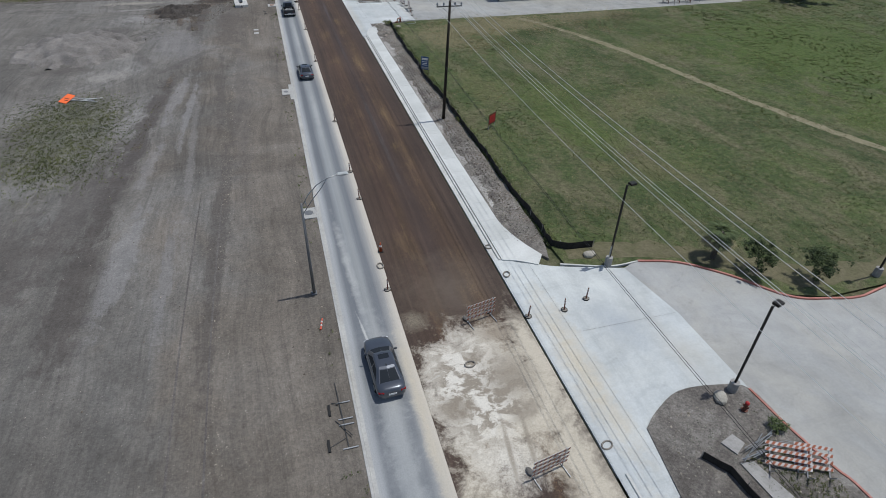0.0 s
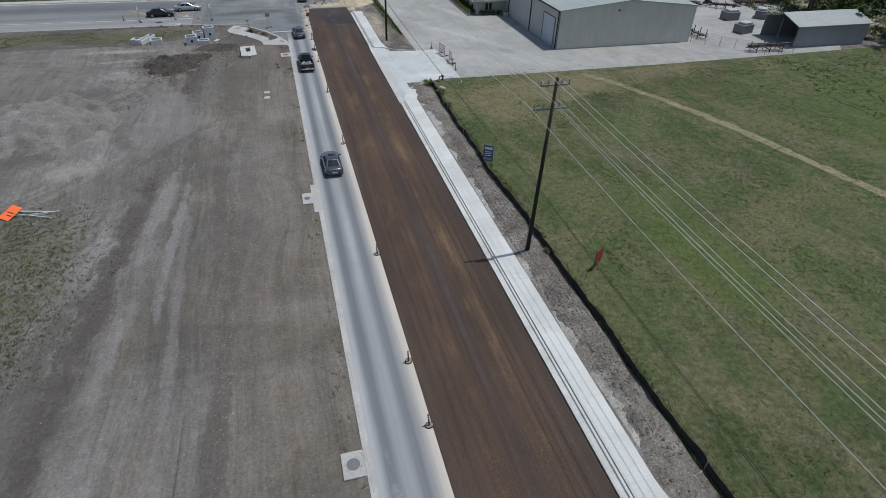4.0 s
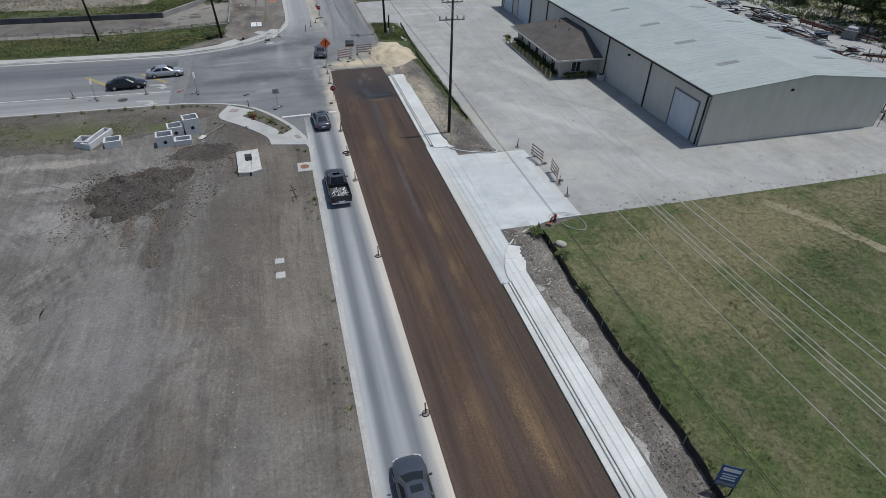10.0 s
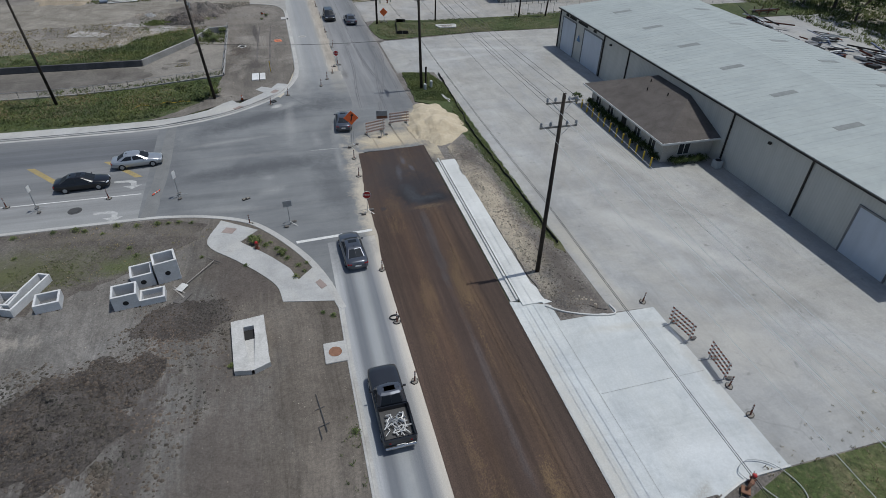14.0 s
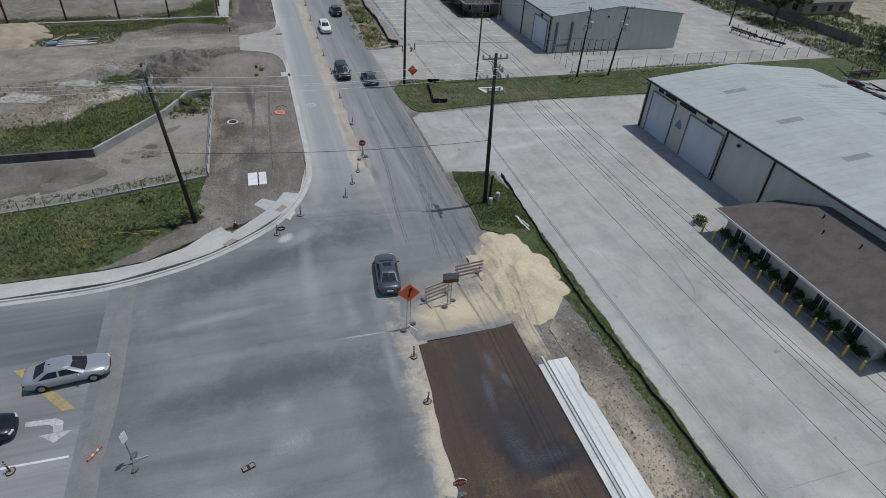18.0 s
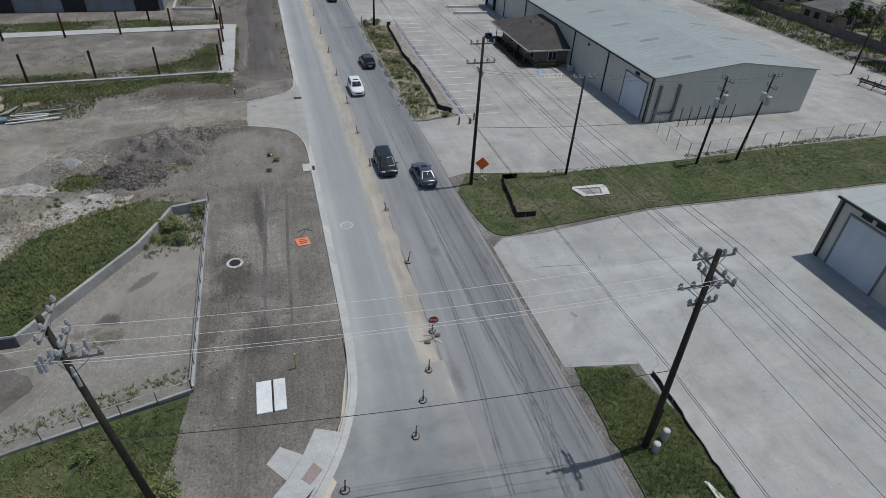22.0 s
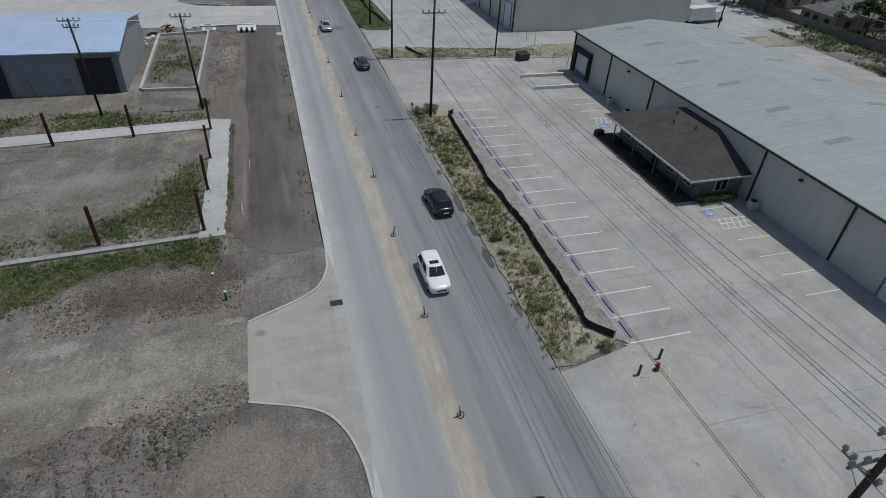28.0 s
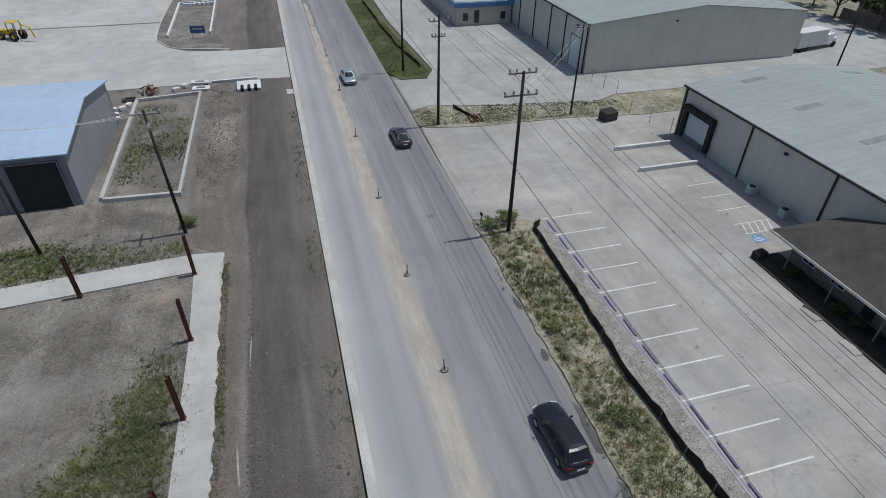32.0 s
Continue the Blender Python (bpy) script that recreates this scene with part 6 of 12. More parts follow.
STONE = surface("limestone_boulder", (0.30, 0.28, 0.24), (0.50, 0.47, 0.41), 1.5, 8, 0.3, 0.95, 0, 0.5, 0.05, "object")
REDSTEEL = plain("rusted_red_steel", (0.135, 0.048, 0.032), 0.8, 0.2, 0.5)
LID = plain("cast_iron", (0.10, 0.10, 0.10), 0.7, 0.5)
LIDRUST = plain("rusty_iron_lid", (0.32, 0.17, 0.11), 0.85, 0.2, 0.4)
GLASS = plain("car_glass", (0.022, 0.027, 0.034), 0.45, 0, 0.1)
GLASS.node_tree.nodes["Principled BSDF"].inputs["Specular IOR Level"].default_value = 0.04
PANE = plain("window_glass", (0.03, 0.035, 0.04), 0.08, 0, 0.1)
CHROME = plain("chrome", (0.6, 0.6, 0.6), 0.2, 0.9, 0.1)
HEADLIGHT = plain("headlight_lens", (0.55, 0.57, 0.6), 0.15)
TAILLIGHT = plain("tail_light_lens", (0.30, 0.012, 0.012), 0.2)
PINKORANGE = plain("sunbleached_orange_plastic", (0.62, 0.12, 0.075), 0.6, 0, 0.25)
HCBLUE = surface("worn_blue_stall_paint", (0.11, 0.21, 0.42), (0.25, 0.33, 0.46), 1.0, 7, 0.4, 0.8, 0, 0.1, 0.01)
PURPLE = plain("faded_violet_kerb_block", (0.25, 0.22, 0.36), 0.8, 0, 0.35)
SHINGLE = surface("brown_shingles", (0.048, 0.043, 0.04), (0.085, 0.078, 0.073), 0.5, 10, 0.4, 0.9, 0, 0.6, 0.03)
SHINGLETAN = surface("faded_brown_shingles", (0.075, 0.066, 0.06), (0.125, 0.112, 0.103), 0.5, 10, 0.4, 0.9, 0, 0.6, 0.03)
STUCCO = surface("tan_stucco", (0.36, 0.34, 0.31), (0.47, 0.45, 0.41), 0.6, 9, 0.2, 0.9, 0, 0.2, 0.02)
DIRTYWHITE = plain("white_trim", (0.62, 0.62, 0.60), 0.6)


def siding(name, c, rib=0.3, axis=1, metal=0.0, shade=0.35, bump=0.3, sheets=False):
    m, nt, b, vec = begin(name, 0.5, metal)
    col = ramp(nt, tex(nt, vec, 0.25, 6), [(0.3, tuple(v * 0.88 for v in c)), (0.7, c)])
    wv = nt.nodes.new("ShaderNodeTexWave")
    wv.bands_direction = "XY"[axis]
    wv.inputs["Scale"].default_value = 1 / rib / 3.2
    nt.links.new(vec, wv.inputs["Vector"])
    st = tex(nt, mapped(nt, vec, (1, 1, 0.15)), 1.4, 5)
    col = mix(nt, "MULTIPLY", 0.6, col, ramp(nt, st, [(0.3, (0.86,) * 3), (0.7, (1.05,) * 3)]))
    # groove shade painted into the colour along the ribs, beside their relief
    col = mix(nt, "MULTIPLY", shade, col, ramp(nt, wv.outputs["Fac"], [(0.1, (0.8,) * 3), (0.5, (1.05,) * 3)]))
    if sheets:
        pan = tex(nt, mapped(nt, vec, (0.11, 1.1, 0.1)), 1.0, 2, 0.4)
        col = mix(nt, "MULTIPLY", 1.0, col, ramp(nt, pan, [(0.36, (0.96, 0.963, 0.966)), (0.44, (0.99,) * 3), (0.6, (1.01, 1.006, 1.0)), (0.66, (1.03, 1.027, 1.02))]))
        col = mix(nt, "MULTIPLY", 1.0, col, ramp(nt, tex(nt, mapped(nt, vec, (0.25, 1, 1)), 1.1, 7, 0.72), [(0.3, (0.96,) * 3), (0.7, (1.03,) * 3)]))
    nt.links.new(col, b.inputs["Base Color"])
    relief(nt, b, wv.outputs["Fac"], bump, 0.03)
    return m


WALLW = siding("grey_metal_siding", (0.49, 0.485, 0.45), 0.3, 1, 0.0, 0.2, 0.2)
WALLS = siding("grey_metal_siding_end", (0.55, 0.535, 0.47), 0.3, 0, 0.0, 0.2, 0.2)
ROOFM = siding("pale_metal_roof", (0.345, 0.378, 0.365), 0.9, 1, 0.0, 0.0, 0.0, True)
ROOFB = siding("weathered_metal_roof", (0.29, 0.318, 0.308), 0.9, 1, 0.0, 0.0, 0.0, True)
ROOFBLUE = siding("new_galvalume_roof", (0.36, 0.46, 0.60), 0.6, 0, 0.0, 0.08, 0.04)
DOORWHITE = siding("white_roller_door", (0.52, 0.56, 0.62), 0.25, 0)
SKYLIGHT = plain("weathered_skylight", (0.235, 0.25, 0.238), 0.5, 0, 0.3)
NEWWALL = siding("slate_metal_wall", (0.19, 0.21, 0.24), 0.3, 0)
NEWEND = siding("grey_metal_end_wall", (0.28, 0.285, 0.295), 0.3, 1)
# near-black colour that stands for the shade inside the open bays
BAYSHADE = plain("bay_shade", (0.03, 0.03, 0.035), 0.9)
BLUETRIM = plain("blue_metal_fascia", (0.10, 0.22, 0.42), 0.45)


# ---- power poles and wires ----
def power_pole(x, y, h, arms, label, cans=(), lean=(0, 0), r=0.19, brace=True, fuses=()):
    """arms: (height, length, axis, side offset). cans: (height, angle) of transformers."""
    t = thing("power_pole", (x, y, 0), 0, label, "power pole", "power poles")
    bm = bmesh.new()
    cyl(bm, (0, 0, -0.5), (lean[0], lean[1], h), r, r * 0.62, 10)
    part("pole", bm, POLEWOOD, t, smooth=True)
    for z, ln, ax, off in arms:
        cx, cy = lean[0] * z / h, lean[1] * z / h
        bm = bmesh.new()
        s = (ln, 0.1, 0.13) if ax == "x" else (0.1, ln, 0.13)
        c = (cx + (off if ax == "x" else 0.16), cy + (0.16 if ax == "x" else off), z)
        box(bm, c, s, bev=0.012)
        arm = part("crossarm", bm, GREYWOOD, t)
        for k in (-0.47, -0.22, 0.22, 0.47):
            bm = bmesh.new()
            p = (c[0] + (ln * k if ax == "x" else 0), c[1] + (0 if ax == "x" else ln * k), z)
            cyl(bm, (p[0], p[1], z + 0.06), (p[0], p[1], z + 0.2), 0.04, 0.035, 6)
            cyl(bm, (p[0], p[1], z + 0.16), (p[0], p[1], z + 0.24), 0.12, 0.09, 8)
            cyl(bm, (p[0], p[1], z + 0.26), (p[0], p[1], z + 0.38), 0.1, 0.05, 8)
            part("insulator", bm, PORCELAIN, arm)
        if brace:
            for sgn in (-1, 1):
                bm = bmesh.new()
                e = (c[0] + (sgn * ln * 0.3 if ax == "x" else 0), c[1] + (0 if ax == "x" else sgn * ln * 0.3), z - 0.05)
                tube(bm, [(cx, cy, z - 0.75), e], 0.022, 4)
                part("brace", bm, GALV, t)
    for z, ang in cans:
        a = radians(ang)
        cx, cy = lean[0] * z / h + math.cos(a) * 0.5, lean[1] * z / h + math.sin(a) * 0.5
        bm = bmesh.new()
        cyl(bm, (cx, cy, z - 0.5), (cx, cy, z + 0.42), 0.27, 0.27, 14)
        cyl(bm, (cx, cy, z + 0.42), (cx, cy, z + 0.52), 0.29, 0.2, 14)
        can = part("transformer", bm, CANGREY, t, smooth=False)
        for q in (-0.1, 0.1):
            bm = bmesh.new()
            cyl(bm, (cx + q, cy, z + 0.5), (cx + q, cy, z + 0.75), 0.035, 0.02, 6)
            part("bushing", bm, PORCELAIN, can)
    for z, ang in fuses:
        a = radians(ang)
        px, py = lean[0] * z / h, lean[1] * z / h
        ex, ey = px + math.cos(a) * 0.85, py + math.sin(a) * 0.85
        bm = bmesh.new()
        tube(bm, [(px, py, z), (ex, ey, z + 0.05)], 0.03, 5)
        br = part("bracket", bm, GALV, t)
        bm = bmesh.new()
        cyl(bm, (ex, ey, z - 0.3), (ex, ey, z + 0.35), 0.075, 0.06, 8)
        part("fuse", bm, PORCELAIN, br)
        bm = bmesh.new()
        cyl(bm, (ex * 0.5 + px * 0.5, ey * 0.5 + py * 0.5, z - 0.05), (ex * 0.5 + px * 0.5, ey * 0.5 + py * 0.5, z + 0.4), 0.09, 0.05, 8)
        part("arrester", bm, PORCELAIN, br)
    return t


TALL = [(14.5, 2.3, "x", 0.0), (12.75, 2.8, "x", 0.0)]
MAIN = [(19.1, -3.0), (19.15, 60.5), (19.0, 123.1), (19.2, 164.4), (18.75, 197.2), (19.35, 257.7), (19.3, 302.0), (19.3, 362.0)]
power_pole(*MAIN[1], 15.1, TALL, "tall dark wooden power pole with two crossarms beside the sidewalk", (), (0.5, 0.0))
power_pole(*MAIN[2], 15.2, TALL, "tall dark wooden power pole with two crossarms on the soil island")
power_pole(*MAIN[3], 15.0, TALL + [(13.9, 2.6, "y", 0.0), (13.2, 1.6, "y", 0.2), (11.6, 1.6, "x", 0.3)], "tall dark wooden corner pole with crossed arms in the grass", (), (-0.5, 0.0), 0.21)
power_pole(*MAIN[4], 15.1, TALL + [(11.7, 1.5, "y", 0.5)], "tall dark wooden power pole with two crossarms in the green strip")
power_pole(*MAIN[5], 14.7, TALL, "tall dark wooden power pole with two crossarms in the scrub")
power_pole(19.3, 281.8, 13.0, [(12.3, 2.3, "x", 0.0), (10.6, 1.6, "x", 0.0)], "dark wooden power pole at the grass strip")
power_pole(*MAIN[6], 13.0, TALL[:1], "dark wooden power pole beside the road ditch")
power_pole(29.75, 197.3, 11.0, [(10.8, 2.4, "x", 0.0)], "slim dark pole with one crossarm in the green strip", r=0.15)
power_pole(46.2, 196.8, 10.3, [(9.9, 1.9, "y", 0.0), (8.7, 1.5, "y", 0.2)], "dark service pole with two grey transformers", [(7.9, -20), (7.6, 200)], (0.25, 0.0), 0.16)
power_pole(51.7, 196.8, 10.3, [(10.0, 1.9, "x", 0.3), (8.9, 1.5, "y", -0.2)], "leaning dark service pole with two grey transformers", [(7.9, 200), (7.4, -30)], (0.9, 0.0), 0.16)
power_pole(-7.9, 166.6, 14.6, [(14.3, 2.3, "y", 0.0), (13.0, 1.8, "y", 0.3), (12.2, 2.2, "x", 0.2)], "leaning dark pole with grey fuse gear in the verge", [], (-1.1, 0.0), 0.2, True, [(12.6, 20), (12.6, 100), (12.4, 200), (11.8, 300), (12.9, 250)])
power_pole(-26.8, 168.5, 13.5, [(12.8, 2.2, "y", 0.0)], "leaning dark power pole in the green verge", (), (-0.9, 0.0))
power_pole(-8.6, 264.6, 11.6, [(11.2, 2.3, "x", 0.0), (10.4, 2.0, "y", 0.0)], "dark wooden power pole with fuse gear at the site", [], (-0.4, 0.0), 0.16)
power_pole(-20.0, 264.2, 11.4, [(11.1, 2.3, "x", 0.0), (10.4, 1.6, "x", 0.0)], "dark wooden power pole behind the foundation", [], (-0.4, 0.0), 0.16)
power_pole(36.7, 280.8, 11.2, [(10.9, 2.0, "x", 0.0)], "slim dark service pole at the grass strip", r=0.14)
power_pole(86.4, 288.0, 11.0, [(10.6, 2.0, "x", 0.0)], "dark wooden power pole beyond the warehouse", r=0.15)
power_pole(94.5, 221.0, 11.0, [(10.6, 2.0, "y", 0.0)], "dark wooden power pole at the yard edge", r=0.15)


def power_line(ends, sag, label, r=0.0115, material=WIRE, n=14):
    """Parallel wires; ends: pairs of points."""
    t = thing("power_line", (0, 0, 0), 0, label, "power line", "power lines")
    for a, b in ends:
        a, b = Vector(a), Vector(b)
        bm = bmesh.new()
        tube(bm, [a.lerp(b, k / n) - Vector((0, 0, 4 * sag * (k / n) * (1 - k / n))) for k in range(n + 1)], r, 4)
        part("wire", bm, material, t)
    return t


for (xa, ya), (xb, yb) in zip(MAIN, MAIN[1:]):
    s = 0.9 if abs(yb - ya) > 50 else 0.4
    power_line([((xa + o, ya + 0.16, z), (xb + o, yb + 0.16, z)) for z, o in ((14.78, -1.08), (15.2, 0.0), (14.78, 1.08), (13.03, -1.31), (13.03, 0.62), (13.03, 1.31))], s, "sagging bare overhead wires between the road poles", 0.0145, SHADEDWIRE if ya > 100 else WIRE)
    power_line([((xa - 0.2, ya, 6.9), (xb - 0.2, yb, 6.9)), ((xa + 0.15, ya, 6.3), (xb + 0.15, yb, 6.3))], s * 0.6, "black communication cables slung along the road poles", 0.017, CABLE)
power_line([((-9.0, 166.6 + o, 13.2), (19.2, 164.4 + o, 14.1)) for o in (-0.95, 0.95)] + [((-9.0, 166.6 + o, 12.5), (19.2, 164.4 + o, 13.3)) for o in (-0.4, 0.7)], 0.5, "bare overhead wires across the crossing")
power_line([((-9.0, 166.6, 7.2), (19.2, 164.4, 7.0))], 0.5, "black communication cable across the crossing", 0.022, CABLE)
power_line([((-9.0, 166.6 + o, 13.1), (-27.6, 168.5 + o, 13.0)) for o in (-0.95, 0.0, 0.95)] + [((-27.6, 168.5 + o, 13.0), (-90, 172 + o, 13.0)) for o in (-0.95, 0.0, 0.95)], 0.5, "bare overhead wires along the side road")
power_line([((18.75, 197.3 + o, 11.9), (29.75, 197.4 + o * 0.3, 11.0)) for o in (0.0, 0.9)] + [((29.75 + 0.6, 197.4 + o, 11.0), (46.4, 196.8 + o, 10.1)) for o in (-0.6, 0.6)] + [((46.4, 196.8 + o, 9.9), (52.6, 196.8 + o * 0.3, 10.1)) for o in (-0.6, 0.6)], 0.25, "service wires across the green strip", 0.0115, SHADEDWIRE)
power_line([((18.75, 197.2, 6.5), (46.3, 196.8, 6.0)), ((46.3, 196.8, 6.0), (51.9, 196.8, 6.2))], 0.5, "black service cable across the green strip", 0.02, CABLE)
power_line([((19.35 + o, 257.7, 12.9), (36.7 + o * 0.5, 280.8, 11.1)) for o in (-0.5, 0.5)] + [((36.7, 280.8, 10.8), (45.4, 300.0 + k, 6.5)) for k in (0, 2)], 0.5, "service wires to the northern warehouse")
power_line([((-9.0 + o, 264.6, 11.4), (-20.4 + o, 264.2, 11.3)) for o in (-0.9, 0.0, 0.9)] + [((-20.4 + o, 264.2, 11.3), (-70 + o, 262, 11.5)) for o in (-0.9, 0.9)], 0.4, "bare overhead wires at the building site")
power_line([((94.5, 221.0 + o, 10.9), (86.4, 288.0, 10.9)) for o in (-0.7, 0.7)], 0.8, "bare overhead wires behind the warehouses")

# ---- street and lot lamps ----
def lot_lamp(x, y, h, rz, label):
    t = thing("lamp_post", (x, y, 0.1), rz, label, "lamp post", "lot lamps")
    bm = bmesh.new()
    cyl(bm, (0, 0, 0), (0, 0, 0.75), 0.3, 0.28, 14)
    part("footing", bm, BLOCKWALL, t, "round concrete footing")
    bm = bmesh.new()
    box(bm, (0, 0, (h + 0.7) / 2), (0.13, 0.13, h - 0.7), bev=0.015)
    part("pole", bm, DARKMETAL, t)
    bm = bmesh.new()
    box(bm, (0.18, 0, h - 0.05), (0.3, 0.06, 0.06))
    part("arm", bm, DARKMETAL, t)
    bm = bmesh.new()
    box(bm, (0.5, 0, h), (0.55, 0.42, 0.2), bev=0.03)
    head = part("lamp_head", bm, DARKMETAL, t)
    bm = bmesh.new()
    box(bm, (0.5, 0, h - 0.105), (0.42, 0.32, 0.02))
    part("lens", bm, HEADLIGHT, head)
    return t
lot_lamp(24.3, 30.75, 7.3, 10, "dark square lot lamp on a concrete footing in the turf")
lot_lamp(25.5, 17.4, 7.0, 15, "dark square lot lamp on a concrete footing at the island tip")
lot_lamp(44.4, 24.2, 7.0, 180, "dark square lot lamp on a concrete footing by the red kerb")
t = thing("street_lamp", (1.45, 33.0, 0.1), 0, "tall grey steel street lamp with a curved double arm", "street lamp")
bm = bmesh.new()
cyl(bm, (0, 0, 0), (0, 0, 7.75), 0.12, 0.075, 12)
part("pole", bm, GREYSTEEL, t, smooth=True)
bm = bmesh.new()
box(bm, (0, 0, 0.06), (0.42, 0.42, 0.12), bev=0.02)
part("base_plate", bm, GREYSTEEL, t)
arm = [(0.0, 0, 7.5), (0.5, 0, 8.35), (1.1, 0, 9.0), (1.8, 0, 9.4), (2.5, 0, 9.6)]
bm = bmesh.new()
tube(bm, arm, 0.035, 6)
part("upper_arm", bm, GALV, t, smooth=True)
bm = bmesh.new()
tube(bm, [(0.0, 0, 6.9), (0.7, 0, 7.9), (1.4, 0, 8.75), (1.8, 0, 9.36)], 0.03, 6)
for k in ((0.25, 7.93, 0.35, 7.42), (0.85, 8.75, 0.8, 8.05)):
    tube(bm, [(k[0], 0, k[1]), (k[2], 0, k[3])], 0.02, 4)
part("lower_arm", bm, GALV, t, smooth=True)
bm = bmesh.new()
box(bm, (2.85, 0, 9.62), (0.75, 0.3, 0.16), bev=0.06)
head = part("lamp_head", bm, CANGREY, t)
bm = bmesh.new()
ball(bm, (2.95, 0, 9.53), (0.2, 0.12, 0.06), 1)
part("lens", bm, HEADLIGHT, head)


# ---- traffic control ----
def stripes(bm, w, hgt, z, y, pitch=0.3, slant=0.12):
    x = -w / 2
    while x < w / 2 - 0.05:
        pts = [(x, z - hgt / 2), (min(x + pitch / 2, w / 2), z - hgt / 2), (min(x + pitch / 2 + slant, w / 2), z + hgt / 2), (min(x + slant, w / 2), z + hgt / 2)]
        for s in (-1, 1):
            bm.faces.new([bm.verts.new((p[0], y + s * 0.017, p[1])) for p in pts])
        x += pitch


def delineator(name="delineator"):
    t = thing(name, (0, 0, 0), 0, "weathered red-orange delineator post in a rubber base", "delineator", "lane delineators")
    bm = bmesh.new()
    pts = [(0.3 * math.cos(a), 0.25 * math.sin(a)) for a in [k * math.pi / 4 + 0.39 for k in range(8)]]
    prism(bm, pts, 0.0, 0.05)
    base = part("base", bm, RUBBER, t, "black rubber base")
    bm = bmesh.new()
    prism(bm, [(p[0] * 0.82, p[1] * 0.82) for p in pts], 0.045, 0.058)
    part("dust_film", bm, DUSTYBASE, base, "pale dust on the base")
    bm = bmesh.new()
    cyl(bm, (0, 0, 0.05), (0, 0, 0.98), 0.055, 0.045, 8)
    ball(bm, (0, 0, 0.99), 0.05, 1)
    post = part("post", bm, RUSTED, t)
    for z in (0.62, 0.82):
        bm = bmesh.new()
        cyl(bm, (0, 0, z), (0, 0, z + 0.09), 0.058, 0.056, 8)
        part("reflective_band", bm, BARWHITE, post, "dusty white band")
    return t


first = delineator()
first.matrix_basis = pose(6.75, 32.2, 0.01, 0, 0, 20)
SPOTS = [(6.8, 45.5), (6.72, 50.8), (6.8, 63.2), (6.75, 84.9), (6.75, 101.3), (6.7, 114.4), (6.7, 120.1), (6.75, 126.4), (7.2, 142.2), (7.3, 146.2), (15.8, 26.8), (18.6, 26.8), (20.7, 27.5), (25.5, 117.7), (26.4, 106.6), (26.6, 108.9), (-3.6, 135.7), (-16.5, 143.2), (-25.2, 143.6), (5.9, 168.5), (7.0, 171.0), (8.0, 173.4), (9.2, 177.0), (1.3, 166.0), (-1.0, 163.3), (9.3, 185.5), (9.1, 194.0), (9.2, 203.3), (9.1, 211.8), (9.2, 221.2), (9.1, 232.2), (9.3, 243.3), (9.1, 253.9), (9.1, 266.5), (9.0, 281.0), (9.0, 296.4), (8.9, 312.0), (8.6, 330.0), (21.9, 28.9)]
for i, (x, y) in enumerate(SPOTS[:-1]):
    late = y > 180
    z = 0.02 if 7.5 < x < 9.5 else (0.05 if x > 15 else 0.015)
    copy_thing(first, pose(x, y, z, (i * 37 % 11 - 5) * (1.6 if late else 0.6), (i * 53 % 13 - 6) * (2.2 if late else 0.7), i * 47 % 90))
def rubber_ring(x, y, z, label, tip=0):
    bm = bmesh.new()
    n, m = 14, 6
    rows = []
    for k in range(n):
        a = 2 * math.pi * k / n
        rows.append([bm.verts.new(((0.34 + 0.055 * math.cos(q)) * math.cos(a), (0.24 + 0.055 * math.cos(q)) * math.sin(a), 0.055 + 0.055 * math.sin(q))) for q in [2 * math.pi * i / m for i in range(m)]])
    for k in range(n):
        for i in range(m):
            bm.faces.new((rows[k][i], rows[(k + 1) % n][i], rows[(k + 1) % n][(i + 1) % m], rows[k][(i + 1) % m]))
    return solid("rubber_ring", bm, DUSTYBASE if y < 40 else RUBBER, label, "rubber ring", "loose sign weights", at=(x, y, z), rz=tip)
for x, y, z, r in ((6.75, 35.1, 0.02, 90), (15.9, 35.4, 0.03, 10), (16.0, 31.6, 0.06, 60), (16.0, 15.9, 0.03, 20), (10.4, 23.6, 0.02, 10), (6.6, 120.6, 0.02, 0), (-0.6, 164.1, 0.02, 0)):
    rubber_ring(x, y, z, "loose rubber delineator base lying on the pavement", r)


def traffic_cone(x, y, z, label, lying=0.0, rz=0.0, hh=0.9):
    t = thing("traffic_cone", (x, y, z), rz, label, "traffic cone", "traffic cones")
    t.matrix_basis = pose(x, y, z + (0.2 if lying else 0), lying, 0, rz)
    bm = bmesh.new()
    box(bm, (0, 0, 0.025), (0.42, 0.42, 0.05), bev=0.015)
    part("base", bm, RUBBER, t, "black rubber base")
    bm = bmesh.new()
    cyl(bm, (0, 0, 0.05), (0, 0, hh), 0.16, 0.035, 12)
    body = part("cone", bm, ORANGE, t, smooth=True)
    bm = bmesh.new()
    cyl(bm, (0, 0, hh * 0.55), (0, 0, hh * 0.72), 0.103, 0.078, 12, False)
    part("reflective_band", bm, SIGNWHITE, body)
    return t
traffic_cone(7.15, 37.0, 0.02, "upright orange traffic cone on the brown base")
traffic_cone(-1.4, 207.3, 0.1, "orange traffic cone lying on the dark earth", 85, 60, 0.7)
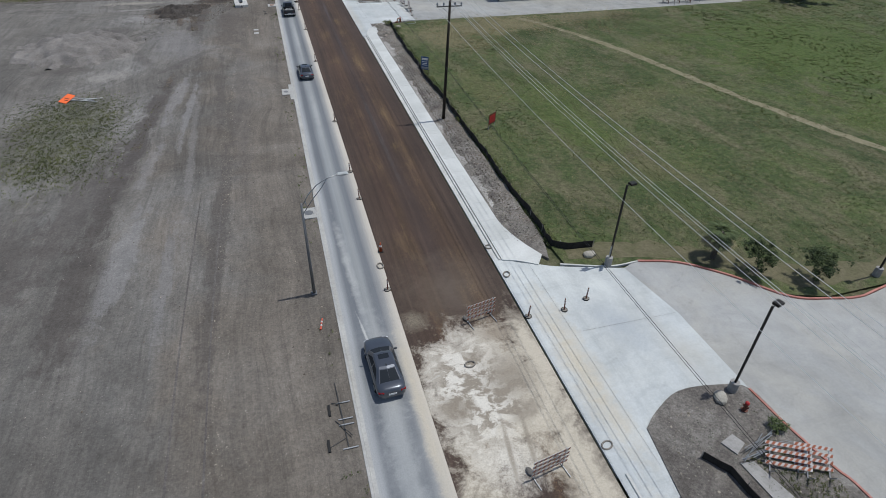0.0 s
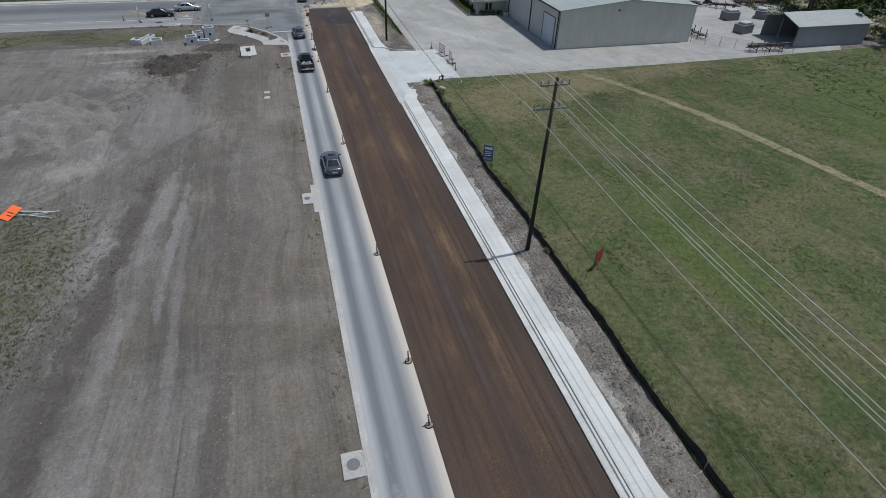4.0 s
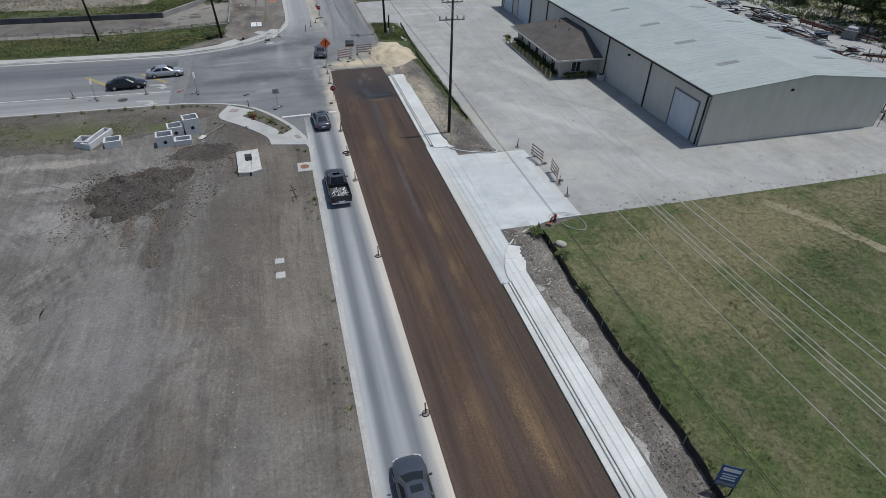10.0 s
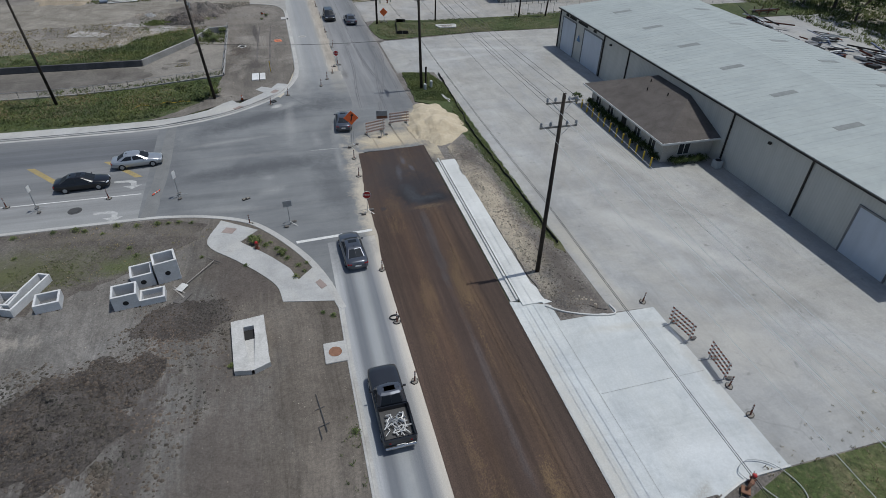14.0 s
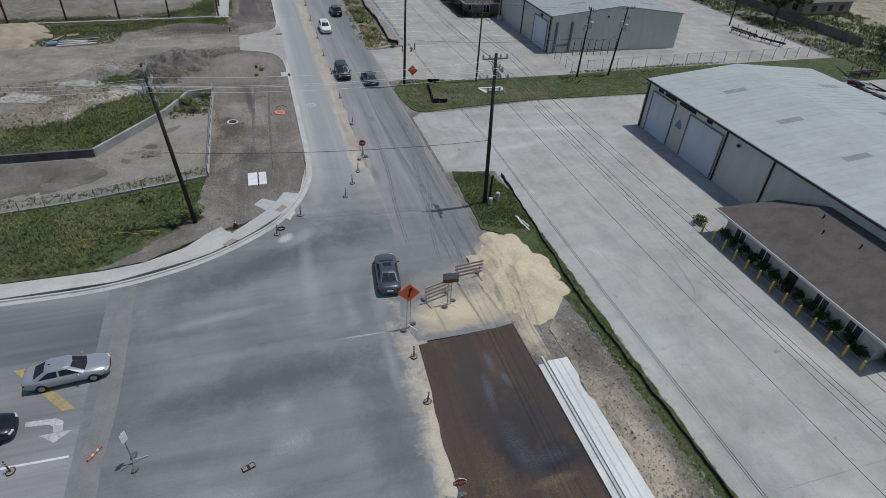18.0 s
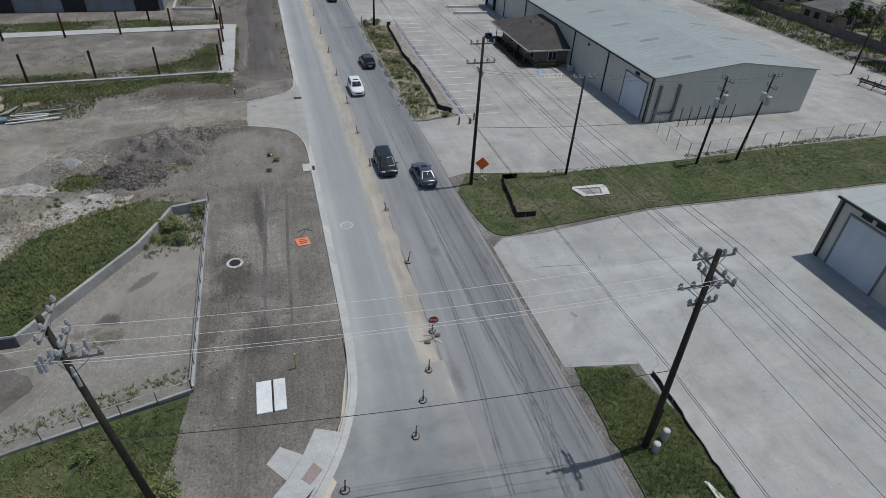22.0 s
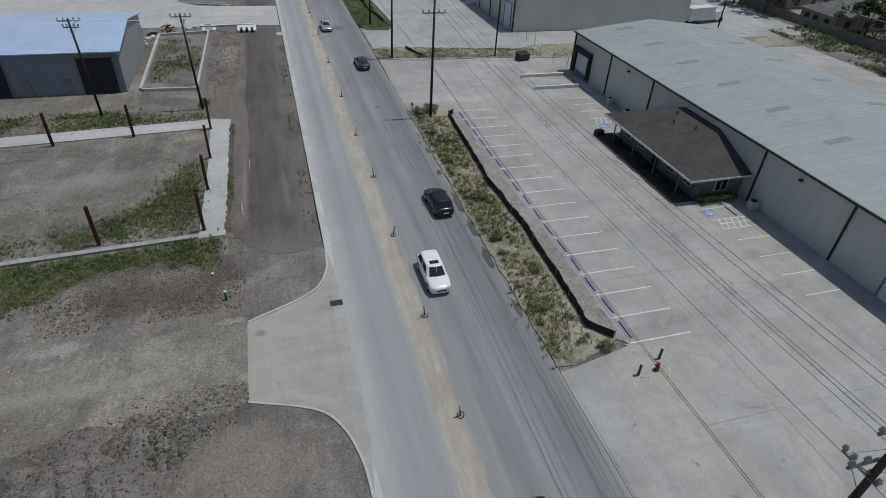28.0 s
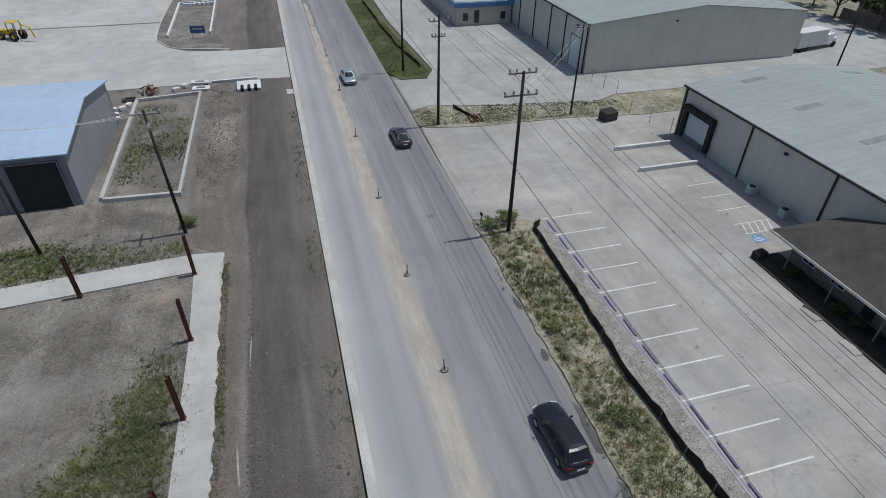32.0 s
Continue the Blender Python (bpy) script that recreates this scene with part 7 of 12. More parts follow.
def fallen_post(x, y, z, rz, label):
    t = thing("fallen_delineator", (x, y, z + 0.08), rz, label, "delineator", "fallen delineators")
    bm = bmesh.new()
    cyl(bm, (0, -0.55, 0), (0, 0.5, 0.02), 0.075, 0.05, 10)
    post = part("post", bm, PINKORANGE, t)
    for y0 in (-0.25, 0.1):
        bm = bmesh.new()
        cyl(bm, (0, y0, 0.004), (0, y0 + 0.14, 0.006), 0.076, 0.074, 10)
        part("reflective_band", bm, BARWHITE, post, "dusty white band")
    return t
fallen_post(1.6, 29.6, 0.1, -12, "faded orange delineator post lying on the earth lot")
fallen_post(-12.3, 143.3, 0.01, -35, "orange and white delineator post lying beside a sign stand")
t = thing("rubber_weight", (-3.95, 140.2, 0.01), 20, "grey rectangular rubber sign weight on the crossing", "sign weight")
bm = bmesh.new()
box(bm, (0, 0, 0.04), (0.75, 0.36, 0.08), bev=0.03)
part("block", bm, RUBBER, t)
for sx in (-0.2, 0.2):
    bm = bmesh.new()
    box(bm, (sx, 0, 0.084), (0.26, 0.24, 0.012), bev=0.005)
    part("dust_film", bm, DUSTYBASE, t, "pale dust on the base")
traffic_cone(-4.5, 165.3, 0.1, "small orange traffic cone on the corner earth", 0, 0, 0.7)


def barricade(x, y, z, rz, label, w=2.3, lean=0.0):
    t = thing("barricade", (x, y, z), rz, label, "barricade", "road barricades")
    t.matrix_basis = pose(x, y, z, lean, 0, rz)
    for k in (0.5, 0.85, 1.2, 1.55):
        bm = bmesh.new()
        box(bm, (0, 0, k), (w, 0.03, 0.19), bev=0.008)
        b = part("board", bm, BARWHITE, t)
        bm = bmesh.new()
        stripes(bm, w, 0.18, k, 0)
        part("stripes", bm, BARSTRIPE, b, "slanting dull orange stripes")
    for s in (-1, 1):
        bm = bmesh.new()
        box(bm, (s * w * 0.4, 0.04, 0.83), (0.05, 0.05, 1.64))
        part("upright", bm, GALV, t)
        bm = bmesh.new()
        box(bm, (s * w * 0.4, 0.04, 0.03), (0.06, 1.5, 0.06))
        part("foot", bm, GALV, t)
        bm = bmesh.new()
        ball(bm, (s * w * 0.4, 0.45, 0.12), (0.16, 0.28, 0.09), 2, 0.1, 3)
        part("sandbag", bm, SANDBAG, t, "grey sandbag over the foot")
    return t
barricade(12.4, 27.4, 0.03, 12, "striped road barricade on the end of the brown base")
barricade(12.1, 15.2, 0.03, 10, "striped road barricade on the southern brown base")
barricade(26.3, 114.1, 0.05, -80, "striped road barricade at the warehouse driveway")
barricade(26.65, 110.4, 0.05, -96, "striped road barricade at the warehouse driveway")
barricade(10.6, 151.7, 0.03, 17, "striped road barricade in the churned sand", 2.5)
barricade(13.8, 153.6, 0.03, 6, "striped road barricade in the churned sand", 2.5)
barricade(24.6, 11.6, 0.12, -28, "folded striped barricade leaning low on the grass", 2.4, -58)
barricade(25.9, 11.2, 0.12, -28, "folded striped barricade leaning low on the grass", 2.0, -58)


def stand_legs(t, spread=0.75, bags=True, mat=GALV):
    for a in (35, 145, 215, 325):
        bm = bmesh.new()
        tube(bm, [(0, 0, 0.35), (spread * math.cos(radians(a)), spread * math.sin(radians(a)), 0.03)], 0.02, 5)
        part("leg", bm, mat, t)
    if bags:
        for a in (40, 220):
            bm = bmesh.new()
            ball(bm, (0.5 * math.cos(radians(a)), 0.5 * math.sin(radians(a)), 0.1), (0.25, 0.16, 0.1), 2, 0.12, a)
            part("sandbag", bm, SANDBAG, t, "grey sandbag on the legs")


def diamond_sign(x, y, z, rz, label, size=1.2, low=1.7, symbol=True, material=SIGNORANGE, lean=0.0):
    t = thing("diamond_sign", (x, y, z), rz, label, "road sign", "work zone signs")
    t.matrix_basis = pose(x, y, z, lean, 0, rz)
    d = size / math.sqrt(2)
    cz = low + d
    bm = bmesh.new()
    box(bm, (0, 0, cz), (size, 0.025, size), (0, 45, 0), 0.01)
    p = part("panel", bm, material, t)
    if symbol:
        bm = bmesh.new()
        box(bm, (0.02, -0.02, cz - 0.1), (0.11, 0.012, d * 0.8), (0, 12, 0))
        bm.faces.new([bm.verts.new(q) for q in ((-0.08, -0.026, cz + d * 0.3), (0.3, -0.026, cz + d * 0.25), (0.14, -0.026, cz + d * 0.62))])
        part("arrow", bm, RUBBER, p, "black lane-shift arrow")
    for s in (-0.12, 0.12):
        bm = bmesh.new()
        box(bm, (s, 0.03, (cz + 0.3) / 2), (0.04, 0.04, cz + 0.3))
        part("post", bm, GALV, t)
    stand_legs(t)
    return t
diamond_sign(7.6, 149.1, 0.03, -6, "orange diamond lane-shift sign on a sandbagged stand", 1.15, 2.6)
diamond_sign(20.2, 198.2, 0.1, -20, "orange diamond sign on a stand by the power pole", 1.05, 1.0, False)


def flat_sign(name, x, y, z, rz, w, h, low, front, label, posts=(-0.4, 0.4), band=None, post_mat=GALV, legs=False, thick=0.03, category="sign"):
    t = thing(name, (x, y, z), rz, label, category, "signs")
    bm = bmesh.new()
    box(bm, (0, 0, low + h / 2), (w, thick, h), bev=0.008)
    p = part("panel", bm, front, t)
    if band:
        for dz, hh, ww, m in band:
            bm = bmesh.new()
            box(bm, (0, -thick / 2 - 0.006, low + h * dz), (w * ww, 0.012, h * hh))
            part("printed_bar", bm, m, p)
    for s in posts:
        bm = bmesh.new()
        box(bm, (w * s, thick / 2 + 0.025, (low + h) / 2), (0.06, 0.05, low + h))
        part("post", bm, post_mat, t)
    if legs:
        stand_legs(t)
    return t
flat_sign("land_sign", 20.85, 75.8, 0.1, -32, 1.05, 1.75, 0.75, SIGNBLUE, "blue notice board on two black posts by the silt fence", (-0.46, 0.46), [(0.82, 0.16, 0.8, SIGNWHITE), (0.6, 0.05, 0.7, SIGNWHITE), (0.48, 0.05, 0.6, SIGNWHITE), (0.36, 0.05, 0.7, SIGNWHITE), (0.14, 0.14, 0.86, SIGNGREY)], RUBBER)
flat_sign("land_sign", 24.0, 57.2, 0.1, 38, 1.5, 1.3, 0.5, SIGNBROWN, "brown wooden board on two pale posts in the field", (-0.42, 0.42), [(0.5, 0.7, 0.8, SIGNRED)], GREYWOOD)
flat_sign("work_board", 11.3, 150.9, 0.03, -5, 1.25, 0.95, 2.2, SIGNGREY, "grey rectangular board with an orange band on a stand", (-0.1, 0.1), [(0.18, 0.34, 1.0, SIGNBROWN)], GALV, True)
flat_sign("street_sign", -0.1, 134.8, 0.0, 5, 0.75, 0.6, 1.9, SIGNGREY, "blue-grey sign back on a sandbagged stand", (0.0,), None, GALV, True)
flat_sign("sign_stand", -10.1, 142.1, 0.0, 60, 0.45, 0.75, 2.0, SIGNWHITE, "white sign on a stand with red and grey bags", (0.0,), None, GALV, True)
flat_sign("sign_stand", -22.3, 142.4, 0.0, 75, 0.4, 0.6, 2.0, SIGNWHITE, "thin sign on a stand beside the turning lane", (0.0,), None, GALV, True)
flat_sign("lamp_notice", 24.05, 30.45, 0.85, 55, 0.6, 0.95, 0.3, SIGNGREY, "small grey notice fixed beside the lamp post", (0.0,))


def word(text, size, material, parent, at, rot):
    cu = bpy.data.curves.new("lettering", "FONT")
    cu.body, cu.size, cu.align_x, cu.align_y, cu.extrude = text, size, "CENTER", "CENTER", 0.002
    tmp = bpy.data.objects.new("lettering", cu)
    me = bpy.data.meshes.new_from_object(tmp)
    bpy.data.objects.remove(tmp)
    me.materials.append(material)
    ob = new("lettering", me)
    ob.parent = parent
    ob.matrix_basis = pose(at[0], at[1], at[2], *rot)
    return ob


def stop_sign(x, y, z, rz, label):
    t = thing("stop_sign", (x, y, z), rz, label, "stop sign", "stop signs")
    bm = bmesh.new()
    cyl(bm, (0, 0.012, 1.9), (0, -0.012, 1.9), 0.4, 0.4, 8)
    bmesh.ops.rotate(bm, verts=bm.verts, cent=(0, 0, 1.9), matrix=Matrix.Rotation(radians(22.5), 3, "Y"))
    rim = part("rim", bm, SIGNWHITE, t, "white octagonal rim")
    bm = bmesh.new()
    cyl(bm, (0, 0.0, 1.9), (0, -0.018, 1.9), 0.37, 0.37, 8)
    bmesh.ops.rotate(bm, verts=bm.verts, cent=(0, 0, 1.9), matrix=Matrix.Rotation(radians(22.5), 3, "Y"))
    face = part("face", bm, SIGNRED, t)
    word("STOP", 0.27, SIGNWHITE, face, (0, -0.022, 1.9), (90, 0, 0))
    bm = bmesh.new()
    box(bm, (0, 0.035, 1.15), (0.045, 0.04, 2.25))
    part("post", bm, GALV, t)
    stand_legs(t)
    return t
stop_sign(7.0, 135.2, 0.0, -5, "red octagonal stop sign on a sandbagged stand at the base edge")
stop_sign(9.0, 176.2, 0.02, -8, "red octagonal stop sign on a sandbagged stand in the sand strip")

t = thing("fallen_sign", (0.95, 190.2, 0.1), 12, "orange work sign lying face up on the earth", "road sign", "work zone signs")
bm = bmesh.new()
box(bm, (0, 0, 0.05), (1.15, 1.15, 0.03), (0, 3, 0), 0.01)
p = part("panel", bm, plain("faded_orange_sheeting", (0.75, 0.24, 0.12), 0.7, 0, 0.2), t, "faded orange panel")
for i, w in enumerate((0.6, 0.75, 0.62)):
    bm = bmesh.new()
    box(bm, (0, 0.28 - 0.28 * i, 0.075), (w, 0.12, 0.006), (0, 3, 0))
    part("printed_bar", bm, RUSTED, p, "dark unreadable printed bar")
t2 = thing("sign_stand", (1.3, 191.7, 0.1), 30, "folded black sign stand on the earth", "sign stand")
stand_legs(t2, 0.7, False, RUBBER)
t = thing("fallen_sign", (-23.8, 76.2, 0.1), -20, "orange work sign tipped over on its metal stand", "road sign", "work zone signs")
bm = bmesh.new()
box(bm, (0, 0, 0.3), (1.1, 1.7, 0.03), (14, 6, -12), 0.01)
p = part("panel", bm, SIGNORANGE, t)
for i, w in enumerate((0.55, 0.7, 0.5)):
    bm = bmesh.new()
    box(bm, (0.1 * i - 0.1, 0.35 - 0.35 * i, 0.322 + 0.085 - 0.085 * i), (w, 0.11, 0.012), (14, 6, -12))
    part("printed_bar", bm, RUSTED, p, "dark unreadable printed bar")
for k, (y0, y1, l) in enumerate(((0.4, 1.0, 3.1), (-0.25, 0.35, 2.9), (0.1, -0.1, 3.8), (0.7, -0.2, 3.7), (0.2, 0.9, 3.9))):
    bm = bmesh.new()
    tube(bm, [(0.3 if k < 3 else 1.6, y0, 0.24 - 0.03 * k), (l, y1, 0.06 + 0.05 * k)], 0.05 if k < 2 else 0.035, 6)
    part("leg", bm, GALV if k % 2 else SIGNWHITE, t)
t = thing("fallen_stands", (1.9, 22.0, 0.1), 0, "heap of fallen dark metal sign stands on the earth", "sign stand")
for a, b, r in (((-0.1, 2.2, 0.05), (0.0, -0.2, 0.08), 0.03), ((0.0, 0.2, 0.08), (0.1, -2.6, 0.05), 0.03), ((-0.5, 0.7, 0.05), (0.1, 0.4, 0.3), 0.025), ((-0.9, -2.3, 0.05), (0.0, -1.9, 0.05), 0.025), ((-0.4, -0.6, 0.05), (0.4, -1.9, 0.2), 0.025)):
    bm = bmesh.new()
    tube(bm, [a, b], r, 5)
    part("bar", bm, LID, t)
for k in (0.6, -0.6, -1.0, -2.6):
    bm = bmesh.new()
    box(bm, (0.2, k, 0.06), (0.85, 0.07, 0.06))
    part("foot", bm, GALV, t)
for c in ((-0.65, 0.2), (-0.95, -2.2)):
    bm = bmesh.new()
    box(bm, (c[0], c[1], 0.06), (0.14, 0.8, 0.1))
    part("weight", bm, RUBBER, t)
t = thing("fallen_stands", (0.6, 113.2, 0.1), 8, "fallen dark metal sign stand beside the kerb", "sign stand")
for a, b, r in (((0.0, 1.6, 0.05), (0.0, -1.4, 0.12), 0.03), ((-0.4, -0.9, 0.05), (0.3, -0.8, 0.05), 0.03), ((-0.3, 0.4, 0.05), (0.3, 0.5, 0.05), 0.03), ((-0.4, -0.9, 0.05), (-0.4, -1.8, 0.1), 0.03)):
    bm = bmesh.new()
    tube(bm, [a, b], r, 5)
    part("bar", bm, LID, t)

# ---- silt fences ----
def silt_fence(path, h, label, seed=1, slump=0.25):
    t = thing("silt_fence", (0, 0, 0), 0, label, "silt fence", "silt fences")
    rnd = random.Random(seed)
    pts = []
    for a, b in zip(path, path[1:]):
        d = math.hypot(b[0] - a[0], b[1] - a[1])
        k = max(2, int(d / 0.5))
        pts += [(a[0] + (b[0] - a[0]) * i / k, a[1] + (b[1] - a[1]) * i / k) for i in range(k)]
    pts.append(path[-1])
    bm = bmesh.new()
    rows, dx = [], 0.0
    for i, p in enumerate(pts):
        dx = 0.85 * dx + rnd.uniform(-0.06, 0.06)
        hh = h * (1 + rnd.uniform(-0.12, 0.1)) * (1 - slump * max(0, noise.noise(Vector((p[0] * 0.4, p[1] * 0.4, seed)))))
        rows.append([bm.verts.new((p[0] + dx + o, p[1], z)) for o, z in ((-0.12, 0.08), (0.0, 0.1), (dx * 0.5, 0.1 + hh), (dx * 0.5 + 0.03, 0.1 + hh), (0.03, 0.1), (0.2, 0.08))])
    for a, b in zip(rows, rows[1:]):
        for k in range(5):
            bm.faces.new((a[k], a[k + 1], b[k + 1], b[k]))
    part("fabric", bm, BLACKFABRIC, t)
    for i in range(0, len(pts), 5):
        bm = bmesh.new()
        box(bm, (pts[i][0] + 0.06, pts[i][1], 0.1 + h * 0.55), (0.04, 0.05, h * 1.15))
        part("stake", bm, GREYWOOD, t)
    return t
silt_fence([(21.2, 101.8), (21.15, 98.7), (20.8, 92), (20.6, 86), (20.75, 76), (21.0, 62), (21.1, 45), (20.9, 34.2), (22, 33.4), (24.2, 33.2)], 0.66, "low black fabric silt fence along the field", 2)
silt_fence([(22.1, 215.7), (20.8, 217.2), (21.1, 230), (20.8, 240), (21.4, 250), (21.6, 257.5), (22.4, 257.9)], 0.7, "black fabric silt fence along the gravel strip", 3, 0.15)
silt_fence([(24.0, 197.5), (22.3, 197.5), (20.9, 190.1), (22.9, 190.0)], 0.6, "black fabric silt fence in the green strip", 4, 0.15)
silt_fence([(22.9, 169.5), (22.5, 160), (21.9, 150), (22.1, 140), (22.2, 130), (22.3, 126.3)], 0.28, "slumped black silt fence along the ditch", 5, 0.5)
silt_fence([(20.6, 13.8), (21.6, 12.6), (22.0, 9.5), (22.2, 5.0)], 0.55, "black fabric silt fence by the concrete slab", 6)
silt_fence([(20.3, 348), (20.4, 330), (20.9, 316), (22.2, 303)], 0.5, "black fabric silt fence along the ditch", 7)

# ---- pavement markings ----
def marking(name, pts, material, z, label, category="road marking", group="road markings"):
    bm = bmesh.new()
    bm.faces.new([bm.verts.new((p[0], p[1], z)) for p in pts])
    bmesh.ops.triangulate(bm, faces=bm.faces)
    return solid(name, bm, material, label, category, group)
marking("stop_line", [(0.3, 131.7), (6.9, 132.1), (6.9, 132.45), (0.2, 132.05)], WHITEPAINT, 0.012, "faded white stop line across the lane")
marking("edge_line", [(-60, 144.2), (-13.7, 143.4), (-13.7, 143.55), (-60, 144.35)], WHITEPAINT, 0.012, "thin white line of the turning lane")
for x, y in ((-17.4, 140.9), (-16.6, 146.6)):
    bm = bmesh.new()
    for pts in ([(0.0, 0.0), (1.64, -0.1), (2.1, -0.45), (2.2, -1.2), (1.72, -1.2), (1.6, -0.72), (1.35, -0.5), (0.05, -0.38)], [(0.95, -1.22), (2.7, -1.22), (1.9, -1.95)]):
        bm.faces.new([bm.verts.new((x + p[0], y + p[1], 0.0125)) for p in pts[::-1]])
    bmesh.ops.triangulate(bm, faces=bm.faces)
    solid("turn_arrow", bm, WHITEWORN, "worn white turn arrow on the side road", "road marking", "road markings")
for x in (-25.6, -18.4):
    marking("hatch_bar", [(x, 151.2), (x + 0.75, 151.2), (x + 4.4, 147.0), (x + 3.65, 147.0)], YELLOWPAINT, 0.012, "worn yellow hatch bar on the side road")
stall = thing("parking_stripes", (0, 0, 0), 0, "worn white stall stripes on the parking lot", "parking stripes", kind="structure")
for k in range(17):
    y = 214.95 + 2.743 * k
    bm = bmesh.new()
    bm.faces.new([bm.verts.new(p) for p in ((23.1, y - 0.06, 0.060), (28.35, y - 0.06, 0.060), (28.35, y + 0.06, 0.060), (23.1, y + 0.06, 0.060))])
    part("stripe", bm, WHITEPAINT, stall)
for k in range(6):
    y = 216.5 + 2.743 * k
    bm = bmesh.new()
    bm.faces.new([bm.verts.new(p) for p in ((40.6, y - 0.05, 0.060), (44.2, y - 0.05, 0.060), (44.2, y + 0.05, 0.060), (40.6, y + 0.05, 0.060))])
    part("stripe", bm, WHITEPAINT, stall)
    y = 253.5 + 2.743 * (k % 4) * 0.9
    if k < 4:
        bm = bmesh.new()
        bm.faces.new([bm.verts.new(p) for p in ((40.2, y - 0.05, 0.061), (43.8, y - 0.05, 0.061), (43.8, y + 0.05, 0.061), (40.2, y + 0.05, 0.061))])
        part("stripe", bm, WHITEPAINT, stall)
for y0, cy in ((226.6, 229.45), (251.9, 251.0)):
    for k in range(5):
        bm = bmesh.new()
        bm.faces.new([bm.verts.new(p) for p in ((40.3 + k * 0.7, y0, 0.062), (40.42 + k * 0.7, y0, 0.062), (41.1 + k * 0.7, y0 + 1.6, 0.062), (40.98 + k * 0.7, y0 + 1.6, 0.062))])
        part("stripe", bm, WHITEPAINT, stall)
    for y in (y0, y0 + 1.6):
        bm = bmesh.new()
        bm.faces.new([bm.verts.new(p) for p in ((40.2, y - 0.05, 0.0625), (44.2, y - 0.05, 0.0625), (44.2, y + 0.05, 0.0625), (40.2, y + 0.05, 0.0625))])
        part("stripe", bm, WHITEPAINT, stall)
    badge = marking("stall_badge", [(40.15, cy - 0.6), (41.6, cy - 0.55), (41.55, cy + 0.6), (40.2, cy + 0.55)], HCBLUE, 0.0605, "worn blue accessible stall square on the concrete", "road marking", "stall badges")
    bm = bmesh.new()
    for k in range(10):
        a, b = radians(-100 + k * 24), radians(-100 + (k + 1) * 24)
        bm.faces.new([bm.verts.new((40.75 + r * math.sin(q), cy - r * math.cos(q), 0.0645)) for r, q in ((0.38, a), (0.27, a), (0.27, b), (0.38, b))])
    for p in (((0.0, 0.1), (0.1, 0.1), (0.1, 0.5), (0.0, 0.5)), ((0.0, 0.1), (0.4, 0.1), (0.4, 0.0), (0.0, 0.0)), ((0.3, 0.1), (0.4, 0.1), (0.58, -0.38), (0.48, -0.38))):
        bm.faces.new([bm.verts.new((40.72 + q[0], cy + q[1], 0.065)) for q in p])
    part("symbol", bm, WHITEPAINT, badge, "white wheelchair symbol")
    bm = bmesh.new()
    box(bm, (0, 0, 0.07), (0.18, 1.85, 0.14), bev=0.04)
    solid("wheel_stop", bm, HCBLUE, "blue painted wheel stop of an accessible stall", "wheel stop", "wheel stops", at=(43.35, cy - 0.1, 0.045))
marking("edge_line", [(23.18, 215.2), (23.27, 215.2), (23.2, 258.2), (23.11, 258.2)], PURPLE, 0.0605, "faded violet line along the stall ends")
first = None
for k in range(16):
    y = 214.95 + 2.743 * (k + 0.5)
    if first is None:
        bm = bmesh.new()
        box(bm, (0, 0, 0.07), (0.18, 1.85, 0.14), bev=0.04)
        first = solid("wheel_stop", bm, PURPLE, "faded grey-violet concrete wheel stop at the stall end", "wheel stop", "wheel stops", at=(23.5, y, 0.045))
    else:
        copy_thing(first, pose(23.5 + 0.05 * math.sin(k * 2.1), y, 0.045, 0, 0, 1.5 * math.sin(k * 1.7)))
for y in (266.8, 264.2, 262.0):
    copy_thing(first, pose(44.6, y, 0.045, 0, 0, 0))

# ---- manholes, inlets and loose concrete ----
def manhole(x, y, r, z, label, ring=KERB, lid=LID):
    t = thing("manhole", (x, y, z), 0, label, "manhole", "manholes")
    bm = bmesh.new()
    cyl(bm, (0, 0, -0.05), (0, 0, 0.012), r * 1.55, r * 1.5, 24)
    part("collar", bm, ring, t)
    bm = bmesh.new()
    cyl(bm, (0, 0, 0), (0, 0, 0.03), r, r, 24)
    part("lid", bm, lid, t)
    return t
manhole(5.05, 192.2, 0.42, 0.008, "round iron manhole in a pale concrete collar", KERBDUSTY, BLOCKWALL)
manhole(-4.7, 188.3, 0.45, 0.11, "round manhole cover in the dark earth", CASTWORN, RUBBER)
manhole(-19.1, 141.6, 0.4, 0.006, "dark iron manhole cover in the side road", LID, LID)


def lid_slab(x, y, z, w, d, label, lid=None, h=0.16):
    t = thing("inlet_slab", (x, y, z), 0, label, "inlet slab", "inlet slabs")
    bm = bmesh.new()
    box(bm, (0, 0, h / 2), (w, d, h), bev=0.03)
    part("slab", bm, KERBDUSTY, t)
    if lid:
        bm = bmesh.new()
        cyl(bm, (0, 0, h), (0, 0, h + 0.02), min(w, d) * 0.3, min(w, d) * 0.3, 20)
        part("lid", bm, lid, t, "round iron lid")
    return t
lid_slab(2.0, 118.1, 0.04, 1.5, 1.9, "square concrete slab with a rusty round lid", LIDRUST)
lid_slab(2.05, 43.9, 0.05, 1.25, 1.7, "square concrete kerb inlet with an iron lid", GREYSTEEL)
lid_slab(1.85, 73.3, 0.05, 0.95, 2.0, "square concrete kerb inlet with an iron lid", GREYSTEEL)
lid_slab(2.5, 73.3, 0.03, 0.42, 5.2, "long concrete kerb inlet beam", None, 0.15)
lid_slab(-1.2, 102.4, 0.05, 0.75, 0.7, "small square concrete slab set in the earth", None, 0.1)
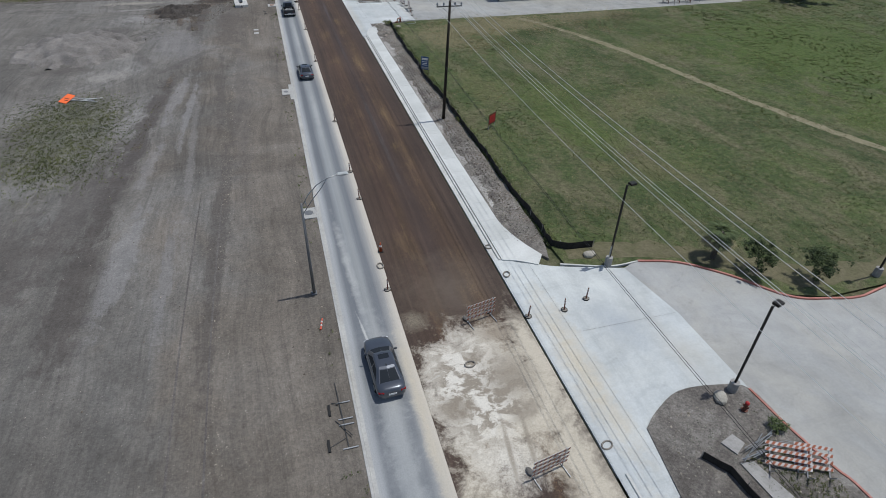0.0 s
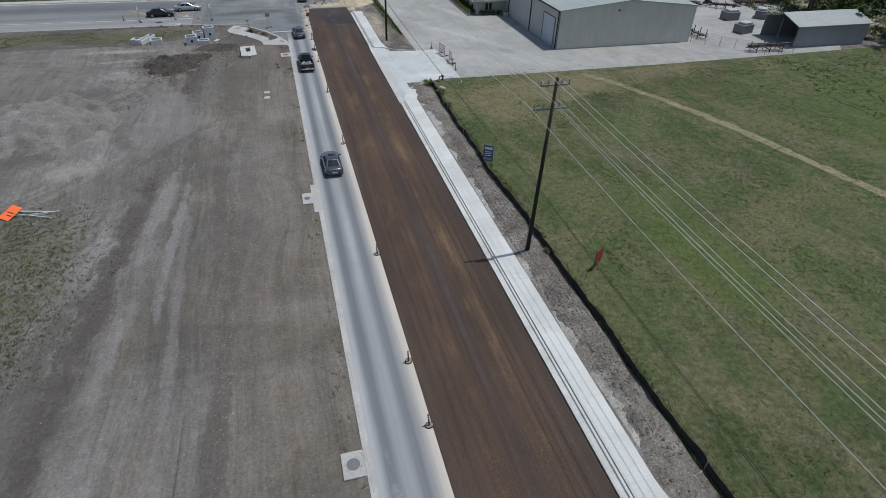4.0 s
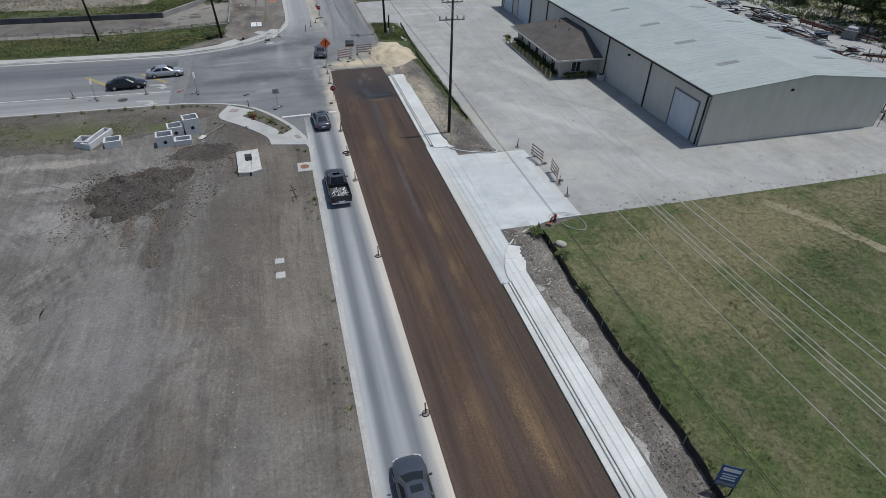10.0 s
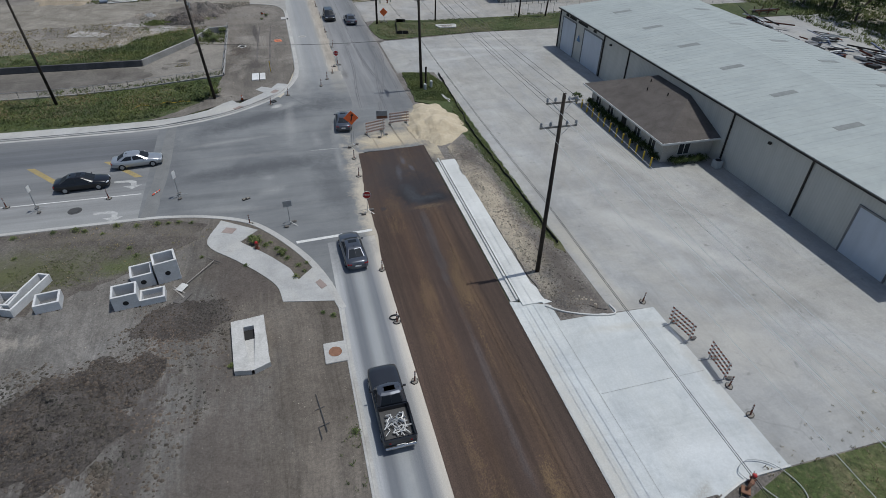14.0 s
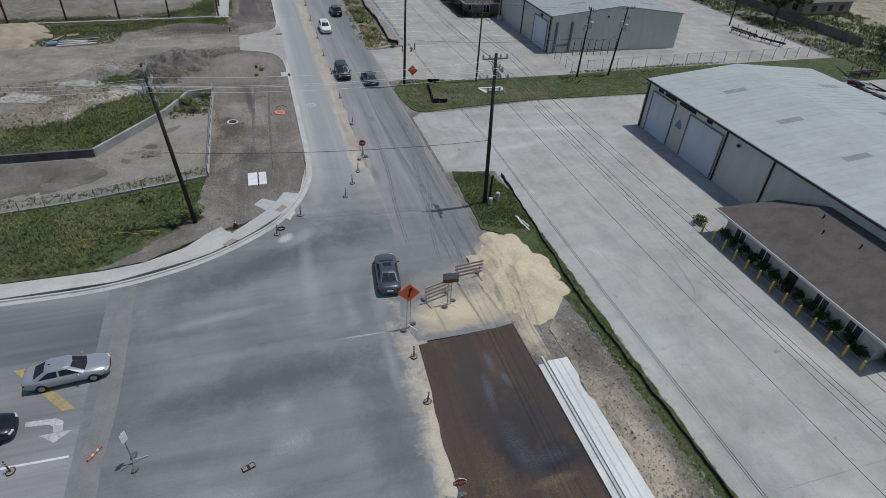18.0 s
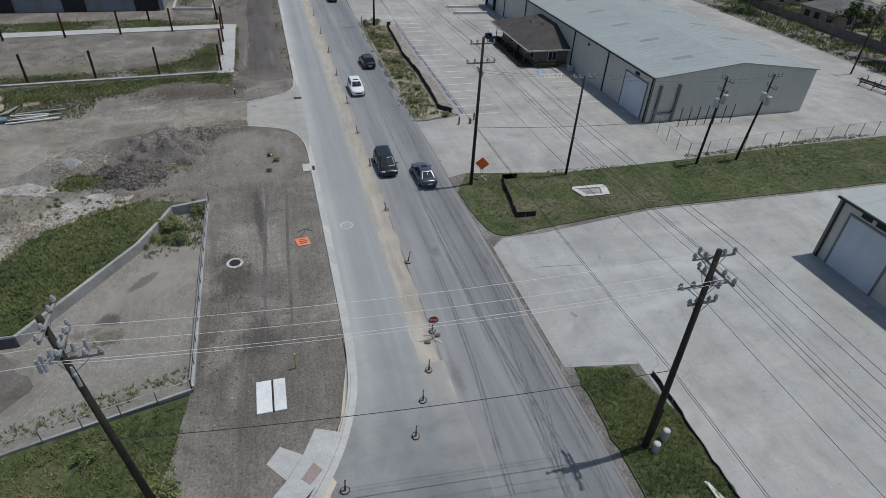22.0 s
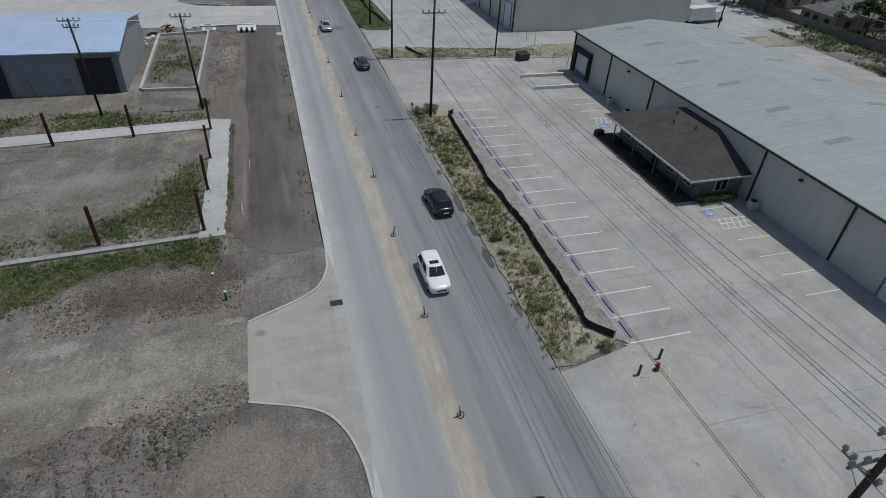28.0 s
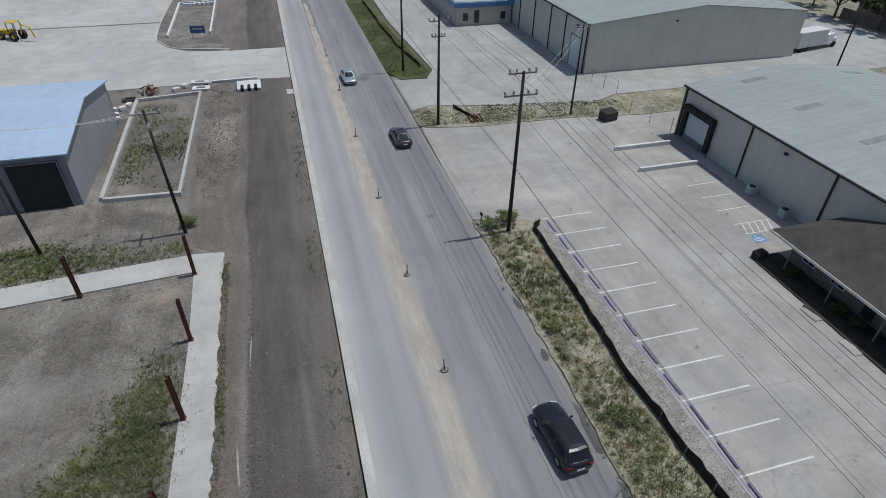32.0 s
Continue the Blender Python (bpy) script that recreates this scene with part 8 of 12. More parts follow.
lid_slab(-1.2, 100.5, 0.05, 0.75, 0.8, "small square concrete slab set in the earth", None, 0.1)
lid_slab(2.45, 203.8, 0.06, 0.9, 1.6, "pale concrete kerb inlet box", None, 0.16)
lid_slab(2.35, 297.0, 0.06, 0.9, 1.8, "pale concrete kerb inlet box", None, 0.16)
def grate(x, y, rz, label):
    t = thing("storm_grate", (x, y, 0.02), rz, label, "storm grate", "storm grates")
    bm = bmesh.new()
    box(bm, (0, 0, 0.005), (0.95, 0.65, 0.02))
    part("frame", bm, RUBBER, t)
    for k in range(7):
        bm = bmesh.new()
        box(bm, (-0.39 + 0.13 * k, 0, 0.02), (0.05, 0.6, 0.03))
        part("bar", bm, LID, t)
t = thing("inlet_slab", (-2.35, 173.5, 0.05), 0, "white concrete storm inlet with a dark slit", "inlet slab", "inlet slabs")
for c, sz in ((-0.42, (0.95, 2.6, 0.2)), (0.55, (0.75, 2.6, 0.2))):
    bm = bmesh.new()
    box(bm, (c, 0, 0.1), sz, bev=0.03)
    part("slab", bm, CAST, t)
# black block between the slabs stands for the slit's shade
bm = bmesh.new()
box(bm, (0.115, 0, 0.06), (0.12, 2.5, 0.1))
part("slit", bm, RUBBER, t, "black filler painted as the shade in the slit")
grate(2.95, 224.1, 0, "rectangular iron storm grate in the driveway")
grate(2.95, 203.9, 90, "rectangular iron storm grate in the gutter")

t = thing("inlet_box", (-3.55, 120.1, 0.1), 4, "large worn concrete inlet with a dark sloping throat", "inlet box")
bm = bmesh.new()
prism(bm, rough_line([(-1.15, -2.4), (-0.1, -2.62)], 0.3, 0.03, 3) + [(-0.09, -2.2), (-0.36, 0.55), (-0.36, 1.6), (0.36, 1.6), (0.36, 0.55), (0.12, -2.2)] + rough_line([(0.1, -2.62), (1.12, -2.3), (1.1, 2.5), (-1.15, 2.4)], 0.3, 0.03, 4), 0.0, 0.42)
part("rim", bm, CASTWORN, t)
bm = bmesh.new()
lo = [bm.verts.new(p) for p in ((-0.12, -2.64, 0.405), (0.13, -2.64, 0.405), (0.38, 0.55, 0.12), (-0.38, 0.55, 0.12))]
bm.faces.new(lo)
part("ramp", bm, CASTWORN, t)
# black plate in the throat, in place of the hole's shade
bm = bmesh.new()
box(bm, (0, 1.08, 0.03), (0.74, 1.06, 0.04))
part("opening", bm, RUBBER, t, "black plate painted as the shade of the inlet opening")


def open_box(x, y, rz, w, d, h, label, wall=0.16, rails=False):
    t = thing("concrete_box", (x, y, 0.1), rz, label, "concrete box", "precast boxes")
    for c, s in (((0, d / 2 - wall / 2, h / 2), (w, wall, h)), ((0, -d / 2 + wall / 2, h / 2), (w, wall, h)), ((-w / 2 + wall / 2, 0, h / 2), (wall, d - 2 * wall - 0.005, h)), ((w / 2 - wall / 2, 0, h / 2), (wall, d - 2 * wall - 0.005, h))):
        bm = bmesh.new()
        box(bm, c, s, bev=0.015)
        part("wall", bm, CAST, t)
    bm = bmesh.new()
    box(bm, (0, 0, 0.06), (w - 2 * wall - 0.01, d - 2 * wall - 0.01, 0.1))
    part("floor", bm, GREYSTEEL, t)
    if h > 1:
        # no hole is cut: a black disc gives the pipe hole's shade
        bm = bmesh.new()
        cyl(bm, (0, -d / 2 - 0.012, h * 0.45), (0, -d / 2 + 0.01, h * 0.45), 0.2, 0.2, 14)
        part("knockout", bm, RUBBER, t, "round black disc painted as a shaded pipe hole")
    for s in (-1, 1):
        bm = bmesh.new()
        box(bm, (s * w * 0.32, 0, -0.05), (0.12, d * 1.15, 0.1))
        part("timber", bm, GREYWOOD, t, "timber bearer")
    return t
open_box(-12.35, 126.9, 8, 1.75, 1.55, 1.25, "pale precast concrete box open at the top")
open_box(-11.5, 129.2, 12, 1.6, 1.6, 1.2, "pale precast concrete box open at the top")
open_box(-9.75, 129.5, 14, 1.7, 1.6, 1.9, "tall pale precast concrete box with a pipe hole")
open_box(-10.55, 126.9, 6, 1.75, 1.3, 0.55, "shallow precast concrete frame with lumber in it")
open_box(-17.8, 127.9, 8, 1.7, 1.5, 0.75, "shallow pale precast concrete frame")
open_box(-20.7, 128.5, -14, 1.5, 1.5, 0.8, "pale precast concrete box beside a trough")
open_box(-19.6, 129.2, -22, 1.0, 4.2, 0.7, "long pale precast concrete trough on timbers", 0.14)
t = thing("timber_pile", (-8.4, 127.7, 0.1), 35, "loose boards and a shovel beside the concrete boxes", "timber pile")
for k, (ox, rz, ln) in enumerate(((-0.7, 0, 1.5), (-0.5, 8, 1.3))):
    bm = bmesh.new()
    box(bm, (ox, 0.3 * k - 0.3, 0.05 + 0.03 * k), (0.12, ln, 0.05), (0, 0, rz))
    part("board", bm, GREYWOOD, t)
bm = bmesh.new()
box(bm, (-0.8, -1.0, 0.04), (1.3, 0.7, 0.05), (0, 0, 20))
part("plywood", bm, SANDBAG, t)
t = thing("shovel", (-8.0, 128.4, 0.2), -38, "long steel shovel with a white blade on the boards", "shovel")
bm = bmesh.new()
tube(bm, [(0, -0.6, 0.05), (0, 1.5, 0.1), (0, 2.6, 0.12)], 0.035, 6)
part("handle", bm, GREYWOOD, t)
bm = bmesh.new()
box(bm, (0, 2.6, 0.12), (1.2, 0.06, 0.06), bev=0.015)
part("crossbar", bm, LID, t)
bm = bmesh.new()
box(bm, (0, -1.0, 0.05), (0.62, 0.8, 0.04), (6, 0, 0), 0.015)
part("blade", bm, DIRTYWHITE, t, "white blade")


# ---- vehicles ----
def paint(name, c, metal=0.4):
    m, nt, b, vec = begin(name, 0.28, metal, "object")
    b.inputs["Coat Weight"].default_value = 0.6
    col = ramp(nt, tex(nt, vec, 1.2, 5), [(0.3, tuple(v * 0.85 for v in c)), (0.7, c)])
    nt.links.new(col, b.inputs["Base Color"])
    return m


def loft(bm, rings):
    rows = [[bm.verts.new(p) for p in r] for r in rings]
    n = len(rows[0])
    for a, b in zip(rows, rows[1:]):
        for k in range(n):
            j = (k + 1) % n
            bm.faces.new((a[k], a[j], b[j], b[k]))
    bm.faces.new(rows[0][::-1])
    bm.faces.new(rows[-1])


def hull(L, W, stations):
    """Rounded rings along y; stations: (y, half width, bottom, shoulder, deck height at the middle)."""
    out = []
    for y, hw, zb, zs, zd in stations:
        w = W / 2 * hw
        out.append([(-w * 0.86, y, zb), (w * 0.86, y, zb), (w * 0.98, y, zb + 0.16), (w, y, (zb + zs) / 2), (w * 0.97, y, zs), (w * 0.86, y, zd - 0.02), (w * 0.45, y, zd + 0.015), (0, y, zd + 0.025), (-w * 0.45, y, zd + 0.015), (-w * 0.86, y, zd - 0.02), (-w * 0.97, y, zs), (-w, y, (zb + zs) / 2), (-w * 0.98, y, zb + 0.16)])
    return out


def pane(bm, quad, u0, u1, v0, v1, off):
    """A window set just proud of one side of a cabin; quad: lower two corners, then the upper two above them."""
    a, b, c, d = (Vector(p) for p in quad)
    at = lambda u, v: a.lerp(b, u).lerp(c.lerp(d, u), v)
    n = (b - a).cross(c - a).normalized() * off
    q = [at(u0, v0) + n, at(u1, v0) + n, at(u1 - (u1 - u0) * 0.03, v1) + n, at(u0 + (u1 - u0) * 0.03, v1) + n]
    back = [p - n * 1.6 for p in q]
    f, g = [bm.verts.new(p) for p in q], [bm.verts.new(p) for p in back]
    bm.faces.new(f)
    for k in range(4):
        bm.faces.new((f[k], g[k], g[(k + 1) % 4], f[(k + 1) % 4]))


def car(x, y, rz, paint_mat, label, kind="sedan", category="car", z=0.01, roof_mat=None):
    t = thing({"pickup": "pickup_truck"}.get(kind, "car"), (x, y, z), rz, label, category, "vehicles on the road")
    L, W, H = {"sedan": (4.85, 1.84, 1.45), "suv": (4.7, 1.88, 1.68), "van": (5.05, 1.96, 1.72), "pickup": (5.9, 2.0, 1.9)}[kind]
    a = L / 2
    low = kind == "sedan"
    zd = 0.93 if low else (1.05 if kind != "pickup" else 1.12)
    zs = zd - 0.1
    bm = bmesh.new()
    if kind == "pickup":
        st = [(a, 0.7, 0.5, 0.78, 0.84), (a - 0.06, 0.84, 0.42, 0.9, 0.98), (a - 0.2, 0.94, 0.38, 0.98, 1.07), (a - 0.6, 0.99, 0.35, 1.02, 1.12), (a - 1.2, 1.0, 0.35, 1.04, 1.15), (a - 1.9, 1.0, 0.35, 1.06, 1.17), (-0.45, 1.0, 0.35, 1.06, 1.17), (-0.5, 1.0, 0.35, 0.72, 0.78), (-a + 0.12, 1.0, 0.35, 0.72, 0.78), (-a + 0.05, 0.97, 0.4, 0.7, 0.76)]
    else:
        nose = 0.0 if low else 0.12
        st = [(a, 0.5, 0.4, 0.56 + nose, 0.6 + nose), (a - 0.05, 0.7, 0.32, 0.6 + nose, 0.67 + nose), (a - 0.16, 0.84, 0.26, 0.65 + nose, 0.73 + nose), (a - 0.38, 0.93, 0.22, zs - 0.13, zd - 0.13), (a - 0.8, 0.98, 0.22, zs - 0.05, zd - 0.05), (a - 1.3, 1.0, 0.22, zs, zd), (0.2, 1.0, 0.22, zs + 0.02, zd + 0.02), (-a + 1.2, 1.0, 0.22, zs + 0.03, zd + 0.03), (-a + 0.6, 0.985, 0.23, zs + 0.03, zd + 0.04), (-a + 0.26, 0.94, 0.26, zs + 0.01, zd + 0.02), (-a + 0.1, 0.88, 0.3, zs - 0.04, zd - 0.04), (-a + 0.03, 0.8, 0.34, zs - 0.12, zd - 0.13), (-a, 0.7, 0.4, zs - 0.2, zd - 0.24)]
    loft(bm, hull(L, W, st))
    bmesh.ops.recalc_face_normals(bm, faces=bm.faces)
    part("body", bm, paint_mat, t, smooth=True)
    # painted cabin shell with its windows set into it
    f0, f1, r1, r0 = {"sedan": (1.2, 0.35, -1.0, -1.85), "suv": (1.1, 0.4, -1.75, -2.12), "van": (1.65, 0.75, -2.05, -2.38), "pickup": (1.2, 0.6, -0.22, -0.44)}[kind]
    w0, w1 = W / 2 * 0.9, W / 2 * (0.66 if low else 0.73)
    zb, zt = zd - 0.03, H - 0.07

    def ring(f, r, w, h):
        c = 0.16 * w
        return [Vector(p) for p in ((-w + c, f, h), (0, f + 0.09, h), (w - c, f, h), (w, f - 0.22, h), (w, (f + r) / 2, h), (w, r + 0.2, h), (w - c, r, h), (0, r - 0.05, h), (-w + c, r, h), (-w, r + 0.2, h), (-w, (f + r) / 2, h), (-w, f - 0.22, h))]
    base, top = ring(f0, r0, w0, zb), ring(f1, r1, w1, zt)
    crown = ring(f1 - 0.14, r1 + 0.16, w1 * 0.86, H - 0.02)
    bm = bmesh.new()
    loft(bm, [base, top, crown, ring(f1 - 0.35, r1 + 0.4, w1 * 0.5, H)])
    bmesh.ops.recalc_face_normals(bm, faces=bm.faces)
    cabin = part("cabin", bm, roof_mat or paint_mat, t)
    bm = bmesh.new()
    pane(bm, (base[1], base[0], top[1], top[0]), 0.0, 0.93, 0.1, 0.95, 0.012)
    pane(bm, (base[2], base[1], top[2], top[1]), 0.07, 1.0, 0.1, 0.95, 0.012)
    part("windshield", bm, GLASS, t, "dark sloping windshield")
    bm = bmesh.new()
    pane(bm, (base[7], base[6], top[7], top[6]), 0.0, 0.9, 0.12, 0.94, 0.012)
    pane(bm, (base[8], base[7], top[8], top[7]), 0.1, 1.0, 0.12, 0.94, 0.012)
    part("rear_window", bm, GLASS, t, "dark rear window")
    for i, j in ((4, 3), (5, 4), (10, 9), (11, 10)):
        bm = bmesh.new()
        pane(bm, (base[i], base[j], top[i], top[j]), 0.06, 0.94, 0.14, 0.86, 0.012)
        part("side_window", bm, GLASS, t)
    if kind in ("sedan", "suv") and paint_mat is not SILVER:
        bm = bmesh.new()
        box(bm, (0, f1 - 0.42, H - 0.006), (w1 * 1.1, 0.42, 0.03), bev=0.012)
        part("sunroof", bm, GLASS, cabin, "dark glass sunroof")
    if kind == "sedan":
        bm = bmesh.new()
        box(bm, (0, r1 + 0.2, H + 0.0), (0.05, 0.16, 0.07), bev=0.02)
        part("antenna_fin", bm, RUBBER, cabin)
    for s in (-1, 1):
        bm = bmesh.new()
        box(bm, (s * (W / 2 + 0.06), f0 - 0.4, zd + 0.05), (0.2, 0.1, 0.14), bev=0.03)
        part("mirror", bm, paint_mat, t)
        bm = bmesh.new()
        box(bm, (s * W * 0.33, a - 0.15, 0.63 if low else 0.77), (0.4, 0.2, 0.13), (0, 0, -s * 24), 0.04)
        part("headlight", bm, HEADLIGHT, t)
        bm = bmesh.new()
        box(bm, (s * W * 0.36, -a + 0.12, zs - 0.08 if kind != "pickup" else 0.85), (0.36, 0.16, 0.15), (0, 0, s * 16), 0.03)
        part("tail_light", bm, TAILLIGHT, t)
        for yy in (a - 0.95, -a + 1.0):
            r = 0.33 if low else 0.38
            bm = bmesh.new()
            cyl(bm, (s * (W / 2 - 0.24), yy, r), (s * (W / 2 + 0.01), yy, r), r, r, 18)
            wheel = part("wheel", bm, RUBBER, t)
            bm = bmesh.new()
            cyl(bm, (s * (W / 2 + 0.005), yy, r), (s * (W / 2 + 0.02), yy, r), r * 0.62, r * 0.55, 12)
            part("rim", bm, GALV, wheel)
    bm = bmesh.new()
    box(bm, (0, a - 0.03, 0.5 if low else 0.6), (W * 0.46, 0.08, 0.16), bev=0.02)
    part("grille", bm, RUBBER, t)
    bm = bmesh.new()
    box(bm, (0, -a - 0.005, 0.62), (0.5, 0.03, 0.13))
    part("plate_bar", bm, SIGNWHITE, t)
    if kind == "pickup":
        for c, s in (((-W / 2 + 0.07, -a + 1.25, 0.98), (0.13, 2.4, 0.42)), ((W / 2 - 0.07, -a + 1.25, 0.98), (0.13, 2.4, 0.42)), ((0, -a + 0.09, 0.98), (W - 0.1, 0.12, 0.42)), ((0, -0.52, 1.0), (W - 0.1, 0.1, 0.46))):
            bm = bmesh.new()
            box(bm, c, s, bev=0.04)
            part("bed_side", bm, paint_mat, t)
        bm = bmesh.new()
        box(bm, (0, -a + 1.25, 0.81), (W - 0.3, 2.25, 0.04))
        part("bed_floor", bm, LID, t)
        rnd = random.Random(5)
        for k in range(34):
            bm = bmesh.new()
            cx, cy, an, hl = rnd.uniform(-0.55, 0.55), -a + rnd.uniform(0.5, 1.75), rnd.uniform(0, 3.14), rnd.uniform(0.15, 0.42)
            tube(bm, [(cx - math.cos(an) * hl, cy - math.sin(an) * hl, rnd.uniform(0.88, 1.1)), (cx + math.cos(an) * hl * 0.3, cy + math.sin(an) * hl * 0.3, rnd.uniform(0.9, 1.15)), (cx + math.cos(an + 0.9) * hl, cy + math.sin(an + 0.9) * hl, rnd.uniform(0.88, 1.1))], rnd.uniform(0.025, 0.05), 5)
            part("load_piece", bm, DIRTYWHITE if k % 3 else GALV, t, "bent pale metal scrap in the bed")
        bm = bmesh.new()
        box(bm, (0, -a - 0.03, 0.52), (W * 0.92, 0.14, 0.18), bev=0.04)
        part("bumper", bm, CHROME, t)
    return t


SILVER = paint("silver_paint", (0.42, 0.44, 0.46), 0.6)
SLATE = paint("slate_grey_paint", (0.085, 0.095, 0.115), 0.5)
BLACKP = paint("black_paint", (0.012, 0.013, 0.016), 0.3)
WHITEP = paint("white_paint", (0.70, 0.70, 0.70), 0.0)
CHARCOAL = paint("charcoal_paint", (0.035, 0.038, 0.045), 0.4)
car(4.75, 129.0, 3, SLATE, "slate grey sedan with a sunroof in the lane")
car(4.75, 112.5, 1, CHARCOAL, "charcoal pickup truck with pale scrap in its bed", "pickup", "pickup truck", roof_mat=SLATE)
car(4.9, 79.5, 1, SLATE, "dark slate sedan driving up the asphalt lane")
car(-19.2, 146.0, -87, BLACKP, "black sedan in the turning lane of the side road")
car(-14.8, 149.8, -85, SILVER, "silver sedan entering the crossing")
car(7.3, 155.2, -6, SLATE, "slate grey sedan crossing the junction beside the barricades")
car(4.95, 24.5, 2, SLATE, "slate grey sedan driving up the asphalt lane")
car(10.7, 202.6, 180, BLACKP, "black minivan coming down the north road", "van", "minivan")
car(14.2, 199.5, 2, SLATE, "slate grey sedan on the old carriageway")
car(14.4, 236.2, 3, BLACKP, "black SUV on the old carriageway", "suv")
car(11.0, 225.4, 181, WHITEP, "white SUV coming down the north road", "suv")
car(13.9, 278.6, 2, CHARCOAL, "dark sedan driving away up the road")
car(10.8, 300.0, 181, SILVER, "silver sedan coming down the north road")


# ---- buildings ----
def wall_part(t, name, a, b, zs, material, th=0.2, z0=0.0):
    """An upright wall from a to b; zs: top heights along it as (share, z)."""
    bm = bmesh.new()
    d = Vector((b[0] - a[0], b[1] - a[1]))
    n = Vector((d.y, -d.x)).normalized() * th
    lo, hi, lo2, hi2 = [], [], [], []
    for s, z in zs:
        x, y = a[0] + d.x * s, a[1] + d.y * s
        lo.append(bm.verts.new((x, y, z0)))
        hi.append(bm.verts.new((x, y, z)))
        lo2.append(bm.verts.new((x - n.x, y - n.y, z0)))
        hi2.append(bm.verts.new((x - n.x, y - n.y, z)))
    for i in range(len(zs) - 1):
        bm.faces.new((lo[i], lo[i + 1], hi[i + 1], hi[i]))
        bm.faces.new((lo2[i + 1], lo2[i], hi2[i], hi2[i + 1]))
        bm.faces.new((hi[i], hi[i + 1], hi2[i + 1], hi2[i]))
    bm.faces.new((lo[0], hi[0], hi2[0], lo2[0]))
    bm.faces.new((lo[-1], lo2[-1], hi2[-1], hi[-1]))
    return part(name, bm, material, t)


def warehouse(x0, x1, y0, y1, eave, ridge, label, doors, spouts, lights=(), sheet=ROOFM):
    t = thing("warehouse", (0, 0, 0), 0, label, "warehouse", "warehouses")
    xm = (x0 + x1) / 2
    wall_part(t, "west_wall", (x0, y1), (x0, y0), [(0, eave), (1, eave)], WALLW)
    wall_part(t, "east_wall", (x1, y0), (x1, y1), [(0, eave), (1, eave)], WALLW)
    wall_part(t, "south_wall", (x0 + 0.2, y0), (x1 - 0.2, y0), [(0, eave), (0.5, ridge), (1, eave)], WALLS)
    wall_part(t, "north_wall", (x1 - 0.2, y1), (x0 + 0.2, y1), [(0, eave), (0.5, ridge), (1, eave)], WALLS)
    for sgn, xe in ((-1, x0 - 0.25), (1, x1 + 0.25)):
        bm = bmesh.new()
        k = (ridge - eave) / (xm - x0)
        ze = eave - 0.25 * k
        vs = [(xe, y0 - 0.15, ze + 0.02), (xm, y0 - 0.15, ridge + 0.02), (xm, y1 + 0.15, ridge + 0.02), (xe, y1 + 0.15, ze + 0.02)]
        a = [bm.verts.new(v) for v in vs]
        b = [bm.verts.new((v[0], v[1], v[2] + 0.12)) for v in vs]
        bm.faces.new(b)
        bm.faces.new(a[::-1])
        for i in range(4):
            bm.faces.new((a[i], a[(i + 1) % 4], b[(i + 1) % 4], b[i]))
        y, seams = y0 + 0.5, []
        while y < y1:
            ang = math.degrees(math.atan2(ridge - eave, xm - x0)) * (-1 if sgn < 0 else 1)
            seams.append(((xe + xm) / 2, y, (ze + ridge) / 2 + 0.143))
            y += 0.92
        roof = part("roof", bm, sheet, t, "pale metal roof with raised seams")
        bm = bmesh.new()
        box(bm, (0, 0, 0), (math.hypot(xm - xe, ridge - ze) * 0.995, 0.02, 0.008), (0, ang, 0))
        rib = part("seam", bm, sheet, roof)
        rib.location = seams[0]
        for at in seams[1:]:
            ob = new("seam", rib.data)
            ob.parent, ob.location = roof, at
        for yy in np.arange(y1 - 2.3, y0 + 3, -8.15) if sheet is ROOFB else np.linspace(y0 + 7, y1 - 7, max(2, int((y1 - y0) / 9))):
            for fx in ((0.55,) if sgn < 0 else (0.35,)):
                bm = bmesh.new()
                cx = xe + (xm - xe) * fx
                cz = ze + (ridge - ze) * fx + 0.146
                box(bm, (cx, yy, cz), (3.0, 0.85, 0.012), (0, ang, 0))
                part("skylight", bm, SKYLIGHT, roof, "greyed translucent roof panel")
    bm = bmesh.new()
    box(bm, (x0 - 0.32, (y0 + y1) / 2, eave - 0.02), (0.16, y1 - y0 + 0.3, 0.16), bev=0.02)
    part("gutter", bm, DARKMETAL, t)
    for y in spouts:
        bm = bmesh.new()
        box(bm, (x0 - 0.09, y, eave / 2), (0.12, 0.16, eave - 0.1))
        part("downspout", bm, DARKMETAL, t)
    for y in (y0 + 0.1, y1 - 0.1):
        bm = bmesh.new()
        box(bm, (x0 - 0.012, y, eave / 2), (0.03, 0.24, eave))
        part("corner_trim", bm, GREYSTEEL, t)
    for dy0, dy1, dz in doors:
        bm = bmesh.new()
        box(bm, (x0 - 0.02, (dy0 + dy1) / 2, dz / 2), (0.05, dy1 - dy0, dz))
        d = part("roller_door", bm, DOORWHITE, t, "white roller door")
        bm = bmesh.new()
        for yy in (dy0 - 0.08, dy1 + 0.08):
            box(bm, (x0 - 0.05, yy, dz / 2), (0.12, 0.16, dz))
        box(bm, (x0 - 0.05, (dy0 + dy1) / 2, dz + 0.08), (0.12, dy1 - dy0 + 0.32, 0.16))
        part("door_frame", bm, GREYSTEEL, d)
    for y in lights:
        bm = bmesh.new()
        box(bm, (x0 - 0.16, y, eave - 0.9), (0.28, 0.34, 0.24), bev=0.04)
        part("wall_light", bm, DARKMETAL, t)
    bm = bmesh.new()
    box(bm, (x0 + 2.9 + (x1 - x0) * 0.3, y0 - 0.08, eave - 0.2), (0.3, 0.2, 0.25), bev=0.03)
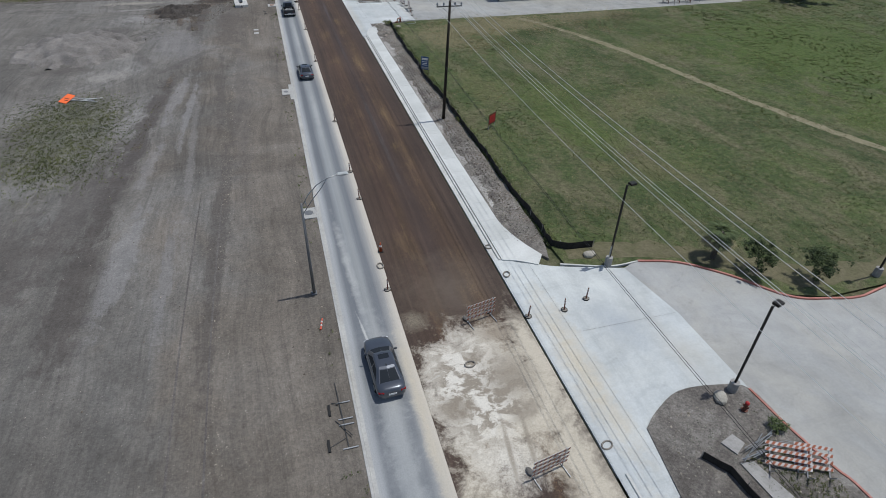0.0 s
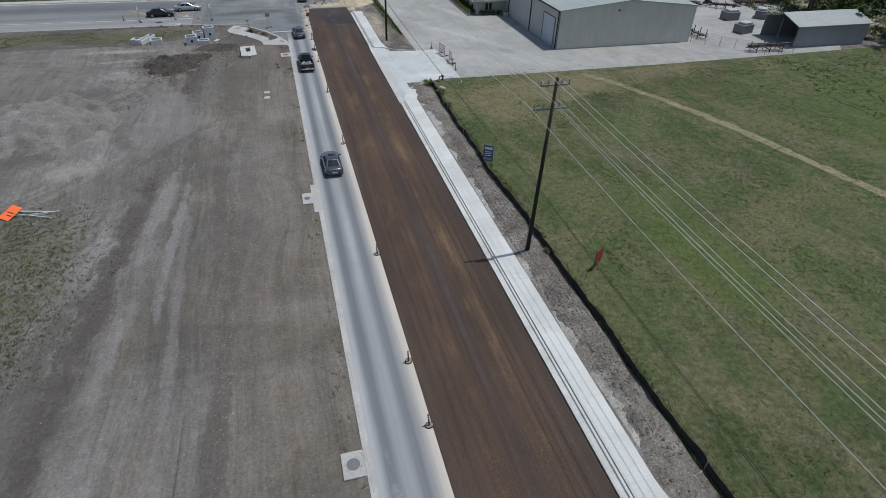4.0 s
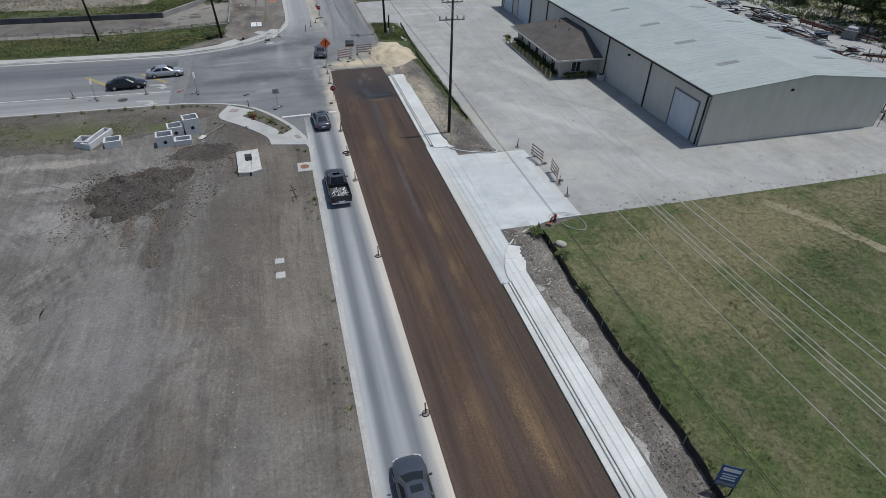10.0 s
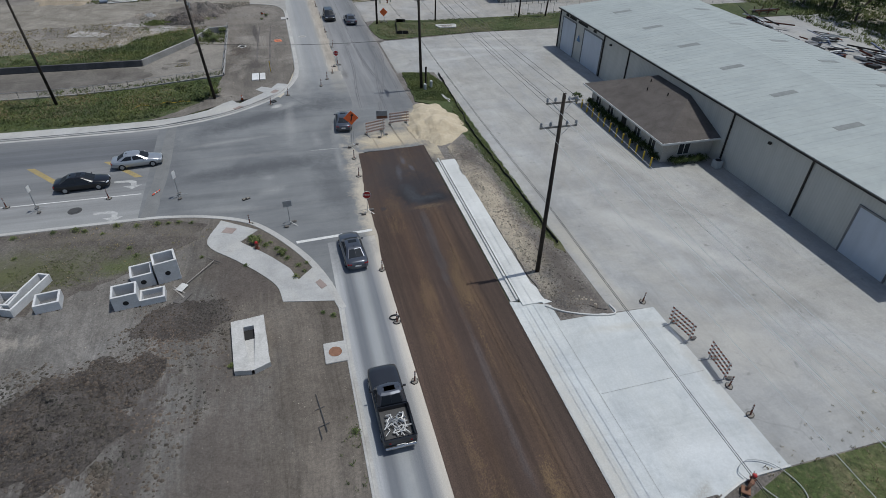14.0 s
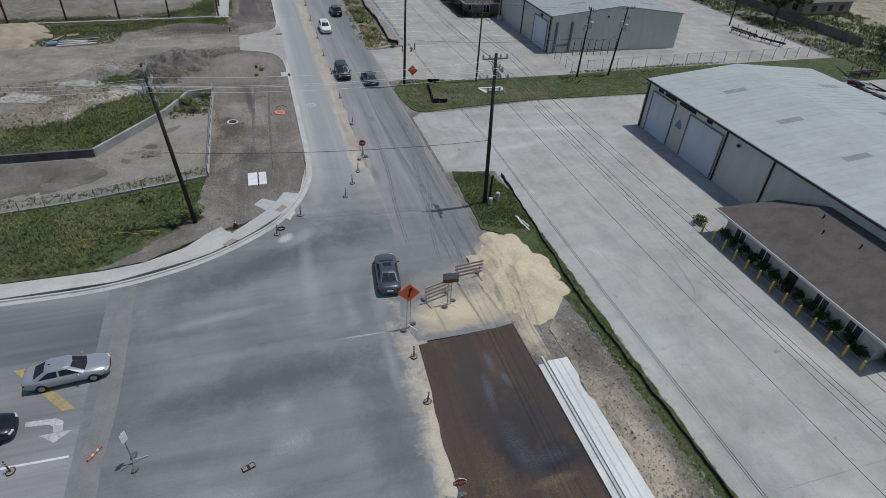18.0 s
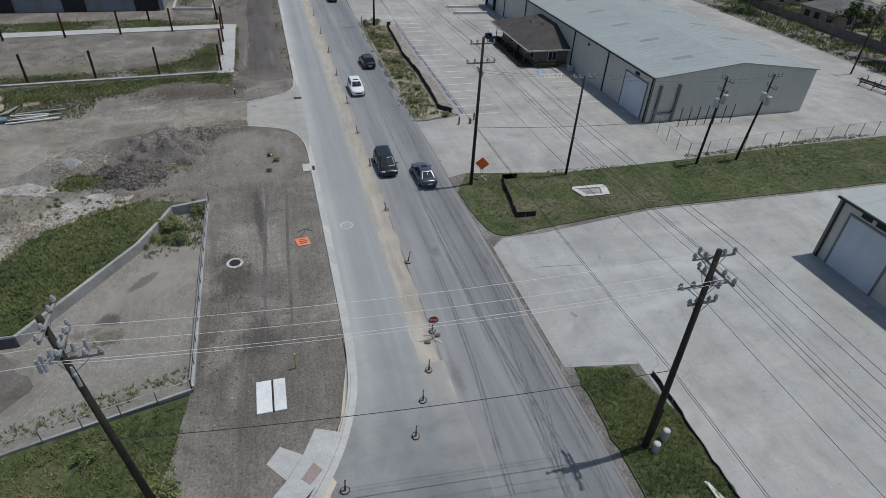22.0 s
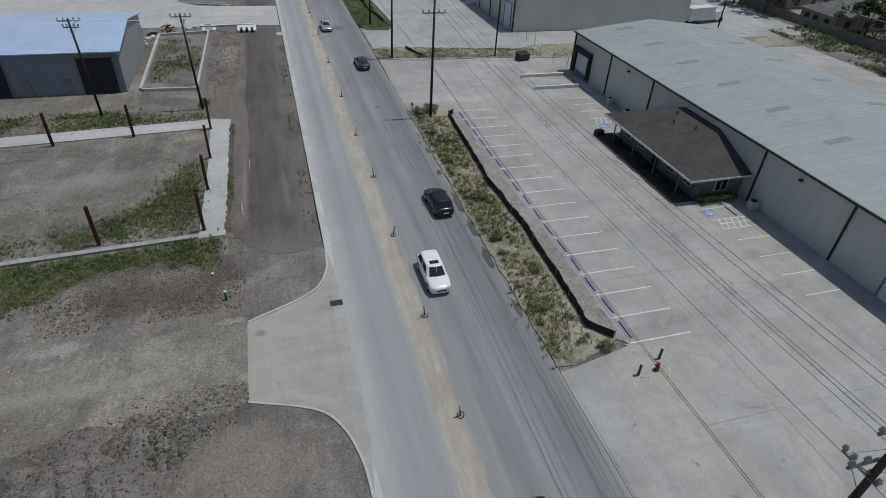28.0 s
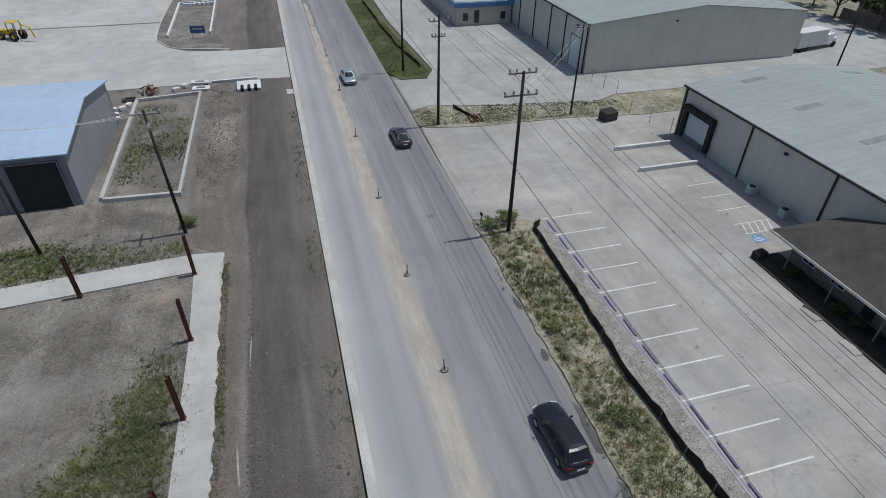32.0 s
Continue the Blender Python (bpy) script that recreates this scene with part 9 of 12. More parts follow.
    part("wall_light", bm, DARKMETAL, t)
    return t
w1 = warehouse(46.0, 71.6, 113.4, 179.0, 6.1, 7.35, "long grey metal warehouse with a pale gabled roof", [(115.1, 119.6, 4.6), (164.5, 170.1, 5.1), (173.0, 177.5, 5.1)], [113.9, 125.3, 136.0, 157.2, 164.0, 178.6], (130.5, 162.0))
bm = bmesh.new()
bm.faces.new([bm.verts.new(p) for p in ((45.93, 172.2, 2.9), (45.93, 171.0, 2.9), (45.93, 171.6, 4.0))])
part("sign_triangle", bm, BLUETRIM, w1, "blue triangular emblem between the doors")
for y, ln in ((176.2, 1.0), (174.2, 2.2), (170.9, 3.0), (167.0, 0.9)):
    bm = bmesh.new()
    box(bm, (45.93, y, 5.65), (0.04, ln, 0.34))
    part("sign_bar", bm, RUBBER, w1, "dark lettering bar of the company sign")
w2 = warehouse(46.6, 72.0, 208.5, 272.6, 6.0, 7.4, "long grey metal warehouse with offices before it", [(209.9, 215.1, 4.8)], [208.9, 220.2, 230.8, 250.8, 261.3, 272.2], (226.0, 256.5), ROOFB)
bm = bmesh.new()
box(bm, (46.55, 212.5, 5.3), (0.05, 1.0, 0.42))
part("number_board", bm, RUBBER, w2, "small dark board over the door")
w3 = warehouse(45.4, 83.6, 294.5, 372.0, 7.2, 8.9, "large grey metal warehouse at the north end", [(296.3, 299.6, 4.6)], [294.9, 302.0, 307.5, 314.0, 320.5], (298.0,), ROOFB)
# loading dock
t = thing("loading_dock", (46.6, 268.9, 0.0), 0, "recessed loading dock with a black padded door surround", "loading dock")
for c, s in (((-0.25, -2.3, 2.1), (0.5, 0.6, 3.4)), ((-0.25, 2.3, 2.1), (0.5, 0.6, 3.4)), ((-0.3, 0, 3.95), (0.6, 5.2, 0.7))):
    bm = bmesh.new()
    box(bm, c, s, bev=0.06)
    part("pad", bm, BLACKFABRIC, t)
bm = bmesh.new()
box(bm, (-0.06, 0, 2.2), (0.1, 3.9, 2.8))
part("dock_door", bm, DOORWHITE, t)
bm = bmesh.new()
box(bm, (-0.12, 0, 0.45), (0.2, 5.0, 0.8))
part("dock_face", bm, GREYSTEEL, t)
for y in (264.9, 270.1):
    bm = bmesh.new()
    box(bm, (40.6, y, 0.28), (7.2, 0.3, 0.5), bev=0.03)
    tagged(part("ramp_wall", bm, CAST, None), "low white concrete wall beside the loading ramp", "wall", "ramp walls")
for y, x in ((258.0, 45.6), (253.5, 45.6), (229.4, 45.9), (135.4, 45.2)):
    t = thing("condenser", (x, y, 0.05), 0, "grey air-conditioning condenser beside the wall", "air conditioner", "air conditioners")
    bm = bmesh.new()
    box(bm, (0, 0, 0.45), (0.8, 0.8, 0.85), bev=0.03)
    part("casing", bm, CANGREY, t)
    bm = bmesh.new()
    cyl(bm, (0, 0, 0.87), (0, 0, 0.9), 0.32, 0.32, 16)
    part("fan_grille", bm, RUBBER, t)


PORCHBROWN = surface("brown_porch_brick", (0.15, 0.128, 0.112), (0.23, 0.2, 0.175), 1.2, 9, 0.4, 0.9, 0, 0.3, 0.02)
def office(x0, x1, y0, y1, label, porch, wall=STUCCO, trim=DIRTYWHITE):
    t = thing("office", (0, 0, 0), 0, label, "office", "office annexes")
    wx, wy0, wy1 = x0 + 1.0 + porch, y0 + 1.0, y1 - 1.0
    h = 2.75
    wall_part(t, "west_wall", (wx, wy1), (wx, wy0), [(0, h), (1, h)], wall)
    wall_part(t, "south_wall", (wx + 0.2, wy0), (x1, wy0), [(0, h), (1, h)], wall)
    wall_part(t, "north_wall", (x1, wy1), (wx + 0.2, wy1), [(0, h), (1, h)], wall)
    bm = bmesh.new()
    e = [(x0, y0, h), (x0, y1, h), (x1 - 0.02, y1, h), (x1 - 0.02, y0, h)]
    r0, r1 = (x1 - 0.05, y0 + (y1 - y0) * 0.36, h + 2.35), (x1 - 0.05, y0 + (y1 - y0) * 0.72, h + 2.35)
    v = [bm.verts.new(p) for p in e] + [bm.verts.new(p) for p in (r0, r1)]
    w = [bm.verts.new((p[0], p[1], p[2] - 0.15)) for p in e]
    bm.faces.new((v[0], v[4], v[5], v[1]))
    bm.faces.new((v[0], v[3], v[4]))
    bm.faces.new((v[1], v[5], v[2]))
    bm.faces.new((v[2], v[5], v[4], v[3]))
    bm.faces.new(w)
    for i in range(4):
        bm.faces.new((w[i], w[(i + 1) % 4], v[(i + 1) % 4], v[i]))
    roof = part("roof", bm, SHINGLE if porch else SHINGLETAN, t, "brown shingled hip roof")
    for k in range(4 if porch else 0):
        bm = bmesh.new()
        box(bm, (x0 + 0.5, wy0 + (wy1 - wy0) * (k + 0.3) / 3.6, h / 2 - 0.05), (0.13, 0.13, h - 0.1), bev=0.02)
        part("porch_post", bm, PORCHBROWN, t)
    bm = bmesh.new()
    box(bm, (x0 + 0.02, (y0 + y1) / 2, h - 0.05), (0.06, y1 - y0, 0.22))
    part("fascia", bm, DIRTYWHITE, t)
    bm = bmesh.new()
    box(bm, ((x0 + x1) / 2, y0 + 0.02, h - 0.05), (x1 - x0, 0.06, 0.22))
    part("fascia", bm, DIRTYWHITE, t)
    for k, (fx, fy) in enumerate(((0.75, 0.45), (0.8, 0.68), (0.62, 0.6))):
        bm = bmesh.new()
        z = h + 2.35 * fx
        cyl(bm, (x0 + (x1 - x0) * fx, y0 + (y1 - y0) * fy, z - 0.2), (x0 + (x1 - x0) * fx, y0 + (y1 - y0) * fy, z + 0.35), 0.07, 0.07, 8)
        part("vent_pipe", bm, DARKMETAL, roof)
    for k in range(5):
        yy = wy0 + (wy1 - wy0) * (0.12 + 0.19 * k)
        bm = bmesh.new()
        if k == 2:
            box(bm, (wx - 0.03, yy, 1.05), (0.06, 0.95, 2.1))
            part("door", bm, RUBBER, t, "dark glazed door")
            continue
        box(bm, (wx - 0.04, yy, 1.5), (0.1, 1.3, 1.5))
        win = part("window", bm, DIRTYWHITE, t, "white window frame")
        for q in (-0.31, 0.31):
            bm = bmesh.new()
            box(bm, (wx - 0.085, yy + q, 1.5), (0.02, 0.54, 1.32))
            part("pane", bm, PANE, win)
    bm = bmesh.new()
    box(bm, (wx + 2.6, wy0 - 0.04, 1.5), (1.5, 0.1, 1.5))
    win = part("window", bm, DIRTYWHITE, t, "white window frame")
    for q in (-0.36, 0.36):
        bm = bmesh.new()
        box(bm, (wx + 2.6 + q, wy0 - 0.085, 1.5), (0.62, 0.02, 1.32))
        part("pane", bm, PANE, win)
    return t
office(38.7, 46.0, 136.8, 155.2, "low tan office with a brown hip roof against the warehouse", 0)
office(39.1, 46.6, 231.3, 248.9, "low brown brick office with shaded porch and brown hip roof", 1.2, PORCHBROWN)
# dark mulch whose colour also takes in the shade under the eave
MULCHSHADE = surface("mulch_in_shade", (0.025, 0.023, 0.021), (0.075, 0.066, 0.058), 1.2, 8, 0.5, 0.95, 0, 0.6, 0.04)
slab("shaded_mulch_bed", rough_line([(38.1, 248.7), (38.05, 242.6), (37.7, 242.4)], 0.5, 0.05, 61) + rough_line([(38.0, 240.6), (38.0, 239.4), (38.0, 231.9)], 0.5, 0.05, 62) + [(40.9, 231.9), (40.9, 248.7)], 0.16, 0.2, MULCHSHADE, "mulch bed along the office front, darkened with the eave shade", "mulch bed")
for y in (241.5, 237.9):
    slab("step_slab", [(37.3, y - 0.75), (38.6, y - 0.75), (38.6, y + 0.75), (37.3, y + 0.75)], 0.12, 0.12, BLOCKWALL, "grey concrete step slab before the office", "step")
bm = bmesh.new()
box(bm, (0, 0, 0.35), (1.1, 0.8, 0.7), bev=0.08)
solid("planter", bm, BLACKFABRIC, "black box planter at the office corner", "planter", at=(38.8, 248.6, 0.05), rz=8)
t = thing("front_office", (0, 0, 0), 0, "low blue-trimmed office before the northern warehouse", "office")
wall_part(t, "south_wall", (34.2, 324.0), (45.0, 324.0), [(0, 3.3), (1, 3.3)], STUCCO)
wall_part(t, "west_wall", (34.2, 345.0), (34.2, 324.2), [(0, 3.3), (1, 3.3)], STUCCO)
bm = bmesh.new()
box(bm, (39.6, 334.5, 3.75), (11.6, 21.8, 0.9), bev=0.05)
part("fascia", bm, BLUETRIM, t, "blue ribbed metal fascia")
bm = bmesh.new()
box(bm, (39.6, 334.5, 4.24), (11.0, 21.2, 0.06))
part("roof", bm, ROOFM, t)
for x in (36.0, 38.2, 43.4):
    bm = bmesh.new()
    box(bm, (x, 323.96, 1.6), (0.95, 0.1, 1.3 if x != 38.2 else 2.2))
    part("window", bm, PANE, t)

# metal building on the site
t = thing("metal_building", (0, 0, 0), 0, "new slate-grey metal building with a pale blue roof", "metal building")
wall_part(t, "south_wall", (-70, 272.0), (-18.3, 272.0), [(0, 5.4), (1, 5.4)], NEWWALL)
wall_part(t, "east_wall", (-18.3, 272.2), (-18.3, 291.0), [(0, 5.4), (0.5, 6.9), (1, 5.4)], NEWEND)
wall_part(t, "north_wall", (-18.3, 291.0), (-70, 291.0), [(0, 5.4), (1, 5.4)], NEWWALL)
for ya, yb in ((271.7, 281.5), (291.3, 281.5)):
    bm = bmesh.new()
    vs = [(-70, ya, 5.38), (-17.9, ya, 5.38), (-17.9, yb, 6.95), (-70, yb, 6.95)]
    a = [bm.verts.new(v) for v in vs]
    b = [bm.verts.new((v[0], v[1], v[2] + 0.12)) for v in vs]
    bm.faces.new(b)
    bm.faces.new(a[::-1])
    for i in range(4):
        bm.faces.new((a[i], a[(i + 1) % 4], b[(i + 1) % 4], b[i]))
    x = -69.5
    sl = math.degrees(math.atan2(6.95 - 5.38, abs(yb - ya)))
    roof = part("roof", bm, ROOFBLUE, t, "pale blue ribbed metal roof")
    bm = bmesh.new()
    box(bm, (0, 0, 0), (0.03, abs(yb - ya) * 1.01, 0.012), (sl if yb > ya else -sl, 0, 0))
    rib = part("seam", bm, ROOFBLUE, roof)
    rib.location = (x, (ya + yb) / 2, 6.291)
    while x < -18.6:
        x += 0.6
        ob = new("seam", rib.data)
        ob.parent, ob.location = roof, (x, (ya + yb) / 2, 6.291)
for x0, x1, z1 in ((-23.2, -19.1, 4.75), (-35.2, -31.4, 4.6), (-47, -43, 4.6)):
    # dark panel on the closed wall, painted as the bay's shade
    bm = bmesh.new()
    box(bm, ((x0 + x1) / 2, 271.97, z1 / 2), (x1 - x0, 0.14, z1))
    part("bay_shade_panel", bm, BAYSHADE, t, "dark panel painted as the shade of an open bay")
    bm = bmesh.new()
    for xx in (x0 - 0.08, x1 + 0.08):
        box(bm, (xx, 271.93, z1 / 2), (0.16, 0.16, z1))
    box(bm, ((x0 + x1) / 2, 271.93, z1 + 0.08), (x1 - x0 + 0.32, 0.16, 0.16))
    part("bay_frame", bm, GREYSTEEL, t)
for x in (-25.0, -29.5, -39.0):
    bm = bmesh.new()
    box(bm, (x, 271.95, 1.05), (0.95, 0.12, 2.1))
    part("door", bm, GREYSTEEL, t)

# open shed at the field's end
t = thing("shed", (0, 0, 0), 0, "open-fronted metal shed behind the field", "shed")
wall_part(t, "south_wall", (88.5, 107.0), (103.5, 106.6), [(0, 3.6), (1, 3.6)], NEWEND)
wall_part(t, "north_wall", (103.5, 114.6), (88.5, 115.0), [(0, 3.6), (1, 3.6)], NEWEND)
wall_part(t, "east_wall", (103.5, 106.8), (103.5, 114.4), [(0, 3.6), (0.5, 4.9), (1, 3.6)], NEWEND)
for ya, yb in ((106.4, 110.9), (115.4, 110.9)):
    bm = bmesh.new()
    vs = [(87.8, ya, 3.55), (104.1, ya, 3.55), (104.1, yb, 4.95), (87.8, yb, 4.95)]
    a = [bm.verts.new(v) for v in vs]
    b = [bm.verts.new((v[0], v[1], v[2] + 0.1)) for v in vs]
    bm.faces.new(b)
    bm.faces.new(a[::-1])
    for i in range(4):
        bm.faces.new((a[i], a[(i + 1) % 4], b[(i + 1) % 4], b[i]))
    part("roof", bm, ROOFM, t)
for y in (107.0, 111.0, 115.0):
    bm = bmesh.new()
    box(bm, (88.5, y, 1.9), (0.16, 0.16, 3.8))
    part("post", bm, GREYSTEEL, t)


# ---- fences, posts and bollards ----
def chain_fence(path, h, label, pitch=2.6, top=True):
    t = thing("chain_fence", (0, 0, 0), 0, label, "chain-link fence", "chain-link fences")
    bmw = bmesh.new()
    for a, b in zip(path, path[1:]):
        d = math.hypot(b[0] - a[0], b[1] - a[1])
        k = max(1, round(d / pitch))
        ux, uy = (b[0] - a[0]) / d, (b[1] - a[1]) / d
        for i in range(k + 1):
            x, y = a[0] + (b[0] - a[0]) * i / k, a[1] + (b[1] - a[1]) * i / k
            bm = bmesh.new()
            cyl(bm, (x, y, 0), (x, y, h + 0.05), 0.035, 0.035, 6)
            part("post", bm, GREYSTEEL, t)
        bm = bmesh.new()
        tube(bm, [(a[0], a[1], h), (b[0], b[1], h)], 0.022, 5)
        part("rail", bm, GALV, t)
        s = 0.0
        while s < d:
            for sg in (-1, 1):
                e = s + sg * (h - 0.05)
                q0, q1 = (s, 0.05), (min(max(e, 0), d), 0.05 + min(abs(min(max(e, 0), d) - s), h - 0.05))
                p0, p1 = (a[0] + ux * q0[0], a[1] + uy * q0[0], q0[1]), (a[0] + ux * q1[0], a[1] + uy * q1[0], q1[1])
                if abs(q1[0] - q0[0]) > 0.05:
                    w = 0.004
                    bmw.faces.new([bmw.verts.new(p) for p in ((p0[0], p0[1], p0[2] - w), (p0[0], p0[1], p0[2] + w), (p1[0], p1[1], p1[2] + w), (p1[0], p1[1], p1[2] - w))])
            s += 0.16
    part("mesh", bmw, GALV, t, "galvanised wire mesh")
    return t
chain_fence([(46.7, 207.8), (45.9, 198.2), (60, 199.2), (100, 200.2)], 2.0, "tall chain-link fence round the warehouse yard")
chain_fence([(46.0, 285.6), (45.0, 291.0), (45.2, 294.0)], 2.0, "chain-link fence by the northern warehouse")
chain_fence([(44.2, 279.0), (46.2, 272.9)], 2.0, "chain-link fence by the loading dock")
chain_fence([(72.0, 113.2), (80.0, 104.0), (86, 104.2)], 1.9, "chain-link fence at the warehouse corner")
chain_fence([(-60, 169.6), (-25, 171.2), (-19, 172.1), (-7.1, 175.0), (-7.15, 198.6)], 1.2, "low wire fence along the empty pond", 2.2)

bm = bmesh.new()
cyl(bm, (0, 0, 0), (0, 0, 1.1), 0.1, 0.1, 12)
ball(bm, (0, 0, 1.1), (0.1, 0.1, 0.07), 1)
b0 = solid("bollard", bm, YELLOW, "yellow steel bollard before the office", "bollard", "yellow bollards", at=(38.15, 137.2, 0.04))
for k in range(1, 13):
    copy_thing(b0, pose(38.15, 137.2 + 1.5 * k, 0.04))

# steel columns and footings of the started building
def column(x, y, rz, h, label):
    t = thing("steel_column", (x, y, 0.2), rz, label, "steel column", "steel columns")
    bm = bmesh.new()
    box(bm, (0, 0, h / 2), (0.03, 0.26, h))
    part("web", bm, REDSTEEL, t)
    for s in (-1, 1):
        bm = bmesh.new()
        box(bm, (0, s * 0.14, h / 2), (0.24, 0.03, h))
        part("flange", bm, REDSTEEL, t)
    bm = bmesh.new()
    box(bm, (0, 0, 0.02), (0.36, 0.36, 0.04))
    part("base_plate", bm, REDSTEEL, t)
    return t
c0 = column(-7.1, 236.2, 0, 3.7, "rusty red steel column on the concrete footing")
for x, y in ((-15.4, 235.7), (-23.4, 235.1), (-31.5, 234.5), (-40, 233.8), (-7.1, 243.5), (-7.15, 250.4), (-7.4, 258.1), (-15.6, 257.4), (-23.5, 256.4), (-31.5, 255.3), (-40, 254.4)):
    copy_thing(c0, pose(x, y, 0.2, 0, 0, (x * 7) % 5))
slab("footing", [(-7.5, 234.9)] + rough_line([(-5.35, 235.1), (-5.3, 248), (-5.25, 260.6)], 0.45, 0.13, 63) + [(-7.6, 260.9), (-60, 257.2), (-60, 254.4), (-7.5, 258.4), (-7.3, 250)], 0.2, 0.4, CORNERCON, "bright concrete footing strip of the started building", "footing")
slab("footing", [(-60, 231.3), (-7.5, 234.95), (-7.5, 235.5), (-60, 231.9)], 0.32, 0.5, BLOCKWALL, "narrow concrete grade beam", "footing")
# walled pad beside the metal building
for pts in ([(-16.6, 271.8), (-9.5, 271.4), (-9.5, 271.75), (-16.5, 272.15)], [(-9.8, 271.75), (-9.5, 271.75), (-9.2, 299.0), (-9.5, 299.0)], [(-16.9, 272.15), (-16.5, 272.15), (-16.9, 297.8), (-17.3, 297.8)], [(-17.3, 297.8), (-9.2, 299.0), (-9.2, 299.35), (-17.3, 298.15)]):
    slab("pad_wall", pts, 0.5, 0.65, KERBDUSTY, "low pale concrete wall round a weedy pad", "wall")

# pond retaining walls
def retaining(path, top, label, th=0.28, material=BLOCKWALL):
    bm = bmesh.new()
    sweep(bm, path, [(-th / 2, -0.3), (-th / 2, top - 0.02), (-th / 2 + 0.02, top), (th / 2 - 0.02, top), (th / 2, top - 0.02), (th / 2, -0.3)])
    bmesh.ops.recalc_face_normals(bm, faces=bm.faces)
    return tagged(part("retaining_wall", bm, material, None), label, "retaining wall", "", "structure")
# darker wall concrete: stains plus the shade on its south face, both as colour
SHADEDWALL = surface("stained_shaded_concrete", (0.055, 0.056, 0.06), (0.13, 0.13, 0.132), 0.4, 5, 0.3, 0.9, 0, 0.2, 0.02)
retaining([(-90, 182.3), (-18.7, 182.0)], 0.85, "stained concrete retaining wall of the empty pond with shade painted in", 0.28, SHADEDWALL)
retaining([(-18.7, 182.0), (-12.4, 191.7), (-10.9, 195.3), (-10.3, 197.1)], 0.85, "grey concrete retaining wall of the empty pond")
retaining([(-10.3, 197.1), (-7.2, 197.8)], 0.9, "grey concrete end wall of the empty pond")
retaining([(-7.2, 197.8), (-7.1, 175.2)], 0.45, "low concrete wall along the pond edge", 0.22)
retaining([(-7.1, 175.2), (-19, 172.2), (-25, 171.4), (-90, 169.9)], 0.25, "low concrete kerb along the pond edge", 0.18)

# ---- small fixtures ----
def hydrant(x, y, z, label):
    t = thing("fire_hydrant", (x, y, z), 20, label, "fire hydrant", "fire hydrants")
    bm = bmesh.new()
    cyl(bm, (0, 0, 0), (0, 0, 0.06), 0.2, 0.2, 12)
    cyl(bm, (0, 0, 0.06), (0, 0, 0.6), 0.12, 0.11, 12)
    part("barrel", bm, RUSTED, t)
    bm = bmesh.new()
    ball(bm, (0, 0, 0.62), (0.14, 0.14, 0.13), 2)
    part("bonnet", bm, SIGNRED, t)
    for a in (0, 120, 240):
        bm = bmesh.new()
        cyl(bm, (0, 0, 0.42), (0.2 * math.cos(radians(a)), 0.2 * math.sin(radians(a)), 0.42), 0.06, 0.07, 8)
        part("nozzle", bm, RUSTED, t)
    return t
hydrant(25.2, 15.9, 0.11, "red fire hydrant on the dark earth island")
hydrant(23.5, 212.2, 0.05, "red fire hydrant on the parking lot corner")
hydrant(23.3, 102.7, 0.1, "red fire hydrant beside the driveway kerb")
hydrant(-3.0, 131.6, 0.12, "red fire hydrant in the corner weeds")
for x, y in ((22.0, 212.1), (24.3, 213.1)):
    t = thing("bollard", (x, y, 0.045), 0, "dark green steel bollard with a pale top beside the hydrant", "bollard", "hydrant bollards")
    bm = bmesh.new()
    cyl(bm, (0, 0, 0), (0, 0, 1.05), 0.1, 0.1, 12)
    part("post", bm, plain("dark_green_paint", (0.09, 0.12, 0.08), 0.6, 0, 0.4), t)
    bm = bmesh.new()
    cyl(bm, (0, 0, 1.05), (0, 0, 1.13), 0.1, 0.06, 12)
    part("cap", bm, DIRTYWHITE, t, "pale concrete cap")
for a, b in (((21.1, 211.65), (23.6, 212.0)), ((21.29, 211.6), (21.25, 211.1)), ((22.83, 211.8), (22.4, 211.1)), ((23.6, 212.0), (23.15, 211.2)), ((24.58, 212.3), (23.95, 211.2)), ((21.55, 212.4), (22.16, 211.8)), ((22.67, 214.9), (23.97, 214.22)), ((23.97, 214.22), (24.62, 213.3)), ((24.62, 213.3), (24.89, 212.3))):
    n = Vector((a[1] - b[1], b[0] - a[0])).normalized() * 0.05
    marking("hatch_line", [(a[0] + n.x, a[1] + n.y), (a[0] - n.x, a[1] - n.y), (b[0] - n.x, b[1] - n.y), (b[0] + n.x, b[1] + n.y)], YELLOWPALE, 0.062, "faded yellow no-parking line round the hydrant")
t = thing("mailbox", (17.3, 259.4, 0.05), 0, "dark mailbox on a post at the road edge", "mailbox")
bm = bmesh.new()
box(bm, (0, 0, 0.5), (0.1, 0.1, 1.0))
part("post", bm, GREYWOOD, t)
bm = bmesh.new()
box(bm, (0, 0, 1.15), (0.25, 0.5, 0.28), bev=0.1)
part("box", bm, RUBBER, t)
t = thing("dumpster", (40.6, 278.2, 0.05), 12, "dark green steel dumpster on the lot", "dumpster")
bm = bmesh.new()
box(bm, (0, 0, 0.6), (2.0, 1.4, 1.1), bev=0.04)
part("bin", bm, plain("dark_green_paint", (0.03, 0.045, 0.04), 0.6), t)
bm = bmesh.new()
box(bm, (0, 0.1, 1.2), (2.05, 1.2, 0.06), (8, 0, 0), 0.02)
part("lid", bm, RUBBER, t)
t = thing("headwall", (30.7, 193.3, 0.1), -3, "worn pale concrete culvert headwall sunk in the grass", "culvert")
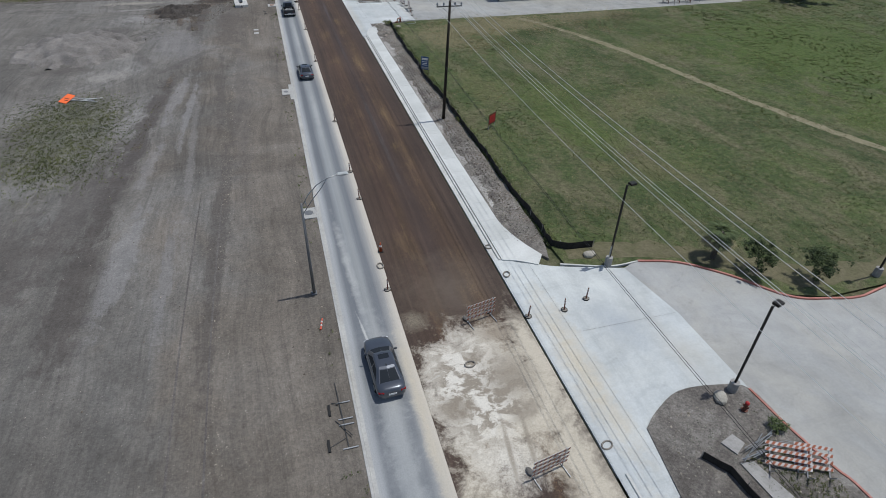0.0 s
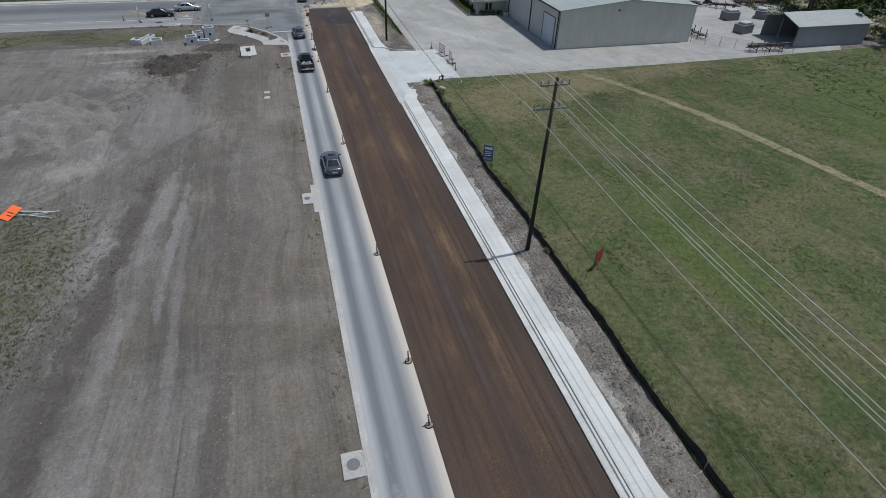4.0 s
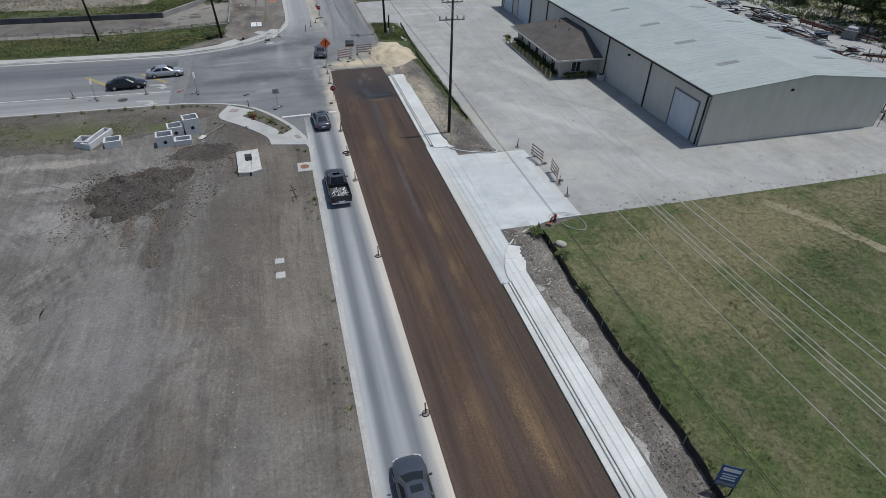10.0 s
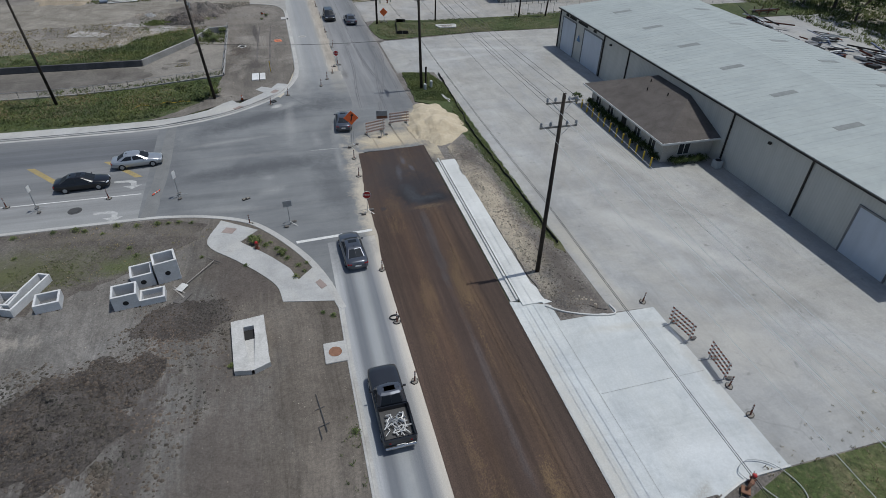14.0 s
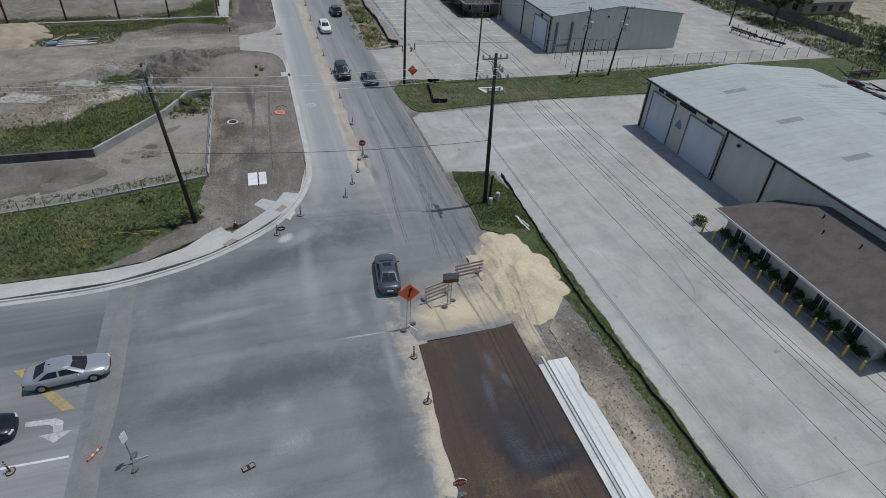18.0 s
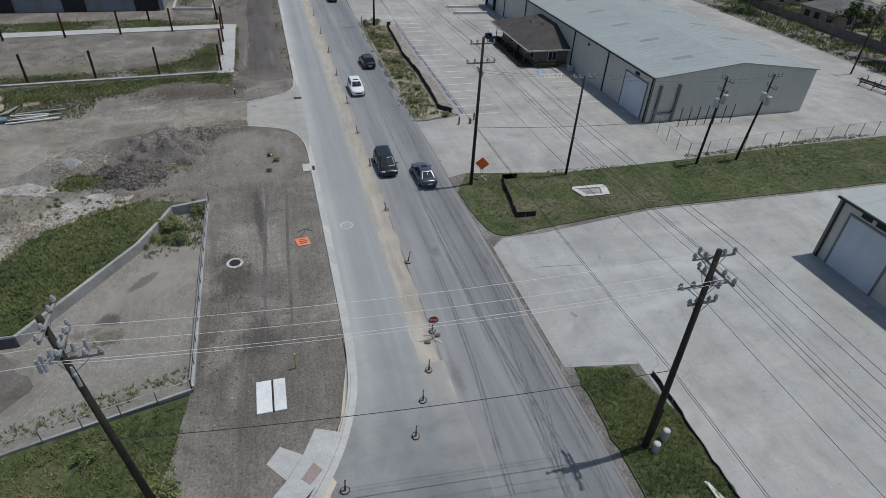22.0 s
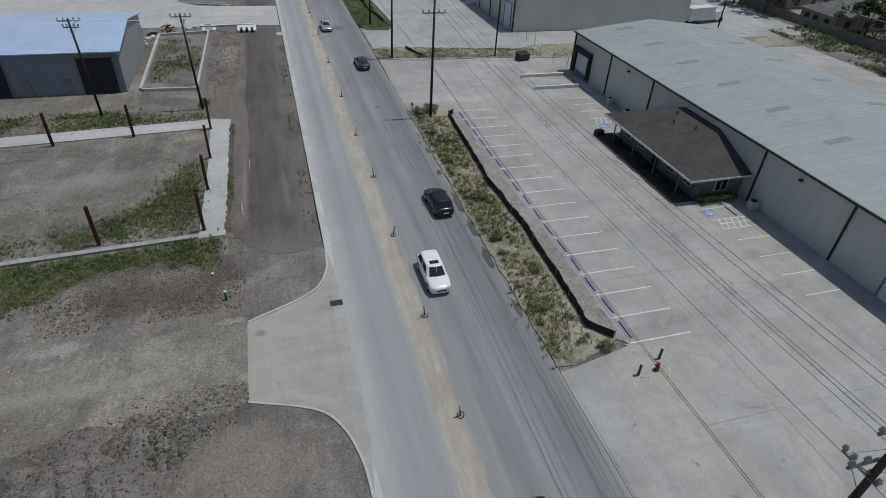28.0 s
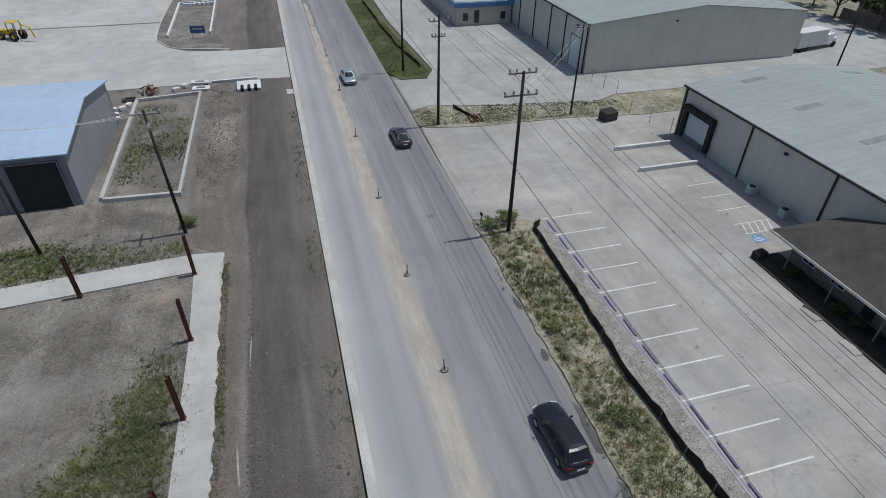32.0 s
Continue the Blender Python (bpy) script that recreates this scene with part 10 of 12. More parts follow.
for pts in ([(-1.9, 0.55), (-1.7, 0.95), (1.8, 1.05), (2.0, 0.5)], [(-1.9, 0.5), (-1.35, 0.5), (-0.7, -0.95), (-1.3, -1.1)], [(1.2, 0.45), (2.0, 0.45), (1.7, -1.0), (0.9, -1.0)], [(-0.7, -0.75), (0.9, -0.8), (0.9, -1.05), (-0.75, -1.1)]):
    bm = bmesh.new()
    prism(bm, pts, 0.0, 0.16)
    part("rim", bm, CASTWORN, t)
bm = bmesh.new()
box(bm, (0.1, -0.1, 0.02), (2.6, 1.5, 0.06))
part("floor", bm, GRAVEL, t)
t = thing("boulder", (23.4, 32.2, 0.1), 0, "pale limestone boulder in the turf", "boulder", "boulders")
bm = bmesh.new()
ball(bm, (0, 0, 0.12), (0.55, 0.4, 0.28), 2, 0.12, 4)
part("stone", bm, STONE, t)
copy_thing(t, pose(24.3, 17.0, 0.12, 0, 0, 60))
copy_thing(t, pose(22.2, 99.0, 0.1, 0, 0, 130))
slab("loose_slab", [(22.3, 14.3), (23.3, 14.6), (23.6, 13.9), (22.7, 13.4)], 0.2, 0.1, BLOCKWALL, "broken concrete slab on the earth island", "concrete slab", "")
slab("loose_slab", [(22.5, 12.9), (23.3, 12.8), (24.3, 9.0), (24.5, 5.0), (23.2, 5.0), (23.0, 9.0)], 0.18, 0.1, BLOCKWALL, "narrow concrete walk slab on the earth island", "concrete slab", "")
t = thing("scrap_metal", (24.2, 13.3, 0.12), 12, "tangle of silver sign frames on the earth island", "scrap heap")
rnd = random.Random(8)
for k in range(11):
    bm = bmesh.new()
    a = rnd.uniform(-0.4, 0.4)
    cx, cy, cz = rnd.uniform(-0.5, 0.5), rnd.uniform(-0.5, 0.5), rnd.uniform(0.1, 0.6)
    tube(bm, [(cx - 1.2 * math.cos(a), cy - 1.2 * math.sin(a), cz), (cx + 1.2 * math.cos(a), cy + 1.2 * math.sin(a), cz + rnd.uniform(-0.2, 0.3))], 0.025, 4)
    part("tube", bm, GALV, t)
t = thing("timber_pile", (-28.0, 222.0, 0.1), 6, "loose pile of pale pipes and boards in the weeds", "timber pile")
for k, (x, y, ln, rz) in enumerate(((0.4, -1.1, 5.4, 4), (0.2, -0.6, 5.8, -3), (-0.4, -0.2, 4.4, 8), (0.8, 0.3, 4.8, 2), (-0.2, 0.8, 4.0, -6), (0.9, 1.4, 5.2, 5))):
    bm = bmesh.new()
    a = radians(rz)
    if k % 2:
        box(bm, (x, y, 0.12 + 0.05 * (k % 3)), (ln, 0.24, 0.12), (0, 0, rz))
    else:
        cyl(bm, (x - math.cos(a) * ln / 2, y - math.sin(a) * ln / 2, 0.14), (x + math.cos(a) * ln / 2, y + math.sin(a) * ln / 2, 0.16), 0.11, 0.11, 8)
    part("board" if k % 2 else "pipe", bm, GREYWOOD if k % 2 else DIRTYWHITE, t)
for k in range(4):
    bm = bmesh.new()
    box(bm, (-3.0 + 0.25 * k, 2.6, 0.08 + 0.06 * k), (0.2, 2.2, 0.08), (0, 0, -35 + 5 * k))
    part("board", bm, plain("green_grey_board", (0.22, 0.26, 0.22), 0.8, 0, 0.3) if k == 0 else GREYWOOD, t)
bm = bmesh.new()
cyl(bm, (-3.6, -0.6, 0.32), (-2.2, -0.4, 0.32), 0.32, 0.32, 14)
part("barrel", bm, plain("blue_grey_barrel", (0.2, 0.25, 0.33), 0.5), t, "blue-grey barrel lying down")
bm = bmesh.new()
box(bm, (-0.6, 4.6, 0.06), (1.7, 1.2, 0.06), (0, 0, 8))
part("plywood", bm, plain("tan_plywood", (0.33, 0.26, 0.18), 0.8), t, "tan plywood sheet")

t = thing("hose", (0, 0, 0), 0, "pale hose looped on the ground beside the fire hydrant", "hose")
bm = bmesh.new()
tube(bm, [(x, y, 0.2) for x, y in smooth_line([(23.3, 102.6), (23.0, 103.4), (24.0, 103.9), (25.3, 103.2), (25.8, 101.6), (25.2, 100.6), (24.2, 101.2), (23.6, 102.3)], 6)], 0.028, 6)
part("loop", bm, CANGREY, t)
t = thing("valve_stub", (22.7, 102.3, 0.12), 30, "rusty pipe elbow standing beside the driveway kerb", "pipe stub")
bm = bmesh.new()
tube(bm, [(0, 0, -0.1), (0, 0, 0.45), (0.1, 0, 0.6), (0.4, 0, 0.62)], 0.09, 8)
part("elbow", bm, LIDRUST, t)
bm = bmesh.new()
box(bm, (-0.1, 0.05, 0.08), (0.5, 0.5, 0.16), (0, 0, 20), 0.04)
part("foot", bm, LIDRUST, t)
t = thing("vent_stub", (-5.05, 226.2, 0.1), 0, "green plastic pipe stub with a white cap in the earth", "pipe stub", "pipe stubs")
bm = bmesh.new()
cyl(bm, (0, 0, -0.1), (0, 0, 0.75), 0.1, 0.1, 12)
part("pipe", bm, plain("green_pipe_plastic", (0.03, 0.13, 0.1), 0.5), t)
bm = bmesh.new()
cyl(bm, (0, 0, 0.75), (0, 0, 0.86), 0.12, 0.11, 12)
part("cap", bm, DIRTYWHITE, t, "white cap")
copy_thing(t, pose(-6.15, 229.5, -0.55))
t = thing("marker_pole", (-0.65, 175.6, 0.1), 0, "yellow utility marker post in the corner earth", "marker post")
bm = bmesh.new()
cyl(bm, (0, 0, -0.1), (0, -0.1, 1.35), 0.05, 0.05, 8)
part("post", bm, YELLOW, t)
bm = bmesh.new()
ball(bm, (0, -0.1, 1.4), 0.09, 1)
part("dome", bm, YELLOW, t)

# ---- yard clutter behind the warehouses ----
def pipe_rack(x, y, rz, n, ln, label, mats=(REDSTEEL, DARKMETAL, GREYSTEEL), seed=1):
    t = thing("pipe_rack", (x, y, 0.05), rz, label, "pipe rack", "yard racks")
    rnd = random.Random(seed)
    for s in (-ln * 0.35, 0, ln * 0.35):
        for o in (-0.9, 0.9):
            bm = bmesh.new()
            box(bm, (o, s, 0.75), (0.1, 0.1, 1.5))
            part("post", bm, REDSTEEL, t)
        bm = bmesh.new()
        box(bm, (0, s, 0.5), (1.9, 0.1, 0.1))
        part("bearer", bm, REDSTEEL, t)
    for k in range(n):
        bm = bmesh.new()
        xx, zz, d = rnd.uniform(-0.75, 0.75), 0.6 + rnd.uniform(0, 0.5), rnd.uniform(-0.6, 0.6)
        if k % 2:
            cyl(bm, (xx, -ln / 2 + d, zz), (xx + rnd.uniform(-0.1, 0.1), ln / 2 + d, zz), 0.07, 0.07, 7)
        else:
            box(bm, (xx, d, zz), (0.16, ln, 0.14))
        part("steel_length", bm, mats[k % len(mats)], t)
    return t
for i, (x, y, rz, n, ln) in enumerate(((97, 190, 92, 8, 6), (99, 152, 5, 10, 8), (101.5, 146, 12, 10, 9), (103, 136, 80, 8, 7), (94.2, 208.4, 25, 5, 5), (92.0, 214, 12, 5, 6), (75.3, 116.5, 0, 6, 5), (82, 106, 85, 8, 7), (95, 134, 60, 6, 5))):
    pipe_rack(x, y, rz, n, ln, "low rusty rack of steel lengths in the yard", seed=i + 3)
STEELBLUE = plain("blue_grey_steel", (0.10, 0.13, 0.2), 0.5, 0.3)
for i, (x, y, rz, ln) in enumerate(((88.5, 181, 4, 9), (91.5, 184.5, -6, 8), (87.8, 171.5, 30, 3), (89.8, 168.2, 70, 3), (92.2, 166.2, 20, 4), (89.0, 163.6, 50, 3), (94.2, 161.2, 10, 5), (91.0, 158.5, 80, 4), (90.6, 150.0, 15, 6), (93.2, 154.0, 40, 4), (92.2, 145.4, 8, 7), (95.8, 147.6, 60, 3), (97.0, 163.0, 12, 7), (97.5, 158.0, 8, 6), (94.6, 139.5, 30, 4), (90.5, 138.0, 75, 4), (87.0, 176.5, 65, 3), (95.0, 172.0, 10, 6))):
    t = thing("scrap_pile", (x, y, 0.05), rz, "jumbled pile of beams, frames and pale sheet metal", "scrap pile", "yard scrap")
    rnd = random.Random(300 + i)
    for k in range(11):
        bm = bmesh.new()
        c = (rnd.uniform(-1.3, 1.3), rnd.uniform(-ln * 0.3, ln * 0.3), 0.12 + rnd.uniform(0, 1.0))
        if k % 4 == 0:
            box(bm, (c[0], c[1], c[2] * 0.6), (rnd.uniform(0.8, 1.9), rnd.uniform(0.8, 2.2), rnd.uniform(0.15, 0.7)), (rnd.uniform(-8, 8), rnd.uniform(-8, 8), rnd.uniform(-20, 20)), 0.03)
        else:
            box(bm, c, (rnd.uniform(0.08, 0.3), ln * rnd.uniform(0.4, 1.0), rnd.uniform(0.06, 0.25)), (rnd.uniform(-12, 12), rnd.uniform(-10, 10), rnd.uniform(-50, 50) if k % 3 else 0))
        part("piece", bm, (GREYSTEEL, DARKMETAL, REDSTEEL, CANGREY, DARKMETAL, STEELBLUE, DIRTYWHITE)[(k + i) % 7], t)
for i, (x, y) in enumerate(((90, 126), (86, 117), (101, 146), (97.5, 126))):
    t = thing("yard_container", (x, y, 0.05), 15 * i, "grey steel skid loaded with pale boxes", "container", "yard containers")
    bm = bmesh.new()
    box(bm, (0, 0, 0.8), (3.0, 2.2, 1.5), bev=0.05)
    part("body", bm, GREYSTEEL, t)
    bm = bmesh.new()
    box(bm, (0.2, 0, 1.75), (2.2, 1.6, 0.35), bev=0.05)
    part("load", bm, CANGREY, t)
# truck
t = thing("box_truck", (90.0, 297.5, 0.05), -80, "white box truck parked beside the warehouse", "truck")
bm = bmesh.new()
box(bm, (0, -1.5, 2.0), (2.4, 7.0, 2.6), bev=0.05)
part("cargo_box", bm, DIRTYWHITE, t)
bm = bmesh.new()
box(bm, (0, 3.2, 1.5), (2.2, 1.9, 1.9), bev=0.2)
part("cab", bm, WHITEP, t)
bm = bmesh.new()
box(bm, (0, 4.18, 1.85), (1.9, 0.06, 0.8), (-12, 0, 0))
part("windscreen", bm, GLASS, t)
bm = bmesh.new()
box(bm, (0, 4.7, 1.05), (1.9, 1.4, 1.0), bev=0.15)
part("bonnet", bm, WHITEP, t)
for s in (-1, 1):
    for yy in (4.4, -3.6, -2.6):
        bm = bmesh.new()
        cyl(bm, (s * 0.95, yy, 0.5), (s * 1.2, yy, 0.5), 0.5, 0.5, 14)
        part("wheel", bm, RUBBER, t)
# backhoe
t = thing("backhoe", (-41.0, 332.5, 0.07), 60, "yellow backhoe loader standing on the concrete", "backhoe")
bm = bmesh.new()
box(bm, (0, 0.6, 1.1), (1.0, 2.4, 0.9), bev=0.1)
part("bonnet", bm, YELLOW, t)
bm = bmesh.new()
box(bm, (0, -0.9, 2.9), (1.6, 1.6, 0.12), bev=0.04)
part("canopy", bm, YELLOW, t)
for s in (-1, 1):
    for o in (-1.6, -0.2):
        bm = bmesh.new()
        box(bm, (s * 0.7, o, 2.1), (0.08, 0.08, 1.6))
        part("post", bm, RUBBER, t)
    for yy, r in ((-1.2, 0.72), (1.4, 0.5)):
        bm = bmesh.new()
        cyl(bm, (s * 0.65, yy, r), (s * 1.1, yy, r), r, r, 18)
        w = part("wheel", bm, RUBBER, t)
        bm = bmesh.new()
        cyl(bm, (s * 1.1, yy, r), (s * 1.13, yy, r), r * 0.5, r * 0.45, 12)
        part("hub", bm, YELLOW, w)
    bm = bmesh.new()
    tube(bm, [(s * 0.5, 0.2, 1.5), (s * 0.5, 1.8, 1.3), (s * 0.5, 2.8, 0.6)], 0.09, 6)
    part("loader_arm", bm, YELLOW, t)
bm = bmesh.new()
box(bm, (0, 3.1, 0.45), (2.2, 0.8, 0.7), (20, 0, 0), 0.1)
part("bucket", bm, REDSTEEL, t)
bm = bmesh.new()
tube(bm, [(0, -1.9, 1.0), (0, -2.6, 2.6), (0, -4.2, 2.2), (0, -4.6, 0.6)], 0.13, 6)
part("boom", bm, YELLOW, t)
# clutter at the site yard's edge
t = thing("brush_pile", (-15.9, 301.4, 0.1), 0, "rust-brown pile of scrap and dead brush at the yard edge", "scrap pile")
for k in range(46):
    bm = bmesh.new()
    a, r = rnd.uniform(0, 6.28), rnd.uniform(0, 1.5)
    box(bm, (math.cos(a) * r, math.sin(a) * r, 0.15 + rnd.uniform(0, 0.8) * (1.5 - r)), (rnd.uniform(0.1, 0.9), rnd.uniform(0.06, 0.35), rnd.uniform(0.04, 0.2)), (rnd.uniform(-40, 40), rnd.uniform(-40, 40), rnd.uniform(0, 180)))
    part("scrap_piece", bm, (LIDRUST, REDSTEEL, REDSTEEL, GREYWOOD)[k % 4], t)
for x, y, w, d in ((-9.7, 303.5, 2.4, 1.1), (-9.4, 301.0, 2.3, 1.3)):
    t = thing("inlet_slab", (x, y, 0.1), -3, "white concrete inlet top with a grey hatch", "inlet slab", "inlet slabs")
    bm = bmesh.new()
    box(bm, (0, 0, 0.12), (w, d, 0.25), bev=0.03)
    part("slab", bm, CAST, t)
    bm = bmesh.new()
    box(bm, (0, 0, 0.255), (w * 0.5, d * 0.5, 0.03))
    part("hatch", bm, GREYSTEEL, t)
bm = bmesh.new()
box(bm, (0, 0, 0.12), (6.2, 0.35, 0.24), bev=0.03)
solid("kerb_beam", bm, CAST, "low concrete beam along the yard edge", "kerb beam", at=(-5.0, 303.6, 0.08), rz=2)
t = thing("dark_scrap", (-18.1, 298.7, 0.1), 0, "heap of black pipe ends and sheeting", "scrap pile")
for k in range(14):
    bm = bmesh.new()
    cyl(bm, (rnd.uniform(-0.7, 0.7), rnd.uniform(-0.6, 0.6), rnd.uniform(0.12, 0.5)), (rnd.uniform(-0.9, 0.9), rnd.uniform(-0.8, 0.8), rnd.uniform(0.12, 0.5)), 0.13, 0.13, 8)
    part("pipe_end", bm, (RUBBER, LID, GREYSTEEL)[k % 3], t)
bm = bmesh.new()
box(bm, (0, 0, 0.25), (0.9, 0.6, 0.5), bev=0.05)
blk = solid("concrete_block", bm, CAST, "pale loose concrete block beside the metal building", "concrete block", "loose blocks", at=(-19.5, 295.3, 0.08), rz=20)
for x, y, r in ((-18.5, 295.6, 40), (-19.0, 293.6, 10), (-17.9, 296.6, 70), (-18.6, 292.2, 15), (-12.6, 301.0, 30), (-11.6, 302.2, 80)):
    copy_thing(blk, pose(x, y, 0.08, 0, 0, r))
# low walls of the pad on the island
for pts in ([(-16.55, 327.7), (-16.2, 327.7), (-16.3, 351.4), (-16.65, 351.4)], [(-9.6, 328.6), (-9.3, 328.6), (-9.4, 352.4), (-9.7, 352.4)], [(-16.65, 351.4), (-9.4, 352.4), (-9.4, 352.75), (-16.65, 351.75)]):
    slab("pad_wall", pts, 0.5, 0.7, CAST, "low white concrete wall round the island pad", "wall")
for k in range(7):
    copy_thing(blk, pose(-15.2 + 0.85 * k, 350.2 + 0.1 * k, 0.08, 0, 0, 17 * k))
t = thing("culvert_blocks", (-3.0, 299.8, 0.1), 0, "white concrete headwall with dark round pipe holes", "culvert")
bm = bmesh.new()
box(bm, (0, 0, 0.3), (3.2, 2.4, 0.6), (8, 0, 0), 0.05)
part("headwall", bm, CAST, t)
# solid black cylinders stand for the shade inside the pipes
for k in (-1, 0, 1):
    bm = bmesh.new()
    cyl(bm, (k * 0.9, -1.3, 0.3), (k * 0.9, -0.2, 0.42), 0.26, 0.26, 14)
    part("pipe_hole_shade", bm, RUBBER, t)
flat_sign("site_board", -11.1, 325.6, 0.1, 0, 2.4, 1.2, 1.0, SIGNBLUE, "blue site notice board on two posts", (-0.42, 0.42), [(0.6, 0.25, 0.7, SIGNGREY)], GREYWOOD)
t = thing("ditch_grate", (24.2, 281.9, 0.1), 10, "rusty steel grate over a ditch inlet", "grate")
for k in range(5):
    bm = bmesh.new()
    box(bm, (-0.8 + 0.4 * k, 0, 0.25), (0.1, 1.6, 0.12), (15, 0, 0))
    part("bar", bm, REDSTEEL, t)
silt_fence([(22.6, 286.5), (24.4, 281.8)], 0.5, "short black silt fence at the ditch inlet", 9)
# pipe frame on the south wall of the northern office warehouse
t = thing("pipe_stand", (0, 0, 0), 0, "row of upright dark pipes with a rail before the wall", "pipe stand")
for k in range(7):
    bm = bmesh.new()
    cyl(bm, (50.5 + 1.35 * k, 206.7, 0.05), (50.5 + 1.35 * k, 206.7, 2.6), 0.05, 0.05, 7)
    part("upright", bm, DARKMETAL, t)
bm = bmesh.new()
tube(bm, [(50.0, 206.7, 0.9), (59.0, 206.7, 0.9)], 0.035, 5)
part("rail", bm, DARKMETAL, t)
t = thing("wall_frame", (0, 0, 0), 0, "tall grey steel door frame on the end wall", "steel frame")
for x in (47.6, 50.4):
    bm = bmesh.new()
    box(bm, (x, 208.3, 2.6), (0.3, 0.3, 5.1))
    part("upright", bm, GREYSTEEL, t)
bm = bmesh.new()
box(bm, (49.0, 208.3, 1.3), (2.5, 0.25, 0.2))
part("beam", bm, GREYSTEEL, t)

# stub pole, ground cabinets and scraps round the corner pole
t = thing("stub_pole", (19.9, 164.9, 0.1), 0, "short dark stub post beside the corner pole", "pole")
bm = bmesh.new()
cyl(bm, (0, 0, -0.3), (0.05, 0.05, 2.8), 0.13, 0.12, 10)
part("pole", bm, POLEWOOD, t)
for x, y, h in ((19.6, 164.0, 0.75), (20.6, 164.6, 0.9)):
    bm = bmesh.new()
    cyl(bm, (0, 0, 0), (0, 0, h), 0.2, 0.2, 14)
    cyl(bm, (0, 0, h), (0, 0, h + 0.06), 0.22, 0.15, 14)
    solid("cable_pedestal", bm, CANGREY, "grey-green cable pedestal in the grass", "cable pedestal", "cable pedestals", at=(x, y, 0.12))
t = thing("scrap_boards", (21.5, 160.2, 0.13), 8, "white scrap boards lying at the ditch", "boards")
for k, (ox, rz, ln) in enumerate(((0, 0, 2.6), (0.16, 6, 2.0), (-0.1, -8, 1.4))):
    bm = bmesh.new()
    box(bm, (ox, 0.2 * k, 0.06 + 0.04 * k), (0.14, ln, 0.04), (0, 0, rz))
    part("board", bm, DIRTYWHITE, t)
for k, (a, b) in enumerate((((-14.7, 166.2, 0.45), (-12.4, 165.1, 0.5)), ((-12.8, 166.1, 0.45), (-10.7, 165.0, 0.6)), ((-17.5, 165.3, 0.4), (-15.6, 165.2, 0.4)))):
    t = thing("guy_marker", (0, 0, 0), 0, "faded yellow guy-wire guard in the grass", "guy marker", "guy markers")
    bm = bmesh.new()
    tube(bm, [(a[0], a[1], 0.1), ((a[0] + b[0]) / 2, (a[1] + b[1]) / 2, 0.5), b], 0.03, 5)
    part("guard", bm, YELLOW, t)
# black tyre streaks over the old carriageway
STREAK = surface("tyre_black", (0.13, 0.132, 0.135), (0.19, 0.193, 0.197), 0.9, 6, 0.35, 0.85, 0, 0.1, 0.01)
for k, pts in enumerate(([(12.0, 156.0), (12.7, 161.2), (14.6, 169.2), (16.2, 178.8), (16.3, 190)], [(13.7, 155.2), (14.2, 158.8), (14.3, 164.7), (13.2, 176), (12.6, 192)], [(15.2, 154.4), (15.4, 160), (15.9, 168), (15.7, 182), (15.4, 205)], [(9.9, 158), (10.3, 166), (11.2, 176), (11.6, 196)], [(13.0, 157), (13.4, 166), (15.0, 180), (15.8, 194)])):
    line_pts = smooth_line(pts, 12)
    t = thing("tyre_streaks", (0, 0, 0), 0, "dark tyre streaks on the old asphalt", "tyre marks", "tyre marks", "structure")
    rnd = random.Random(90 + k)
    for off in (0.0, 0.24):
        bm = bmesh.new()
        prev = None
        n = len(line_pts)
        for i, p in enumerate(line_pts):
            w = 0.07 * rnd.uniform(0.3, 1.2) * min(1, i / 5, (n - 1 - i) / 8 + 0.05)
            x = p[0] + off + rnd.uniform(-0.015, 0.015)
            row = [bm.verts.new((x - w, p[1], 0.0165 + 0.0007 * k)), bm.verts.new((x + w, p[1], 0.0165 + 0.0007 * k))]
            if prev:
                bm.faces.new((prev[0], prev[1], row[1], row[0]))
            prev = row
        part("streak", bm, STREAK, t)

# ---- heaps, stones and tracks ----
SPOIL = dirt_material("pale_grey_spoil", (0.155, 0.142, 0.132), (0.2, 0.186, 0.174), (0.26, 0.243, 0.228), 0, 0.25, 0.5)
HEAPSOIL = dirt_material("heap_soil", (0.058, 0.05, 0.046), (0.084, 0.074, 0.067), (0.12, 0.108, 0.1), 0, 0.4, 0.6)
PALELUMP = leaf_material("pale_rubble_bits", (0.12, 0.11, 0.098), (0.38, 0.365, 0.34))
heap("spoil_mound", -26.6, 97.2, 8.0, 8.0, 1.7, SPOIL, "broad low mound of pale loose spoil", "earth mound", seed=2, rough=0.3)
heap("soil_heap", -14.6, 116.2, 3.9, 4.4, 0.85, HEAPSOIL, "dark heap of clods on the earth lot", "soil heap", seed=3, clod=0.22, step=0.13, rough=0.6, lumps=3600, size=(0.03, 0.15), lump_mat=DARKMIX)
heap("soil_heap", -11.8, 119.0, 2.6, 2.2, 0.4, HEAPSOIL, "dark heap of clods beside the inlet", "soil heap", seed=4, clod=0.22, step=0.13, rough=0.6, lumps=1800, size=(0.03, 0.13), lump_mat=DARKMIX)
heap("soil_heap", -8.0, 124.0, 3.4, 2.2, 0.14, HEAPSOIL, "low spill of dark clods beside the boxes", "soil heap", seed=14, clod=0.12, step=0.16, lumps=1800, size=(0.03, 0.12), lump_mat=DARKMIX)
heap("sand_heap", 18.2, 153.2, 3.3, 6.2, 0.8, SAND, "low heap of yellow sand beside the barricades", "sand heap", base=0.06, seed=5, rough=0.4, clod=0.05)
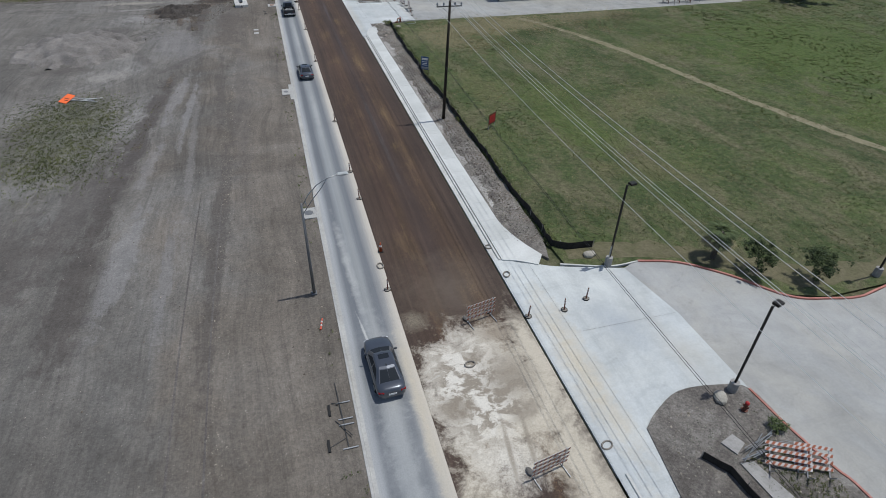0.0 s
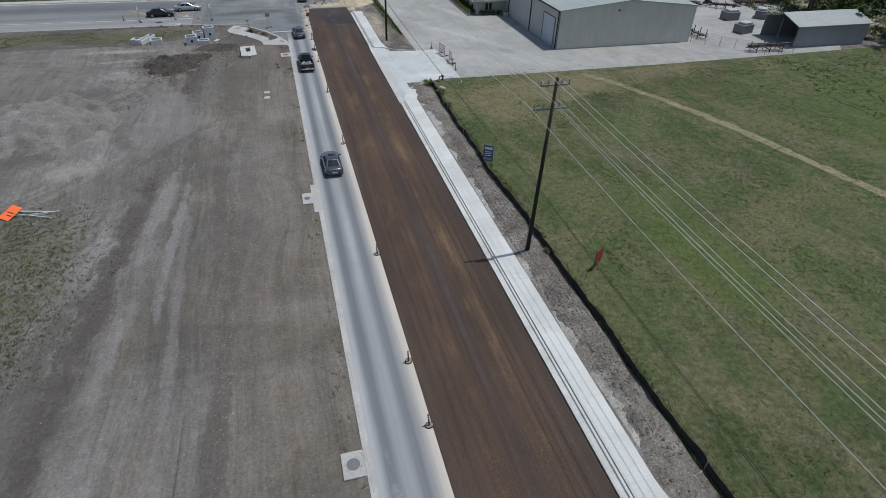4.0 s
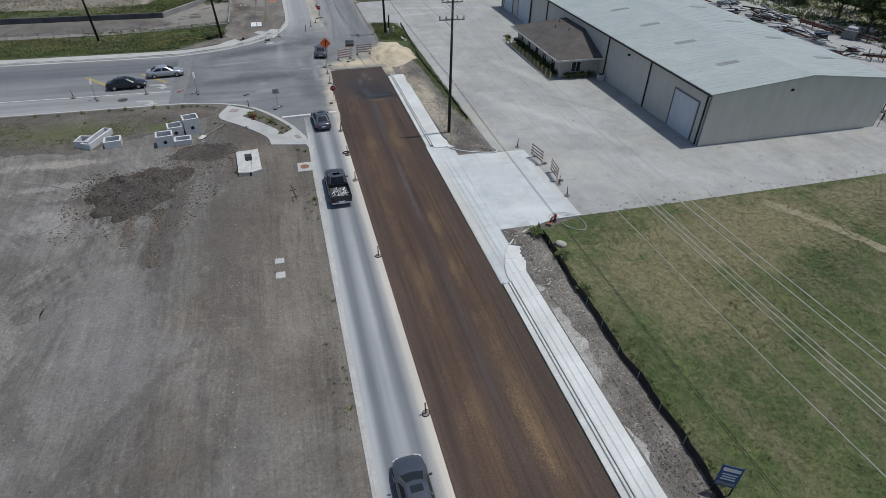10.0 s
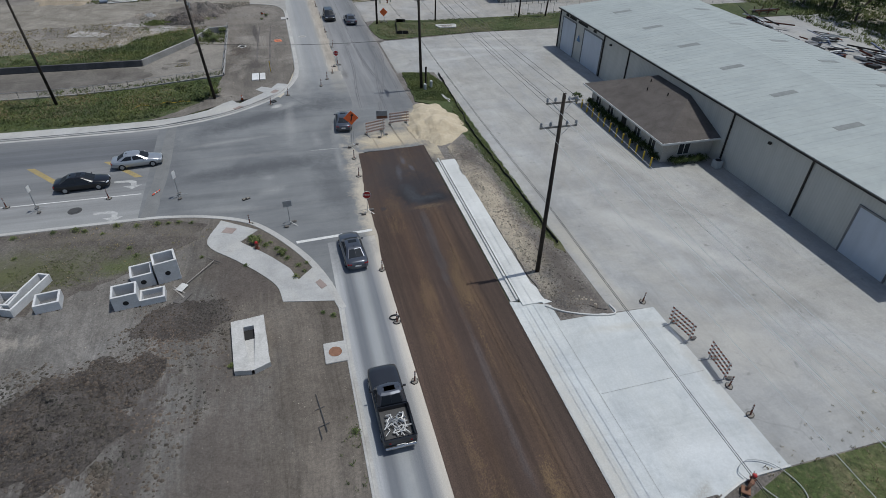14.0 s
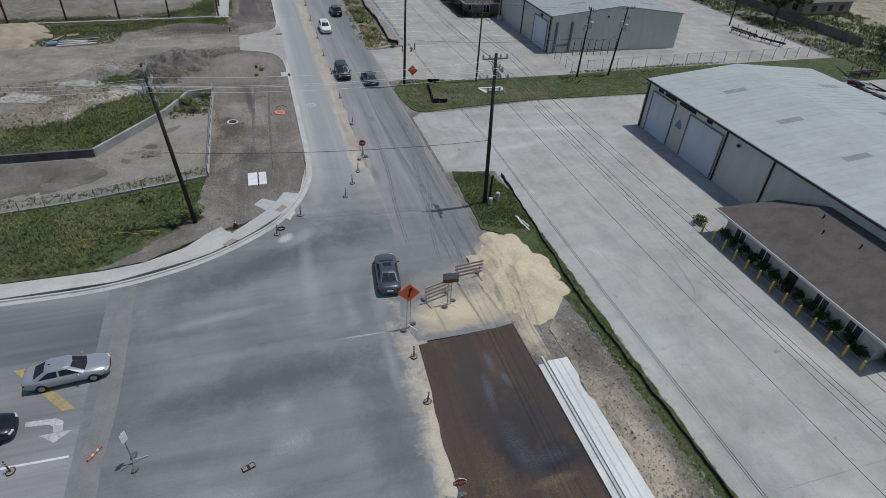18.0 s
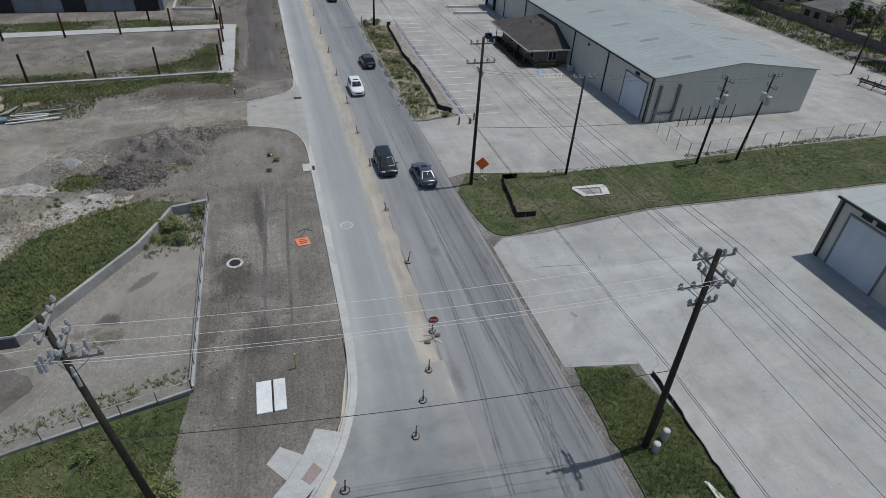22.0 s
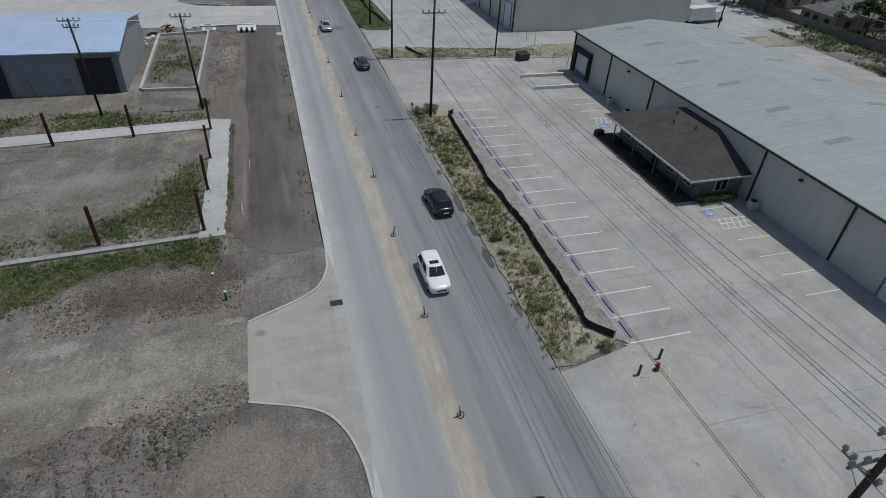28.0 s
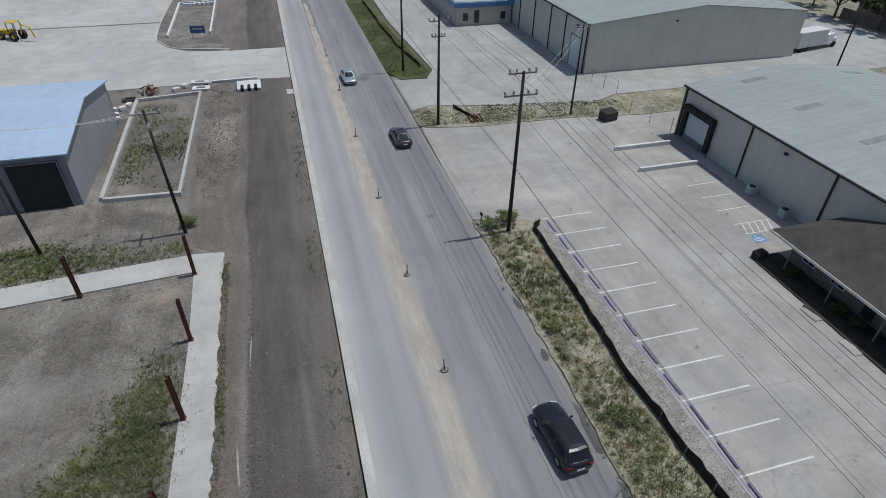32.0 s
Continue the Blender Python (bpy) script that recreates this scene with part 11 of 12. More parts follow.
heap("soil_heap", 20.3, 125.0, 1.7, 7.0, 0.4, SOILISLE, "low dark rubble bank beside the sidewalk", "soil heap", base=0.13, seed=6, clod=0.14, step=0.18, lumps=2200, size=(0.02, 0.09), lump_mat=CLODMIX)
heap("soil_heap", 19.5, 138.5, 1.6, 6.5, 0.4, SOILISLE, "low sandy bank with dark clods beside the sidewalk", "soil heap", base=0.13, seed=7, clod=0.12, step=0.18, lumps=1300, size=(0.02, 0.09), lump_mat=CLODMIX)
heap("rubble_heap", -12.3, 210.8, 4.3, 4.8, 1.7, MOUND, "large brown heap of broken earth", "rubble heap", seed=8, clod=0.16, step=0.13, rough=0.6, lumps=3000, size=(0.03, 0.13), lump_mat=CLODMIX)
heap("rubble_heap", -9.6, 214.0, 2.6, 2.4, 0.5, CORNERSOIL, "low brown spill of the rubble heap", "rubble heap", seed=18, clod=0.2, step=0.14, rough=0.6, lumps=1500, size=(0.04, 0.18), lump_mat=CLODMIX)
heap("rubble_heap", -14.7, 205.5, 3.2, 3.0, 1.0, dirt_material("asphalt_spoil", (0.07, 0.064, 0.062), (0.1, 0.092, 0.09), (0.14, 0.13, 0.126), 0, 0.4, 0.6), "dark grey heap of asphalt lumps beside the pond bank", "rubble heap", seed=9, clod=0.22, step=0.13, rough=0.6, lumps=3400, size=(0.05, 0.23), lump_mat=leaf_material("asphalt_lumps", (0.045, 0.042, 0.041), (0.165, 0.153, 0.149)))
heap("rubble_heap", -20.6, 209.2, 2.8, 3.0, 0.45, CORNERSOIL, "low brown heap round pale crushed stone", "rubble heap", seed=19, clod=0.16, step=0.14, rough=0.6, lumps=2200, size=(0.04, 0.16), lump_mat=PALELUMP)
slab("footing_soil", [(-60, 231.9), (-7.55, 235.5), (-7.4, 258.3), (-60, 254.3)], 0.1, 0.1, dirt_material("dry_pad_soil", (0.122, 0.111, 0.095), (0.175, 0.16, 0.139), (0.255, 0.237, 0.209), 0.25, 0.2, 0.7, 1.0, None, (), [(-9.5, 256, 1.7, 1.6, 0, (0.34, 0.29, 0.215), 0.7, 0.7, 0.2), (-18, 247, 8, 2.6, 8, (0.3, 0.284, 0.258), 0.6, 0.8, 0.4), (-12, 241.5, 4, 2.6, 20, (0.135, 0.132, 0.08), 0.7, 0.8, 0.3), (-28, 240, 9, 3, 5, (0.14, 0.136, 0.085), 0.7, 0.8, 0.3)]), "dry pale soil inside the footing", "earth")
heap("gravel_heap", -20.8, 208.6, 1.5, 1.9, 0.7, plain("pale_crushed_stone", (0.33, 0.33, 0.325), 0.95, 0, 0.4, "world"), "small heap of pale crushed stone", "gravel heap", seed=10, clod=0.2, step=0.17)
heap("soil_heap", -12.0, 229.5, 6.0, 2.6, 0.35, CORNERSOIL, "low brown bank of dug stony earth", "soil heap", seed=11, clod=0.14, step=0.16, lumps=5000, size=(0.03, 0.11))
heap("soil_heap", -6.4, 286.0, 2.2, 14.5, 0.45, CORNERSOIL, "long brown bank of dug earth beside the pad", "soil heap", seed=12, clod=0.18, step=0.25, lumps=3200, size=(0.03, 0.14), lump_mat=CLODMIX)
heap("sand_heap", -37.8, 226.6, 5.6, 6.4, 1.6, surface("brown_sand", (0.27, 0.225, 0.165), (0.37, 0.315, 0.24), 0.4, 8, 0.3, 0.95, 0, 0.4, 0.04), "brown sand heap at the edge of the weeds", "sand heap", seed=13, rough=0.3)
heap("soil_bank", 19.5, 96.5, 1.4, 5.5, 0.3, VERGE, "low stony bank at the driveway corner", "soil bank", base=0.12, seed=15, clod=0.15, step=0.2, lumps=900, size=(0.03, 0.14), lump_mat=PALELUMP)
heap("soil_bank", 19.5, 62.0, 1.2, 24.5, 0.18, VERGE, "low stony ridge along the silt fence", "soil bank", base=0.12, seed=16, clod=0.1, step=0.25, lumps=7500, size=(0.02, 0.1), lump_mat=CLODMIX)


def stones(name, poly, count, lo, hi, material, label, z=0.1, seed=1):
    rnd = random.Random(seed)
    x0, x1 = min(p[0] for p in poly), max(p[0] for p in poly)
    y0, y1 = min(p[1] for p in poly), max(p[1] for p in poly)
    base = [(0, 0, 1), (0.89, 0, 0.3), (0.2, 0.9, 0.2), (-0.8, 0.4, 0.3), (-0.6, -0.7, 0.2), (0.4, -0.85, 0.25)]
    tri = [(0, 1, 2), (0, 2, 3), (0, 3, 4), (0, 4, 5), (0, 5, 1), (1, 5, 4), (1, 4, 2), (2, 4, 3)]
    co, fa = [], []
    while len(co) < count * 6:
        x, y = rnd.uniform(x0, x1), rnd.uniform(y0, y1)
        if not inside(poly, x, y):
            continue
        if noise.noise(Vector((x * 0.2, y * 0.2, seed))) < rnd.uniform(-0.5, 0.3):
            continue
        r = lo + (hi - lo) * rnd.random() ** 3
        a = rnd.uniform(0, 6.28)
        i = len(co)
        for p in base:
            k = r * rnd.uniform(0.7, 1.2)
            co.append((x + (p[0] * math.cos(a) - p[1] * math.sin(a)) * k, y + (p[0] * math.sin(a) + p[1] * math.cos(a)) * k, z + p[2] * k * 0.8 - r * 0.3))
        fa += [(i + u, i + v, i + w) for u, v, w in tri]
    me = bpy.data.meshes.new(name)
    me.from_pydata(co, [], fa)
    me.materials.append(material)
    return tagged(new(name, me), label, "stones", "", "stuff")


PALESTONE = leaf_material("pale_stone_bits", (0.13, 0.12, 0.108), (0.36, 0.345, 0.32))
DARKCLODS = leaf_material("dark_clods", (0.06, 0.052, 0.046), (0.15, 0.132, 0.118))
LOTPOLY = [(-45, -5), (2.3, -5), (2.3, 120), (-3.5, 124), (-8.2, 130), (-8.2, 134), (-45, 134)]
stones("loose_stones", LOTPOLY, 4200, 0.02, 0.075, PALESTONE, "loose pale pebbles strewn over the earth lot", seed=2)
stones("loose_stones", [(-5.8, 0), (-4.4, 0), (-4.2, 104), (-5.4, 104)], 1100, 0.03, 0.09, PALESTONE, "row of pale pebbles along a grader mark", seed=15)
stones("loose_clods", LOTPOLY, 2000, 0.03, 0.12, DARKCLODS, "loose dark clods strewn over the earth lot", seed=3)
stones("loose_clods", [(-20, 109), (-9, 109), (-5, 118), (-5, 126), (-12, 124), (-20, 121)], 4200, 0.04, 0.2, DARKCLODS, "dark clods spread round the soil heap", seed=4)
stones("loose_clods", [(-12.3, 113), (-11.1, 113), (-10.4, 104), (-11.4, 104)], 700, 0.05, 0.24, DARKCLODS, "windrow of dark clods trailing from the soil heap", seed=44)
stones("loose_clods", [(-14.1, 112), (-13.2, 112), (-13.0, 107), (-13.9, 107)], 250, 0.05, 0.2, DARKCLODS, "short windrow of dark clods", seed=45)
stones("loose_clods", [(-12.8, 84), (-12.0, 84), (-13.8, 60), (-14.7, 60)], 700, 0.04, 0.16, DARKCLODS, "dark clods along a grader windrow", seed=46)
stones("loose_stones", [(18.0, 36), (20.8, 34), (20.8, 100), (18.0, 96)], 5200, 0.03, 0.11, PALESTONE, "pale rubble on the soil strip", 0.12, 5)
stones("loose_stones", [(18.2, 120), (22, 118), (21.4, 147), (18, 146)], 2400, 0.03, 0.16, PALESTONE, "pale rubble on the soil island", 0.14, 6)
stones("loose_clods", [(-7, 165), (2.2, 174), (2.4, 206), (-3.6, 215), (-24, 213), (-17, 206), (-7, 199)], 1800, 0.03, 0.14, DARKCLODS, "dark clods over the worked corner earth", 0.11, 7)
stones("loose_stones", [(-7, 165), (2.2, 174), (2.4, 206), (-3.6, 215), (-24, 213), (-24, 204), (-7, 199)], 1400, 0.025, 0.09, PALESTONE, "pale pebbles over the worked corner earth", 0.11, 8)
stones("loose_stones", [(-4.5, 232), (2.4, 234), (2.4, 302), (-8.5, 300), (-8.5, 272), (-5, 261)], 1500, 0.025, 0.08, PALESTONE, "pale pebbles on the haul strip", 0.11, 9)
stones("loose_clods", [(-8, 226), (1, 229), (2.4, 235), (-5, 262), (-8.5, 272), (-8.5, 300), (2.4, 302), (2.4, 236)], 900, 0.03, 0.12, DARKCLODS, "dark clods on the haul strip", 0.11, 10)
stones("loose_clods", [(-5.0, 236), (-1.9, 236), (-1.7, 262), (-2.2, 300), (-8.0, 300), (-8.0, 272), (-4.9, 262)], 4200, 0.02, 0.1, CLODMIX, "coarse brown gravel along the haul strip", 0.11, 16)
stones("loose_clods", [(-7, 176), (-3.2, 180), (-3, 198), (-7, 198)], 1800, 0.02, 0.11, CLODMIX, "coarse brown gravel on the corner earth", 0.11, 17)
stones("loose_stones", [(18.6, 12), (20, 16.5), (25, 17.5), (27, 13), (27, 2), (18.6, 2)], 1500, 0.03, 0.12, PALESTONE, "stones on the dark earth island", 0.12, 11)
stones("loose_stones", [(21.2, 219), (22.8, 216), (22.8, 257), (21.6, 255)], 4000, 0.03, 0.09, PALESTONE, "grey gravel stones behind the silt fence", 0.1, 12)
stones("loose_clods", [(-18, 224.5), (-4, 225), (-3.5, 229), (-6, 233), (-18, 230)], 5200, 0.03, 0.15, CLODMIX, "brown stony clods along the dirt road", 0.11, 47)
stones("loose_clods", [(-16, 209), (-8, 212), (-3.4, 215), (-3.6, 217.6), (-10, 218), (-16, 215)], 4800, 0.03, 0.14, CLODMIX, "brown stony clods beside the dirt road", 0.12, 48)
stones("loose_clods", [(-4.6, 232), (2.2, 232), (2.5, 240), (-4.8, 240)], 2200, 0.02, 0.1, CLODMIX, "brown stony clods at the start of the haul strip", 0.11, 55)
stones("loose_clods", [(-3.5, 236), (-2.7, 236), (-2.2, 262), (-2.4, 300), (-3.4, 300), (-3.2, 262)], 3600, 0.03, 0.15, DARKCLODS, "ridge of dark clods along the haul strip", 0.11, 58)
stones("loose_stones", [(-11.8, 207.0), (-10.6, 207.2), (-10.3, 208.6), (-11.4, 208.6)], 26, 0.12, 0.34, PALESTONE, "pale limestone rocks at the foot of the heap", 0.2, 60)
stones("loose_clods", [(-6.2, 183.5), (-3.4, 183.5), (-3.4, 190), (-6.4, 189.5)], 2600, 0.02, 0.1, DARKCLODS, "dark gravel round the manhole ring", 0.11, 49)
stones("loose_clods", [(-5.3, 235.5), (-4.85, 235.5), (-4.8, 259), (-5.3, 259)], 1500, 0.04, 0.2, DARKCLODS, "dark broken clods along the footing edge", 0.14, 50)
stones("loose_stones", [(-25, 191.5), (-23, 191), (-21, 196), (-14.2, 199.8), (-15, 201.2), (-21, 200), (-23.6, 197.4)], 2600, 0.04, 0.2, PALESTONE, "pale limestone rubble in the weeds", 0.12, 51)
stones("loose_stones", [(-45, 205), (-20, 216), (-4, 217), (-4, 223), (-20, 226), (-45, 228)], 2000, 0.03, 0.14, PALESTONE, "stones on the dirt road", 0.11, 13)
stones("loose_stones", [(-40, 262), (-9, 263), (-10, 271), (-40, 271)], 1200, 0.03, 0.12, PALESTONE, "stones before the metal building", 0.09, 14)


def track(pts, width, material, label, z=0.112, pair=1.9, seed=1):
    """Two parallel wheel ruts along a curve."""
    line = smooth_line(pts, 10)
    t = thing("wheel_tracks", (0, 0, 0), 0, label, "wheel tracks", "wheel tracks", "structure")
    rnd = random.Random(seed)
    for o in (-pair / 2, pair / 2):
        bm = bmesh.new()
        prev = None
        for i, p in enumerate(line):
            a, b = line[max(i - 1, 0)], line[min(i + 1, len(line) - 1)]
            d = math.hypot(b[0] - a[0], b[1] - a[1]) or 1
            nx, ny = (b[1] - a[1]) / d, -(b[0] - a[0]) / d
            w = width * rnd.uniform(0.75, 1.15) / 2 * min(1, i / 4, (len(line) - 1 - i) / 4 + 0.02)
            row = [bm.verts.new((p[0] + nx * (o - w), p[1] + ny * (o - w), z)), bm.verts.new((p[0] + nx * o, p[1] + ny * o, z + 0.006)), bm.verts.new((p[0] + nx * (o + w), p[1] + ny * (o + w), z))]
            if prev:
                bm.faces.new((prev[0], prev[1], row[1], row[0]))
                bm.faces.new((prev[1], prev[2], row[2], row[1]))
            prev = row
        part("rut", bm, material, t)


RUTDARK = dirt_material("damp_rut", (0.108, 0.097, 0.09), (0.132, 0.12, 0.112), (0.165, 0.152, 0.144), 0.3, 0.3, 0.3)
RUTPALE = dirt_material("packed_rut", (0.135, 0.125, 0.119), (0.178, 0.167, 0.161), (0.22, 0.212, 0.208), 0.3, 0.3, 0.3)
for k, (pts, m, w) in enumerate((
        ([(-35, 118), (-26, 120), (-20, 117), (-18, 113), (-21, 110), (-30, 110)], RUTPALE, 0.14),
        ([(-30, 122), (-28.6, 124.6), (-29.5, 127), (-33, 128)], RUTPALE, 0.2),
        ([(-6.4, 4), (-6.6, 30), (-6.2, 52)], RUTDARK, 0.14))):
    track(pts, w, m, "old wheel tracks pressed into the earth lot", seed=k)
for k, (pts, m, w) in enumerate((([(-1.6, 178), (-1.3, 190), (-0.8, 201)], RUTDARK, 0.3),)):
    track(pts, w, m, "dark wheel tracks on the haul strip", 0.128, 1.9, 20 + k)
# ---- joints and cracks in the concrete ----
JOINT = surface("dirty_joint", (0.19, 0.185, 0.175), (0.29, 0.283, 0.27), 0.5, 6, 0.3, 0.95, 0, 0.1, 0.01)
def joints(name, lines, z, label, w=0.035):
    t = thing(name, (0, 0, 0), 0, label, "joints", "", "structure")
    for a, b in lines:
        bm = bmesh.new()
        d = math.hypot(b[0] - a[0], b[1] - a[1])
        nx, ny = (b[1] - a[1]) / d * w / 2, -(b[0] - a[0]) / d * w / 2
        bm.faces.new([bm.verts.new(p) for p in ((a[0] - nx, a[1] - ny, z), (a[0] + nx, a[1] + ny, z), (b[0] + nx, b[1] + ny, z), (b[0] - nx, b[1] - ny, z))])
        part("joint", bm, JOINT, t)
joints("driveway_joints", [((18.9, 24.5), (26.4, 24.5)), ((18.2, 14), (18.2, 33)), ((18.0, 110.4), (25.9, 110.5)), ((18.0, 101.0), (18.0, 119.2))], 0.0765, "sawn joints in the new driveways", 0.014)
joints("yard_joints", [((x, 103.2), (x, 187)) for x in (36.5,)] + [((22.8, y), (45.8, y)) for y in (131,)] + [((46, y), (100, y)) for y in (108.3,)], 0.0665, "dirty joints in the yard concrete", 0.016)
joints("parking_joints", [((x, 200), (x, 280)) for x in (29.5, 35.0, 40.2)] + [((23.2, y), (46.3, y)) for y in (207.3, 222, 236.5, 250.5, 259.5, 270)], 0.0665, "dirty joints in the parking lot concrete", 0.018)
joints("south_joints", [((x, -20), (x, 24)) for x in (36.5,)] + [((28.5, y), (80, y)) for y in (8,)], 0.0665, "dirty joints in the south parking lot", 0.016)
def crack(pts, z, label, seed=1, w=0.03, material=JOINT):
    bm = bmesh.new()
    line = rough_line(pts, 0.35, 0.07, seed)
    prev = None
    for i, p in enumerate(line):
        row = [bm.verts.new((p[0] - w / 2, p[1] - w / 3, z)), bm.verts.new((p[0] + w / 2, p[1] + w / 3, z))]
        if prev:
            bm.faces.new((prev[0], prev[1], row[1], row[0]))
        prev = row
    return solid("crack", bm, material, label, "crack", "cracks")
crack([(16.9, 181), (20, 182.5), (24, 182), (28.5, 185)], 0.071, "dark crack across the yard entrance", 1, 0.035)
crack([(25.1, 207.0), (27.2, 207.8), (29.6, 207.7)], 0.071, "crack in the parking lot concrete", 2)
crack([(34, 226), (36, 227.5), (38.5, 226.8), (41, 228.4)], 0.071, "crack in the parking lot concrete", 3)
crack([(30, 145), (32, 148), (33, 153)], 0.071, "crack in the yard concrete", 4)
SEAM = surface("tar_seam", (0.07, 0.07, 0.07), (0.13, 0.13, 0.13), 0.5, 6, 0.3, 0.9, 0, 0.1, 0.01)
for k, (x, y0, y1, wd) in enumerate(((16.35, 242.3, 243.6, 0.4), (16.45, 234.8, 238.6, 0.38), (16.5, 230.4, 233.0, 0.5), (16.3, 225.6, 228.8, 0.55), (16.4, 219.4, 221.6, 0.4), (16.5, 247.6, 249.4, 0.3))):
    slab("tar_patch", rough_line([(x - wd * 0.5, y0 + 0.2), (x + 0.1, y0), (x + wd * 0.7, y0 + 0.5), (x + wd * 0.7, y1 - 0.4), (x, y1), (x - wd * 0.6, (y0 + y1) / 2)], 0.35, 0.1, 90 + k), 0.0145, 0.012, SEAM, "dark tar patch at the worn road edge", "tar patch")
for k, x in enumerate((12.9, 15.6)):
    crack([(x, 175), (x + 0.15, 230), (x - 0.1, 290), (x, 350)], 0.0085, "thin dark seam along the old asphalt", 10 + k, 0.035, SEAM)
PUDDLE = surface("dull_damp_earth", (0.12, 0.11, 0.096), (0.19, 0.175, 0.155), 0.9, 6, 0.3, 0.8, 0, 0.2, 0.02)
for k, (cx, cy, rx, ry) in enumerate(((-13.0, 181.5, 0.9, 0.7), (-21, 176, 1.6, 0.9))):
    pts = [(cx + rx * math.cos(a) * (1 + 0.3 * math.sin(3 * a + k)), cy + ry * math.sin(a) * (1 + 0.25 * math.cos(2 * a + k))) for a in [j * math.pi / 8 for j in range(16)]]
    marking("stain", pts, PUDDLE, -0.03 + 0.0007 * k, "dull damp patch on the pond floor", "stain", "stains")

# ---- grass and weeds ----
FIELDPOLY = [(21.3, 36), (21.3, 99), (25.5, 102), (75, 102), (75, 30), (47, 26), (40, 27), (34, 30), (24, 34)]
tufts("field_tufts", FIELDPOLY, 24000, 0.075, 0.085, BLADE, "short green grass tufts of the field", seed=1, patch=-0.12, holes=[[(21, 93), (21, 103), (66, 103), (60, 98.5), (46, 94.5), (34, 90), (27, 87)]])
tufts("field_straw", FIELDPOLY, 8000, 0.07, 0.085, STRAW, "dry straw tufts in the field", seed=5, patch=0.0)
tufts("field_straw", [(23, 80), (25.5, 102), (72, 102), (60, 90), (40, 86), (30, 78)], 6000, 0.09, 0.09, STRAW, "dry straw at the field corner", seed=36, patch=-0.05, soft=1.5)
tufts("field_tufts", [(75, 30), (75, 102), (130, 104), (130, 28)], 9000, 0.16, 0.16, BLADE, "coarse grass tufts at the field's far side", seed=2, patch=-0.2)
tufts("fence_weeds", [(20.7, 34), (21.7, 34), (21.7, 101), (20.9, 101)], 1500, 0.2, 0.08, BLADE_LUSH, "weeds along the silt fence", z=0.1, seed=3)
tufts("lot_grass", [(-28.4, 75.3), (-21.8, 76.4), (-17.6, 74.6), (-16.9, 61), (-18.7, 53.9), (-23.0, 55), (-26.5, 62)], 6200, 0.1, 0.13, BLADE_MID, "patchy green weeds on the earth lot", seed=4, patch=0.0, soft=1.8)
tufts("lot_grass", [(-36, 40), (-27, 42), (-28, 56), (-40, 56)], 1500, 0.14, 0.12, BLADE_LUSH, "patchy green weeds on the earth lot", seed=6, patch=0.0, soft=1.3)
tufts("verge_grass", [(-80, 129), (-24, 128.8), (-16, 130), (-11, 131.5), (-11.5, 133.5), (-16, 134.4), (-30, 136.1), (-80, 138.3)], 5200, 0.1, 0.1, BLADE_MID, "thin grass beside the side road", seed=7, patch=0.05, soft=0.4)
tufts("verge_straw", [(-60, 129), (-24, 128.8), (-8, 131.5), (-7, 135.5), (-10.5, 137.6), (-60, 138.1)], 1500, 0.09, 0.1, STRAW, "dry grass beside the side road", seed=37, patch=0.05, soft=0.3)
weed_clumps("kerb_weeds", [(-20, 138, 0.35), (-18.2, 137.9, 0.5), (-17.4, 137.6, 0.35), (-14.9, 137.9, 0.45), (-13.2, 137.5, 0.4), (-11.5, 137.4, 0.45), (-10.6, 137.3, 0.3), (-9.7, 137.2, 0.35), (-8.6, 136.9, 0.3), (-13.3, 134.1, 0.3), (-12.6, 132.8, 0.35), (-23, 137.8, 0.4), (-25.5, 137.6, 0.3), (-28, 137.9, 0.45), (-15.9, 136.9, 0.25), (-7.4, 131.4, 0.25), (-3.9, 129.4, 0.28), (2.3, 121.8, 0.3), (1.6, 122.3, 0.25), (2.4, 111.4, 0.4), (0.9, 128.6, 0.25), (-22, 134.6, 0.3)], BLADE_LUSH, "dark weeds along the corner kerb", 8)
weed_clumps("corner_weeds", [(-2.9, 132.6, 0.55), (-2.3, 131.9, 0.4), (-3.5, 133.3, 0.3), (-1.4, 131.2, 0.35), (-0.6, 129.6, 0.4), (-1.0, 130.2, 0.3), (0.2, 128.4, 0.35), (-0.1, 127.0, 0.4), (0.6, 127.6, 0.25), (-1.9, 132.2, 0.25)], BLADE_LUSH, "scattered weeds on the corner island", 9)
tufts("puddle_weeds", [(-14.2, 180.6), (-12, 180.8), (-12.2, 182.4), (-14, 182.2)], 160, 0.08, 0.08, STRAW, "dry weed in the pond", z=-0.05, seed=38)
tufts("kerb_weeds", [(1.2, -5), (2.6, -5), (2.6, 120), (1.4, 120)], 150, 0.18, 0.09, BLADE_LUSH, "small dark weeds behind the kerb", seed=10, patch=0.25)
tufts("strip_tufts", [(17.6, 160.6), (22.3, 159), (22.7, 166), (21.4, 170.4), (17.9, 171)], 2600, 0.2, 0.1, BLADE_LUSH, "lush grass round the power pole", z=0.13, seed=11)
tufts("ditch_tufts", [(21.4, 126), (22.5, 126), (22.7, 160), (21.2, 156), (21.0, 146)], 1500, 0.13, 0.08, BLADE_LUSH, "grass along the ditch", z=0.13, seed=12)
tufts("strip_tufts", [(17.4, 191), (19, 188.2), (35, 189.4), (75, 189), (75, 198.5), (46, 197.7), (19, 199)], 8000, 0.09, 0.09, BLADE_MID, "short grass of the green strip", seed=13, patch=-0.3)
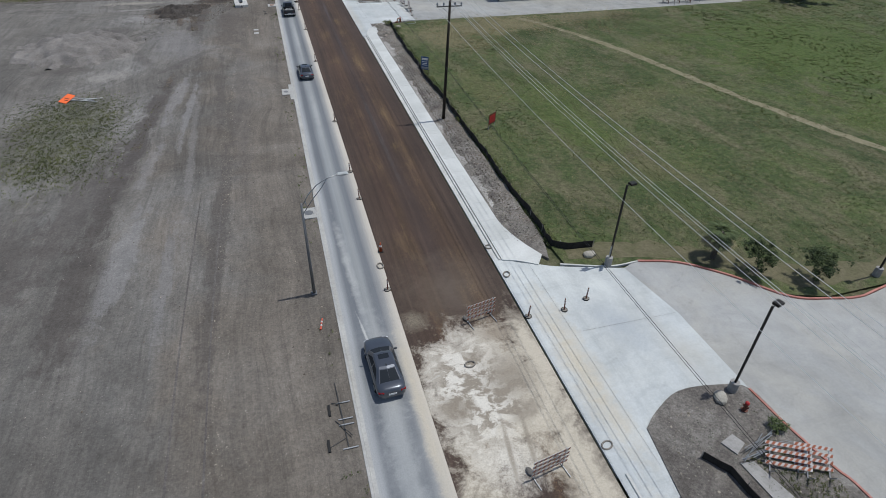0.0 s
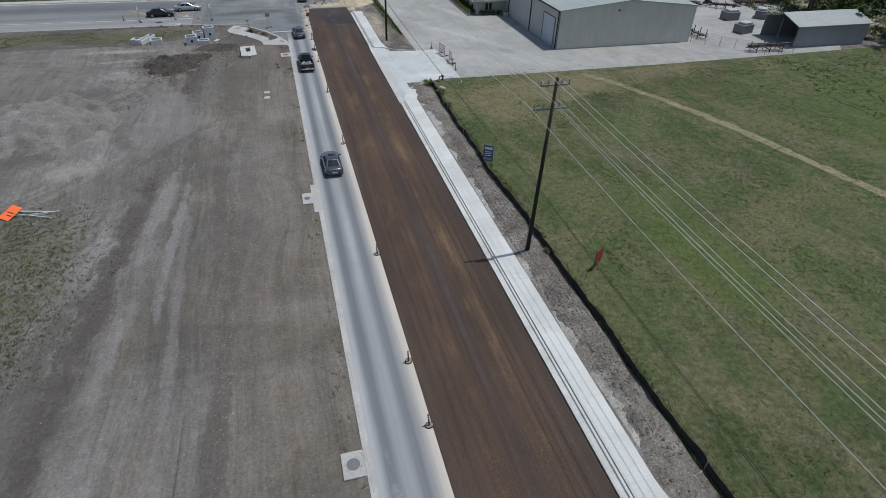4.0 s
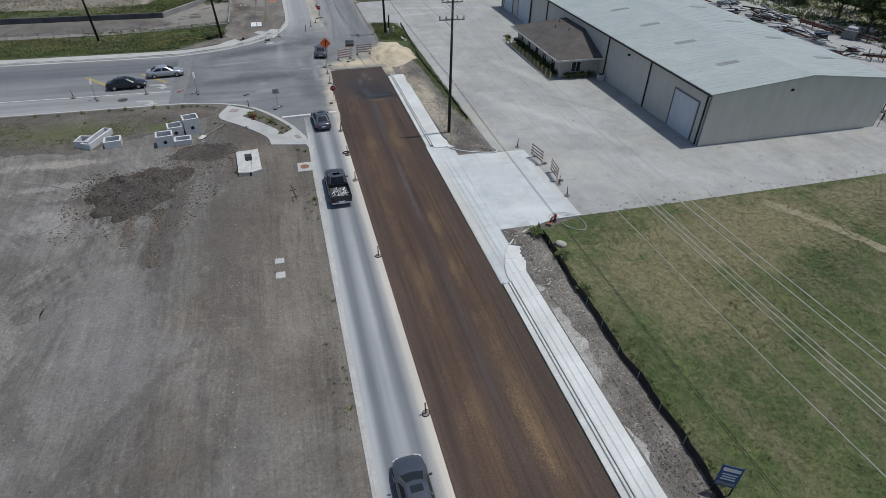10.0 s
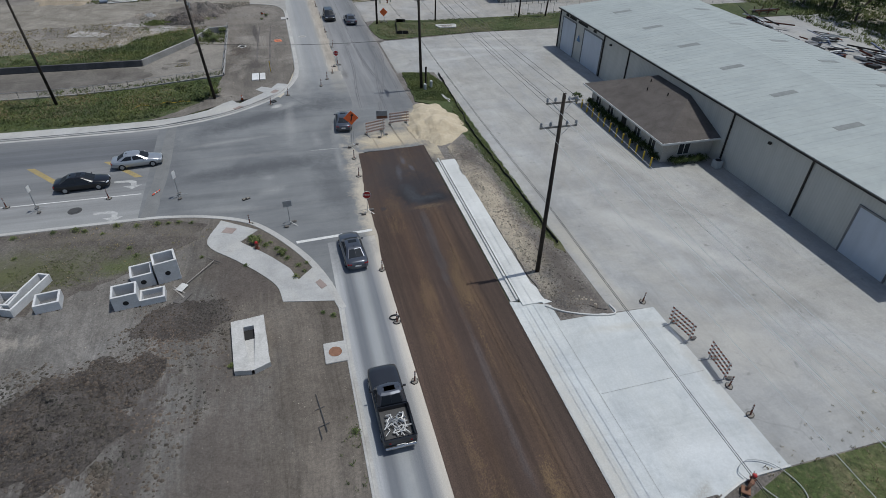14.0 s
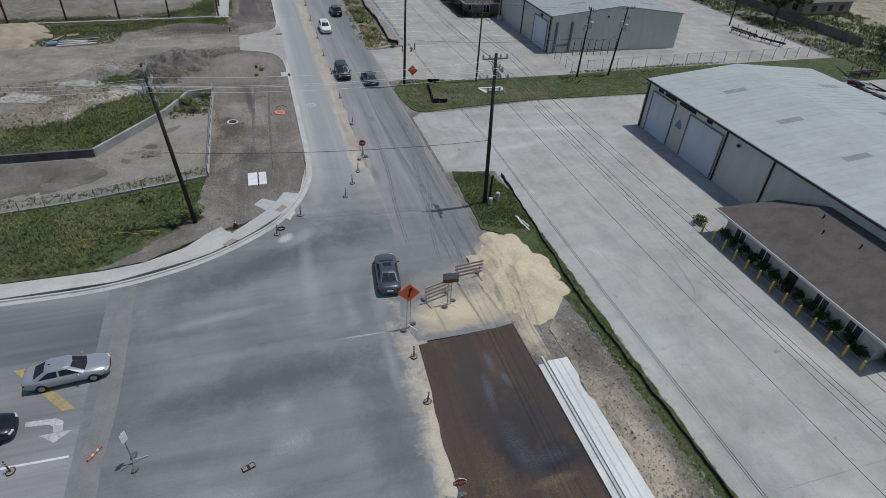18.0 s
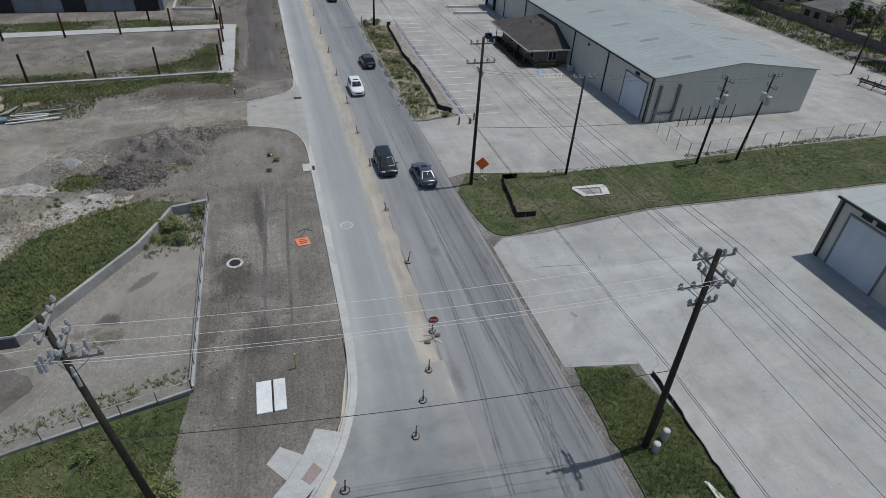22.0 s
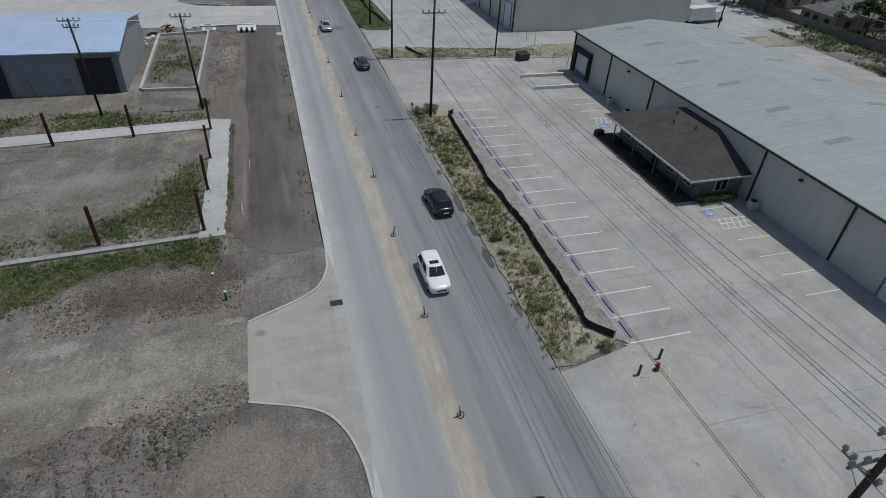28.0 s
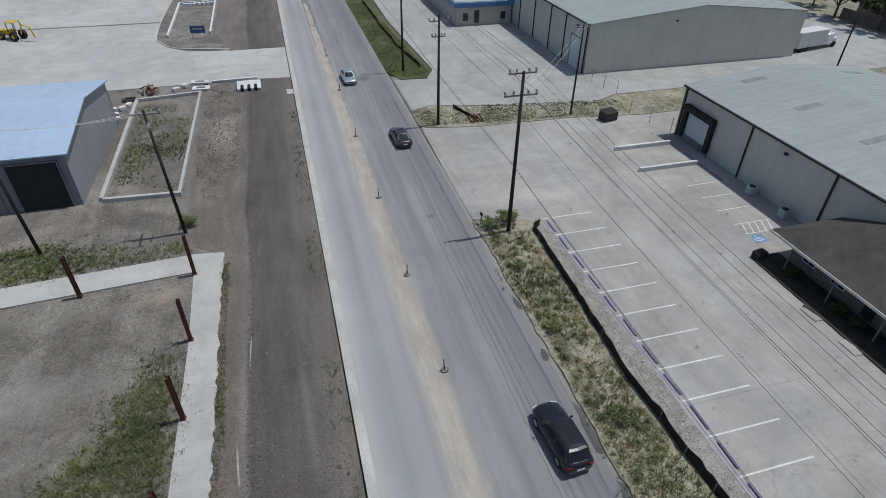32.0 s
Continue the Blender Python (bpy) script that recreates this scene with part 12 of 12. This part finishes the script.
tufts("strip_straw", [(17.4, 192), (20, 188.4), (34, 189), (36, 194), (20, 197)], 1300, 0.08, 0.08, STRAW, "dry straw in the green strip", seed=14, patch=0.0, soft=0.8)
tufts("scrub_weeds", [(17.0, 214.3), (20.6, 215.5), (20.6, 240), (21.2, 257), (17.0, 259.5)], 1100, 0.26, 0.1, BLADE_LUSH, "scrubby green weeds beside the road", seed=15, patch=0.2, soft=0.5)
tufts("scrub_straw", [(17.0, 214.3), (20.6, 215.5), (20.6, 240), (21.2, 257), (17.0, 259.5)], 1900, 0.26, 0.11, STRAW, "dry straw beside the road", seed=16, patch=-0.02)
weed_clumps("verge_weeds", [(-14.2 - 0.43 * k, 161.9 + 0.9 * ((k * 7) % 5) / 5, 0.34 + 0.06 * (k % 4)) for k in range(30)] + [(-8.6, 168.2, 0.5), (-8.2, 167.5, 0.4), (-7.8, 168.6, 0.45)], BLADE_MID, "dark leafy weeds along the sidewalk", 54, 0.1)
tufts("verge_tufts", [(-60, 161.8), (-17.5, 161.4), (-12.9, 163.4), (-9.2, 167), (-7.6, 169.2), (-7.4, 174.4), (-19, 171.9), (-60, 170)], 7000, 0.26, 0.11, BLADE_LUSH, "lush tall grass of the verge", seed=17, patch=-0.15)
tufts("bank_tufts", [(-60, 183), (-18.6, 182.6), (-12.6, 192), (-11, 197.6), (-8, 199.4), (-14, 199.6), (-20, 197), (-25, 191), (-60, 190)], 6500, 0.26, 0.11, BLADE_LUSH, "rank grass on the pond bank", seed=18, patch=-0.02)
tufts("verge_straw", [(-60, 164), (-17.5, 164), (-12.6, 165.6), (-7.6, 170), (-7.4, 174.4), (-19, 171.9), (-60, 170)], 2600, 0.2, 0.1, STRAW, "dry stalks in the verge", seed=39, patch=0.05)
tufts("bank_straw", [(-50, 186), (-18.6, 184), (-12.6, 193), (-9, 200.5), (-23, 204), (-27, 206), (-50, 203)], 2600, 0.2, 0.12, STRAW, "dry grass on the pond bank", seed=19, patch=-0.1)
tufts("pond_weeds", [(-12, 190.5), (-7.6, 191), (-7.6, 197.2), (-10.4, 196.4)], 220, 0.3, 0.12, BLADE_LUSH, "rank weeds in the pond corner", z=-0.05, seed=20, patch=-0.1)
tufts("pond_weeds", [(-30, 172.3), (-19, 173), (-7.6, 176), (-7.6, 177.4), (-19, 174.4), (-30, 173.8)], 320, 0.25, 0.12, BLADE_LUSH, "weeds along the pond edge", z=-0.05, seed=21)
tufts("site_weeds", [(-45, 233.3), (-7.9, 236.0), (-8.0, 249.2), (-9.4, 250.4), (-11.4, 242), (-16, 239), (-24, 237), (-45, 236)], 7600, 0.22, 0.1, BLADE_MID, "rank weeds inside the footing", z=0.09, seed=22, patch=-0.02, soft=0.7)
tufts("site_straw", [(-45, 236), (-8, 239), (-8, 257.5), (-45, 254)], 1800, 0.12, 0.1, STRAW, "dry grass inside the footing", z=0.09, seed=24, patch=-0.05, soft=0.4)
tufts("site_weeds", [(-45, 258.5), (-8.2, 261.4), (-8.6, 265), (-20, 265.5), (-45, 264)], 5600, 0.24, 0.1, BLADE_LUSH, "rank weeds behind the footing", z=0.09, seed=25, patch=-0.15, soft=0.5)
tufts("site_weeds", [(-45, 227.5), (-20, 228), (-12, 230), (-6.5, 230.8), (-5.6, 234.6), (-7.6, 234.7), (-45, 231.1)], 7500, 0.24, 0.11, BLADE_LUSH, "weeds along the grade beam", z=0.09, seed=26, patch=0.0, soft=0.6)
tufts("site_weeds", [(-21.6, 203.2), (-17, 203.8), (-17.2, 206.6), (-20.6, 206.2)], 900, 0.14, 0.1, BLADE_LUSH, "weeds round the rubble heaps", z=0.1, seed=27, patch=-0.1, soft=0.5)
rnd = random.Random(56)
weed_clumps("site_weeds", [(rnd.uniform(-21.5, -14.5), rnd.uniform(198, 201.8), rnd.uniform(0.14, 0.3)) for k in range(46)] + [(rnd.uniform(-11.5, -9.4), rnd.uniform(205, 207), rnd.uniform(0.15, 0.3)) for k in range(12)], BLADE_MID, "small weeds among the limestone rubble", 61, 0.12)
weed_clumps("scrub_weeds", [(17.4 + 2.9 * rnd.random() ** 1.5, rnd.uniform(215, 258.5), rnd.uniform(0.2, 0.5)) for k in range(150)], BLADE_MID, "leafy grey-green weeds beside the road", 59, 0.1)
weed_clumps("site_weeds", [(-5.8 - 0.42 * k + rnd.uniform(-0.3, 0.3), 234.2 - 0.07 * (0.42 * k) - abs(rnd.gauss(0, 1.3)), rnd.uniform(0.25, 0.55)) for k in range(60)], BLADE_LUSH, "leafy weeds along the grade beam", 56, 0.1)
weed_clumps("site_weeds", [(-8.6 - abs(rnd.gauss(0, 1.5)) - 0.18 * k, 236.4 + rnd.uniform(0, 1) * max(1.5, 9 - 0.3 * k), rnd.uniform(0.2, 0.45)) for k in range(50)], BLADE_LUSH, "leafy weeds inside the footing", 57, 0.1)
tufts("site_weeds", [(-33.5, 221.2), (-22.4, 221.2), (-21.6, 228.5), (-33, 228.5)], 2600, 0.18, 0.1, BLADE_MID, "weeds round the pipe pile", z=0.1, seed=52, patch=0.0, soft=0.4)
weed_clumps("pond_weeds", [(-11.4, 193.2, 0.9), (-10.4, 192.8, 1.0), (-9.5, 193.2, 0.9), (-10.6, 194.2, 0.9), (-9.2, 194.4, 0.7), (-11.9, 192.2, 0.5)], BLADE_LUSH, "tall leafy weeds in the pond corner", 53, 0.0)
tufts("pad_weeds", [(-16, 273), (-10, 272.5), (-10, 297), (-16.3, 296)], 1100, 0.22, 0.12, BLADE_LUSH, "thin weeds on the walled pad", z=0.09, seed=28, patch=0.05, soft=0.3)
tufts("strip_tufts", [(17.3, 285), (18, 281.6), (45, 279.2), (45, 284), (20, 287.2)], 3200, 0.12, 0.1, BLADE, "short grass of the northern strip", seed=29, patch=-0.1)
tufts("strip_tufts", [(17, 302), (18.4, 299), (23, 300), (20.6, 345), (17, 345)], 3600, 0.16, 0.1, BLADE_LUSH, "roadside grass with a ditch", seed=30, patch=-0.2)
tufts("island_grass", [(22.8, 12.8), (25.5, 14), (27, 11), (27.5, 4), (23.6, 4)], 1500, 0.12, 0.08, BLADE, "short grass on the earth island", z=0.11, seed=31)
tufts("scrub_far", [(101, 108), (135, 108), (135, 300), (101, 290)], 16000, 0.55, 0.35, BLADE_LUSH, "rough scrub behind the yards", z=-0.02, seed=32, patch=-0.2)
tufts("haul_weeds", [(1.4, 232), (2.7, 232), (2.7, 300), (1.6, 300)], 260, 0.2, 0.1, BLADE_LUSH, "small weeds behind the kerb", z=0.1, seed=33, patch=0.15)
tufts("wall_weeds", [(-5.3, 236), (-4.7, 236), (-4.7, 259), (-5.3, 259)], 220, 0.2, 0.1, BLADE_LUSH, "weeds along the footing", z=0.1, seed=34, patch=0.1)
tufts("fence_weeds", [(46, 198.3), (75, 199.3), (75, 200.2), (46, 199)], 350, 0.22, 0.1, BLADE_MID, "long grass under the fence", z=0.1, seed=35)


# ---- shrubs and trees ----
def leaf_cloud(rnd, clumps, size, per):
    """Small leaf blades gathered in uneven clumps; clumps: (centre, radius)."""
    co, fa = [], []
    for c, r in clumps:
        for _ in range(per):
            d = Vector((rnd.gauss(0, 1), rnd.gauss(0, 1), rnd.gauss(0, 1))).normalized() * r * rnd.uniform(0.35, 1.05)
            p = Vector(c) + Vector((d.x, d.y, d.z * 0.8))
            u = Vector((rnd.uniform(-1, 1), rnd.uniform(-1, 1), rnd.uniform(-0.4, 0.4))).normalized() * size * rnd.uniform(0.6, 1.3)
            v = u.cross(Vector((rnd.uniform(-1, 1), rnd.uniform(-1, 1), 1.0))).normalized() * size * 0.55
            i = len(co)
            co += [tuple(p - u), tuple(p + v * 0.8), tuple(p + u), tuple(p - v * 0.8)]
            fa.append((i, i + 1, i + 2, i + 3))
    me = bpy.data.meshes.new("crown")
    me.from_pydata(co, [], fa)
    return me


BARK = surface("grey_bark", (0.06, 0.05, 0.042), (0.15, 0.13, 0.11), 1.5, 9, 0.4, 0.95, 0, 0.5, 0.03, "object")
def tree(x, y, h, spread, label, seed, leaf=LEAF, size=0.2, clumps=34, per=60, trunk=0.2, category="tree", group="trees"):
    rnd = random.Random(seed)
    t = thing("tree", (x, y, 0.0), rnd.uniform(0, 360), label, category, group)
    bm = bmesh.new()
    cyl(bm, (0, 0, -0.3), (0.05 * h * 0.3, 0, h * 0.45), trunk, trunk * 0.6, 8)
    cl = []
    for k in range(6):
        a = k * 1.05 + rnd.uniform(-0.3, 0.3)
        e = Vector((math.cos(a) * spread * rnd.uniform(0.4, 0.75), math.sin(a) * spread * rnd.uniform(0.4, 0.75), h * rnd.uniform(0.55, 0.85)))
        tube(bm, [(0.01 * h, 0, h * 0.3), tuple(e * 0.55 + Vector((0, 0, h * 0.12))), tuple(e)], trunk * 0.3, 5)
        for _ in range(clumps // 6):
            cl.append((e + Vector((rnd.gauss(0, spread * 0.3), rnd.gauss(0, spread * 0.3), rnd.gauss(0, h * 0.12))), rnd.uniform(0.14, 0.3) * spread))
    part("trunk", bm, BARK, t)
    me = leaf_cloud(rnd, cl, size, per)
    me.materials.append(leaf)
    ob = new("crown", me)
    ob.parent = t
    return t


MYRTLE = leaf_material("myrtle_leaf", (0.015, 0.03, 0.012), (0.07, 0.10, 0.04))
m1 = tree(35.2, 26.9, 3.0, 1.35, "small crepe myrtle in the thin turf", 3, MYRTLE, 0.085, 60, 60, 0.05, "tree", "lot trees")
copy_thing(m1, pose(38.7, 24.7, 0.05, 0, 0, 70))
PALMLEAF = leaf_material("palm_frond", (0.03, 0.052, 0.02), (0.1, 0.135, 0.055))
t = thing("palm", (33.1, 29.4, 0.05), 0, "short palm with a ragged skirt of dead fronds", "palm", "lot trees")
bm = bmesh.new()
for k in range(9):
    cyl(bm, (0, 0, k * 0.3 - 0.1), (0, 0, k * 0.3 + 0.25), 0.24 - 0.008 * k, 0.19, 10)
part("trunk", bm, BARK, t)
rnd = random.Random(4)
for k in range(34):
    bm = bmesh.new()
    dead = k > 23
    a, up = k * 0.62, rnd.uniform(-0.75, -0.3) if dead else rnd.uniform(0.1, 1.1)
    ca, sa = math.cos(a), math.sin(a)
    ln = rnd.uniform(0.95, 1.3)
    stem = [(ca * ln * s * (1 - 0.2 * up), sa * ln * s * (1 - 0.2 * up), 2.6 + up * s * 1.1 - 0.85 * s * s) for s in (0, 0.3, 0.55)]
    tube(bm, stem, 0.015, 4)
    tip = Vector(stem[-1])
    for j in range(11):
        b = a + (j - 5) * 0.22
        e = tip + Vector((math.cos(b) * 0.85, math.sin(b) * 0.85, -0.25 - 0.05 * abs(j - 5) + 0.2 * up))
        s = Vector((-math.sin(b), math.cos(b), 0)) * 0.045
        bm.faces.new([bm.verts.new(p) for p in (tip - s * 0.3, tip + s * 0.3, e * 0.6 + tip * 0.4 + s, e, e * 0.6 + tip * 0.4 - s)])
    part("frond", bm, STRAW if dead else PALMLEAF, t, "dead straw-coloured frond" if dead else "")


def shrub(x, y, r, h, label, seed, leaf=LEAF, z=0.08):
    rnd = random.Random(seed)
    t = thing("shrub", (x, y, z), rnd.uniform(0, 360), label, "shrub", "shrubs")
    for k in range(3):
        a = k * 2.1
        bm = bmesh.new()
        tube(bm, [(0, 0, -0.05), (math.cos(a) * r * 0.5, math.sin(a) * r * 0.5, h * 0.6)], 0.02, 4)
        part("stem", bm, BARK, t)
    me = leaf_cloud(rnd, [(Vector((rnd.uniform(-r, r) * 0.6, rnd.uniform(-r, r) * 0.6, h * rnd.uniform(0.35, 0.7))), r * rnd.uniform(0.3, 0.5)) for _ in range(14)], 0.1, 42)
    me.materials.append(leaf)
    ob = new("foliage", me)
    ob.parent = t
    return t


s1 = shrub(39.35, 138.4, 0.75, 1.1, "dark green shrub against the office wall", 1)
for k in range(12):
    copy_thing(s1, pose(39.3 + 0.08 * math.sin(k * 2.3), 139.6 + 1.28 * k, 0.08, 0, 0, k * 67)).scale = (0.85, 0.85, 1.45)
for k in range(4):
    copy_thing(s1, pose(40.9 + 1.15 * k, 137.0, 0.08, 0, 0, k * 50 + 20))
copy_thing(s1, pose(38.9, 156.6, 0.08, 0, 0, 10))
for k, y in enumerate((234.2, 236.3, 239.6, 241.2, 245.6)):
    copy_thing(s1, pose(39.6, y, 0.1, 0, 0, k * 71)).scale = (0.9, 0.9, 1.0)
for k in range(4):
    copy_thing(s1, pose(41.2 + 1.15 * k, 231.3, 0.08, 0, 0, k * 50))
s2 = shrub(17.9, 258.8, 0.9, 1.0, "wild green bush in the roadside scrub", 5, BLADE_LUSH)
for x, y, k in ((19.6, 259.3, 1.1), (18.3, 252.5, 0.7), (18.0, 245.0, 0.8), (18.8, 236.6, 0.9), (18.0, 229.6, 0.8), (19.6, 224.5, 0.8), (21.0, 214.9, 0.7), (18.4, 219.8, 0.6), (20.3, 259.6, 0.9), (-8.0, 197.0, 0.9), (-10.2, 194.6, 1.2), (-9.2, 192.4, 0.8), (-8.1, 167.6, 1.3), (-9.6, 166.6, 1.1), (-11.9, 215.2, 0.5), (-8.4, 265.8, 1.0), (20.7, 101.0, 0.9), (21.6, 97.4, 0.8), (21.3, 93.0, 0.7), (-3.2, 132.6, 0.7), (-1.0, 130.4, 0.5), (20.9, 60.0, 0.5), (-0.6, 206.0, 0.5), (-12.5, 171.3, 0.8), (-4.8, 118.5, 0.3), (-1.4, 203.8, 0.4), (26.1, 14.3, 0.7)):
    copy_thing(s2, pose(x, y, 0.08, 0, 0, x * 31) @ Matrix.Diagonal((1, 1, 1, 1))).scale = (k, k, k)
big = [tree(108, 112, 8.5, 4.6, "broad dark green tree behind the yards", 11, size=0.34, clumps=48, per=70, trunk=0.3), tree(112, 128, 10, 5.2, "broad dark green tree behind the yards", 12, size=0.36, clumps=54, per=70, trunk=0.35), tree(107, 148, 7.0, 4.0, "rounded dark green tree behind the yards", 13, size=0.32, clumps=42, per=70, trunk=0.28)]
rnd = random.Random(21)
for k in range(34):
    y = 104 + 6.6 * k + rnd.uniform(-2, 2)
    far = 1 if k % 2 else 0
    if 205 < y < 300 and k % 3:
        continue
    sc = rnd.uniform(0.7, 1.15)
    copy_thing(big[k % 3], pose(109 + 7 * far + rnd.uniform(-2.5, 3.5), y, 0, 0, 0, rnd.uniform(0, 360))).scale = (sc, sc, sc)


# ---- houses and fence on the far east side ----
ROOFGREY = surface("grey_shingles", (0.09, 0.088, 0.085), (0.17, 0.165, 0.16), 0.6, 10, 0.3, 0.9, 0, 0.5, 0.03)
BRICKY = surface("tan_brick", (0.26, 0.21, 0.17), (0.38, 0.32, 0.26), 0.8, 9, 0.3, 0.9, 0, 0.3, 0.02)
FENCEWOOD = surface("grey_fence_boards", (0.14, 0.12, 0.10), (0.24, 0.21, 0.18), 0.8, 10, 0.4, 0.9, 0, 0.3, 0.02)
def house(x, y, rz, w, d, label):
    t = thing("house", (x, y, 0), rz, label, "house", "far houses")
    h = 2.9
    for a, b in (((-w / 2, d / 2), (-w / 2, -d / 2)), ((-w / 2 + 0.2, -d / 2), (w / 2 - 0.2, -d / 2)), ((w / 2, -d / 2), (w / 2, d / 2)), ((w / 2 - 0.2, d / 2), (-w / 2 + 0.2, d / 2))):
        wall_part(t, "wall", a, b, [(0, h), (1, h)], BRICKY)
    bm = bmesh.new()
    e = [(-w / 2 - 0.5, -d / 2 - 0.5, h), (w / 2 + 0.5, -d / 2 - 0.5, h), (w / 2 + 0.5, d / 2 + 0.5, h), (-w / 2 - 0.5, d / 2 + 0.5, h)]
    v = [bm.verts.new(p) for p in e] + [bm.verts.new((-w / 2 + d / 2, 0, h + 2.6)), bm.verts.new((w / 2 - d / 2, 0, h + 2.6))]
    for f in ((0, 1, 5, 4), (1, 2, 5), (2, 3, 4, 5), (3, 0, 4), (3, 2, 1, 0)):
        bm.faces.new([v[i] for i in f])
    part("roof", bm, ROOFGREY, t)
    for k in (-0.28, 0.05, 0.3):
        bm = bmesh.new()
        box(bm, (-w / 2 - 0.04, d * k, 1.5), (0.1, 1.3, 1.3))
        part("window", bm, PANE, t)
        bm = bmesh.new()
        box(bm, (w * k, -d / 2 - 0.04, 1.5), (1.3, 0.1, 1.3))
        part("window", bm, PANE, t)
    return t
for k, (x, y, rz) in enumerate(((124, 252, 5), (125, 272, 0), (123, 292, -4), (126, 232, 3), (128, 312, 0))):
    house(x, y, rz, 15, 10, "low brick house with a grey hip roof beyond the fence")
t = thing("board_fence", (0, 0, 0), 0, "long grey wooden fence before the far houses", "fence")
for k in range(44):
    bm = bmesh.new()
    box(bm, (111.5 + 0.03 * k, 205 + 2.5 * k, 0.95), (0.06, 2.46, 1.9))
    part("fence_panel", bm, FENCEWOOD, t)
